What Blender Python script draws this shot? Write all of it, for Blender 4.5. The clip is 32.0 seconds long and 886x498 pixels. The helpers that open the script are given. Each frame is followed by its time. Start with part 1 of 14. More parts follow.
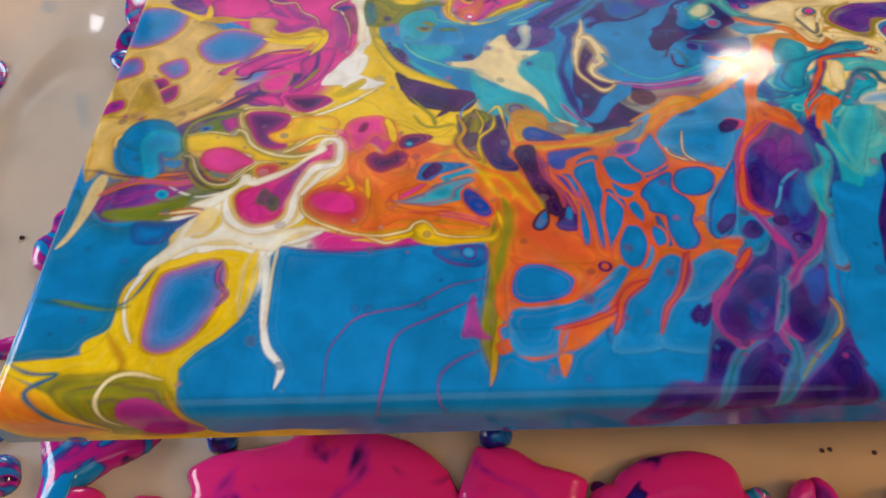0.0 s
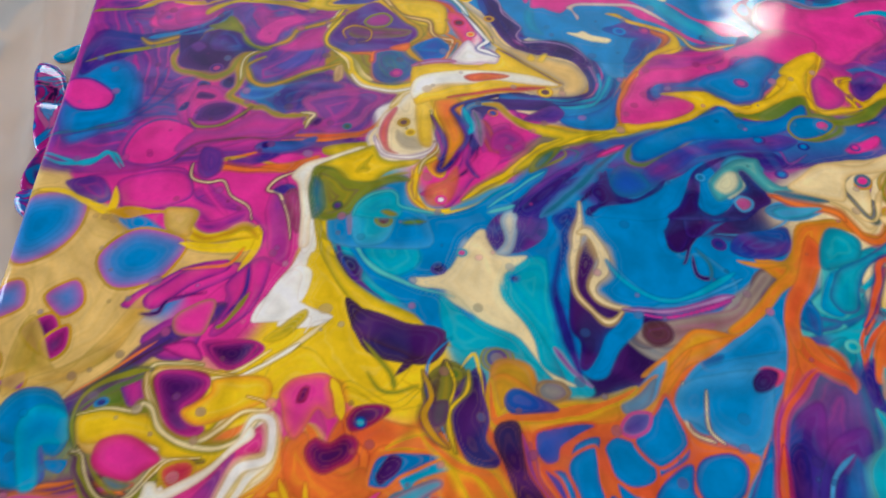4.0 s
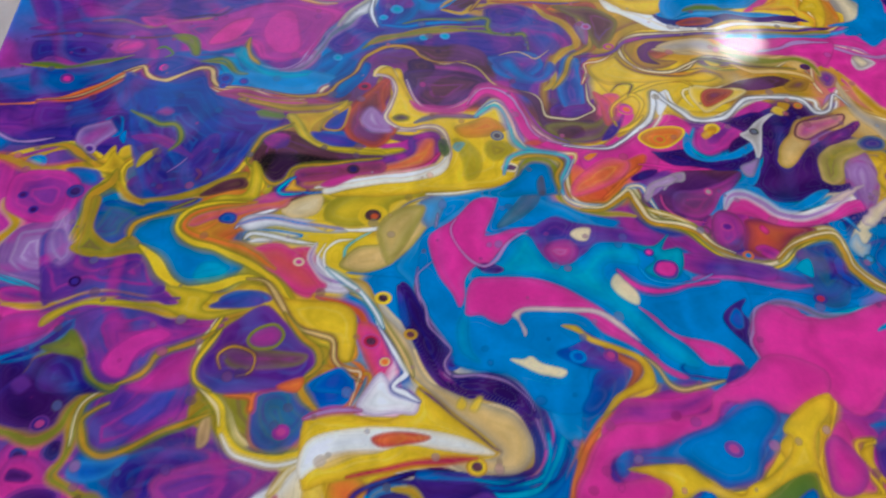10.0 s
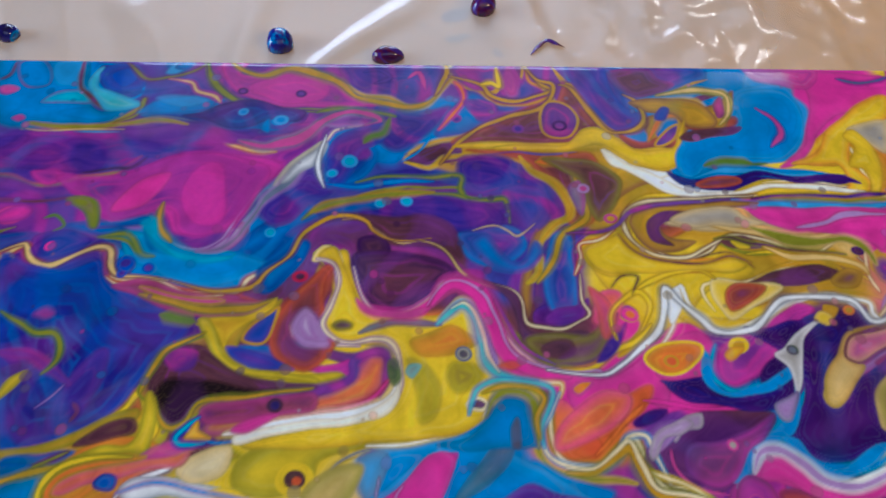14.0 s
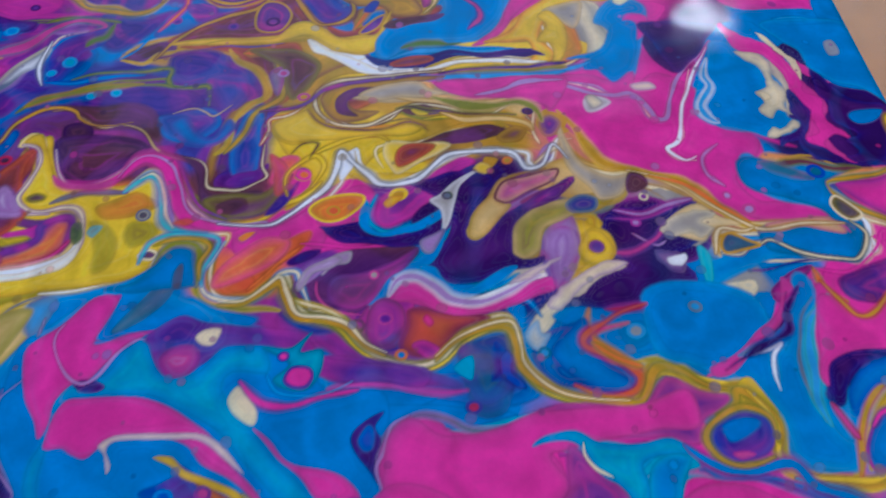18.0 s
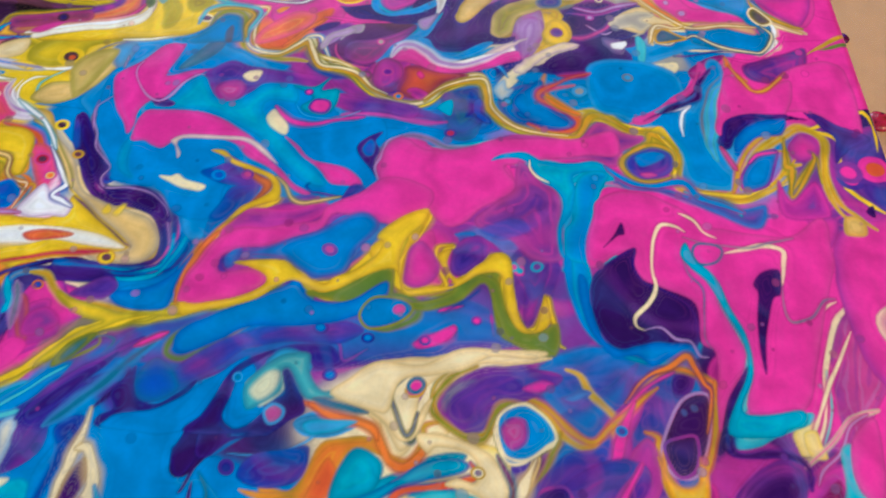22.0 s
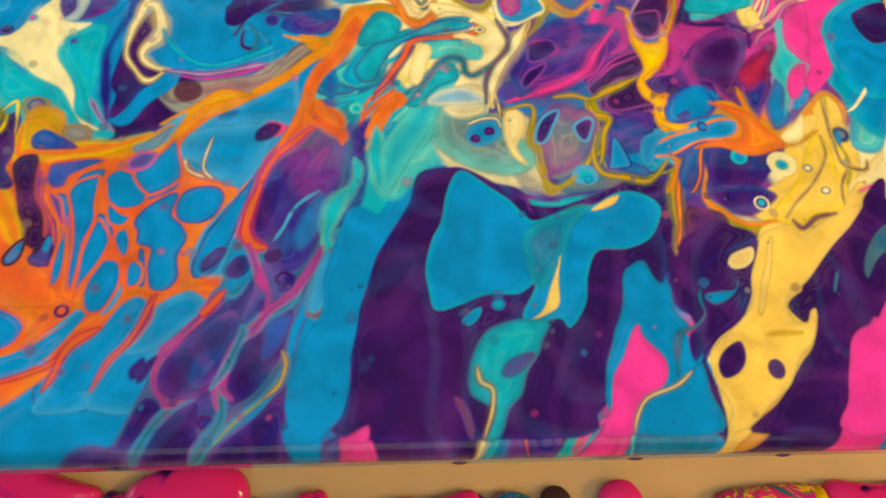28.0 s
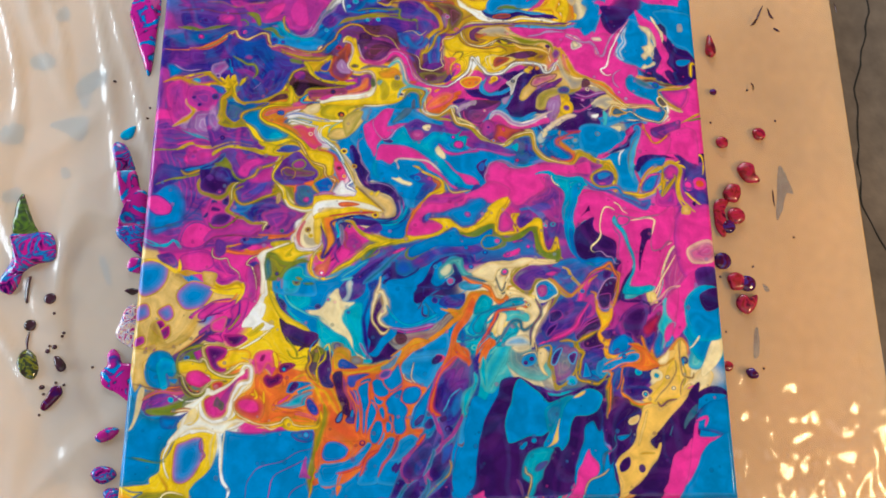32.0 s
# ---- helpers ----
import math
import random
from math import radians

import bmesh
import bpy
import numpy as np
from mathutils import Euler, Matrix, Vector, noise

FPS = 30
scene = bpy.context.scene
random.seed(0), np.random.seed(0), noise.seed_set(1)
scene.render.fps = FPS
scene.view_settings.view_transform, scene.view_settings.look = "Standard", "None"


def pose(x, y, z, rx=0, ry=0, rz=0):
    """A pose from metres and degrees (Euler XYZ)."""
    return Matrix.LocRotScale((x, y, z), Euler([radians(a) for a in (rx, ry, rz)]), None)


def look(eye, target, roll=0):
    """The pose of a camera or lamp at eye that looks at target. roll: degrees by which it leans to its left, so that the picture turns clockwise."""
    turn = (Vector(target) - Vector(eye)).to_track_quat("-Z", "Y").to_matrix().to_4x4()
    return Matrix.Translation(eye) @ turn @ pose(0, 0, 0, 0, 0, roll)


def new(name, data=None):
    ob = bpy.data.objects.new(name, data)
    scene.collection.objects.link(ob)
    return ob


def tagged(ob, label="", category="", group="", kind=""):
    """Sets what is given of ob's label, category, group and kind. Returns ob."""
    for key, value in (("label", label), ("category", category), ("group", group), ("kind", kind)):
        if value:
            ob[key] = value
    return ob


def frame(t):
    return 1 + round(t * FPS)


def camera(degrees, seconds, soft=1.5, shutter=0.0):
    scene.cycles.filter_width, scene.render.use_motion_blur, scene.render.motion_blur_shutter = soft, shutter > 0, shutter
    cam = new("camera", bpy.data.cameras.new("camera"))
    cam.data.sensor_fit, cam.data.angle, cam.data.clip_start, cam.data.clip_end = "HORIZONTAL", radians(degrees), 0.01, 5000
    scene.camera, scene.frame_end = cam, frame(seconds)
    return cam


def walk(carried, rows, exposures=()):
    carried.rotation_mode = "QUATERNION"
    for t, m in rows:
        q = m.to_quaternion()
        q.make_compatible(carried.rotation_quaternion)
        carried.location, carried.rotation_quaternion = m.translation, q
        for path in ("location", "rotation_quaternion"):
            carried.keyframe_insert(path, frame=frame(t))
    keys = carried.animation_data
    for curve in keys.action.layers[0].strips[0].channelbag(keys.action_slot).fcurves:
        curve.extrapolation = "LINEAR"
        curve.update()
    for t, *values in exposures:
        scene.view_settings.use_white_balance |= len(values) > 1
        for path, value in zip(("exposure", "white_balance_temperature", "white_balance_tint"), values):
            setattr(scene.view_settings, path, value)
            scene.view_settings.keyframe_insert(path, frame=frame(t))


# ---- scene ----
import itertools

cam = camera(66.0, 32.0, soft=1.7)
PATH = [
    (0, 0.0773, -0.0516, 0.1521, 36.80, -0.88, -1.85),
    (0.5, 0.0809, -0.0450, 0.1510, 34.95, -2.07, -1.32),
    (1, 0.0828, -0.0366, 0.1487, 32.49, -2.09, -2.70),
    (1.5, 0.0849, -0.0214, 0.1441, 31.49, -1.42, -3.55),
    (2, 0.0887, -0.0057, 0.1495, 30.52, -0.76, -4.41),
    (2.5, 0.0866, 0.0007, 0.1536, 30.29, -0.28, -3.75),
    (3, 0.0884, 0.0083, 0.1593, 31.20, -0.90, -3.79),
    (3.5, 0.0857, 0.0183, 0.1611, 31.41, -0.87, -3.19),
    (4, 0.0867, 0.0254, 0.1625, 31.61, -0.75, -2.62),
    (4.5, 0.0869, 0.0345, 0.1654, 32.62, -0.30, -2.08),
    (6.5, 0.1024, 0.0664, 0.1670, 32.20, -1.61, -3.84),
    (7, 0.1058, 0.0749, 0.1663, 31.84, -1.82, -3.75),
    (7.5, 0.1044, 0.0848, 0.1622, 31.34, -2.07, -3.67),
    (8, 0.1033, 0.0931, 0.1585, 30.64, -2.03, -3.32),
    (8.5, 0.1033, 0.0999, 0.1596, 30.61, -1.90, -3.20),
    (9, 0.1043, 0.1041, 0.1627, 31.16, -1.66, -2.76),
    (9.5, 0.1075, 0.1123, 0.1656, 30.97, -1.74, -3.15),
    (10, 0.1067, 0.1153, 0.1688, 31.52, -2.14, -2.68),
    (10.5, 0.1090, 0.1224, 0.1679, 31.09, -2.62, -2.99),
    (11, 0.1083, 0.1379, 0.1684, 30.25, -2.32, -2.83),
    (11.5, 0.1055, 0.1457, 0.1668, 29.47, -2.22, -1.77),
    (12, 0.1014, 0.1579, 0.1655, 29.13, -2.62, -0.70),
    (12.5, 0.0948, 0.1681, 0.1612, 28.85, -2.67, -0.23),
    (13, 0.0964, 0.1761, 0.1630, 28.97, -2.83, -0.84),
    (13.5, 0.1038, 0.1805, 0.1602, 29.10, -2.65, 0.11),
    (14, 0.1207, 0.1780, 0.1641, 30.55, -2.14, -1.23),
    (14.5, 0.1338, 0.1726, 0.1632, 32.23, -2.56, -2.30),
    (15, 0.1421, 0.1746, 0.1621, 30.33, -2.76, -3.42),
    (15.5, 0.1545, 0.1724, 0.1625, 29.66, -3.26, -4.38),
    (17.5, 0.1848, 0.1499, 0.1637, 30.47, -1.58, -4.18),
    (18, 0.1880, 0.1427, 0.1637, 30.05, -0.59, -4.54),
    (18.5, 0.1869, 0.1362, 0.1655, 29.01, -0.98, -4.26),
    (19, 0.1842, 0.1313, 0.1667, 26.85, -1.64, -4.05),
    (19.5, 0.1852, 0.1230, 0.1681, 25.57, -1.31, -3.56),
    (20, 0.1833, 0.1167, 0.1683, 25.16, -1.40, -3.59),
    (20.5, 0.1838, 0.1079, 0.1699, 25.32, -1.22, -3.70),
    (21, 0.1877, 0.0975, 0.1724, 25.36, -0.76, -3.63),
    (21.5, 0.1901, 0.0878, 0.1757, 25.16, -1.13, -2.40),
    (22, 0.1908, 0.0812, 0.1799, 25.34, -1.41, -1.15),
    (22.5, 0.1888, 0.0729, 0.1779, 25.37, -1.75, 0.47),
    (23, 0.1871, 0.0605, 0.1736, 25.15, -2.46, 0.79),
    (23.5, 0.1865, 0.0542, 0.1733, 24.11, -1.85, 0.89),
    (24, 0.1888, 0.0444, 0.1705, 23.82, -2.27, 0.94),
    (24.5, 0.1879, 0.0354, 0.1697, 23.29, -1.87, 0.64),
    (26.5, 0.1925, 0.0077, 0.1665, 22.06, -3.58, 0.01),
    (27, 0.1918, -0.0008, 0.1646, 21.54, -3.27, -0.05),
    (27.5, 0.1908, -0.0098, 0.1620, 21.03, -3.40, -0.17),
    (28, 0.1830, -0.0123, 0.1717, 21.89, -2.89, -1.53),
    (28.5, 0.1494, -0.0063, 0.1875, 21.23, -3.71, 0.06),
    (29, 0.1324, -0.0014, 0.2221, 19.60, -3.59, -0.23),
    (29.5, 0.1268, 0.0038, 0.2598, 18.22, -1.86, 0.12),
    (30, 0.1172, 0.0131, 0.2821, 16.67, -3.02, -0.23),
    (30.5, 0.1200, 0.0290, 0.3075, 15.26, -3.54, -1.55),
    (31, 0.1265, 0.0360, 0.3347, 13.24, -3.58, -1.99),
    (31.5, 0.1246, 0.0409, 0.3761, 11.45, -5.25, -1.19),
    (32, 0.1245, 0.0451, 0.3942, 13.19, -5.00, -0.30),
]
EXPOSURES = [
    (0.0, -0.12, 6330, 12),
    (2.0, -0.3, 6430, 11),
    (4.0, -0.13, 5930, 11),
    (7.5, 0.0, 5730, 12),
    (10.0, -0.25, 5130, 12),
    (11.0, -0.34, 4940, 11),
    (13.0, -0.28, 4930, 10),
    (15.0, -0.35, 5130, 10),
    (17.5, -0.42, 4730, 16),
    (18.1, -0.42, 4630, 18),
    (18.9, -0.05, 4730, 12),
    (20.0, 0.13, 4830, 10),
    (23.0, 0.05, 5630, 9),
    (24.5, -0.05, 6230, 5),
    (26.5, 0.16, 6630, -9),
    (28.0, 0.36, 7230, -8),
    (29.0, 0.22, 8730, 0),
    (30.0, 0.22, 8630, 4),
    (31.3, 0.08, 7830, 5),
    (32.0, 0.1, 5930, 6),
]
walk(cam, [(t, pose(x, y, z, a, b, c)) for t, x, y, z, a, b, c in PATH], EXPOSURES)

# ---- light ----
TOP = 0.038           # height of its painted face over the plastic
FOOT = 0.0262         # underside of the canvas

world = bpy.data.worlds.new("room_air")
world.use_nodes = True
world.node_tree.nodes["Background"].inputs[0].default_value = (0.75, 0.85, 1.0, 1)
world.node_tree.nodes["Background"].inputs[1].default_value = 0.12
scene.world = world


def area(name, eye, target, sx, sy, watts, colour):
    data = bpy.data.lights.new(name, "AREA")
    data.shape, data.size, data.size_y, data.energy, data.color = "RECTANGLE", sx, sy, watts, colour
    ob = new(name, data)
    ob.matrix_world = look(eye, target)
    return ob


area("work_lamp_light", (1.02, 1.53, 1.18), (0.15, 0.15, 0.0), 0.14, 0.045, 1.0, (1.0, 0.88, 0.7))
area("west_window_light", (-1.7, 0.35, 0.62), (0.15, 0.15, 0.0), 1.2, 0.8, 32, (0.86, 0.94, 1.0))
# next three are added fill panels, not known windows: even brightness, sheen, front edge
area("north_fill_light", (0.0, 2.3, 0.8), (0.15, 0.15, 0.0), 1.5, 0.7, 30, (0.97, 0.97, 1.0))
area("north_upper_fill_light", (0.1, 2.4, 1.95), (0.15, 0.15, 0.0), 2.4, 0.8, 7, (0.97, 0.97, 1.0))
area("south_fill_light", (0.3, -1.1, 1.9), (0.15, 0.15, 0.0), 2.2, 1.5, 12, (1.0, 0.97, 0.93))
area("east_lamp_light", (0.95, -0.15, 0.66), (0.33, 0.08, 0.0), 0.22, 0.16, 5, (1.0, 0.64, 0.3))


# ---- materials ----
def srgb(h):
    v = [int(h[i:i + 2], 16) / 255 for i in (0, 2, 4)]
    return tuple(c / 12.92 if c <= 0.04045 else ((c + 0.055) / 1.055) ** 2.4 for c in v)


def material(name, colour, rough=0.5, metal=0.0, vary=0.25, size=30.0, bump=0.0, bump_size=200.0, coat=0.0, spec=0.5):
    """A plain surface with two sizes of mottling, uneven gloss and fine relief."""
    m = bpy.data.materials.new(name)
    m.use_nodes = True
    nt = m.node_tree
    b = nt.nodes["Principled BSDF"]
    tc = nt.nodes.new("ShaderNodeTexCoord")
    n1, n2 = nt.nodes.new("ShaderNodeTexNoise"), nt.nodes.new("ShaderNodeTexNoise")
    n1.inputs["Scale"].default_value, n2.inputs["Scale"].default_value = size, size * 9
    n1.inputs["Detail"].default_value = 4
    add = nt.nodes.new("ShaderNodeMath")
    add.operation = "MULTIPLY_ADD"
    add.inputs[1].default_value = 0.5
    ramp = nt.nodes.new("ShaderNodeValToRGB")
    lo, hi = [c * (1 - vary) for c in colour], [min(1, c * (1 + vary)) for c in colour]
    ramp.color_ramp.elements[0].position, ramp.color_ramp.elements[1].position = 0.5, 1.0
    ramp.color_ramp.elements[0].color, ramp.color_ramp.elements[1].color = (*lo, 1), (*hi, 1)
    nt.links.new(tc.outputs["Object"], n1.inputs["Vector"])
    nt.links.new(tc.outputs["Object"], n2.inputs["Vector"])
    nt.links.new(n2.outputs[0], add.inputs[0])
    nt.links.new(n1.outputs[0], add.inputs[2])
    nt.links.new(add.outputs[0], ramp.inputs[0])
    nt.links.new(ramp.outputs[0], b.inputs["Base Color"])
    b.inputs["Roughness"].default_value, b.inputs["Metallic"].default_value = rough, metal
    b.inputs["Coat Weight"].default_value, b.inputs["Specular IOR Level"].default_value = coat, spec
    if bump:
        n3, bp = nt.nodes.new("ShaderNodeTexNoise"), nt.nodes.new("ShaderNodeBump")
        n3.inputs["Scale"].default_value, bp.inputs["Strength"].default_value, bp.inputs["Distance"].default_value = bump_size, bump, 0.001
        nt.links.new(tc.outputs["Object"], n3.inputs["Vector"])
        nt.links.new(n3.outputs[0], bp.inputs["Height"])
        nt.links.new(bp.outputs[0], b.inputs["Normal"])
    return m


def wet_paint(name, attribute="paint"):
    """Glossy wet acrylic: the colour lies in the film, with a faint ripple in the gloss."""
    m = bpy.data.materials.new(name)
    m.use_nodes = True
    nt = m.node_tree
    b = nt.nodes["Principled BSDF"]
    at, tc = nt.nodes.new("ShaderNodeAttribute"), nt.nodes.new("ShaderNodeTexCoord")
    at.attribute_name = attribute
    grain, swell = nt.nodes.new("ShaderNodeTexNoise"), nt.nodes.new("ShaderNodeTexNoise")
    grain.inputs["Scale"].default_value, grain.inputs["Detail"].default_value = 700, 3
    swell.inputs["Scale"].default_value, swell.inputs["Detail"].default_value = 45, 2
    hsv = nt.nodes.new("ShaderNodeHueSaturation")
    rng = nt.nodes.new("ShaderNodeMapRange")
    rng.inputs[3].default_value, rng.inputs[4].default_value = 0.9, 1.1
    bp = nt.nodes.new("ShaderNodeBump")
    bp.inputs["Strength"].default_value, bp.inputs["Distance"].default_value = 0.04, 0.002
    for n in (grain, swell):
        nt.links.new(tc.outputs["Object"], n.inputs["Vector"])
    nt.links.new(grain.outputs[0], rng.inputs[0])
    nt.links.new(rng.outputs[0], hsv.inputs["Value"])
    nt.links.new(at.outputs["Color"], hsv.inputs["Color"])
    nt.links.new(hsv.outputs[0], b.inputs["Base Color"])
    nt.links.new(swell.outputs[0], bp.inputs["Height"])
    nt.links.new(bp.outputs[0], b.inputs["Normal"])
    b.inputs["Roughness"].default_value, b.inputs["Specular IOR Level"].default_value = 0.1, 0.28
    return m


PAINT = wet_paint("wet_acrylic_paint")
CARD = material("brown_board", srgb("c89a52"), 0.75, vary=0.12, size=14, bump=0.3)
CONCRETE = material("stained_concrete", (0.13, 0.10, 0.075), 0.85, vary=0.4, size=9, bump=0.6, bump_size=120)
PLASTER = material("room_plaster", (0.17, 0.16, 0.15), 0.9, vary=0.06, size=3)
CUP = material("white_plastic_cup", (0.7, 0.7, 0.68), 0.4, vary=0.05)
CANVAS = material("raw_canvas", (0.6, 0.56, 0.48), 0.9, vary=0.1, bump=0.5, bump_size=900)
# near-black colour in place of the depth inside the floor crack
CRACK_DARK = material("dark_crack", (0.012, 0.01, 0.008), 0.95, vary=0.3)


def film_material():
    """Thin clear polythene: mostly see-through, a little milky, with a sharp gloss."""
    m = bpy.data.materials.new("clear_polythene")
    m.use_nodes = True
    nt = m.node_tree
    b = nt.nodes["Principled BSDF"]
    out = nt.nodes["Material Output"]
    clear, mix = nt.nodes.new("ShaderNodeBsdfTransparent"), nt.nodes.new("ShaderNodeMixShader")
    tc, n1, rng = nt.nodes.new("ShaderNodeTexCoord"), nt.nodes.new("ShaderNodeTexNoise"), nt.nodes.new("ShaderNodeMapRange")
    n1.inputs["Scale"].default_value, n1.inputs["Detail"].default_value = 11, 5
    # cool reflected haze painted in as a milkier film, west of a slanting line
    split, skew, wobble = nt.nodes.new("ShaderNodeSeparateXYZ"), nt.nodes.new("ShaderNodeMath"), nt.nodes.new("ShaderNodeMath")
    skew.operation = wobble.operation = "MULTIPLY_ADD"
    skew.inputs[1].default_value, wobble.inputs[1].default_value = -0.45, 0.16
    rng.interpolation_type = "SMOOTHSTEP"
    rng.inputs[1].default_value, rng.inputs[2].default_value, rng.inputs[3].default_value, rng.inputs[4].default_value = 0.07, 0.19, 0.56, 0.24
    nt.links.new(tc.outputs["Object"], split.inputs[0])
    nt.links.new(split.outputs["Y"], skew.inputs[0])
    nt.links.new(split.outputs["X"], skew.inputs[2])
    nt.links.new(n1.outputs[0], wobble.inputs[0])
    nt.links.new(skew.outputs[0], wobble.inputs[2])
    b.inputs["Base Color"].default_value = (0.7, 0.69, 0.67, 1)
    b.inputs["Roughness"].default_value, b.inputs["Specular IOR Level"].default_value = 0.4, 0.1
    fres, shine, top = nt.nodes.new("ShaderNodeFresnel"), nt.nodes.new("ShaderNodeBsdfGlossy"), nt.nodes.new("ShaderNodeMixShader")
    fres.inputs["IOR"].default_value, shine.inputs["Roughness"].default_value = 1.55, 0.12
    nt.links.new(tc.outputs["Object"], n1.inputs["Vector"])
    nt.links.new(wobble.outputs[0], rng.inputs[0])
    nt.links.new(rng.outputs[0], mix.inputs[0])
    nt.links.new(clear.outputs[0], mix.inputs[1])
    nt.links.new(b.outputs[0], mix.inputs[2])
    nt.links.new(fres.outputs[0], top.inputs[0])
    nt.links.new(mix.outputs[0], top.inputs[1])
    nt.links.new(shine.outputs[0], top.inputs[2])
    nt.links.new(top.outputs[0], out.inputs[0])
    return m


FILM = film_material()


# ---- building helpers ----
def part(name, bm, mat, parent=None, label="", smooth=True):
    me = bpy.data.meshes.new(name)
    bm.to_mesh(me)
    bm.free()
    for p in me.polygons:
        p.use_smooth = smooth
    me.materials.append(mat)
    ob = new(name, me)
    ob.parent = parent
    if label:
        ob["label"] = label
    return ob


def box(x0, x1, y0, y1, z0, z1, bevel=0.0):
    bm = bmesh.new()
    bmesh.ops.create_cube(bm, size=1)
    bmesh.ops.transform(bm, matrix=Matrix.Translation(((x0 + x1) / 2, (y0 + y1) / 2, (z0 + z1) / 2)) @ Matrix.Diagonal((x1 - x0, y1 - y0, z1 - z0, 1)), verts=bm.verts)
    if bevel:
        bmesh.ops.bevel(bm, geom=bm.edges[:], offset=bevel, segments=2, affect="EDGES")
    return bm


# ---- the room: unseen walls and ceiling added to close it round the work board ----
FLOOR_Z = -0.012
tagged(part("floor", box(-3, 3.2, -2.6, 3.6, FLOOR_Z - 0.1, FLOOR_Z), CONCRETE, smooth=False), "dark stained concrete floor round the board", "floor", kind="structure")
for nm, b in (("wall_north", (-3.1, 3.3, 3.6, 3.7)), ("wall_south", (-3.1, 3.3, -2.7, -2.6)), ("wall_east", (3.2, 3.3, -2.6, 3.6)), ("wall_west", (-3.1, -3.0, -2.6, 3.6))):
    tagged(part(nm, box(*b, FLOOR_Z, 2.4), PLASTER, smooth=False), "unseen plain plastered wall added to close the room", "wall", kind="structure")
tagged(part("ceiling", box(-3.1, 3.3, -2.7, 3.7, 2.4, 2.5), PLASTER, smooth=False), "unseen plain plastered ceiling added to close the room", "ceiling", kind="structure")

# ---- cardboard under plastic ----
tagged(part("cardboard_sheet", box(-0.75, 0.43, -0.55, 1.05, FLOOR_Z, -0.0015, 0.0015), CARD, smooth=False), "flat brown cardboard sheet lying on the concrete floor", "cardboard")


def floor_crack():
    """A jagged crack that wanders along the floor beside the board, drawn as a dark raised strip."""
    bm = bmesh.new()
    rows = []
    for k in range(60):
        y = 0.12 + 0.006 * k
        x = 0.452 + 0.010 * math.sin(y * 23) + 0.004 * noise.noise(Vector((y * 60, 0, 0))) + 0.012 * noise.noise(Vector((y * 14, 2, 0)))
        w = 0.0011 * (0.6 + 0.5 * noise.noise(Vector((y * 90, 5, 0))))
        rows.append((bm.verts.new((x - w, y, FLOOR_Z + 0.0002)), bm.verts.new((x, y, FLOOR_Z + 0.0005)), bm.verts.new((x + w, y, FLOOR_Z + 0.0002))))
    for a, b in zip(rows[:-1], rows[1:]):
        bm.faces.new((a[0], a[1], b[1], b[0]))
        bm.faces.new((a[1], a[2], b[2], b[1]))
    return bm


tagged(part("floor_crack", floor_crack(), CRACK_DARK), "dark jagged crack in the concrete floor", "crack", kind="structure")


def ease(a, b, v):
    t = min(1, max(0, (v - a) / (b - a)))
    return t * t * (3 - 2 * t)


def wrinkle(x, y):
    """Height of the plastic over the board: broad waves, long creases, and crumpled parts."""
    broad = noise.noise(Vector((x * 9, y * 9, 1.7))) * 0.5 + 0.5
    crease = 1 - abs(noise.noise(Vector((x * 19 + 3 + 2 * broad, y * 8, 4.0))))
    fine = 1 - abs(noise.noise(Vector((x * 75, y * 50, 8.0)))) + 0.6 * (1 - abs(noise.noise(Vector((x * 120, y * 95, 2.0)))))
    # skewed ridges for the folds of the sheet
    skew = 1 - abs(noise.noise(Vector((x * 60 + y * 12, y * 42, 3.0))))
    near = ease(0.28, 0.33, x) * ease(0.15, 0.02, y)
    crumpled = max(near, ease(0.31, 0.35, y) * ease(0.10, 0.24, x), 0.3 * ease(0.28, 0.34, x), 0.12)
    slant = 1 - abs(noise.noise(Vector((x * 34 + y * 13, y * 6 - x * 3, 6.0))))
    loose = 0.0026 * max(0, slant - 0.84) / 0.16 * ease(0.02, -0.03, x)
    loose += 0.0006 * (near + 0.15 * ease(0.28, 0.34, x)) * max(0, skew - 0.6) / 0.4
    return loose + 0.0005 * broad + 0.0016 * max(0, crease - 0.78) / 0.22 * ease(0.32, 0.25, x) * (0.4 + broad) + 0.0019 * crumpled * max(0, fine - 0.9) / 0.7


def sheet(x0, x1, y0, y1, step):
    nx, ny = int((x1 - x0) / step), int((y1 - y0) / step)
    verts = [(x0 + (x1 - x0) * i / nx, y0 + (y1 - y0) * j / ny, wrinkle(x0 + (x1 - x0) * i / nx, y0 + (y1 - y0) * j / ny)) for j in range(ny + 1) for i in range(nx + 1)]
    faces = [(j * (nx + 1) + i, j * (nx + 1) + i + 1, (j + 1) * (nx + 1) + i + 1, (j + 1) * (nx + 1) + i) for j in range(ny) for i in range(nx)]
    me = bpy.data.meshes.new("plastic_sheet")
    me.from_pydata(verts, [], faces)
    for p in me.polygons:
        p.use_smooth = True
    me.materials.append(FILM)
    return new("plastic_sheet", me)


plastic = tagged(sheet(-0.36, 0.427, -0.16, 0.56, 0.0026), "wrinkled clear plastic sheet over the cardboard", "plastic sheet")
plastic.visible_shadow = False


# ---- the poured painting ----
# Strokes are given in thirds of a millimetre from the near left corner of the canvas, x along the near edge, y away from it.
GRID, LOW, HIGH = 1150, -19.0, 324.0
STEP = (HIGH - LOW) / (GRID - 1)
rng = np.random.default_rng(7)
lin = np.linspace(LOW, HIGH, GRID)


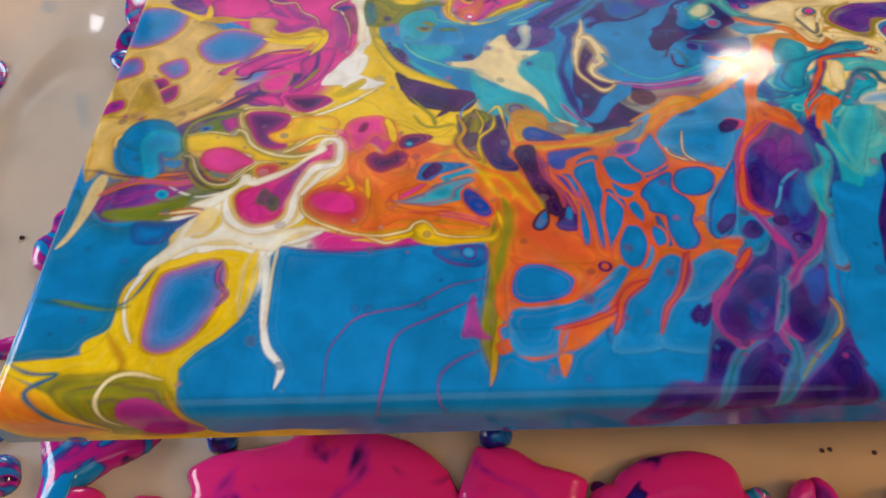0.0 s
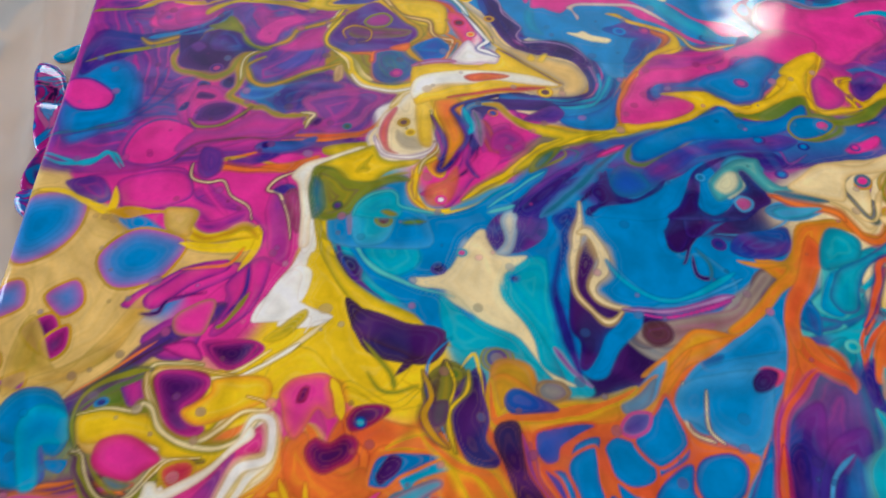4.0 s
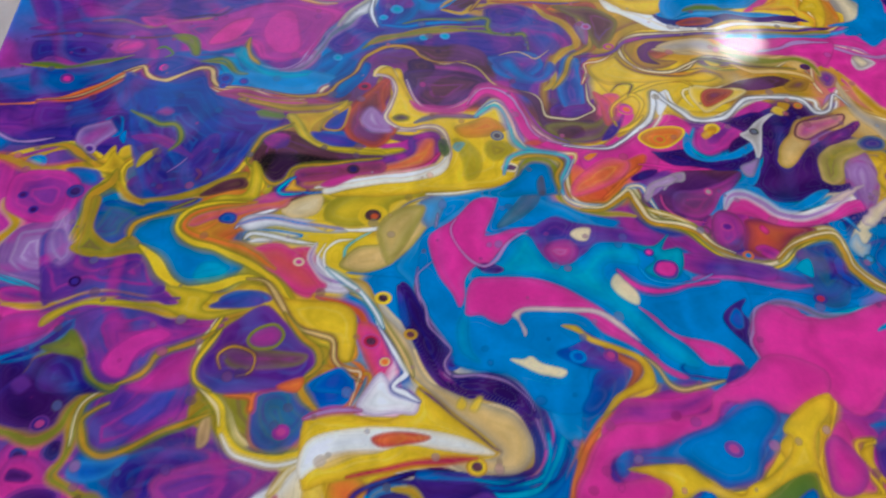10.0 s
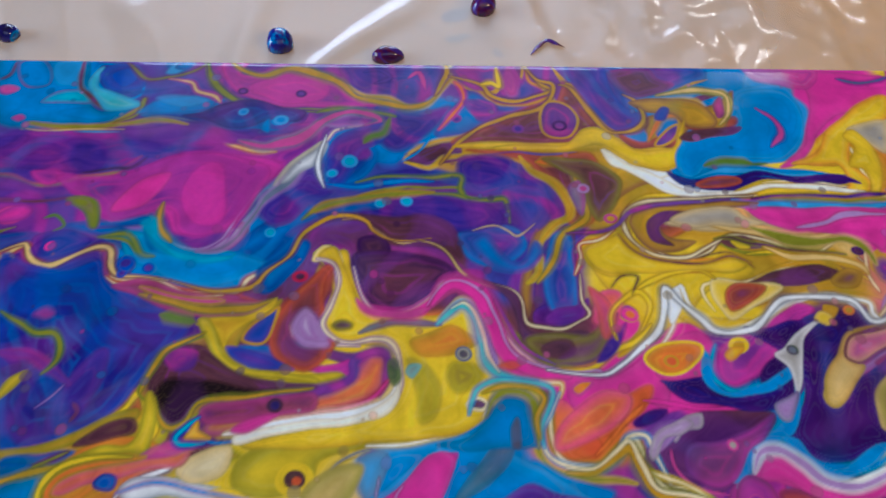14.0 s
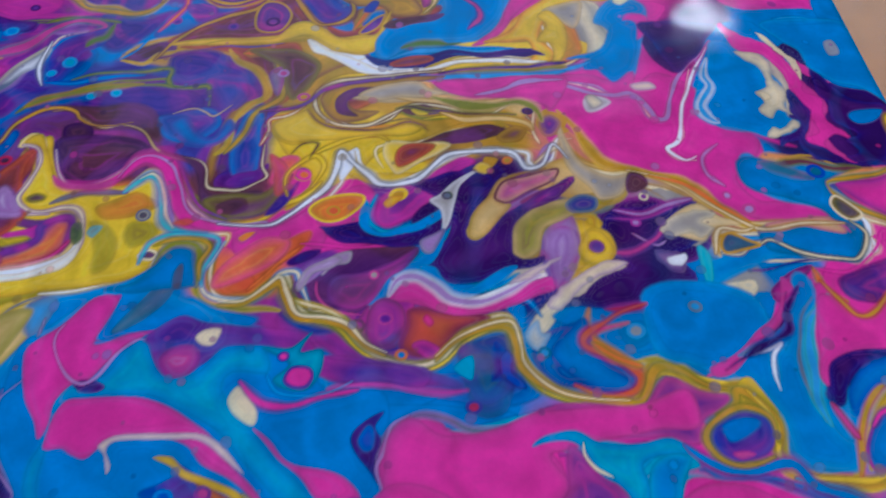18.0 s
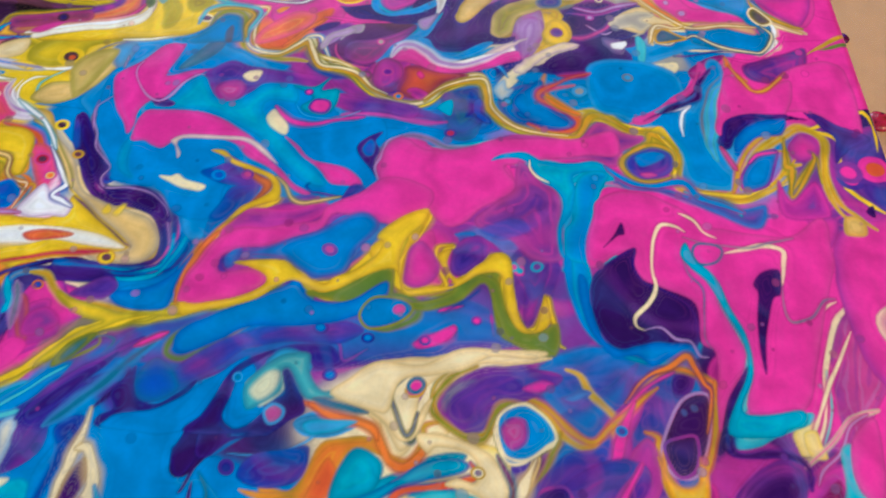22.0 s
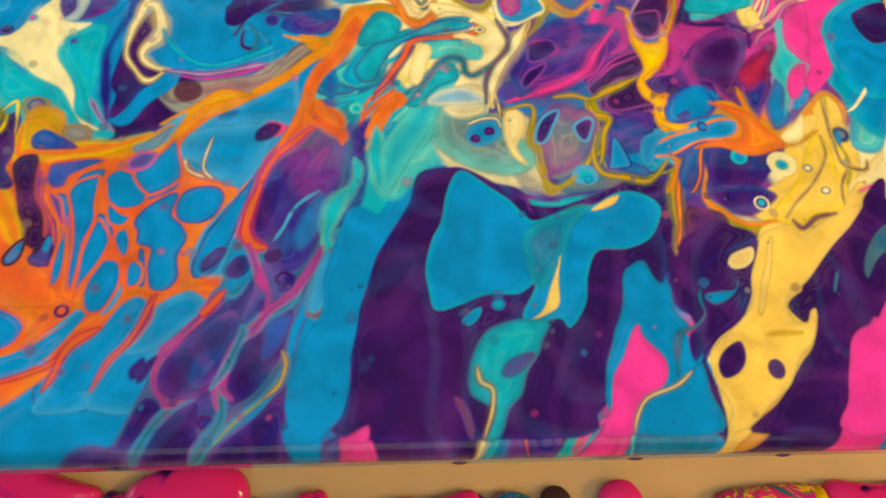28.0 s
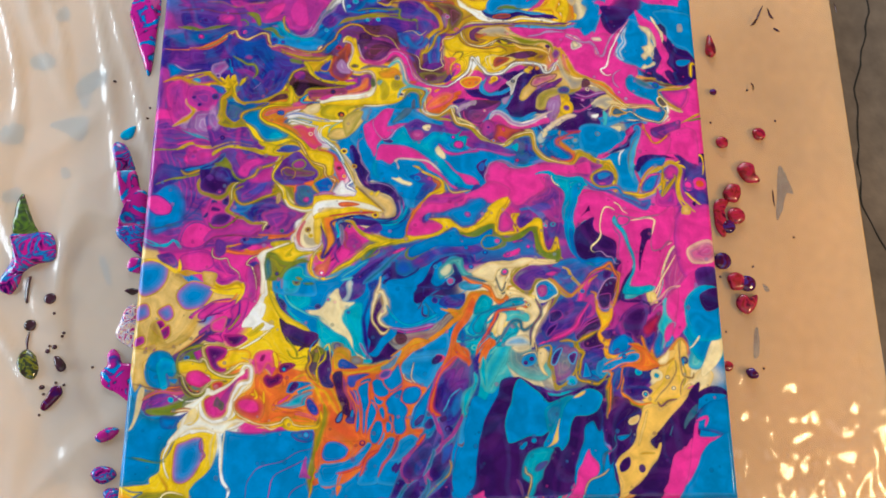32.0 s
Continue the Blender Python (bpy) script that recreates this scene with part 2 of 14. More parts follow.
def wave_noise(cell, octaves=1):
    """Smooth noise over the canvas, about -1 to 1, with features of the given size in millimetres."""
    total, weight = np.zeros((GRID, GRID), np.float32), 0.0
    for o in range(octaves):
        c = cell / 2 ** o
        n = int((HIGH - LOW) / c) + 4
        table = rng.uniform(-1, 1, (n, n)).astype(np.float32)
        u = (lin - LOW) / c
        i = u.astype(int)
        f = (u - i).astype(np.float32)
        f = f * f * (3 - 2 * f)
        rows = table[i] * (1 - f)[:, None] + table[i + 1] * f[:, None]
        total += (rows[:, i] * (1 - f) + rows[:, i + 1] * f) * 0.5 ** o
        weight += 0.5 ** o
    return total / weight


GX, GY = np.meshgrid(lin, lin)
WX = (GX + 0.4 * wave_noise(16) + 0.4 * wave_noise(6)).astype(np.float32)
WY = (GY + 0.4 * wave_noise(16) + 0.4 * wave_noise(6)).astype(np.float32)
FX = (WX + 0.5 * wave_noise(2.4, 2)).astype(np.float32)
FY = (WY + 0.5 * wave_noise(2.4, 2)).astype(np.float32)

POTS = {k: np.array(srgb(h), np.float32) for k, h in {
    "blue": "0a86cc", "cyan": "1cacc6", "teal": "206e8a", "aqua": "5fc4c0", "navy": "222084", "plum": "300c58", "violet": "492f92",
    "mauve": "7f3994", "pink": "e6369c", "rose": "c9468f", "yellow": "f7cf10", "gold": "cf9a1c", "tan": "e8c272", "cream": "f6e2ac",
    "white": "fffbf4", "orange": "ee7a2c", "rust": "dd5a30", "olive": "8c8c22", "green": "5f7f2c", "brown": "6b3b44", "slate": "6f7a86",
    "lilac": "b58cc0", "grey": "a89f92", "umber": "4a2a3a", "sky": "4a9fd6", "royal": "1c4fb4", "black": "1e1418", "crimson": "c0264e", "moss": "4a5a40", "honey": "f2c45c"}.items()}
FILMC = np.zeros((GRID, GRID, 3), np.float32)
FILMC[:] = POTS["mauve"]


def smooth(points, closed):
    """A soft line through the points."""
    p = np.array(points, float).reshape(-1, 2)
    n = len(p)
    if n < 3 and not closed:
        return p
    out = []
    for k in range(n if closed else n - 1):
        a, b, c, d = (p[(k + o) % n] if closed else p[min(max(k + o, 0), n - 1)] for o in (-1, 0, 1, 2))
        for s in np.arange(5) / 5:
            out.append(0.5 * (2 * b + (c - a) * s + (2 * a - 5 * b + 4 * c - d) * s * s + (3 * b - a - 3 * c + d) * s ** 3))
    if not closed:
        out.append(p[-1])
    return np.array(out)


def window(line, margin):
    lo, hi = line.min(0) - margin - 2, line.max(0) + margin + 2
    a = np.clip(((lo - LOW) / STEP).astype(int), 0, GRID - 1)
    b = np.clip(((hi - LOW) / STEP).astype(int) + 1, 1, GRID)
    return slice(a[1], b[1]), slice(a[0], b[0])


def away(line, w, fine):
    """Distance from the line, and how far along it the nearest place lies (0 to 1), inside the window."""
    x, y = (FX[w], FY[w]) if fine else (WX[w], WY[w])
    best, along = np.full(x.shape, 1e9, np.float32), np.zeros(x.shape, np.float32)
    n = len(line) - 1
    for k in range(n):
        (ax, ay), (bx, by) = line[k], line[k + 1]
        dx, dy = bx - ax, by - ay
        s = np.clip(((x - ax) * dx + (y - ay) * dy) / (dx * dx + dy * dy + 1e-9), 0, 1)
        d = (x - ax - s * dx) ** 2 + (y - ay - s * dy) ** 2
        near = d < best
        best[near], along[near] = d[near], ((k + s) / n)[near]
    return np.sqrt(best), along


DRIFT = wave_noise(9, 3) * 1.6
FAT = 1 + 0.5 * wave_noise(7) + 0.25 * wave_noise(3)
# colours that stay half mixed, with what runs through them in lines, and how strongly
FLOWING = {"mauve": ("violet", "pink", 0.5), "violet": ("navy", "mauve", 0.5), "gold": ("olive", "yellow", 0.24), "yellow": ("gold", "cream", 0.11),
           "olive": ("brown", "gold", 0.4), "brown": ("umber", "mauve", 0.45), "navy": ("blue", "plum", 0.22), "teal": ("navy", "green", 0.35),
           "rose": ("mauve", "lilac", 0.4), "tan": ("gold", "cream", 0.1), "orange": ("rust", "yellow", 0.28), "umber": ("brown", "plum", 0.5),
           "slate": ("grey", "teal", 0.4), "lilac": ("mauve", "white", 0.3), "aqua": ("cyan", "cream", 0.2), "cyan": ("blue", "aqua", 0.2), "pink": ("rose", "pink", 0.1), "cream": ("tan", "white", 0.1)}


def lay(w, colour, a):
    FILMC[w] += (POTS[colour] - FILMC[w]) * a[..., None]


def pool(colour, *xy, edge="", depth=1.6, rim="", rw=0.35, soft=0.35, full=1.0, fine=False):
    """A pool of paint inside a closed outline; edge: the colour it mingles with along its border; rim: a thin lacing round it."""
    line = smooth(xy, True) / 3
    soft *= 0.7
    w = window(line, soft + rw)
    ring = np.vstack([line, line[:1]])
    d, _ = away(ring, w, fine)
    x, y = (FX[w], FY[w]) if fine else (WX[w], WY[w])
    odd = np.zeros(x.shape, bool)
    for (ax, ay), (bx, by) in zip(ring[:-1], ring[1:]):
        if ay != by:
            odd ^= ((ay > y) != (by > y)) & (x < (bx - ax) * (y - ay) / (by - ay) + ax)
    s = np.where(odd, d, -d)
    a = np.clip(0.5 + s / (2 * soft), 0, 1)
    a = a * a * (3 - 2 * a) * full
    lay(w, colour, a)
    flow = FLOWING.get(colour)
    if flow:
        ring_lines = np.sin(1.9 * s + 4.5 * DRIFT[w]) + 0.5 * np.sin(4.1 * s + 6 * DRIFT[w] + 1)
        lay(w, flow[0], a * flow[2] * np.clip(ring_lines - 0.1, 0, 1.2))
        lay(w, flow[1], a * flow[2] * 0.8 * np.clip(-ring_lines - 0.5, 0, 1.2))
    if edge:
        lay(w, edge, a * np.exp(-np.maximum(s, 0) / depth) * 0.9)
    FILMC[w] *= (1 - 0.16 * full * np.exp(-np.square(s / 0.24)))[..., None]
    if rim:
        lay(w, rim, np.clip(1.4 - np.abs(s) / rw, 0, 1))


def vein(colour, width, *xy, glow="", soft=0.2, tip=0.12, full=1.0, fine=False):
    """A thread of paint, thickest in the middle and drawn out at both ends; glow: a softer seam on both sides."""
    line = smooth(xy, False) / 3
    reach = width * (1.2 if glow else 0.5)
    w = window(line, reach + soft + 0.5)
    d, along = away(line, w, fine)
    half = 0.45 * width * FAT[w] * (tip + (1 - tip) * np.clip(6 * along * (1 - along), 0, 1))
    if glow:
        lay(w, glow, 0.8 * np.clip(1.5 - d / (1.6 * half + 0.3), 0, 1))
    FILMC[w] *= (1 - 0.22 * full * np.exp(-np.square((d - half - 0.2) / 0.22)))[..., None]
    lay(w, colour, full * np.clip((half + soft - d) / (2 * soft), 0, 1))


def eye(x, y, r, ring, core, rim=""):
    """A small round cell with a core of another colour."""
    x, y = x / 3, y / 3
    line = np.array([(x - r, y - r), (x + r, y + r)])
    w = window(line, 1)
    d = np.hypot(WX[w] - x, (WY[w] - y) * 1.1)
    lay(w, ring, np.clip((r - d) / 0.35 + 0.5, 0, 1))
    lay(w, core, np.clip((0.55 * r - d) / 0.35 + 0.5, 0, 1))
    if rim:
        lay(w, rim, np.clip(1.2 - np.abs(d - r) / 0.3, 0, 1))


SPOTS = []


def first_spots(*spots):
    SPOTS.extend(spots)


def ground_coat():
    """The first coat: each spot's colour spreads until it meets the next, in drawn-out swirls."""
    bx, by = WX + 5 * wave_noise(22, 2) + 2.2 * wave_noise(7, 2), WY + 4 * wave_noise(18, 2) + 1.6 * wave_noise(5, 2)
    total, weight = np.zeros((GRID, GRID, 3), np.float32), np.zeros((GRID, GRID), np.float32)
    for colour, x, y in SPOTS:
        k = 1 / (((bx - x) ** 2 + (by - y) ** 2) / 12 + 1) ** 6
        total += k[..., None] * POTS[colour]
        weight += k
    FILMC[:] = total / weight[..., None]


first_spots(
    ("mauve", 4.2, 211.8), ("mauve", 21.8, 220.7), ("mauve", 14.7, 166.2), ("mauve", 4.9, 163.5), ("mauve", 55.9, 141.3),
    ("mauve", 35.6, 149.6), ("mauve", 49.6, 177.1), ("mauve", 24.5, 171.7), ("mauve", 65.5, 157.5), ("pink", 7.5, 200.1),
    ("pink", 26.4, 136.4), ("pink", 36.7, 125.7), ("pink", 56.7, 117.6), ("pink", 47.7, 97.4), ("pink", 19.2, 133.8),
    ("pink", 8.5, 147.2), ("pink", 101.4, 124.7), ("teal", 48.7, 203), ("teal", 56.7, 197.2), ("teal", 80.7, 162.9),
    ("blue", 5.7, 152.7), ("blue", 3.8, 110.9), ("blue", 26, 100.4), ("blue", 14.7, 90.7), ("blue", 14.3, 61.8),
    ("blue", 5.2, 59.8), ("blue", 9.5, 32.2), ("blue", 12.9, 16.5), ("blue", 32.5, 24.6), ("blue", 64.4, 23.4),
    ("blue", 78.3, 16.2), ("blue", 113, 14.8), ("blue", 101.4, 24.2), ("blue", 130.3, 55.9), ("blue", 140, 55.6),
    ("blue", 125.2, 41.9), ("tan", 14.2, 98.1), ("tan", 22.5, 78.3), ("tan", 8.1, 118.4), ("tan", 4.2, 74),
)
first_spots(
    ("yellow", 62.2, 99.6), ("yellow", 67.5, 82), ("yellow", 77.3, 72), ("yellow", 90.8, 197.2), ("yellow", 101.4, 212),
    ("yellow", 123.1, 221.1), ("yellow", 85.7, 179.8), ("yellow", 26.7, 9.4), ("yellow", 42.3, 8.8), ("white", 43.1, 40),
    ("white", 38.8, 35.6), ("white", 88.7, 140.9), ("pink", 70.2, 67.3), ("pink", 66, 48.5), ("pink", 61.5, 44),
    ("pink", 82.5, 45.6), ("orange", 91.8, 57.1), ("orange", 99, 38.1), ("orange", 110.7, 28.5), ("orange", 58.8, 53.4),
    ("plum", 37.5, 163.3), ("plum", 53.1, 149.4), ("plum", 71.9, 99.4), ("plum", 188.5, 44.5), ("plum", 179.6, 21.3),
    ("plum", 216.1, 20), ("plum", 232.8, 38.2), ("plum", 248.3, 136.1), ("plum", 273.1, 36.9), ("plum", 264.9, 13.4),
    ("plum", 206.5, 224.6), ("plum", 197.2, 212.2), ("plum", 241.3, 95.7), ("plum", 248.3, 87.7), ("plum", 146.7, 110.7),
    ("plum", 123.4, 80.6), ("blue", 114.7, 194.2), ("blue", 106.6, 182.6), ("blue", 127.6, 173.9), ("blue", 137.4, 143),
)
first_spots(
    ("blue", 165, 176.6), ("blue", 181.2, 176.5), ("blue", 141.3, 100.4), ("blue", 146.1, 92.6), ("blue", 106.3, 106.3),
    ("blue", 91.5, 96.4), ("blue", 116.4, 111.3), ("blue", 198.4, 44.2), ("blue", 202.2, 29.8), ("blue", 165, 17.3),
    ("blue", 231.3, 24.1), ("blue", 243.8, 2.8), ("blue", 297.2, 26.4), ("blue", 302.4, 94.4), ("blue", 238, 197),
    ("blue", 259.9, 191), ("blue", 269.4, 176), ("cyan", 76.6, 106.9), ("cyan", 81.7, 99.1), ("cyan", 101.4, 83.6),
    ("cyan", 185.1, 69), ("cyan", 174.3, 54.6), ("cyan", 212.8, 38.9), ("cyan", 234.3, 158.8), ("cyan", 205.5, 11.1),
    ("pink", 122.5, 182.5), ("pink", 138.4, 179.6), ("pink", 194.2, 167.7), ("pink", 207.6, 164.8), ("pink", 235.4, 170.4),
    ("pink", 257.3, 167.3), ("pink", 273.5, 141.4), ("pink", 276.1, 119.1), ("pink", 294.4, 152.5), ("pink", 289.5, 200.1),
    ("pink", 301.5, 203.1), ("pink", 279.9, 12.9), ("pink", 235.5, 16.9), ("pink", 132.5, 154.1), ("pink", 174.5, 150.9),
)
first_spots(
    ("mauve", 171, 134.4), ("mauve", 153.1, 145.6), ("mauve", 205.6, 139.4), ("mauve", 219.2, 142), ("mauve", 298.8, 164.1),
    ("mauve", 274.6, 87.1), ("violet", 152.6, 131.9), ("violet", 178.8, 134.3), ("violet", 126.7, 121.6), ("violet", 163, 131.8),
    ("violet", 215.3, 96.3), ("violet", 228.5, 98.6), ("violet", 215.8, 73.2), ("violet", 154.2, 45.6), ("violet", 159.7, 59.9),
    ("violet", 139, 22.8), ("violet", 148.7, 27.1), ("violet", 258.3, 62), ("cream", 185.7, 117.9), ("cream", 194.6, 96.7),
    ("cream", 96.4, 93.8), ("cream", 200.4, 71.1), ("cream", 271.3, 61.6), ("cream", 263, 37.2), ("cream", 253.1, 18.6),
    ("cream", 124.7, 154.2), ("violet", 50.2, 294.8), ("violet", 76.5, 298.7), ("violet", 48.8, 280.5), ("violet", 65.9, 283.9),
    ("violet", 57.2, 267.4), ("violet", 71, 291.1), ("violet", 122, 268.5), ("violet", 132.3, 263.7), ("violet", 106.7, 268.6),
    ("violet", 139.7, 254.4), ("violet", 152.1, 252.8), ("mauve", 80.3, 300.7), ("mauve", 97.4, 296.9), ("mauve", 112.4, 302.9),
)
first_spots(
    ("mauve", 66.3, 270.5), ("mauve", 70.2, 275.4), ("mauve", 57.2, 277.1), ("mauve", 74.4, 267.2), ("mauve", 132.5, 305.1),
    ("mauve", 144, 301.1), ("navy", 57.7, 239.1), ("navy", 73.8, 246.8), ("navy", 62, 231.6), ("navy", 67.2, 236.4),
    ("navy", 76, 236.3), ("navy", 78, 289.3), ("blue", 41, 294.8), ("blue", 78.7, 250.8), ("blue", 67.6, 253.8),
    ("blue", 108.2, 282.1), ("blue", 132.4, 285.7), ("blue", 190.1, 280.2), ("blue", 203.9, 291.4), ("blue", 208.9, 287.6),
    ("blue", 168.4, 297.2), ("brown", 81.7, 224.2), ("brown", 77.2, 220.9), ("brown", 118, 246.1), ("brown", 125.2, 243.3),
    ("brown", 110.5, 251.9), ("brown", 149.2, 229.9), ("brown", 98, 237.2), ("yellow", 106.8, 239.6), ("yellow", 119.3, 219.9),
    ("yellow", 111.3, 213.5), ("yellow", 101.3, 211.7), ("yellow", 164.4, 251.2), ("yellow", 175.2, 248.2), ("yellow", 180.4, 242.5),
    ("yellow", 185.4, 237), ("yellow", 224.4, 285.7), ("yellow", 215.1, 278.4), ("yellow", 248.5, 299.6), ("gold", 126.7, 227.9),
)
first_spots(
    ("gold", 143.2, 280.3), ("gold", 132.4, 282.1), ("gold", 156.3, 273.3), ("gold", 157.9, 261.9), ("gold", 175.8, 260.2),
    ("gold", 195.2, 242.2), ("gold", 210.5, 252.2), ("gold", 66.2, 215.8), ("gold", 95.1, 205.8), ("pink", 59.6, 267.3),
    ("pink", 165.6, 223.5), ("pink", 156, 217.9), ("pink", 174, 219.8), ("pink", 210.4, 261.5), ("pink", 227.9, 253.5),
    ("pink", 237, 245.9), ("pink", 232.4, 297.5), ("pink", 250.3, 280.1), ("pink", 226.1, 259.7), ("orange", 153.4, 213.5),
    ("orange", 125.5, 231.6), ("plum", 204.3, 214.5), ("plum", 199.5, 230.2), ("plum", 185.3, 219.5), ("blue", 204.4, 293.4),
    ("blue", 118, 205.1), ("blue", 128.1, 207.9), ("blue", 246.1, 269.5), ("blue", 190.4, 212.6), ("mauve", 174.6, 210.8),
    ("mauve", 170.7, 213.1), ("mauve", 184.5, 226.7), ("mauve", 184, 204.2), ("pink", 239.9, 245.5), ("pink", 248.9, 238.5),
    ("pink", 260.7, 233.1), ("pink", 252, 274.1), ("pink", 271, 190.7), ("pink", 264.8, 225.3), ("blue", 270.9, 257.9),
)
first_spots(
    ("blue", 262.8, 249.4), ("blue", 296.4, 276.2), ("blue", 302.3, 264), ("blue", 272.7, 229.4), ("blue", 251.3, 201.6),
    ("blue", 238.6, 197.5), ("blue", 264.7, 205.9), ("blue", 262.6, 186.7), ("blue", 122.6, 179.3), ("blue", 152.9, 190.4),
    ("blue", 175.8, 182.7), ("blue", 192.6, 186.8), ("blue", 205.3, 177.7), ("plum", 257.9, 273.8), ("plum", 289.7, 246.3),
    ("plum", 294, 239.4), ("plum", 281.2, 238.4), ("plum", 200.8, 214.9), ("plum", 237, 215.5), ("plum", 234.6, 205.1),
    ("plum", 226, 203.1), ("grey", 238.1, 278.8), ("grey", 246.5, 219.1), ("grey", 257.9, 203.7), ("pink", 119.2, 195.8),
    ("pink", 126.3, 184.9), ("pink", 185.7, 176), ("pink", 206.9, 174.6), ("pink", 222.7, 176.5), ("pink", 142, 195.5),
    ("mauve", 240.9, 216.6), ("mauve", 222.8, 211), ("mauve", 182.6, 200.9), ("mauve", 189, 195.9), ("mauve", 158.6, 200.1),
    ("mauve", 182.1, 187.5), ("blue", 223.8, 186.9), ("blue", 203.2, 186.1), ("blue", 248.1, 172.8),
)
ground_coat()
pool("blue", 145,104, 188,100, 237,106, 273,105, 267,67, 265,37, 269,15, 263,-26, 188,-27, 159,-27, 113,-26, 97,13, 100,26, 125,51, 138,78, 139,99)
pool("blue", 285,88, 320,82, 336,74, 373,86, 413,102, 426,85, 398,48, 397,19, 387,-30, 266,-29, 273,19, 287,36, 283,59)
pool("blue", 1,158, 29,124, 71,123, 75,105, 57,80, 49,45, 23,28, -14,36, -11,74, 1,111, depth=3, edge='teal')
pool("yellow", 190,322, 214,279, 223,239, 256,214, 276,208, 239,200, 215,206, 190,218, 159,195, 128,193, 105,217, 156,234, 180,252, 188,272)
pool("orange", 182,204, 239,191, 277,169, 293,133, 284,114, 251,110, 194,112, 158,122, 155,150, 176,171, depth=1, edge='yellow')
pool("pink", 179,209, 206,222, 213,197, 239,190, 211,170, 192,176, 183,187, soft=0.8)
pool("cyan", 215,139, 238,146, 261,153, 272,148, 253,139, 230,135, soft=0.4)
pool("tan", -2,363, 49,347, 91,316, 149,326, 159,314, 134,290, 104,287, 84,248, 65,232, 35,220, 12,201, 14,173, 6,168, -7,212, 9,230, -4,281, -4,324, soft=1.2, depth=1.5, edge='gold')
pool("pink", 32,388, 183,387, 183,308, 172,283, 149,246, 124,237, 109,247, 129,276, 157,304, 151,334, 108,322, 73,343, 43,355, soft=0.8)
pool("violet", 104,354, 127,362, 166,354, 148,338, 120,334, soft=1.5, full=0.5)
pool("blue", -2,357, 37,359, 42,333, 26,310, 6,304, -8,324, depth=1.2, edge='pink', rim='gold')
pool("blue", 57,308, 75,328, 98,325, 112,314, 97,290, 70,286, depth=1.2, edge='pink', rim='gold')
pool("blue", 32,282, 48,292, 56,275, 44,266, edge='pink', rim='gold')
pool("blue", -3,287, 15,293, 20,274, 1,267, edge='pink', rim='gold')
pool("plum", 22,258, 38,269, 46,256, 37,241, edge='pink', rim='gold')
pool("plum", 35,249, 50,261, 54,247, 44,238, edge='pink', rim='gold')
pool("violet", 0,239, 13,245, 16,233, 2,227, edge='pink', rim='gold')
pool("mauve", 16,225, 31,231, 32,220, 20,218, rim='gold')
pool("pink", 95,254, 128,268, 129,253, 122,237, 106,238, edge='violet')
pool("pink", 79,274, 111,297, 142,301, 147,293, 105,273, depth=0.6, edge='violet')
pool("olive", 20,158, 44,168, 67,206, 98,235, 109,216, 113,156, 81,130, 49,128, 25,131, soft=2, full=0.8)
pool("mauve", 20,148, 74,165, 80,157, 43,138, 26,134, soft=1.2, edge='violet')
pool("violet", 26,136, 43,140, 43,130, 29,128, rim='mauve')
vein("orange", 1.7, 18,150, 38,158, 74,167, 101,161, glow='brown')
vein("cream", 1, 110,205, 102,223, 109,228, 145,225, 172,240)
pool("yellow", 124,108, 106,109, 87,96, 74,80, 69,56, 68,34, 45,28, 39,38, 52,49, 56,72, 73,101, 76,118, 106,132, 110,151, 147,161, 153,171, 161,166, 158,122, 165,114, 145,104, soft=0.5)
pool("white", 75,105, 86,121, 98,144, 102,154, 108,132, 117,118, 143,119, 169,116, 145,104, 136,94, 124,103, 103,104, 91,94, 77,96, soft=0.5)
vein("white", 1.2, 176,196, 176,171, 157,155, 155,128, 137,116)
vein("white", 1.6, 129,104, 137,86, 139,54, 143,35, 153,21, 151,8)
vein("cream", 0.6, 143,104, 141,82, 141,45)
vein("white", 1.1, 63,130, 81,130, 93,132)
vein("white", 0.8, 64,157, 85,147, 103,151)
pool("yellow", 77,94, 107,104, 130,95, 131,66, 118,43, 97,26, 95,6, 52,2, 26,11, -7,25, 11,28, 46,34, 53,56, 57,78, soft=0.5)
pool("blue", 79,87, 109,94, 114,70, 104,44, 87,33, 73,36, 72,60, 73,75, depth=1.1, edge='pink', rim='gold')
vein("white", 1.3, 73,101, 59,72, 59,56, 67,38)
vein("gold", 1, 52,45, 65,27, 65,20)
pool("olive", 22,11, 53,20, 91,13, 105,-25, 59,-24, 39,-5, soft=2)
pool("orange", -8,22, 22,11, 38,1, 59,-24, 9,-26, depth=2, edge='yellow')
vein("teal", 1.1, -5,31, 16,20, 31,18, 19,8, 33,-5, 57,-21)
pool("violet", 68,0, 82,5, 101,-7, 108,-25, 78,-24, depth=2, edge='pink')
vein("cream", 0.9, 67,-15, 57,1, 60,15, 75,19, 89,16)
vein("gold", 1.1, 92,9, 102,-7, 111,-22)
vein("mauve", 0.3, 271,80, 250,72, 230,60, 196,53, 184,42, 177,24, 176,4)
vein("mauve", 0.36, 270,65, 239,52, 216,38, 210,16, 206,-13)
vein("mauve", 0.3, 264,29, 244,17, 239,6, 244,-10)
vein("mauve", 0.66, 145,104, 188,100, 237,106, 269,109)
vein("gold", 1, 230,120, 251,112, 281,117, 289,128)
vein("yellow", 1, 187,109, 216,109, 230,119)
pool("blue", 240,101, 272,103, 270,90, 250,88, soft=0.6, edge='navy')
eye(262,98, 1.6, "blue", "sky", "navy")
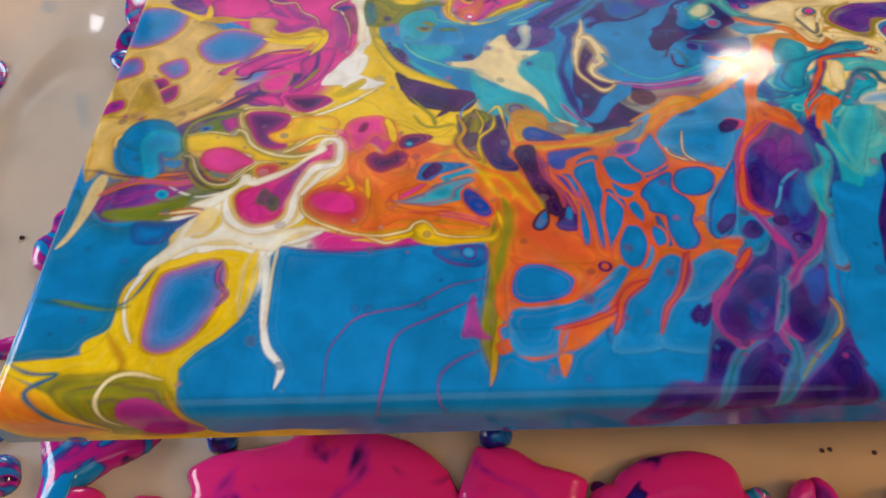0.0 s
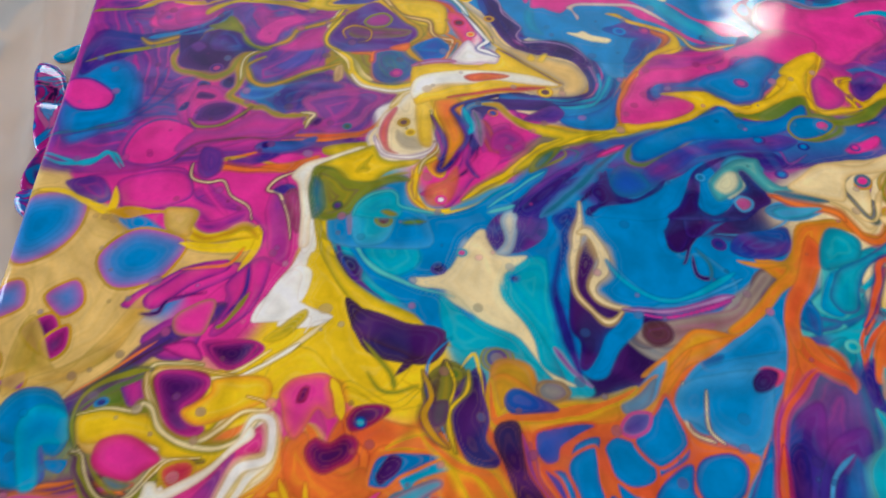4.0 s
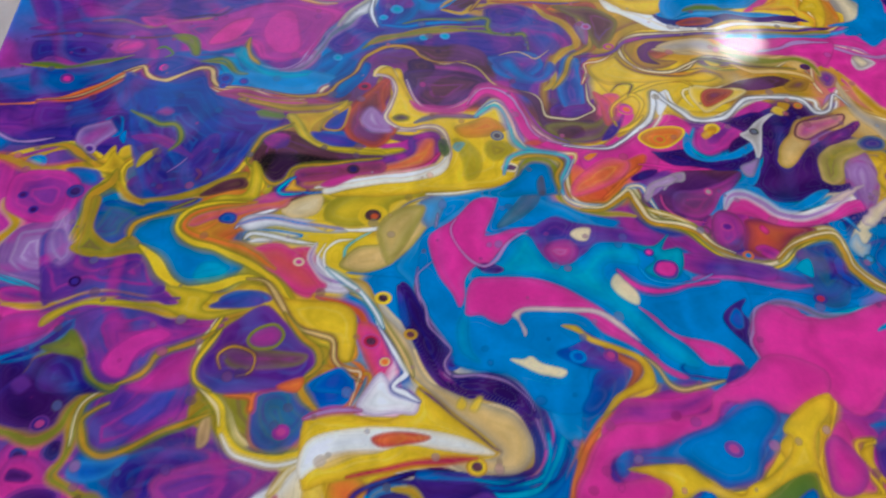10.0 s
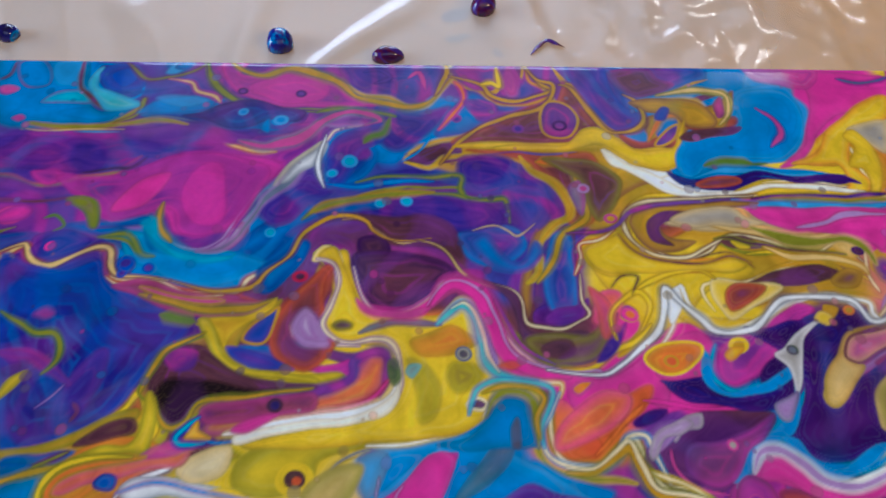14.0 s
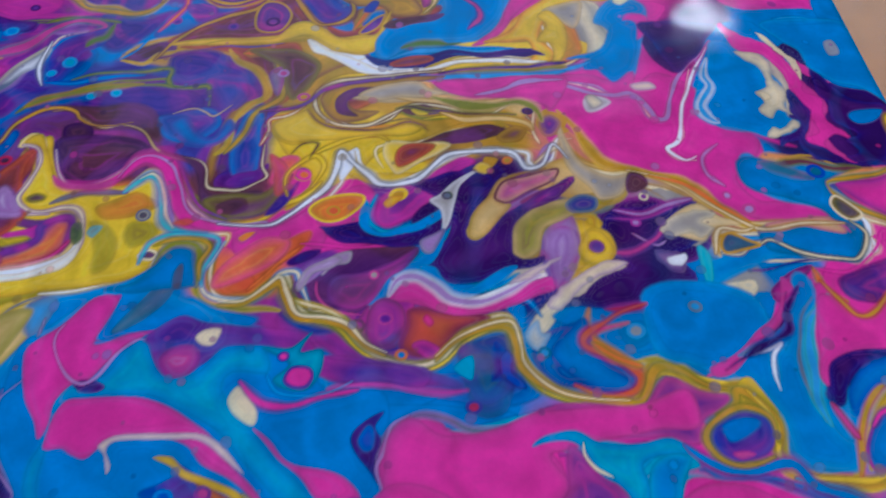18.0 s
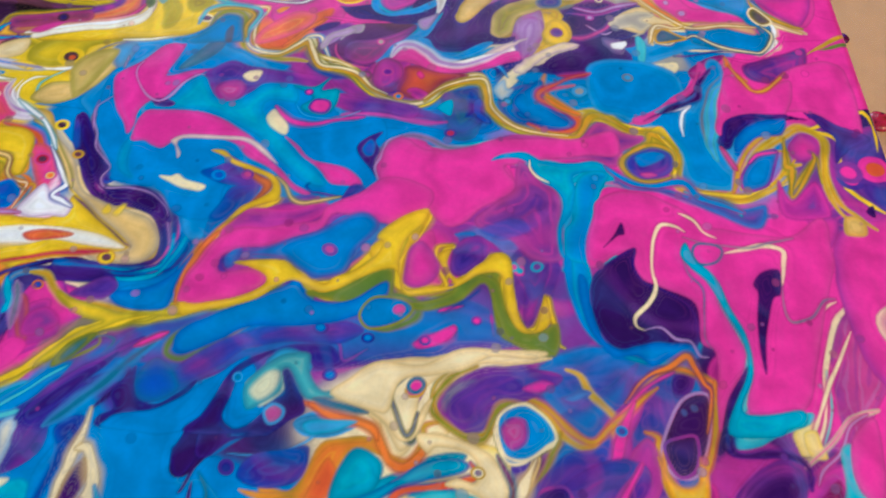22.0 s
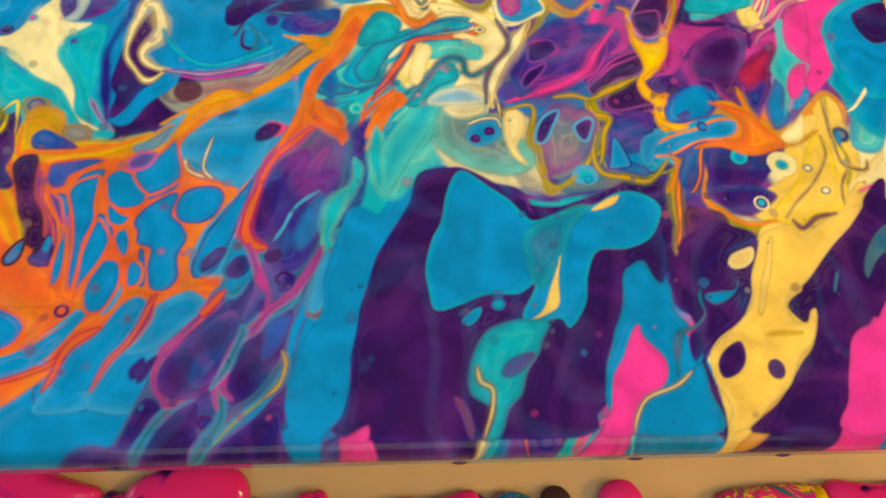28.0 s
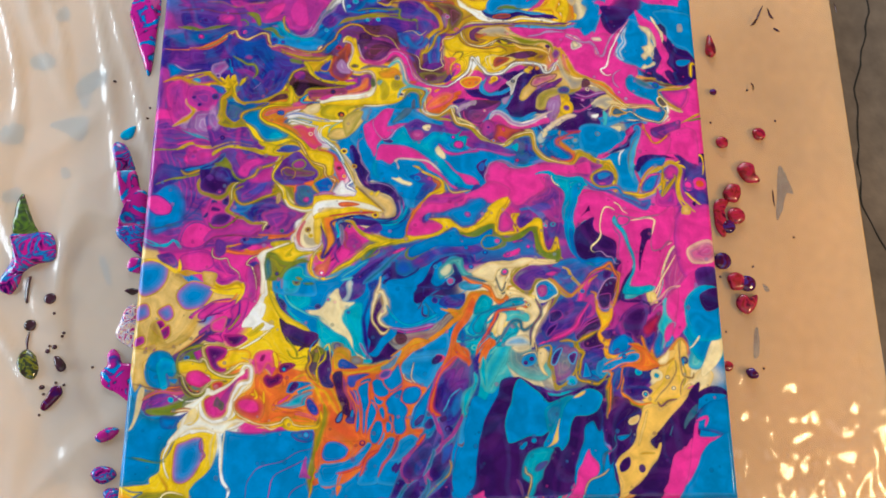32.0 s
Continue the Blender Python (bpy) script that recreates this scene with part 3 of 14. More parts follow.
pool("olive", 279,119, 290,121, 280,51, 270,15, 265,37, 270,67, soft=1.2)
vein("gold", 1.5, 292,135, 283,101, 282,67, 274,33, 267,8)
pool("blue", 276,42, 283,45, 284,38, 278,34, rim='rust')
pool("rust", 274,33, 286,36, 284,29, 275,26, soft=0.5)
pool("violet", 263,67, 265,44, 271,36, 261,37, 255,39, soft=0.8, full=0.7, edge='pink')
pool("orange", 308,24, 316,25, 312,16, 308,12, soft=0.4)
pool("umber", 260,217, 277,229, 285,217, 266,185, 261,196, edge='olive')
eye(277,221, 1.7, "olive", "green")
eye(304,229, 3.2, "slate", "brown", "olive")
pool("violet", 364,3, 384,5, 387,-8, 372,-29, 348,-29, soft=1.5, edge='plum')
pool("blue", 493,83, 545,164, 516,78, 490,17, 469,-3, 476,47, 489,62, soft=0.8)
pool("mauve", -23,586, 181,580, 202,510, 221,459, 230,398, 190,394, 136,386, 105,382, 52,379, -3,386, -7,461, soft=2)
pool("blue", 1,438, 10,478, 38,486, 58,459, 55,422, 34,410, 14,403, soft=1, edge='violet')
pool("pink", -9,461, 17,467, 37,451, 32,436, 11,437, soft=0.5, rim='violet')
pool("pink", 52,396, 65,424, 115,426, 137,407, 106,402, 90,381, 67,382, edge='mauve')
pool("plum", 143,453, 169,468, 221,454, 232,436, 188,425, 164,430, soft=1.5, full=0.8, edge='violet')
vein("orange", 0.7, 117,380, 143,389, 182,399, 230,404)
vein("cyan", 0.8, -3,398, 31,385, 49,394, 59,382)
vein("violet", 1, 74,476, 64,441, 53,430)
pool("pink", 34,373, 63,378, 102,377, 113,352, 145,338, 156,319, 128,328, 111,343, 81,344, 58,350, depth=0.6, edge='violet')
pool("pink", 105,381, 160,375, 173,360, 176,319, 154,278, 140,255, 141,278, 152,302, 157,327, 132,351, depth=0.8, edge='mauve')
pool("olive", 195,523, 220,542, 256,543, 276,507, 265,476, 238,452, 212,464, 202,490, depth=2, edge='gold')
vein("white", 3.2, 185,374, 185,345, 190,314, 184,295, 172,279, 161,260)
pool("yellow", 192,307, 210,296, 218,268, 225,244, 259,242, 241,211, 218,213, 198,238, 178,239, 164,215, 141,223, 169,232, 188,242, 199,256, 191,269, soft=0.5)
pool("white", 184,297, 194,292, 190,273, 174,261, 159,258, 161,270, 175,284)
pool("white", 186,269, 206,261, 197,254, 174,255)
vein("cream", 0.9, 169,233, 184,241, 204,257)
vein("cream", 0.8, 141,225, 160,226, 178,236, 188,243)
pool("plum", 131,247, 161,246, 168,239, 147,229, depth=0.8, edge='pink')
pool("yellow", 192,371, 203,356, 202,326, 210,296, 231,275, 258,259, 279,247, 277,238, 255,250, 228,259, 214,275, 201,300, 193,326, depth=0.8, edge='olive')
pool("blue", 209,325, 216,352, 245,358, 254,337, 268,331, 294,337, 322,354, 364,372, 376,362, 338,320, 318,304, 293,318, 280,292, 266,289, 273,273, 293,256, 274,242, 252,266, 227,290, soft=0.5)
pool("cyan", 223,334, 242,350, 253,324, 261,297, 241,286, 227,303, soft=1.5)
vein("aqua", 0.8, 250,346, 238,356, 220,344, 216,325, 227,299, 253,281, 281,272)
vein("navy", 0.8, 191,369, 205,326, 213,296, 238,271)
pool("plum", 214,273, 238,255, 265,246, 276,242, 266,228, 244,229, 224,241, depth=1, edge='umber')
vein("olive", 0.9, 224,245, 241,223, 244,213)
pool("pink", 272,346, 262,351, 280,361, 293,379, 300,421, 317,427, 350,415, 353,404, 333,382, 308,368, 292,350, 280,338, depth=0.7, edge='violet')
vein("yellow", 1.7, 258,371, 259,351, 266,337, 283,336, 307,349, 336,372, 368,388)
pool("orange", 273,422, 288,434, 310,439, 301,421, 286,384, 279,364, 269,375, depth=0.8, edge='yellow')
vein("plum", 1.1, 313,427, 307,406, 301,375, 284,360)
vein("yellow", 2.5, 328,415, 351,400, 384,397, 422,404, 463,417, 484,430, 498,421, 524,425, 548,442, 574,471, glow='olive')
pool("blue", 329,568, 435,566, 464,502, 428,458, 409,418, 371,422, 330,431, 391,435, 404,465, 382,498, 347,512, soft=0.5)
pool("pink", 538,500, 668,523, 639,452, 574,417, 574,469, 552,473, soft=0.8)
pool("mauve", 445,476, 514,500, 557,473, 526,443, 461,444, soft=1.5, edge='blue')
pool("blue", 365,382, 429,396, 494,406, 618,399, 601,359, 539,365, 494,362, 464,373, 419,350, 390,341, 377,356, 334,320, 326,308, 319,312, 340,343, depth=3, soft=0.8, edge='violet')
pool("navy", 382,362, 430,380, 474,394, 489,388, 433,360, 394,342, soft=1.5, full=0.7, edge='blue')
pool("violet", 501,388, 554,397, 593,380, 555,366, 507,367, soft=1.5, edge='navy')
vein("olive", 0.9, 336,374, 358,387, 365,380, 344,368)
pool("cyan", 273,273, 290,256, 312,241, 324,226, 342,212, 332,240, 318,263, 313,287, 336,299, 345,286, 341,254, 350,225, 358,207, 340,205, 311,234, 278,238, soft=0.6)
pool("cream", 255,285, 277,289, 294,314, 304,319, 311,301, 330,299, 313,287, 311,271, 326,240, 330,222, 348,211, 335,215, 318,241, 296,256, 280,275, 262,279, soft=0.4)
eye(289,304, 1.2, "cyan", "pink")
eye(319,284, 1.2, "blue", "navy")
pool("navy", 319,321, 343,331, 343,312, 321,302, soft=0.5, edge='violet')
eye(273,292, 1.7, "navy", "plum")
pool("blue", 376,332, 402,341, 442,360, 462,364, 428,300, 441,295, 458,273, 447,261, 400,259, 381,268, 377,306, soft=0.5, depth=0.5, edge='sky')
pool("plum", 421,304, 430,331, 443,355, 455,365, 463,349, 466,326, 446,312, 430,298)
vein("plum", 1.3, 367,338, 385,357, 383,367)
pool("slate", 383,242, 409,249, 437,251, 473,278, 489,281, 465,250, 425,232, 403,223, 385,234, soft=1, edge='grey')
pool("cream", 517,346, 542,361, 603,364, 578,303, 554,299, 547,322, 533,336, soft=0.5, edge='tan')
vein("rust", 1.1, 544,247, 523,219, 522,198)
pool("violet", 1,718, 69,729, 129,753, 209,739, 263,718, 212,701, 160,684, 100,680, 9,687, depth=3, soft=1, edge='navy')
pool("violet", 76,699, 102,710, 145,703, 157,680, 125,672, 92,676, soft=0.6, edge='navy')
pool("lilac", 39,586, 62,608, 93,623, 93,604, 118,589, 144,569, 167,560, 138,556, 94,562, 65,567, soft=1.2, depth=2, edge='mauve')
vein("gold", 2.1, 20,666, 47,666, 80,679, 103,670, 116,658, 126,675, 157,685, 150,704)
vein("gold", 2.9, 51,556, 90,552, 142,557, 170,560, 190,543, 212,542, 229,546)
pool("yellow", 300,754, 309,759, 317,749, 325,718, 338,705, 377,705, 393,693, 407,662, 431,657, 404,646, 378,631, 345,626, 321,622, 314,607, 283,602, 236,604, 220,609, 266,628, 306,643, 343,647, 356,659, 349,686, 323,693, 311,705, 314,730, depth=0.8, edge='olive')
pool("lilac", 237,585, 260,585, 276,566, 283,556, 261,557, 246,566, soft=0.8, edge='white')
vein("white", 1.2, 267,593, 263,579, 276,566, 290,556, 301,538, 305,518, 318,498)
pool("grey", 297,556, 312,538, 326,521, 335,490, 355,485, 371,473, 385,473, 394,455, 387,438, 364,439, 372,449, 353,464, 337,475, 324,490, 311,514, 301,534, depth=0.8, edge='cream')
vein("orange", 0.9, 284,507, 294,499, 287,484, 274,470)
pool("orange", 278,423, 291,442, 316,437, 300,428, 294,410, 288,385, 276,385, depth=0.8, edge='yellow')
vein("plum", 1.5, 299,384, 300,410, 297,425, 309,435, 336,440, 355,435)
pool("blue", 328,440, 368,436, 399,431, 413,458, 428,486, 438,498, 424,464, 411,424, 396,406, 377,410, 353,426, 334,427, 300,422, 322,434, depth=1.2, edge='navy')
vein("navy", 0.7, 335,439, 367,434, 402,432, 414,458)
pool("pink", 309,422, 331,428, 340,411, 358,407, 332,383, 308,384, depth=1, edge='violet')
pool("mauve", 133,496, 154,508, 177,515, 190,495, 186,473, 157,454, 139,464, depth=2.5, edge='violet')
pool("pink", 53,535, 77,546, 107,541, 83,525, 57,522, soft=1)
pool("plum", 99,427, 111,439, 130,436, 138,425, 122,417, 107,418, depth=1, edge='navy', rim='pink')
pool("pink", 92,398, 123,411, 144,426, 176,418, 183,409, 156,398, 117,391, soft=0.8, edge='mauve')
pool("blue", 282,570, 313,574, 337,597, 345,607, 340,582, 357,554, 376,528, 410,510, 438,498, 427,479, 418,472, 406,483, 380,496, 352,500, 336,521, 330,555, 320,564, soft=0.4)
vein("yellow", 1.5, 420,528, 448,517, 466,501, 470,485, 442,471, 421,444, 410,415, glow='gold')
pool("blue", 494,559, 531,554, 571,558, 593,553, 549,536, 538,514, 546,490, 525,479, 516,499, 480,533, soft=0.5)
pool("pink", 440,464, 469,481, 512,484, 488,462, 463,456, depth=1, edge='violet')
vein("aqua", 0.7, 301,603, 282,589, 282,575)
pool("violet", 130,918, 156,914, 165,890, 147,884, 130,902, edge='navy', rim='blue')
pool("blue", 175,920, 189,925, 195,915, 184,909, edge='navy')
pool("mauve", 208,925, 276,920, 321,897, 314,879, 265,879, 226,890, soft=0.8, edge='violet')
pool("mauve", 319,926, 375,926, 380,897, 356,879, 329,897, edge='violet')
pool("violet", 225,920, 245,902, 244,885, 223,885, soft=0.8)
pool("navy", 219,884, 273,880, 286,871, 276,856, 236,854, 222,868, depth=1.5, edge='violet')
pool("blue", 293,841, 308,857, 332,860, 340,854, 318,836, 303,826, soft=0.8, edge='violet')
pool("slate", 218,757, 237,765, 254,797, 273,821, 293,841, 297,828, 281,816, 262,792, 245,761, 229,753, soft=0.7, depth=1.2, edge='sky')
pool("blue", 137,773, 163,779, 183,770, 203,761, 226,753, 247,752, 261,774, 291,792, 300,782, 280,765, 266,740, 237,732, 192,749, 167,766, soft=0.8, depth=2, edge='navy')
pool("violet", 302,801, 358,820, 397,815, 420,800, 427,777, 375,773, 329,782, 300,782, depth=3, soft=0.8, edge='navy')
pool("violet", 397,820, 429,828, 456,815, 462,781, 435,777, 405,786, soft=0.8, edge='mauve')
vein("olive", 0.9, 325,799, 358,806, 393,805, 397,798, 424,798, 427,782)
pool("violet", 393,772, 427,775, 434,759, 415,744, 397,751, soft=0.8, edge='blue')
pool("brown", 258,728, 289,756, 301,776, 337,778, 346,760, 375,759, 393,746, 411,725, 404,722, 379,734, 362,714, 334,715, 322,743, 306,760, 298,731, 282,704, 261,708, depth=3, soft=0.8, edge='mauve')
pool("yellow", 298,752, 308,759, 314,752, 321,731, 331,713, 349,707, 376,708, 393,722, 404,706, 410,676, 440,667, 406,658, 393,642, 372,630, 329,625, 293,623, 277,615, 269,627, 256,635, 281,644, 327,650, 348,660, 351,674, 346,692, 329,694, 310,692, 305,704, 317,719, 312,739, depth=0.7, edge='olive')
pool("violet", 442,763, 465,774, 467,754, 467,712, 459,705, 438,703, 438,729, depth=1.5, edge='brown')
pool("plum", 437,713, 460,721, 466,709, 455,701, 438,701, edge='violet')
pool("gold", 438,841, 472,857, 513,849, 542,820, 515,805, 473,781, 446,767, 431,705, 429,729, 442,772, 466,786, 465,820, 445,830, soft=0.8, depth=1.5, edge='brown')
pool("violet", 373,840, 393,846, 393,830, 377,826, 362,826, edge='brown')
pool("blue", 361,846, 389,868, 414,880, 397,854, 373,844, soft=0.8)
pool("violet", 397,880, 423,903, 440,885, 414,874, edge='mauve')
vein("gold", 1.4, 388,926, 393,903, 423,894, 428,922)
vein("gold", 1.5, 468,922, 480,897, 490,874, 506,863)
pool("violet", 486,922, 518,922, 525,874, 511,866, 495,880, depth=2, edge='blue')
pool("violet", 433,922, 446,925, 440,891, 430,897, edge='brown', rim='gold')
pool("mauve", 393,925, 424,922, 419,903, 398,909, soft=0.6, edge='violet')
pool("white", 495,840, 519,830, 538,820, 552,807, 536,807, 514,822, soft=0.4)
vein("white", 1.1, 540,810, 572,804, 613,808)
vein("brown", 1.3, 525,874, 548,860, 574,886, 594,895)
pool("gold", 532,868, 568,874, 602,868, 586,854, 566,860, 548,836, 537,841, depth=1, soft=0.6, edge='brown')
pool("blue", 554,846, 574,857, 600,860, 619,904, 653,898, 653,863, 637,835, 601,825, 566,820, 551,825, depth=1.5, soft=0.6, edge='cyan')
pool("green", 567,825, 602,831, 614,827, 583,820, soft=0.5)
vein("blue", 1.1, 592,824, 633,821, 658,819)
pool("pink", 662,911, 712,911, 683,874, 651,857, 649,880, soft=1.2)
pool("yellow", 640,830, 673,857, 696,860, 718,846, 715,814, 695,806, 680,812, 682,830, 660,827, depth=1, edge='orange')
pool("yellow", 697,892, 754,924, 790,918, 769,886, 723,874, 692,874, soft=0.6, edge='orange')
pool("pink", 762,918, 802,925, 802,899, 778,886, soft=0.6, edge='gold')
vein("cream", 1.5, 763,921, 781,905, 771,886, 748,880)
pool("grey", 698,866, 725,866, 733,840, 742,819, 730,798, 722,808, 718,835, 707,854, soft=0.5, edge='cream')
pool("pink", 608,787, 650,791, 708,794, 721,784, 752,778, 725,716, 703,717, 692,751, 666,765, 627,770, soft=0.5)
pool("grey", 520,785, 561,790, 591,785, 612,773, 573,773, 535,776, soft=1, edge='gold')
vein("yellow", 1.2, 511,771, 509,790, 534,800, 578,800)
pool("yellow", 472,763, 495,772, 520,758, 556,748, 569,753, 581,740, 549,727, 538,711, 574,706, 547,699, 524,711, 519,728, 523,704, 499,689, 484,682, 501,704, 489,720, 477,741, depth=1, soft=0.5, edge='gold')
vein("white", 1.1, 515,704, 525,719, 531,730, 536,715, 550,699, 573,705, 598,718, 630,724, 654,705, 672,725, 684,728)
pool("brown", 560,727, 573,735, 611,739, 637,748, 646,739, 616,730, 575,715, 561,715, depth=1, edge='gold')
vein("cream", 0.7, 550,713, 546,731, 580,735, 622,752, 653,752)
vein("olive", 1.1, 560,764, 584,753, 624,757, 653,739)
pool("gold", 579,766, 626,766, 661,752, 668,725, 686,734, 701,692, 686,693, 665,717, 638,726, 593,727, 621,748, soft=1, full=0.6)
eye(495,711, 2.1, "mauve", "brown", "gold")
pool("orange", 479,724, 493,724, 487,704, 473,704, soft=0.8, edge='pink')
pool("pink", 413,676, 443,670, 483,671, 523,704, 542,695, 540,666, 561,652, 521,652, 494,646, 461,647, 446,658, soft=0.5)
pool("orange", 444,632, 454,647, 482,657, 500,667, 494,650, 472,634, 459,622, 446,625, soft=0.6, depth=1, edge='rust')
pool("brown", 411,713, 431,694, 465,689, 475,686, 450,675, 427,683, depth=1.5, soft=0.6, edge='olive')
vein("cream", 0.8, 410,669, 440,665, 439,638, 446,622, 465,620, 485,634, 492,614, 516,605, 526,595, glow='olive')
pool("plum", 542,659, 587,676, 599,694, 627,714, 631,702, 611,672, 616,654, 640,664, 640,643, 635,629, 605,617, 582,628, 579,644, 592,665, 561,652, soft=0.3)
pool("pink", 680,787, 706,790, 721,777, 748,750, 763,775, 784,793, 772,733, 808,727, 815,701, 789,668, 815,656, 839,638, 796,645, 773,668, 735,696, 705,703, 689,742, 668,764, 621,777, soft=0.5)
pool("pink", 751,860, 783,858, 766,828, 788,792, 764,765, 739,766, 739,806, soft=0.5)
pool("blue", 839,843, 902,848, 926,814, 919,757, 878,759, 857,777, 854,817, soft=0.4)
pool("plum", 845,761, 884,754, 921,742, 900,692, 856,704, 832,710, 854,734, soft=0.3, fine=True)
pool("plum", 759,827, 797,840, 809,814, 778,785, 759,799, soft=0.4)
vein("sky", 0.9, 864,836, 888,838, 910,821)
pool("pink", 828,869, 886,887, 921,853, 921,815, 901,847, 845,849, soft=0.6)
vein("yellow", 1.5, 872,902, 901,873, 922,843)
pool("grey", 679,864, 712,869, 727,830, 734,800, 726,782, 715,817, 692,836, soft=0.4, fine=True)
vein("gold", 0.9, 813,697, 847,700, 878,679)
vein("cream", 1.5, 683,714, 703,694, 738,678, 764,660, 790,646, 835,647, 847,637, glow='gold')
pool("plum", 691,664, 722,676, 749,661, 762,643, 739,624, 705,638, 693,647, soft=0.4, fine=True, depth=0.7, edge='mauve')
pool("grey", 730,680, 752,674, 766,651, 749,635, 730,645, 731,654, 749,652, 748,661, soft=0.4, fine=True)
pool("olive", 627,643, 644,663, 677,682, 702,672, 693,664, 666,662, 645,642, 639,627, soft=0.8, depth=1.5, edge='slate')
pool("yellow", 671,648, 688,661, 695,638, 682,627, 670,624, soft=0.4, edge='gold')
pool("cream", 647,603, 665,614, 674,623, 697,623, 676,616, 659,602, 635,579, 633,590, soft=0.4, fine=True)
pool("blue", 648,596, 676,602, 705,607, 738,609, 753,600, 788,598, 775,560, 754,558, 729,563, 710,568, 682,566, 672,580, 653,589, soft=0.5)
pool("blue", 653,585, 670,585, 676,566, 689,549, 672,544, 654,555, depth=0.8, edge='navy')
pool("teal", 686,582, 700,586, 708,577, 693,569, soft=0.6, edge='blue')
pool("navy", 596,586, 623,584, 623,564, 634,547, 607,540, 590,553, soft=1, depth=3, edge='blue')
pool("blue", 639,583, 656,586, 646,562, 659,549, 641,553, 631,570, soft=0.7, edge='navy')
pool("violet", 418,603, 456,602, 516,577, 566,560, 595,562, 622,550, 596,543, 547,555, 502,565, 458,580, 421,576, soft=1.2, depth=2, edge='blue')
pool("violet", 502,598, 528,580, 553,568, 528,570, 508,584, soft=1, edge='mauve')
pool("navy", 482,607, 515,594, 502,592, soft=1)
pool("mauve", 528,600, 542,615, 562,608, 561,591, 548,578, 531,586, depth=1, edge='brown', rim='violet')
pool("brown", 488,614, 501,635, 550,644, 563,632, 535,611, 515,608, depth=2, soft=0.6, edge='plum')
pool("lilac", 491,630, 501,643, 522,644, 515,634, 501,633, soft=0.5, edge='mauve')
vein("yellow", 1.2, 624,591, 627,566, 641,549, 664,538, 686,537, 700,552, 716,554, 733,543, 752,542, 761,529, 758,503, glow='olive')
vein("cream", 0.9, 481,629, 496,609, 515,597, 532,579, 553,570, 576,570, 590,586, 624,591, glow='olive')
pool("blue", 403,571, 453,568, 479,548, 528,547, 596,540, 620,532, 594,525, 552,534, 545,517, 528,518, 503,528, 460,549, soft=0.5)
pool("pink", 548,528, 567,533, 606,521, 639,537, 680,537, 701,533, 698,518, 634,511, 550,517, depth=0.8, edge='mauve')
vein("pink", 2.4, 731,550, 755,561, 782,581, 798,606, 829,611, 860,609)
pool("blue", 764,638, 781,642, 836,631, 855,622, 810,620, 771,626, rw=0.4, rim='cream')
vein("navy", 0.6, 754,628, 779,616, 817,620, 854,620)
pool("pink", 543,522, 559,537, 589,526, 613,525, 642,538, 676,536, 723,523, 720,512, 680,518, 640,524, 639,494, 608,485, 576,490, 550,488, 540,502, soft=0.4)
vein("cyan", 0.8, 578,528, 599,529, 620,533, 641,538)
pool("pink", 701,490, 722,491, 750,482, 784,474, 830,452, 817,420, 721,426, 714,460, 698,445, 688,448, soft=0.4)
pool("pink", 809,587, 835,582, 881,584, 868,551, 814,554, 797,536, 802,564, soft=0.4)
pool("plum", 806,556, 827,558, 869,552, 831,549, 808,536, 802,540, soft=0.4, fine=True)
pool("cyan", 630,520, 666,516, 706,510, 713,498, 682,497, 673,468, 674,455, 672,429, 666,430, 670,468, 661,491, 651,509, soft=0.6)
pool("blue", 758,502, 778,519, 801,571, 809,584, 797,536, 812,513, 800,493, 776,491, depth=0.6, edge='sky')
pool("blue", 814,513, 833,524, 852,519, 834,498, 811,492, edge='pink', rim='gold')
vein("yellow", 1.6, 690,535, 700,554, 722,549, 748,540, 762,516, 759,502, 775,488, 801,482, 847,497)
pool("mauve", 550,489, 586,487, 638,490, 662,492, 667,468, 666,430, 542,438, soft=1.5, depth=4, edge='pink')
pool("blue", 598,452, 624,466, 652,460, 658,439, 621,439, soft=2, full=0.6)
pool("violet", 592,455, 610,457, 602,440, 590,438, soft=0.7, edge='blue')
pool("pink", 687,452, 707,488, 766,486, 801,468, 842,444, 854,426, 903,429, 897,405, 856,399, 840,365, 821,317, 808,295, 806,321, 775,327, 785,359, 772,396, 760,427, 746,459, 730,440, 694,443, soft=0.4)
pool("mauve", 853,480, 900,477, 909,448, 858,446, soft=1.5, edge='pink')
pool("rose", 844,387, 879,401, 891,384, 877,335, 839,304, 835,334, soft=1, depth=2, edge='mauve')
pool("blue", 670,442, 699,493, 691,457, 684,419, 689,386, 702,364, 748,362, 709,356, 681,380, 671,410, soft=0.6)
vein("cream", 1.1, 897,406, 856,399, 837,369, 823,325, 810,302)
pool("cream", 801,317, 815,326, 813,299, 804,284, 804,303, soft=0.5, edge='yellow')
vein("plum", 1.7, 753,367, 766,362, 765,331, 759,308, 774,301, 810,302, fine=True)
pool("mauve", 741,301, 766,302, 802,299, 828,303, 821,261, 792,222, 759,241, 737,250, soft=1, depth=3, edge='plum')
pool("plum", 751,273, 770,298, 802,299, 802,281, 785,250, 758,256, soft=1, edge='mauve')
pool("navy", 305,318, 327,341, 365,358, 386,363, 354,342, 339,319, 317,301, soft=1, edge='violet')
vein("aqua", 0.6, 307,337, 331,353, 349,366)
vein("yellow", 2.8, 291,344, 321,364, 346,382, 368,394, 412,406, 452,411, 473,426, 483,433, glow='olive')
pool("violet", 593,435, 614,452, 628,441, 609,431, soft=0.6, edge='mauve')
pool("pink", 566,443, 581,463, 598,449, 582,421, 566,420, soft=0.8, edge='mauve')
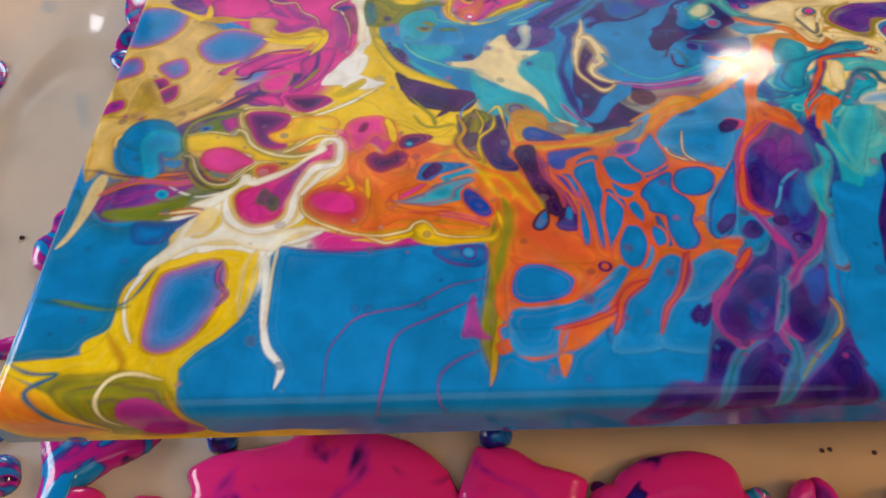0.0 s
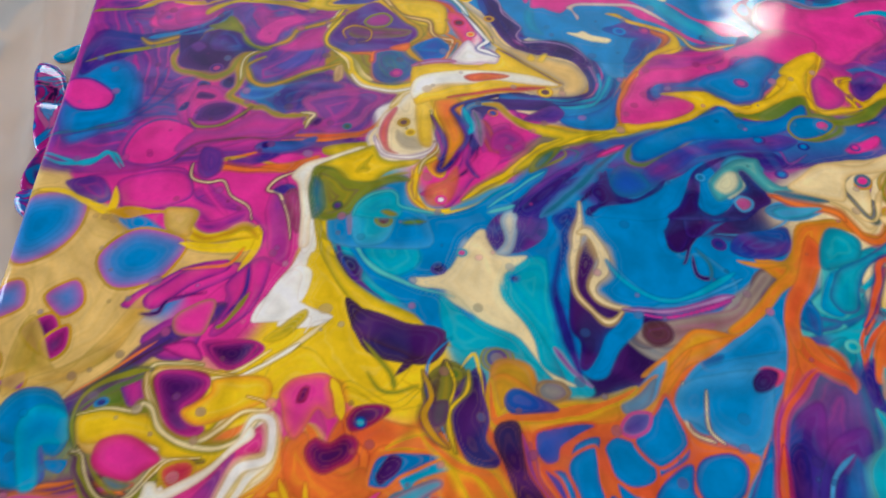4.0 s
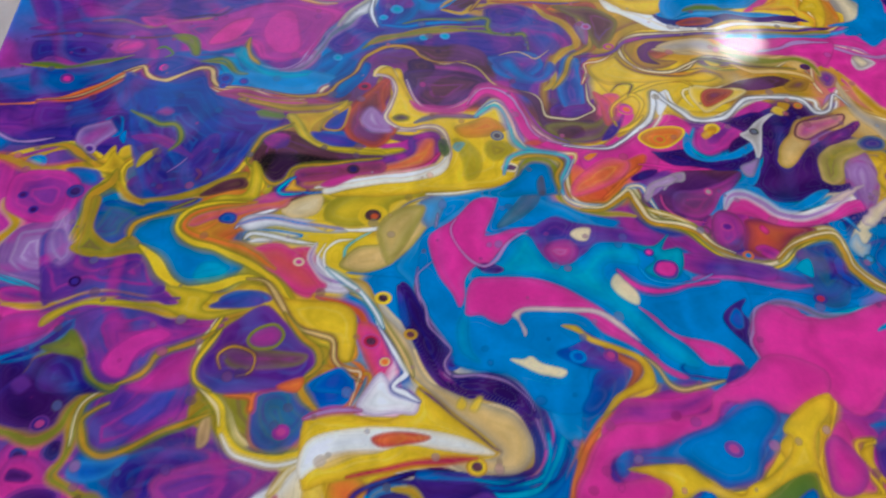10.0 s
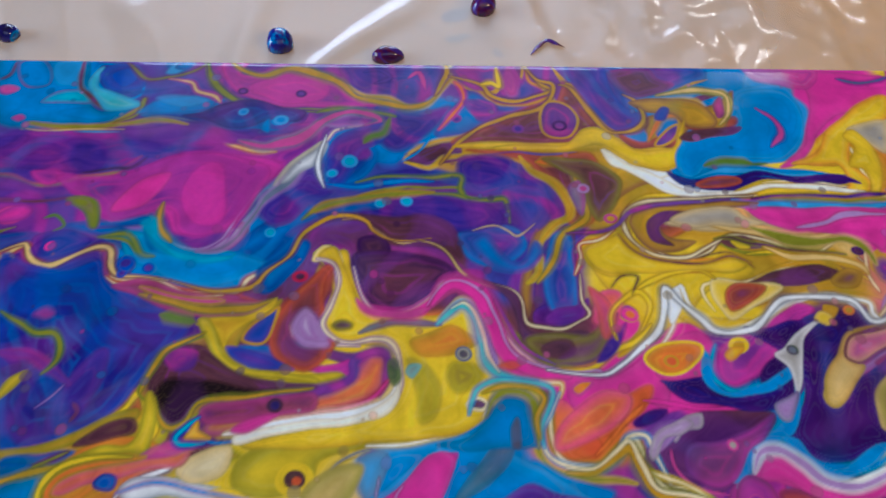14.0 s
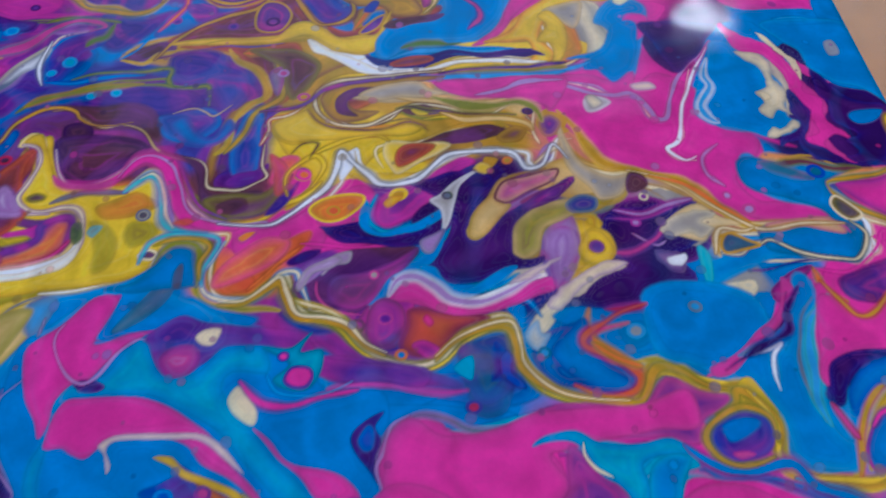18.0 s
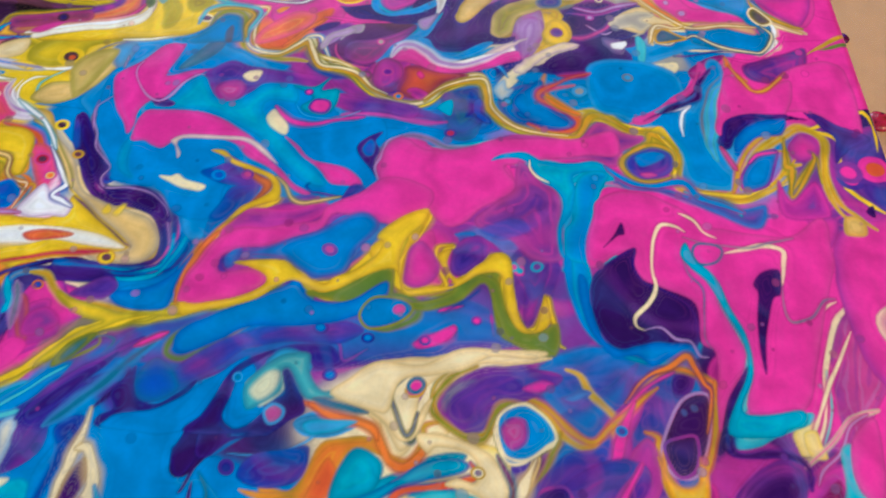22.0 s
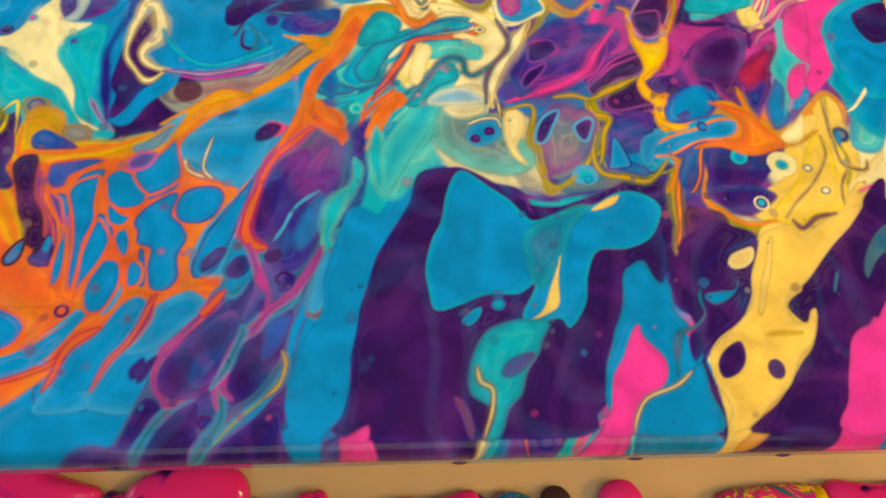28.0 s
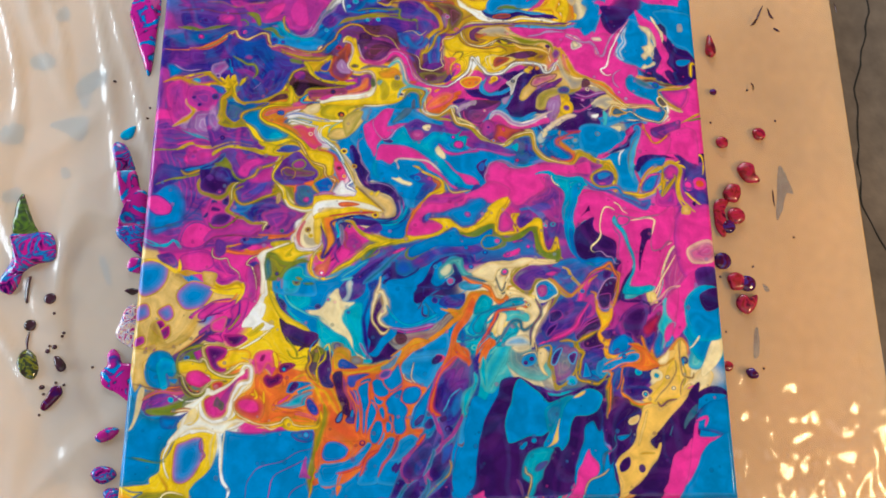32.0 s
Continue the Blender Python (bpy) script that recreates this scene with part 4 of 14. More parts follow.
pool("blue", 440,443, 470,448, 517,465, 549,466, 538,447, 511,432, 488,435, soft=0.8, depth=1.5, edge='violet')
pool("mauve", 633,437, 654,447, 665,429, 651,393, 636,397, soft=1, edge='violet')
pool("cream", 510,345, 531,356, 554,366, 583,368, 620,371, 651,366, 627,362, 604,357, 583,341, 569,325, 562,315, 554,325, 547,336, 525,341, soft=0.5, depth=0.4, edge='tan')
pool("rose", 556,348, 568,357, 576,349, 565,332, soft=0.5, edge='violet', rim='cream')
pool("teal", 494,329, 511,334, 533,327, 512,320, 498,320, edge='blue', rim='sky')
pool("cyan", 498,254, 516,274, 536,275, 531,249, 506,236, soft=1, depth=2, edge='teal')
pool("violet", 613,243, 639,298, 676,313, 710,329, 717,300, 704,278, 717,245, 699,218, 615,216, soft=0.8, depth=4, edge='navy')
pool("blue", 480,-10, 482,33, 484,59, 496,80, 516,109, 536,139, 555,177, 578,181, 552,147, 541,120, 527,80, 521,52, 518,19, 503,-10, soft=0.5)
pool("aqua", 521,181, 544,216, 568,224, 582,197, 559,176, 544,159, 529,168, soft=1, depth=2, edge='cyan')
vein("aqua", 1.4, 580,268, 559,239, 540,211, 529,185, 536,164)
vein("cyan", 1.1, 489,238, 512,248, 544,272, 568,292, 598,308)
pool("cyan", 504,262, 524,277, 536,267, 520,248, 504,252, soft=0.6, edge='aqua')
pool("plum", 450,-9, 455,9, 478,30, 483,14, 481,-10, edge='violet')
pool("plum", 558,177, 586,180, 578,155, 565,124, 564,94, 574,84, 606,86, 629,98, 632,89, 612,64, 594,51, 586,34, 590,21, 588,-13, 512,-11, 498,2, 518,19, 521,52, 524,80, 537,112, 552,147, soft=0.35)
vein("plum", 1.8, 589,178, 619,164, 633,151, 660,153)
pool("navy", 499,5, 518,10, 531,1, 531,-11, 500,-10, soft=1.5, edge='plum')
pool("pink", 512,4, 521,14, 529,10, 531,-11, 512,-11, soft=0.6)
pool("violet", 556,19, 573,25, 582,12, 575,-12, 553,-12, soft=2, full=0.5)
pool("plum", 666,119, 696,124, 712,127, 717,111, 697,104, 681,92, 674,64, 664,33, 642,10, 627,-14, 595,-13, 606,11, 610,34, 632,50, 644,71, 648,78, soft=0.35, fine=True)
pool("violet", 609,18, 630,31, 639,18, 629,-14, 607,-13, soft=1.2, edge='mauve')
pool("blue", 598,6, 608,12, 604,-13, 594,-13, soft=1, full=0.7)
pool("blue", 684,85, 694,104, 716,104, 719,77, 724,63, 735,45, 736,8, 729,-16, 675,-15, 686,19, 679,43, 673,50, soft=0.4)
pool("pink", 669,23, 683,50, 692,70, 702,57, 708,39, 693,26, 681,10, 668,-14, 640,-14, 662,10, soft=0.6, depth=0.6, edge='mauve')
pool("teal", 684,10, 704,29, 731,29, 730,3, 717,-16, 681,-15, soft=1.5, full=0.5)
vein("aqua", 0.7, 681,-15, 680,4, 693,23, 712,36)
vein("pink", 0.9, 643,-11, 654,8, 669,17)
pool("plum", 711,123, 742,131, 774,139, 784,127, 774,99, 755,77, 741,63, 731,49, 732,74, 720,85, 716,108, soft=0.5, depth=0.6, edge='violet')
pool("plum", 812,106, 842,130, 890,164, 863,72, 832,65, 815,27, 801,-17, 740,-16, 778,31, 808,69, 809,91, soft=0.4)
pool("honey", 779,130, 806,139, 826,131, 806,106, 808,87, 808,69, 790,41, 770,24, 752,8, 734,-13, 745,21, 736,45, 739,59, 753,67, 772,88, soft=0.4, depth=0.6, edge='tan')
pool("navy", 748,167, 762,194, 787,200, 806,194, 794,176, 773,151, 753,151, depth=1.2, soft=0.5, edge='violet')
pool("honey", 821,212, 854,244, 863,212, 864,185, 842,146, 808,138, 779,151, 811,180, 806,198, 827,202, soft=0.4, depth=0.5, edge='tan')
vein("olive", 0.8, 853,241, 850,212, 856,185, 844,154)
pool("cream", 851,167, 886,196, 904,186, 890,163, 854,150, soft=0.4, edge='tan')
eye(857,208, 2.2, "navy", "slate", "olive")
vein("gold", 1.8, 730,181, 729,139, 725,119, glow='olive')
vein("olive", 1.4, 751,159, 763,143, 782,138, 807,145, glow='gold')
vein("orange", 2.6, 772,235, 795,226, 821,210, 841,227, glow='gold')
pool("blue", 690,193, 701,216, 733,212, 758,221, 791,221, 755,203, 733,194, 719,180, 697,180, depth=0.8, soft=0.4, edge='cyan')
pool("violet", 640,206, 655,234, 680,240, 685,216, 674,189, 650,176, depth=1.2, rw=0.5, edge='slate', rim='slate')
pool("slate", 653,172, 676,177, 695,172, 671,162, 656,164, soft=0.8, edge='teal')
pool("grey", 574,229, 606,224, 631,230, 642,176, 656,163, 629,167, 612,184, 582,189, 571,211, soft=0.8, depth=0.8, edge='slate')
vein("violet", 0.9, 581,181, 611,177, 629,162, 655,160, 686,166)
pool("cream", 548,248, 552,277, 577,297, 611,324, 622,298, 613,273, 592,265, 580,272, 560,248, soft=0.5, depth=0.4, edge='tan')
pool("pink", 748,295, 774,316, 796,296, 781,260, 758,274, soft=1, full=0.5, edge='mauve')
pool("blue", 866,297, 898,318, 928,298, 904,227, 874,208, 865,241, 857,261, soft=0.8, edge='cyan')
pool("aqua", 874,227, 893,218, 882,195, 863,199, soft=0.8, edge='blue')
pool("plum", 870,153, 907,168, 938,143, 937,103, 883,112, 846,90, 806,29, 780,8, 764,9, 821,90, soft=0.5)
pool("blue", 865,105, 886,144, 922,152, 939,119, 930,87, 898,96, soft=0.5, edge='navy')
vein("blue", 3.6, 857,113, 878,145, 922,153)
pool("pink", 821,28, 838,74, 870,113, 871,89, 914,92, 878,73, 856,35, 835,-10, 802,-9, soft=0.4)
pool("blue", 856,35, 887,81, 948,95, 942,-14, 835,-10, soft=0.4)
vein("pink", 1.5, 866,113, 885,120, 882,104)
pool("blue", 868,278, 908,320, 934,285, 926,218, 877,210, soft=0.8, edge='cyan')
pool("cream", 919,268, 933,272, 922,218, 891,185, 884,194, soft=0.4)
pool("pink", 830,620, 882,632, 945,623, 939,560, 876,563, 817,572, soft=0.5)
pool("plum", 901,559, 939,560, 936,529, 914,539, soft=0.4, fine=True)
vein("gold", 1.4, 881,616, 935,644, 947,639)
vein("green", 1.4, 897,622, 946,634)
pool("pink", 890,713, 953,705, 948,656, 896,664, soft=0.6)
pool("violet", 894,533, 946,545, 937,463, 898,472, soft=0.8, edge='mauve')
vein("yellow", 1.4, 870,543, 889,533, 885,492, 927,458)
vein("yellow", 1.4, 865,542, 916,560, 918,524)
pool("pink", 867,452, 947,464, 942,365, 895,336, 859,364, soft=0.6, edge='mauve')
pool("rose", 876,393, 912,408, 935,394, 918,370, 884,369, soft=0.6, edge='cream')
pool("plum", 887,355, 927,360, 933,327, 903,317, soft=0.4, edge='violet')
pool("pink", 856,326, 887,355, 871,280, 844,243, 844,298, soft=0.5)
pool("blue", 863,298, 895,331, 937,317, 935,252, 877,243, soft=0.5, edge='cyan')
pool("plum", 893,317, 928,327, 926,298, 901,289, soft=0.5)
pool("blue", 794,820, 847,835, 862,767, 819,743, 795,764, soft=0.4, fine=True)
pool("blue", 902,860, 969,864, 959,760, 917,792, soft=0.5)
pool("plum", 843,789, 898,814, 959,760, 954,710, 879,713, soft=0.4, fine=True)
vein("pink", 2.2, 845,812, 884,768, 942,715, fine=True)
vein("cream", 1.9, 846,823, 864,790, 851,756, fine=True)
pool("rust", 286,132, 310,122, 326,168, 319,189, 358,185, 386,199, 427,226, 481,229, 446,166, 433,92, 394,98, 359,85, 339,73, 303,54, 278,49, 278,83, soft=0.8, depth=2.5, edge='orange')
pool("blue", 347,57, 384,85, 398,96, 425,95, 406,47, 398,33, 360,26, 340,34, depth=0.35, soft=0.35, edge='navy')
pool("tan", -13,221, 10,225, 35,220, 62,229, 53,214, 30,211, 16,201, 25,173, 41,163, 26,164, 14,173, 7,163, 2,195, soft=0.5, depth=0.8, edge='gold')
pool("tan", 6,106, 11,124, 12,158, 17,168, 22,163, 17,129, 11,111, soft=0.5, edge='cream')
pool("blue", 19,200, 38,211, 62,206, 66,193, 60,181, 38,190, 50,173, 46,164, 29,173, depth=0.8, edge='teal')
pool("blue", 52,178, 68,179, 65,172, soft=0.3)
vein("brown", 0.9, 4,174, 45,163, 74,167, 100,172)
vein("rose", 1, 20,150, 41,160, 71,160, 104,166, glow='orange')
vein("green", 1.2, 26,132, 51,134, 78,147, 102,154)
vein("mauve", 1, 21,141, 30,148, 59,150, 80,157)
pool("green", 27,136, 53,140, 78,147, 70,130, 35,128, soft=0.8, edge='olive')
vein("teal", 1, 4,69, 35,63, 58,64, 72,88)
vein("green", 0.9, 14,69, 45,60, 61,62)
pool("green", 70,206, 84,220, 103,232, 110,205, 94,208, 80,200, soft=0.8, depth=1, edge='olive')
pool("pink", 87,226, 98,232, 103,214, 94,208, soft=0.3, edge='violet')
eye(79,212, 1.2, "blue", "navy")
vein("olive", 1, 72,179, 76,166, 87,154, 102,156, 119,172)
pool("white", 92,109, 108,117, 126,115, 151,119, 169,116, 152,107, 138,101, 131,91, 127,98, 110,102, 94,100, soft=0.4)
pool("violet", 8,472, 11,516, 46,514, 77,514, 50,495, 26,484, soft=1, edge='navy')
pool("pink", 54,548, 85,554, 110,532, 82,513, 63,520, soft=0.8, edge='mauve')
vein("olive", 1.1, 0,543, 32,543, 53,549)
vein("olive", 1, 9,484, 32,494, 70,501, 79,504)
pool("pink", 57,393, 61,414, 79,424, 96,418, 104,407, 89,385, 66,383, soft=0.3, edge='pink', rim='mauve')
vein("violet", 1.2, 10,410, 44,420, 69,436, 86,458)
vein("teal", 0.8, -3,413, 28,415, 51,422)
vein("cyan", 0.9, -2,395, 16,385, 38,389, 46,395, 57,381)
pool("pink", 58,369, 72,375, 102,374, 109,355, 95,346, 70,342, 61,354, depth=0.6, soft=0.4, edge='violet')
pool("mauve", 23,370, 45,374, 55,355, 46,350, 33,360, soft=0.5, edge='violet')
vein("gold", 0.8, 113,381, 140,386, 168,377, 183,379)
pool("navy", 146,396, 174,400, 206,401, 182,393, 159,387, soft=0.6, edge='mauve')
pool("mauve", 161,358, 172,362, 178,306, 174,297, 162,310, soft=0.6, edge='pink')
vein("yellow", 2.8, 155,328, 151,315, 130,312, 107,316)
vein("yellow", 1.1, 155,327, 155,311, 146,294)
pool("yellow", 105,334, 113,342, 116,329, 142,324, 155,326, 154,319, 129,316, 111,319, 98,330, soft=0.5, depth=0.6, edge='gold')
vein("yellow", 2.1, 6,363, 29,360, 56,343, 57,364)
vein("gold", 2.2, 56,343, 81,342, 107,340)
pool("white", 183,379, 214,385, 230,392, 226,380, 242,377, 226,370, 203,374, 190,364, 191,314, 185,310, 185,350, soft=0.4)
vein("yellow", 1.3, 198,340, 194,327, 206,304)
pool("gold", 28,268, 20,246, 22,218, 33,225, 58,237, 84,254, 106,280, 92,280, 71,251, 50,231, soft=0.6, full=0.7, edge='tan')
pool("violet", 55,211, 82,233, 98,250, 135,271, 142,263, 112,246, 84,223, 66,204, soft=0.8, depth=1.2, edge='brown')
vein("orange", 0.6, 60,217, 82,233, 104,250)
vein("umber", 0.6, 68,220, 91,236, 111,250)
pool("blue", 28,218, 50,221, 62,207, 59,194, 36,189, 21,199, depth=1.2, edge='teal')
pool("blue", 39,186, 48,192, 58,171, 52,167, 44,171, soft=0.4, edge='violet')
vein("green", 1.1, 67,188, 68,207, 81,219, 96,226, 107,232)
pool("pink", 95,282, 114,296, 138,303, 139,295, 116,284, 101,270, 93,273, depth=0.7, soft=0.4, edge='navy')
pool("pink", 112,264, 124,273, 134,273, 133,260, 128,251, 114,253, depth=0.5, soft=0.4, edge='olive')
pool("pink", 108,246, 124,247, 132,236, 119,238, depth=0.4, soft=0.4, edge='plum')
pool("pink", 140,286, 156,302, 166,298, 159,270, 144,254, 134,252, 142,271, depth=0.7, soft=0.5, edge='violet')
vein("plum", 1, 92,267, 102,267, 107,276, 127,279)
vein("violet", 0.7, 152,298, 151,278, 140,260)
vein("orange", 0.6, 111,296, 138,299, 148,311)
vein("olive", 1, 137,256, 143,259, 154,278)
pool("white", 161,262, 168,278, 181,293, 188,289, 186,273, 191,269, 207,260, 197,257, 191,250, 195,261, 177,258, 163,258, soft=0.4)
pool("olive", 168,247, 190,265, 192,260, 178,247, soft=0.8, edge='yellow')
vein("white", 0.6, 188,243, 172,233, 154,224)
pool("plum", 136,245, 158,246, 165,243, 156,232, 145,232, depth=0.6, soft=0.4, edge='pink')
vein("olive", 0.7, 76,184, 83,170, 97,160)
pool("blue", 244,172, 262,174, 274,167, 256,162, 250,157, soft=0.4, edge='cyan')
vein("yellow", 0.8, 212,211, 218,217, 241,203, 257,212)
vein("olive", 0.6, 228,224, 235,213, 244,211, 257,215)
pool("plum", 218,253, 224,266, 251,255, 275,247, 264,232, 251,230, 244,221, 254,230, 228,245, depth=0.8, soft=0.4, edge='umber')
pool("olive", 267,212, 272,229, 277,225, 275,195, 269,186, 265,199, soft=0.4, depth=0.6, edge='umber')
vein("blue", 0.5, 278,243, 264,229, 262,208, 272,182)
pool("plum", 276,208, 290,224, 296,217, 293,194, 299,178, 290,170, 278,182, soft=0.5, edge='violet')
vein("yellow", 0.8, 274,229, 277,215, 272,195, 275,179)
vein("yellow", 0.9, 282,225, 291,233, 293,214, 294,194, 296,175)
eye(304,229, 2.2, "navy", "slate", "olive")
pool("blue", 407,206, 423,223, 447,236, 472,250, 478,235, 474,214, 451,181, 440,163, 428,178, 412,180, 407,190, depth=1, soft=0.5, edge='sky')
pool("navy", 423,223, 437,226, 428,215, soft=0.6, full=0.6)
pool("brown", 387,246, 405,249, 410,241, 395,233, 384,237, soft=0.6, edge='slate')
pool("slate", 469,278, 486,286, 486,273, 468,262, soft=0.6, edge='brown')
pool("violet", 469,187, 502,199, 525,198, 512,142, 452,144, soft=1, depth=3, edge='navy')
vein("rust", 0.8, 550,271, 536,248, 523,226, 522,198)
pool("teal", 502,226, 515,233, 517,219, 504,212, soft=0.6, edge='cyan')
vein("plum", 0.8, 435,294, 435,279, 450,274)
pool("navy", -2,742, 42,754, 92,767, 118,766, 131,740, 92,722, 33,720, 4,721, soft=0.8, depth=2.5, edge='violet')
pool("blue", -2,755, 49,761, 106,760, 79,741, 29,736, soft=1.5, full=0.5)
vein("orange", 1.2, 4,722, 49,723, 88,741, 117,761, 129,750, 155,756, 170,756, 176,743)
vein("olive", 0.9, 22,763, 62,759, 108,773)
pool("blue", 176,769, 194,766, 200,746, 226,748, 257,752, 252,729, 219,730, 192,740, soft=0.6, depth=1, edge='cyan')
pool("lilac", 193,779, 252,778, 248,758, 226,751, 203,759, soft=0.6, edge='brown')
pool("blue", 267,729, 280,745, 289,764, 296,758, 284,735, 274,725, soft=0.4, edge='navy')
pool("navy", 99,704, 111,707, 114,692, 106,689, soft=0.4, edge='blue')
pool("blue", 11,694, 28,694, 38,685, 29,674, 18,672, soft=0.6, edge='navy')
vein("lilac", 0.7, 23,695, 42,685, 66,687)
vein("yellow", 1.3, 24,663, 45,674, 79,682, 101,673, 107,664)
pool("yellow", 102,667, 112,681, 116,670, 129,672, 144,683, 138,669, 120,656, 111,651, 88,657, 67,649, 54,652, 83,662, soft=0.4, depth=0.6, edge='gold')
pool("orange", 185,611, 203,626, 226,632, 249,637, 226,622, 204,610, 190,604, 202,596, 229,586, 253,572, 238,572, 211,586, 187,596, soft=0.7, depth=1.2, edge='rose')
pool("mauve", 285,689, 289,707, 302,712, 311,738, 307,754, 302,758, 315,712, 302,694, 323,685, 344,688, 335,676, 306,683, soft=0.6, depth=1.2, edge='brown')
pool("yellow", 266,609, 281,628, 305,638, 340,643, 339,627, 321,622, 305,603, 286,603, soft=0.4, depth=0.8, edge='tan')
vein("white", 1.2, 197,606, 212,606, 235,614, 251,609, 282,603, 305,604, 313,610)
pool("cream", 212,599, 220,604, 251,600, 236,596, 221,594, soft=0.3, rim='blue')
pool("tan", 278,578, 290,589, 309,591, 321,602, 329,612, 338,607, 316,579, 297,570, 282,572, soft=0.5, depth=0.6, edge='olive')
vein("white", 0.8, 286,595, 274,594, 267,585, 272,568, 286,562, 297,544)
pool("violet", 141,468, 144,490, 161,504, 180,515, 191,503, 184,481, 162,461, 146,460, soft=0.5, depth=1.5, edge='mauve')
pool("mauve", 185,450, 214,452, 246,448, 231,432, 224,413, 207,399, 178,400, 182,415, 199,421, 191,434, soft=0.9, depth=2, edge='violet')
pool("pink", 96,396, 112,409, 134,417, 165,422, 182,415, 171,407, 143,402, 116,392, soft=0.6, depth=1.2, edge='mauve')
pool("pink", 89,450, 98,463, 112,470, 123,452, 98,440, 99,424, 92,419, 82,444, soft=0.6, edge='mauve')
vein("orange", 0.8, 166,401, 195,401, 218,405, 230,413)
pool("blue", 147,396, 155,400, 184,398, 174,392, 153,393, soft=0.6, edge='navy')
pool("yellow", 194,394, 208,397, 225,397, 229,393, 215,386, 197,387, soft=0.4, edge='olive')
pool("mauve", 312,404, 328,409, 327,385, 314,386, soft=0.5, edge='pink')
pool("mauve", 120,854, 166,854, 237,852, 284,860, 303,865, 331,868, 324,860, 300,852, 280,826, 256,802, 246,778, 232,757, 207,759, 198,775, 192,793, 164,777, 151,797, 136,800, soft=2, depth=4, edge='violet')
pool("violet", 122,847, 157,844, 187,847, 223,840, 201,835, 170,825, 152,819, 131,817, soft=1.5)
pool("mauve", 191,831, 225,834, 272,826, 256,802, 243,774, 226,770, 212,766, 205,802, soft=2, depth=5, edge='pink')
pool("violet", 194,793, 202,788, 212,770, 230,768, 217,762, 205,766, 197,777, soft=1)
pool("navy", 167,868, 186,871, 213,873, 225,886, 248,882, 274,872, 286,871, 275,860, 264,853, 248,856, 208,857, 183,863, soft=0.5, depth=0.8, edge='blue')
eye(265,862, 2.9, "violet", "blue")
pool("navy", 153,890, 181,893, 190,896, 174,889, soft=1)
pool("sky", 177,910, 185,923, 196,920, 186,909, soft=0.8)
vein("slate", 0.6, 158,858, 171,865, 187,866, 208,861)
vein("tan", 0.6, 226,845, 235,841, 251,836, 267,835, glow='orange')
vein("mauve", 1.2, 242,845, 258,840, 277,846, 292,856, 307,865, glow='lilac')
vein("olive", 0.8, 203,926, 209,908, 217,896, 231,886, 253,879, 274,875, 294,874, 318,875)
vein("cream", 0.5, 280,825, 288,836, 301,846, 308,854, 324,858, 334,858, glow='lilac')
pool("mauve", 296,860, 307,867, 323,871, 333,867, 335,860, 324,858, 308,856, soft=0.7, depth=0.8, edge='lilac')
pool("slate", 268,808, 274,821, 286,835, 297,845, 301,842, 295,826, 288,821, 278,811, soft=0.7, depth=0.7, edge='cream')
vein("violet", 0.7, 264,804, 252,785, 247,772, 242,761)
vein("lilac", 0.5, 261,806, 249,790, 244,774, 238,763, 225,757, 208,761, 200,770)
pool("blue", 189,775, 192,784, 202,766, 215,755, 233,751, 244,754, 252,763, 261,774, 274,781, 269,765, 257,752, 252,742, 232,740, 207,745, 195,757, soft=1.2, depth=2, edge='navy')
pool("violet", 259,788, 268,799, 281,811, 301,808, 306,799, 291,792, 282,778, 268,776, soft=1.6)
pool("blue", 262,742, 268,752, 280,765, 300,780, 321,792, 342,796, 340,789, 314,786, 297,778, 283,758, 272,748, 266,740, soft=0.8, edge='navy')
vein("olive", 0.5, 289,780, 299,790, 317,796, 344,799, glow='green')
pool("navy", 302,821, 306,836, 317,844, 333,841, 338,831, 331,816, 316,808, 305,806, soft=1.2, depth=1.5, edge='blue')
pool("violet", 309,840, 323,846, 332,836, 330,830, 318,831, soft=0.8)
vein("olive", 0.6, 153,766, 170,766, 182,763, 191,751, 202,749)
pool("violet", 312,902, 338,886, 364,877, 372,891, 380,921, 310,921, soft=2, edge='mauve')
pool("violet", 318,882, 347,877, 364,871, 389,877, 373,854, 353,836, 341,841, 332,857, soft=1.5)
pool("mauve", 348,903, 363,906, 365,894, 353,888, soft=1, edge='violet')
vein("gold", 0.7, 312,898, 326,888, 343,886, 356,877, 372,879, 382,894, 389,904, 393,909, glow='tan')
pool("gold", 383,926, 393,921, 395,910, 391,908, 386,915, soft=0.6, edge='cream')
vein("gold", 0.7, 393,909, 406,903, 416,888, 427,880, 444,880, 457,886, 464,892, 458,900, 450,906, 448,922, glow='orange')
pool("mauve", 393,922, 417,925, 424,912, 406,906, 397,912, soft=0.8)
pool("blue", 377,857, 393,880, 406,894, 423,880, 448,877, 422,866, 397,852, 379,849, soft=1, depth=2, edge='violet')
pool("violet", 406,880, 422,877, 435,871, 410,864, soft=1.2)
eye(393,867, 1.3, "mauve", "violet")
vein("orange", 0.7, 379,856, 393,874, 399,885, 398,897, 393,903, glow='pink')
pool("violet", 428,915, 437,919, 443,909, 453,897, 446,886, 434,885, 428,894, soft=0.8, edge='mauve')
pool("brown", 357,831, 361,838, 377,846, 393,849, 385,836, 373,828, 362,824, soft=0.8, edge='umber')
vein("gold", 0.5, 356,828, 361,837, 377,845, 393,849, 414,858, 439,868, 463,878, 466,887, 460,897, glow='tan')
vein("gold", 0.5, 357,826, 374,823, 383,831, 395,833, 409,837, 429,836, glow='yellow')
vein("blue", 0.8, 354,826, 365,836, 373,849)
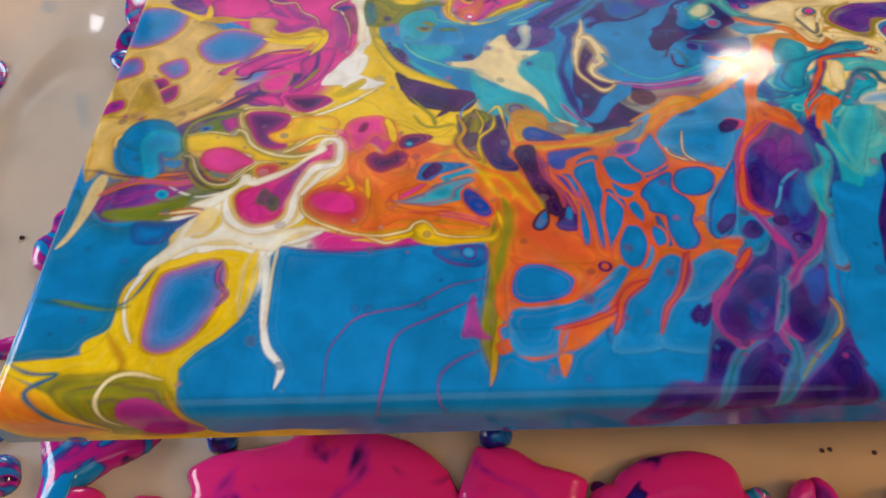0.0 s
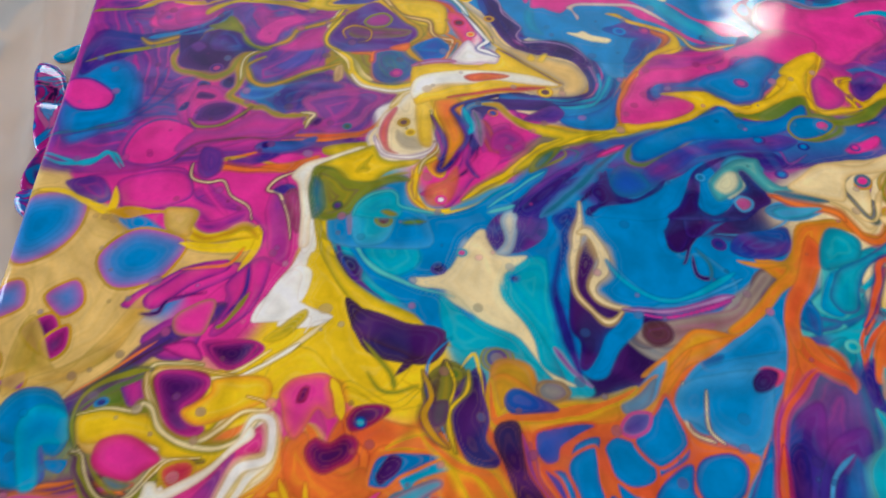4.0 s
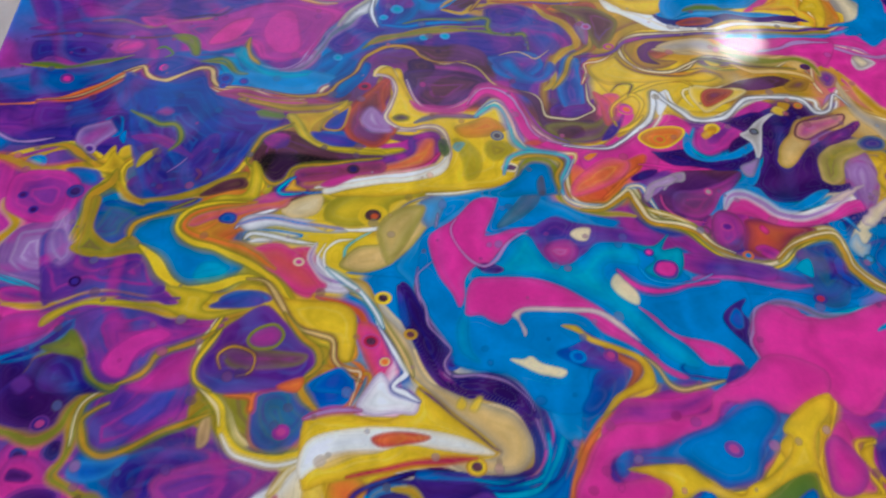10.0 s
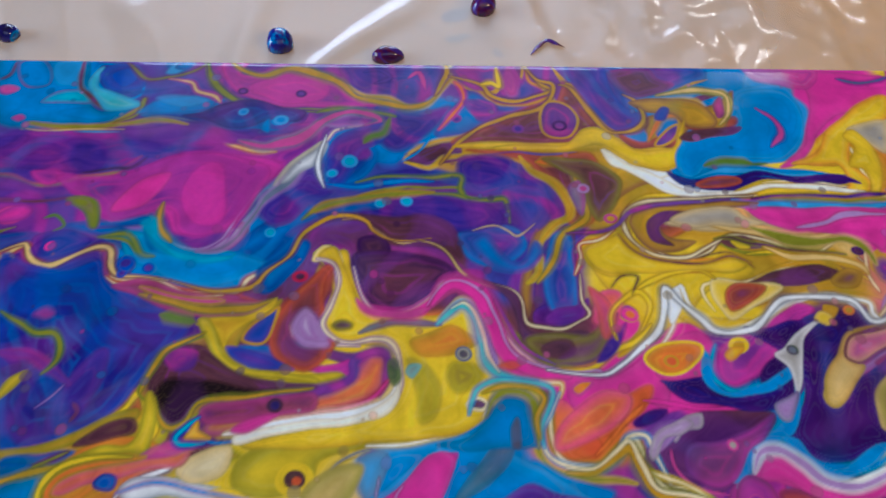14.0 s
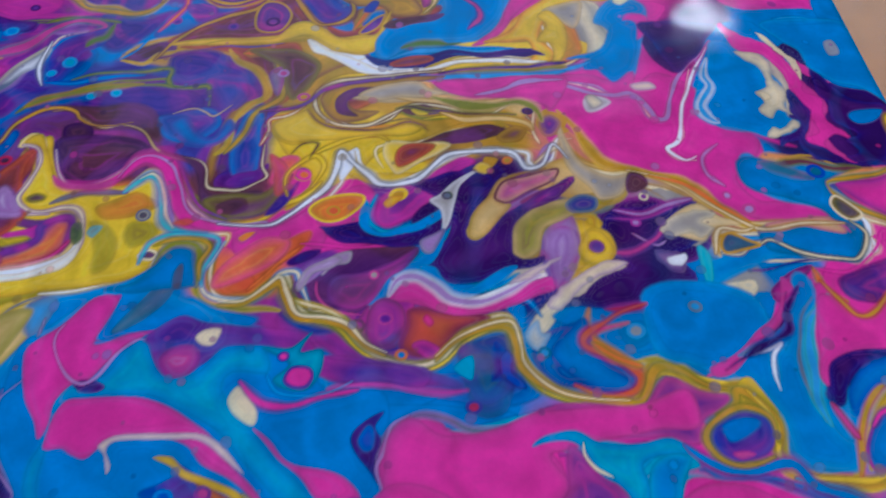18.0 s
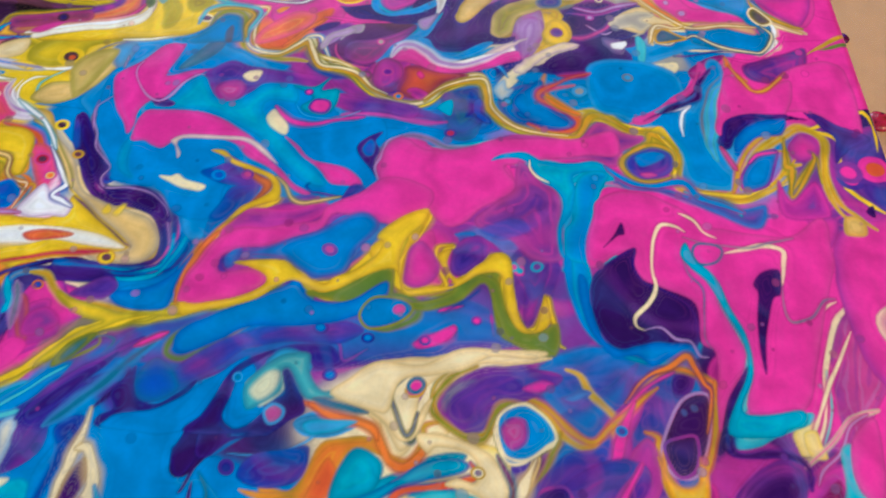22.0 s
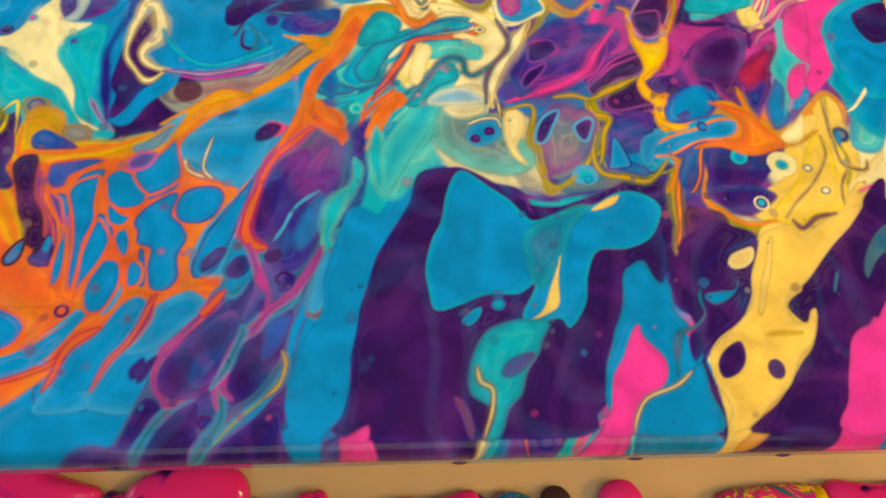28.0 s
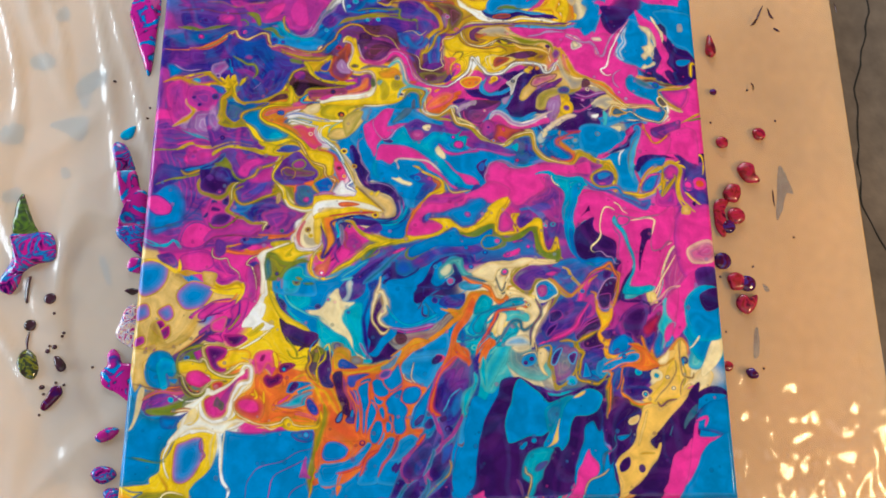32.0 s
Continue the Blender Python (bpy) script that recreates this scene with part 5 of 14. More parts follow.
pool("yellow", 426,842, 450,845, 471,844, 481,846, 485,860, 497,854, 512,844, 532,838, 534,825, 518,825, 503,838, 487,840, 462,837, 438,840, soft=0.5, edge='gold')
pool("brown", 399,838, 430,838, 466,835, 487,836, 493,820, 499,805, 481,778, 465,776, 463,800, 448,818, 441,830, soft=1.2, edge='rust')
vein("violet", 0.5, 405,833, 434,837, 458,835, 478,837)
vein("orange", 1.2, 449,829, 470,829, glow='gold')
vein("gold", 1, 437,833, 445,820, 460,810, 467,795, 466,783, 454,774, 443,759, 442,741, 434,733, glow='yellow')
pool("white", 497,840, 506,831, 522,824, 542,820, 533,814, 548,806, 536,807, 521,820, 506,825, 499,833, soft=0.3, depth=0.4, edge='cream')
pool("violet", 393,830, 421,833, 435,825, 436,805, 416,798, 397,803, soft=1.4, depth=2, edge='navy')
pool("violet", 424,805, 448,805, 454,786, 442,772, 427,782, soft=1.2, edge='mauve')
vein("olive", 0.7, 324,810, 343,814, 366,814, 389,816, 395,813, 394,803, 399,796, 412,796, 422,796, 424,790, 425,778, glow='green')
vein("olive", 0.5, 319,795, 343,801, 366,802, 389,800, 399,796, glow='green')
pool("violet", 344,794, 382,796, 412,792, 420,777, 389,772, 356,784, soft=1.5, edge='navy')
pool("brown", 322,784, 348,782, 367,784, 389,775, 393,751, 382,759, 360,765, 346,764, 334,776, soft=1.2, edge='umber')
vein("tan", 0.5, 315,780, 328,780, 338,771, 353,762, 368,764, 382,758, 393,742, 404,734, 415,729, glow='brown')
pool("umber", 327,764, 342,766, 348,755, 339,745, 330,747, soft=0.8, edge='plum')
pool("blue", 399,761, 408,768, 419,752, 430,748, 440,763, 445,754, 433,742, 411,744, soft=1, edge='violet')
vein("tan", 0.5, 401,772, 414,775, 423,772, 430,768, 442,777)
pool("violet", 453,767, 464,765, 464,745, 464,716, 456,711, 446,713, 444,737, soft=0.9, edge='blue')
pool("navy", 442,707, 449,713, 464,716, 471,720, 466,706, 455,702, 445,703, soft=0.7, edge='violet')
vein("cream", 0.5, 467,737, 467,720, 471,710, 466,705, 455,700, 442,701, 431,705, 428,721, 422,729, 407,734, glow='brown')
pool("yellow", 473,758, 491,765, 505,772, 509,758, 538,753, 554,753, 530,745, 506,740, 488,736, 474,745, soft=0.5, edge='gold')
vein("cream", 0.5, 464,737, 470,750, 470,760, 483,764, 495,772, glow='rust')
pool("violet", 536,926, 582,926, 586,910, 559,898, 542,904, soft=1.2, edge='blue')
vein("gold", 0.6, 545,893, 563,898, 588,910)
pool("blue", 553,835, 560,852, 578,857, 603,874, 622,917, 644,898, 658,880, 645,851, 624,835, 593,830, 572,827, 559,824, soft=1.2, depth=2, edge='sky')
vein("gold", 0.9, 528,884, 553,887, 574,885, 581,874, 589,871, 598,883, 597,898, 581,895, glow='tan')
pool("rust", 557,886, 574,883, 583,871, 602,871, 596,860, 569,857, 558,868, soft=0.7, edge='brown')
pool("pink", 636,832, 651,857, 671,880, 697,892, 679,863, 656,843, 644,832, soft=1, edge='rose')
pool("yellow", 636,831, 653,849, 676,866, 685,866, 677,854, 655,841, 641,829, soft=0.4, depth=1, edge='orange')
pool("yellow", 688,877, 714,886, 745,884, 769,886, 755,874, 730,868, 704,872, soft=0.4, edge='gold')
pool("yellow", 704,898, 726,896, 742,888, 714,886, soft=0.6)
pool("mauve", 736,924, 753,927, 769,911, 763,896, 743,892, 729,898, soft=0.8, edge='pink')
pool("navy", 740,904, 750,905, 752,898, 742,896, soft=0.6)
vein("cream", 0.9, 762,918, 777,919, 778,905, 767,888, 752,884, 771,880, 784,893, glow='yellow')
pool("gold", 674,851, 692,860, 703,840, 706,814, 694,804, 682,804, 676,819, 676,838, soft=1, depth=2, edge='orange')
vein("cream", 0.6, 674,854, 679,841, 680,824, 684,809, 674,805, 659,812, 635,813, 614,812, glow='yellow')
pool("cream", 678,860, 704,870, 718,866, 722,846, 729,830, 738,814, 734,798, 726,794, 719,801, 709,803, 712,824, 706,849, 696,860, soft=0.6, depth=1.5, edge='grey')
pool("blue", 720,846, 739,869, 760,866, 765,846, 742,788, 731,780, 722,788, 739,803, 738,819, 728,838, soft=0.6, depth=1, edge='sky')
pool("pink", 747,849, 765,846, 757,824, 742,824, soft=0.8)
pool("cream", 745,872, 758,870, 748,862, 742,866, soft=0.5)
pool("blue", 706,801, 716,806, 723,796, 716,793, 704,794, soft=0.5)
pool("plum", 538,822, 557,814, 590,813, 599,820, 616,818, 640,817, 670,819, 683,806, 654,806, 617,808, 588,805, 560,807, soft=0.4, edge='navy')
pool("yellow", 584,805, 610,813, 651,810, 668,812, 650,806, 608,804, 595,798, 583,799, soft=0.4, edge='gold')
vein("cream", 0.5, 605,810, 635,813, 659,810, 678,805)
vein("tan", 0.7, 518,794, 538,797, 558,800, 587,800, 635,799, 685,799, 704,806, 713,808, glow='brown')
vein("sky", 0.7, 573,794, 634,793, 675,794, 701,798, 711,802, glow='blue')
pool("pink", 592,787, 633,790, 698,790, 720,781, 740,784, 707,700, 695,717, 685,751, 668,772, 628,772, 602,778, soft=0.8, edge='rose')
vein("lilac", 0.6, 620,772, 643,783, 672,785, 699,780, 710,776, 718,767, 734,768, glow='pink')
pool("brown", 514,785, 524,795, 542,797, 566,795, 548,783, 542,771, 529,766, 518,769, soft=0.9, depth=2, edge='orange')
pool("grey", 528,783, 545,791, 565,791, 575,782, 589,775, 561,773, 535,776, soft=1, depth=2, edge='tan')
pool("orange", 564,787, 584,790, 590,778, 600,773, 581,773, 571,780, soft=1, edge='tan')
vein("tan", 1.1, 558,778, 580,772, 603,767, 626,765, 651,770, 660,761, glow='gold')
vein("cream", 0.5, 510,767, 520,758, 534,751, 554,755, 563,764, 574,769, 594,764, 623,754, 644,761, 656,747, glow='umber')
pool("umber", 564,766, 580,768, 590,761, 597,759, 585,757, 570,759, soft=0.5, edge='brown')
pool("olive", 571,764, 578,763, 583,758, 576,758, soft=0.4, edge='yellow')
pool("yellow", 530,749, 549,751, 568,749, 559,742, 536,740, soft=0.5, edge='orange')
vein("umber", 0.5, 545,751, 566,755, 576,750, 582,743)
pool("tan", 640,759, 653,763, 656,754, 649,749, soft=0.5, edge='gold')
vein("yellow", 0.7, 580,753, 600,754, 614,748, 628,746, 649,739, 656,734)
eye(675,745, 4.9, "gold", "violet")
vein("cream", 0.6, 660,761, 657,739, 660,726)
pool("brown", 572,731, 597,741, 621,746, 643,742, 629,734, 602,731, 578,727, soft=0.6, edge='umber')
vein("gold", 0.8, 580,735, 605,746, 625,748, 646,739, 657,739)
pool("yellow", 554,736, 576,733, 597,729, 575,715, 559,707, 554,715, 550,727, soft=0.5, depth=0.7, edge='cream')
pool("brown", 560,727, 570,733, 586,729, 572,717, 560,713, soft=0.6, edge='rust')
pool("umber", 631,734, 643,742, 653,739, 647,730, 635,729, soft=0.6, edge='gold')
pool("blue", 171,749, 196,747, 222,736, 257,732, 244,727, 220,729, 189,733, soft=1)
pool("blue", 184,753, 254,752, 269,744, 250,732, 223,732, 201,741, soft=1.5, edge='sky')
vein("brown", 0.8, 175,737, 202,734, 220,728, 238,726, 259,720, 273,718, glow='rust')
vein("cream", 0.5, 166,755, 176,739, 199,734, 217,728, 238,726, 255,726, 260,736, 273,744, 289,750, glow='rust')
pool("blue", 263,740, 272,750, 289,752, 281,735, 272,728, soft=0.8, edge='navy')
pool("rust", 280,714, 289,723, 298,735, 311,743, 311,727, 301,713, 295,704, 303,693, 297,686, 288,682, 277,691, soft=1.2, edge='brown')
pool("mauve", 277,689, 298,678, 318,678, 337,688, 343,686, 325,671, 302,674, soft=0.6, edge='pink')
pool("violet", 254,690, 274,691, 288,686, 298,678, 276,676, 260,679, soft=0.8, edge='blue')
vein("cream", 0.5, 313,743, 315,727, 308,711, 305,702, 311,692, 330,690, glow='lilac')
pool("yellow", 314,752, 321,754, 325,731, 332,711, 349,707, 362,710, 349,705, 329,696, 346,692, 330,692, 316,694, 310,702, 312,715, 318,727, soft=0.4, depth=0.8, edge='gold')
pool("yellow", 298,750, 304,759, 314,756, 318,747, 317,739, 307,747, 300,747, soft=0.4, depth=0.6, edge='cream')
pool("yellow", 206,653, 208,660, 214,663, 219,650, 227,640, 221,631, 204,628, 188,623, 185,632, 201,638, 212,640, soft=0.6, depth=1.5, edge='olive')
vein("blue", 0.7, 232,635, 236,642, 246,637, 256,635, 270,637, glow='navy')
pool("yellow", 269,627, 283,634, 310,637, 340,637, 347,631, 323,628, 311,624, 307,614, 290,606, 269,609, 265,618, soft=0.8, depth=3, edge='olive')
vein("slate", 0.5, 316,605, 318,620, 335,628, 366,629)
eye(299,615, 3.3, "yellow", "umber")
eye(300,614, 1.5, "umber", "rust")
pool("brown", 325,752, 346,755, 375,751, 390,742, 382,734, 376,726, 362,714, 345,712, 334,718, 326,735, soft=1, depth=3, edge='plum')
vein("cream", 0.5, 325,743, 331,722, 342,712, 362,714, 376,724, 382,733, 393,734, 404,725, 411,713, 414,702, 427,683, 443,674, 463,672, 473,671, 484,676, 499,689, 515,700, glow='lilac')
vein("pink", 0.8, 327,719, 338,711, 359,710, 372,718, 383,728, 397,728, 406,717, 412,698, 420,683, 430,676, glow='rose')
vein("sky", 0.9, 380,708, 390,720, 397,718, 404,702, 410,683, 408,672, glow='cream')
vein("white", 0.5, 335,630, 356,631, 378,636, 397,644, 406,653, glow='cream')
vein("cream", 0.9, 393,659, 403,666, 423,667, 440,667, 448,666, 446,658, glow='yellow')
vein("cream", 0.7, 446,661, 440,648, 434,638, 437,625, 449,619, 464,618, 475,624, 482,634, 492,635, 495,624, 501,611, glow='sky')
vein("olive", 0.6, 432,655, 430,635, 436,619, 452,613, 470,612, 482,609, glow='yellow')
pool("blue", 335,625, 359,629, 397,636, 397,623, 378,606, 355,600, 337,601, soft=0.8, edge='sky')
pool("sky", 332,625, 347,626, 345,613, 337,604, 331,610, soft=1.2, edge='slate')
pool("blue", 428,622, 446,613, 470,606, 456,598, 420,598, 418,608, soft=1)
pool("plum", 397,738, 418,725, 426,705, 430,690, 450,679, 471,680, 482,693, 488,710, 479,693, 466,697, 445,697, 431,701, 425,725, 411,734, soft=0.8, edge='brown')
pool("brown", 431,694, 448,697, 469,694, 480,704, 483,697, 471,682, 450,678, 435,684, soft=1.2, edge='olive')
vein("mauve", 0.7, 414,721, 421,701, 430,686, 447,677)
vein("yellow", 0.8, 447,674, 467,675, 482,685, 496,692, 508,704, glow='gold')
pool("rose", 472,728, 482,720, 487,704, 479,693, 476,710, soft=0.8, edge='rust')
pool("violet", 486,697, 493,704, 487,689, 478,680, 471,680, soft=0.5)
eye(496,710, 1.7, "pink", "orange")
vein("yellow", 0.6, 486,693, 484,708, 491,718, 504,726, 510,716, 501,700, glow='gold')
vein("umber", 0.5, 487,728, 495,736, 506,736, 500,724)
pool("pink", 453,671, 470,668, 487,674, 513,688, 508,653, 495,656, 481,653, 461,647, 452,654, soft=0.8, edge='rose')
pool("orange", 444,638, 461,647, 482,657, 500,665, 498,656, 476,640, 462,625, 450,626, 444,632, soft=1, depth=3, edge='rust')
pool("rust", 444,634, 460,638, 466,628, 452,623, 443,627, soft=1)
vein("orange", 0.5, 462,625, 476,637, 494,653)
pool("navy", 487,643, 497,650, 507,651, 503,646, 490,640, soft=0.5, edge='plum')
pool("pink", 508,679, 517,692, 529,698, 539,698, 544,688, 540,673, 524,668, 507,670, soft=0.8, edge='rose')
pool("plum", 510,667, 531,670, 537,666, 556,658, 574,665, 583,672, 573,658, 561,652, 528,654, 515,659, soft=0.4, depth=0.7, edge='navy')
pool("mauve", 548,688, 565,699, 589,710, 602,718, 612,714, 598,702, 583,687, 574,676, 554,664, 544,670, soft=0.9, depth=2, edge='pink')
eye(559,690, 2.1, "yellow", "gold")
vein("cyan", 0.8, 545,690, 538,673, 543,664, 554,660, 572,667, 584,675, 588,672, glow='blue')
pool("plum", 598,702, 615,712, 629,710, 635,694, 629,686, 631,702, 613,679, 608,661, 616,654, 639,671, 637,653, 638,636, 626,620, 605,617, 588,628, 591,651, 592,668, soft=0.5, depth=0.5, edge='navy')
pool("plum", 569,673, 589,687, 600,696, 589,683, 590,672, 575,655, 567,655, soft=0.5)
pool("blue", 590,672, 592,668, 587,651, 574,638, 551,622, 541,613, 544,622, 568,641, 583,655, soft=0.4, depth=0.7, edge='cyan')
pool("cream", 551,621, 562,630, 572,630, 582,616, 593,609, 606,610, 625,617, 647,626, 655,627, 645,620, 616,609, 595,605, 581,612, 568,625, soft=0.3, edge='white')
pool("grey", 611,617, 628,626, 646,632, 653,642, 654,634, 658,629, 640,623, 621,617, soft=0.5, edge='cream')
pool("plum", 634,617, 652,620, 656,613, 646,604, 631,598, 628,608, soft=0.6, edge='navy')
vein("sky", 0.6, 594,602, 614,603, 631,606, 636,604, 640,595, glow='blue')
pool("plum", 500,627, 509,639, 527,649, 561,650, 569,644, 556,632, 539,613, 525,604, 514,614, 502,620, soft=0.9, depth=3, edge='brown')
pool("lilac", 507,638, 517,647, 527,648, 525,640, 515,638, 508,631, soft=0.5, depth=1, edge='grey')
vein("pink", 0.7, 495,656, 514,654, 534,650, 554,652, 568,655)
pool("mauve", 492,627, 502,635, 512,639, 504,630, 495,624, soft=0.5, edge='lilac')
vein("rose", 0.6, 504,627, 505,617, 516,606, 531,603)
vein("cream", 0.5, 489,616, 507,610, 518,602, 523,595, glow='yellow')
pool("violet", 536,598, 542,610, 553,616, 565,612, 562,603, 554,594, soft=0.7, depth=2, edge='pink')
vein("cream", 0.6, 601,593, 617,596, 626,592, glow='yellow')
pool("mauve", 625,671, 638,680, 656,689, 670,689, 656,678, 634,668, soft=0.6, edge='lilac')
vein("gold", 0.8, 671,663, 686,661, 683,649, 672,628, 664,616, glow='yellow')
vein("white", 0.7, 510,688, 523,704, 522,719, 528,725, 531,719, 542,709, 547,701, 565,701, 577,705, 595,718, 611,724, 633,722, 649,719, 650,711, 658,706, 665,711, 673,728, 680,723, 687,705, 704,692, glow='cream')
pool("white", 521,722, 529,730, 531,719, 525,707, 521,706, soft=0.4)
pool("gold", 620,718, 629,716, 623,708, 618,712, soft=0.4)
eye(635,714, 1.2, "orange", "gold")
pool("violet", 655,711, 661,722, 668,725, 666,715, 659,709, soft=0.5, edge='lilac')
vein("tan", 1.1, 677,730, 685,709, 697,700, 700,685, glow='gold')
vein("yellow", 0.7, 505,728, 521,738, 544,742, 554,736, glow='gold')
pool("yellow", 236,561, 264,552, 279,541, 290,510, 281,504, 290,500, 285,494, 273,504, 254,529, 242,539, soft=0.5, depth=1.5, edge='orange')
vein("gold", 0.7, 256,490, 269,501, 287,497, 297,497, 295,487, 285,474, 263,468, glow='orange')
vein("rust", 1.4, 264,552, 288,542, 295,529, 302,510, glow='rose')
pool("pink", 287,528, 298,531, 308,516, 311,495, 301,495, soft=1, edge='rust')
pool("white", 290,477, 301,487, 308,500, 313,514, 316,490, 323,486, 328,474, 317,471, 294,470, soft=0.6, depth=1.2, edge='pink')
pool("tan", 278,564, 296,562, 305,537, 316,516, 327,496, 337,489, 347,477, 358,482, 365,485, 379,478, 393,467, 394,450, 386,438, 363,437, 349,442, 362,446, 368,454, 354,465, 333,486, 321,496, 307,521, 300,542, soft=0.4, depth=1.2, edge='gold')
vein("yellow", 0.8, 324,494, 337,479, 356,465, 370,452, 365,446, 351,448)
vein("navy", 0.9, 340,432, 365,428, 387,431, 400,446, 406,460)
vein("cyan", 0.9, 342,429, 369,426, 392,428, 404,445, 414,470)
pool("gold", 264,464, 285,472, 317,471, 342,464, 358,460, 369,449, 358,446, 332,442, 302,437, 290,425, 274,427, soft=0.5, edge='yellow')
pool("plum", 296,430, 310,435, 341,434, 365,428, 363,421, 320,424, 307,410, 306,393, 298,380, 301,406, soft=0.6, edge='navy')
vein("slate", 0.7, 319,432, 301,428, 297,418, 304,406, 307,391, glow='sky')
vein("gold", 0.7, 311,430, 323,429, 330,416, 340,407, 362,406, 385,402, glow='yellow')
pool("pink", 316,389, 320,402, 329,402, 339,392, 334,385, 323,383, soft=0.7, edge='mauve')
pool("violet", 305,410, 312,412, 320,389, 315,381, soft=0.8, edge='rust')
vein("yellow", 1.3, 328,365, 343,378, 365,391, 389,400, 415,406, 448,409, 470,417, 484,426, glow='olive')
pool("blue", 371,417, 385,422, 401,416, 399,407, 384,406, soft=0.8)
vein("teal", 0.8, 348,370, 363,385, 374,383, 369,374)
pool("pink", 297,372, 308,385, 320,381, 313,368, 300,362, soft=0.8)
pool("mauve", 413,414, 416,432, 423,449, 438,457, 450,455, 431,447, 433,438, 456,436, 469,428, 464,421, 440,411, 422,408, soft=0.7, depth=1.5, edge='pink')
vein("gold", 0.9, 409,408, 411,428, 419,449, 433,466, 451,482, 466,488, 467,500, 455,513, 437,522, 420,528, glow='orange')
vein("yellow", 1.6, 468,435, 480,435, 492,426, 504,418, 519,425, 542,447, 577,472, 569,453, 560,434, 559,416, 578,414, glow='gold')
pool("yellow", 538,444, 557,462, 579,475, 573,458, 562,438, 560,420, 556,440, soft=0.4, edge='gold')
pool("pink", 562,420, 566,443, 581,458, 582,416, 572,414, soft=0.6, edge='rose')
pool("cream", 517,347, 538,362, 560,368, 582,368, 568,359, 553,356, 550,344, 558,327, 565,315, 555,307, 548,314, 545,331, 539,342, 528,344, soft=0.6, depth=1, edge='tan')
pool("plum", 421,314, 424,318, 439,341, 447,361, 457,369, 448,353, 447,334, 459,325, 446,315, 434,304, 427,298, 422,305, soft=0.4, depth=0.4, edge='navy')
vein("plum", 0.9, 437,308, 431,293, 428,288)
pool("plum", 449,320, 466,328, 481,346, 489,354, 494,346, 490,335, 473,325, 457,315, 444,308, soft=0.5, edge='blue')
pool("teal", 494,329, 518,332, 533,327, 512,322, 496,323, soft=0.6, edge='sky')
vein("sky", 0.5, 454,310, 478,309, 499,315, 508,324)
pool("violet", 465,294, 469,301, 485,309, 499,313, 502,309, 497,295, 480,291, soft=0.7, depth=1.5, edge='navy')
eye(454,302, 1.8, "violet", "navy")
vein("pink", 0.5, 387,257, 407,252, 432,256, 451,261, glow='violet')
vein("sky", 0.5, 382,295, 393,275, 405,265, 424,262, 450,270, 462,277)
vein("teal", 0.6, 442,273, 444,286, 438,300)
pool("cream", 315,326, 322,334, 327,326, 324,311, 321,304, 317,301, 310,302, 317,311, soft=0.6, edge='sky')
pool("violet", 326,319, 332,334, 349,350, 342,323, 334,312, soft=0.8, edge='navy')
pool("brown", 392,246, 408,249, 430,253, 452,256, 463,267, 475,280, 482,277, 467,260, 450,244, 426,237, 401,233, 388,239, soft=0.9, depth=2.5, edge='grey')
pool("brown", 392,241, 395,248, 406,249, 410,243, 407,236, 398,234, soft=0.8, depth=1.5, edge='umber')
pool("gold", 394,221, 408,232, 422,243, 434,243, 448,239, 463,246, 448,237, 427,231, 413,222, 402,215, 387,214, soft=0.5, depth=1, edge='orange')
pool("orange", 474,291, 491,288, 500,295, 509,309, 520,313, 544,314, 534,310, 520,302, 508,288, 492,274, 482,277, soft=0.6, edge='gold')
pool("cyan", 492,242, 518,245, 531,249, 518,240, 499,237, soft=0.6, edge='navy')
vein("gold", 0.7, 548,310, 562,304, 572,315, 574,326, 583,328, glow='orange')
vein("cyan", 1.4, 548,233, 563,253, 583,276, glow='teal')
vein("gold", 0.9, 563,565, 580,575, 603,588, 621,586, 627,566, 638,552, 655,542, 681,537, 692,544, 698,557, 711,560, 723,548, 738,543, 749,538, 758,528, 763,514, 761,501, 775,491, 795,485, 820,486, 840,497, 850,506, glow='yellow')
vein("orange", 0.8, 671,598, 668,580, 683,566, 693,556, glow='gold')
pool("violet", 594,570, 612,579, 620,565, 611,537, 594,538, soft=1, depth=2, edge='teal')
pool("cyan", 645,519, 666,518, 692,511, 709,509, 691,506, 677,495, 680,477, 668,452, 674,477, 673,492, 657,507, soft=0.7, depth=1.5, edge='sky')
pool("blue", 686,498, 708,501, 698,485, 692,468, 686,443, 689,416, 689,394, 693,373, 688,373, 678,394, 674,424, 678,467, soft=0.6, depth=0.8, edge='cyan')
pool("blue", 777,562, 800,569, 810,547, 797,498, 775,494, 765,512, soft=1, depth=3, edge='sky')
pool("plum", 873,559, 891,548, 915,536, 894,524, 883,515, 890,534, 879,545, soft=0.4, edge='violet')
vein("gold", 0.8, 795,487, 807,503, 823,523, 844,540, 863,545, 879,534, 874,512, 875,481, 888,466, 898,457, glow='yellow')
pool("pink", 848,526, 862,538, 877,533, 869,522, 853,516, soft=0.7, edge='mauve')
vein("gold", 0.7, 844,540, 846,516, 842,505, 848,502, 842,487, 862,511, 868,525, 868,496, glow='olive')
eye(890,500, 3.4, "violet", "pink")
eye(911,508, 4.2, "pink", "rust")
pool("plum", 900,477, 900,467, 894,472, soft=0.3)
vein("cream", 0.7, 775,440, 796,442, 818,444, 825,435, 819,412, 818,390, 824,386, 843,400, 852,404, glow='pink')
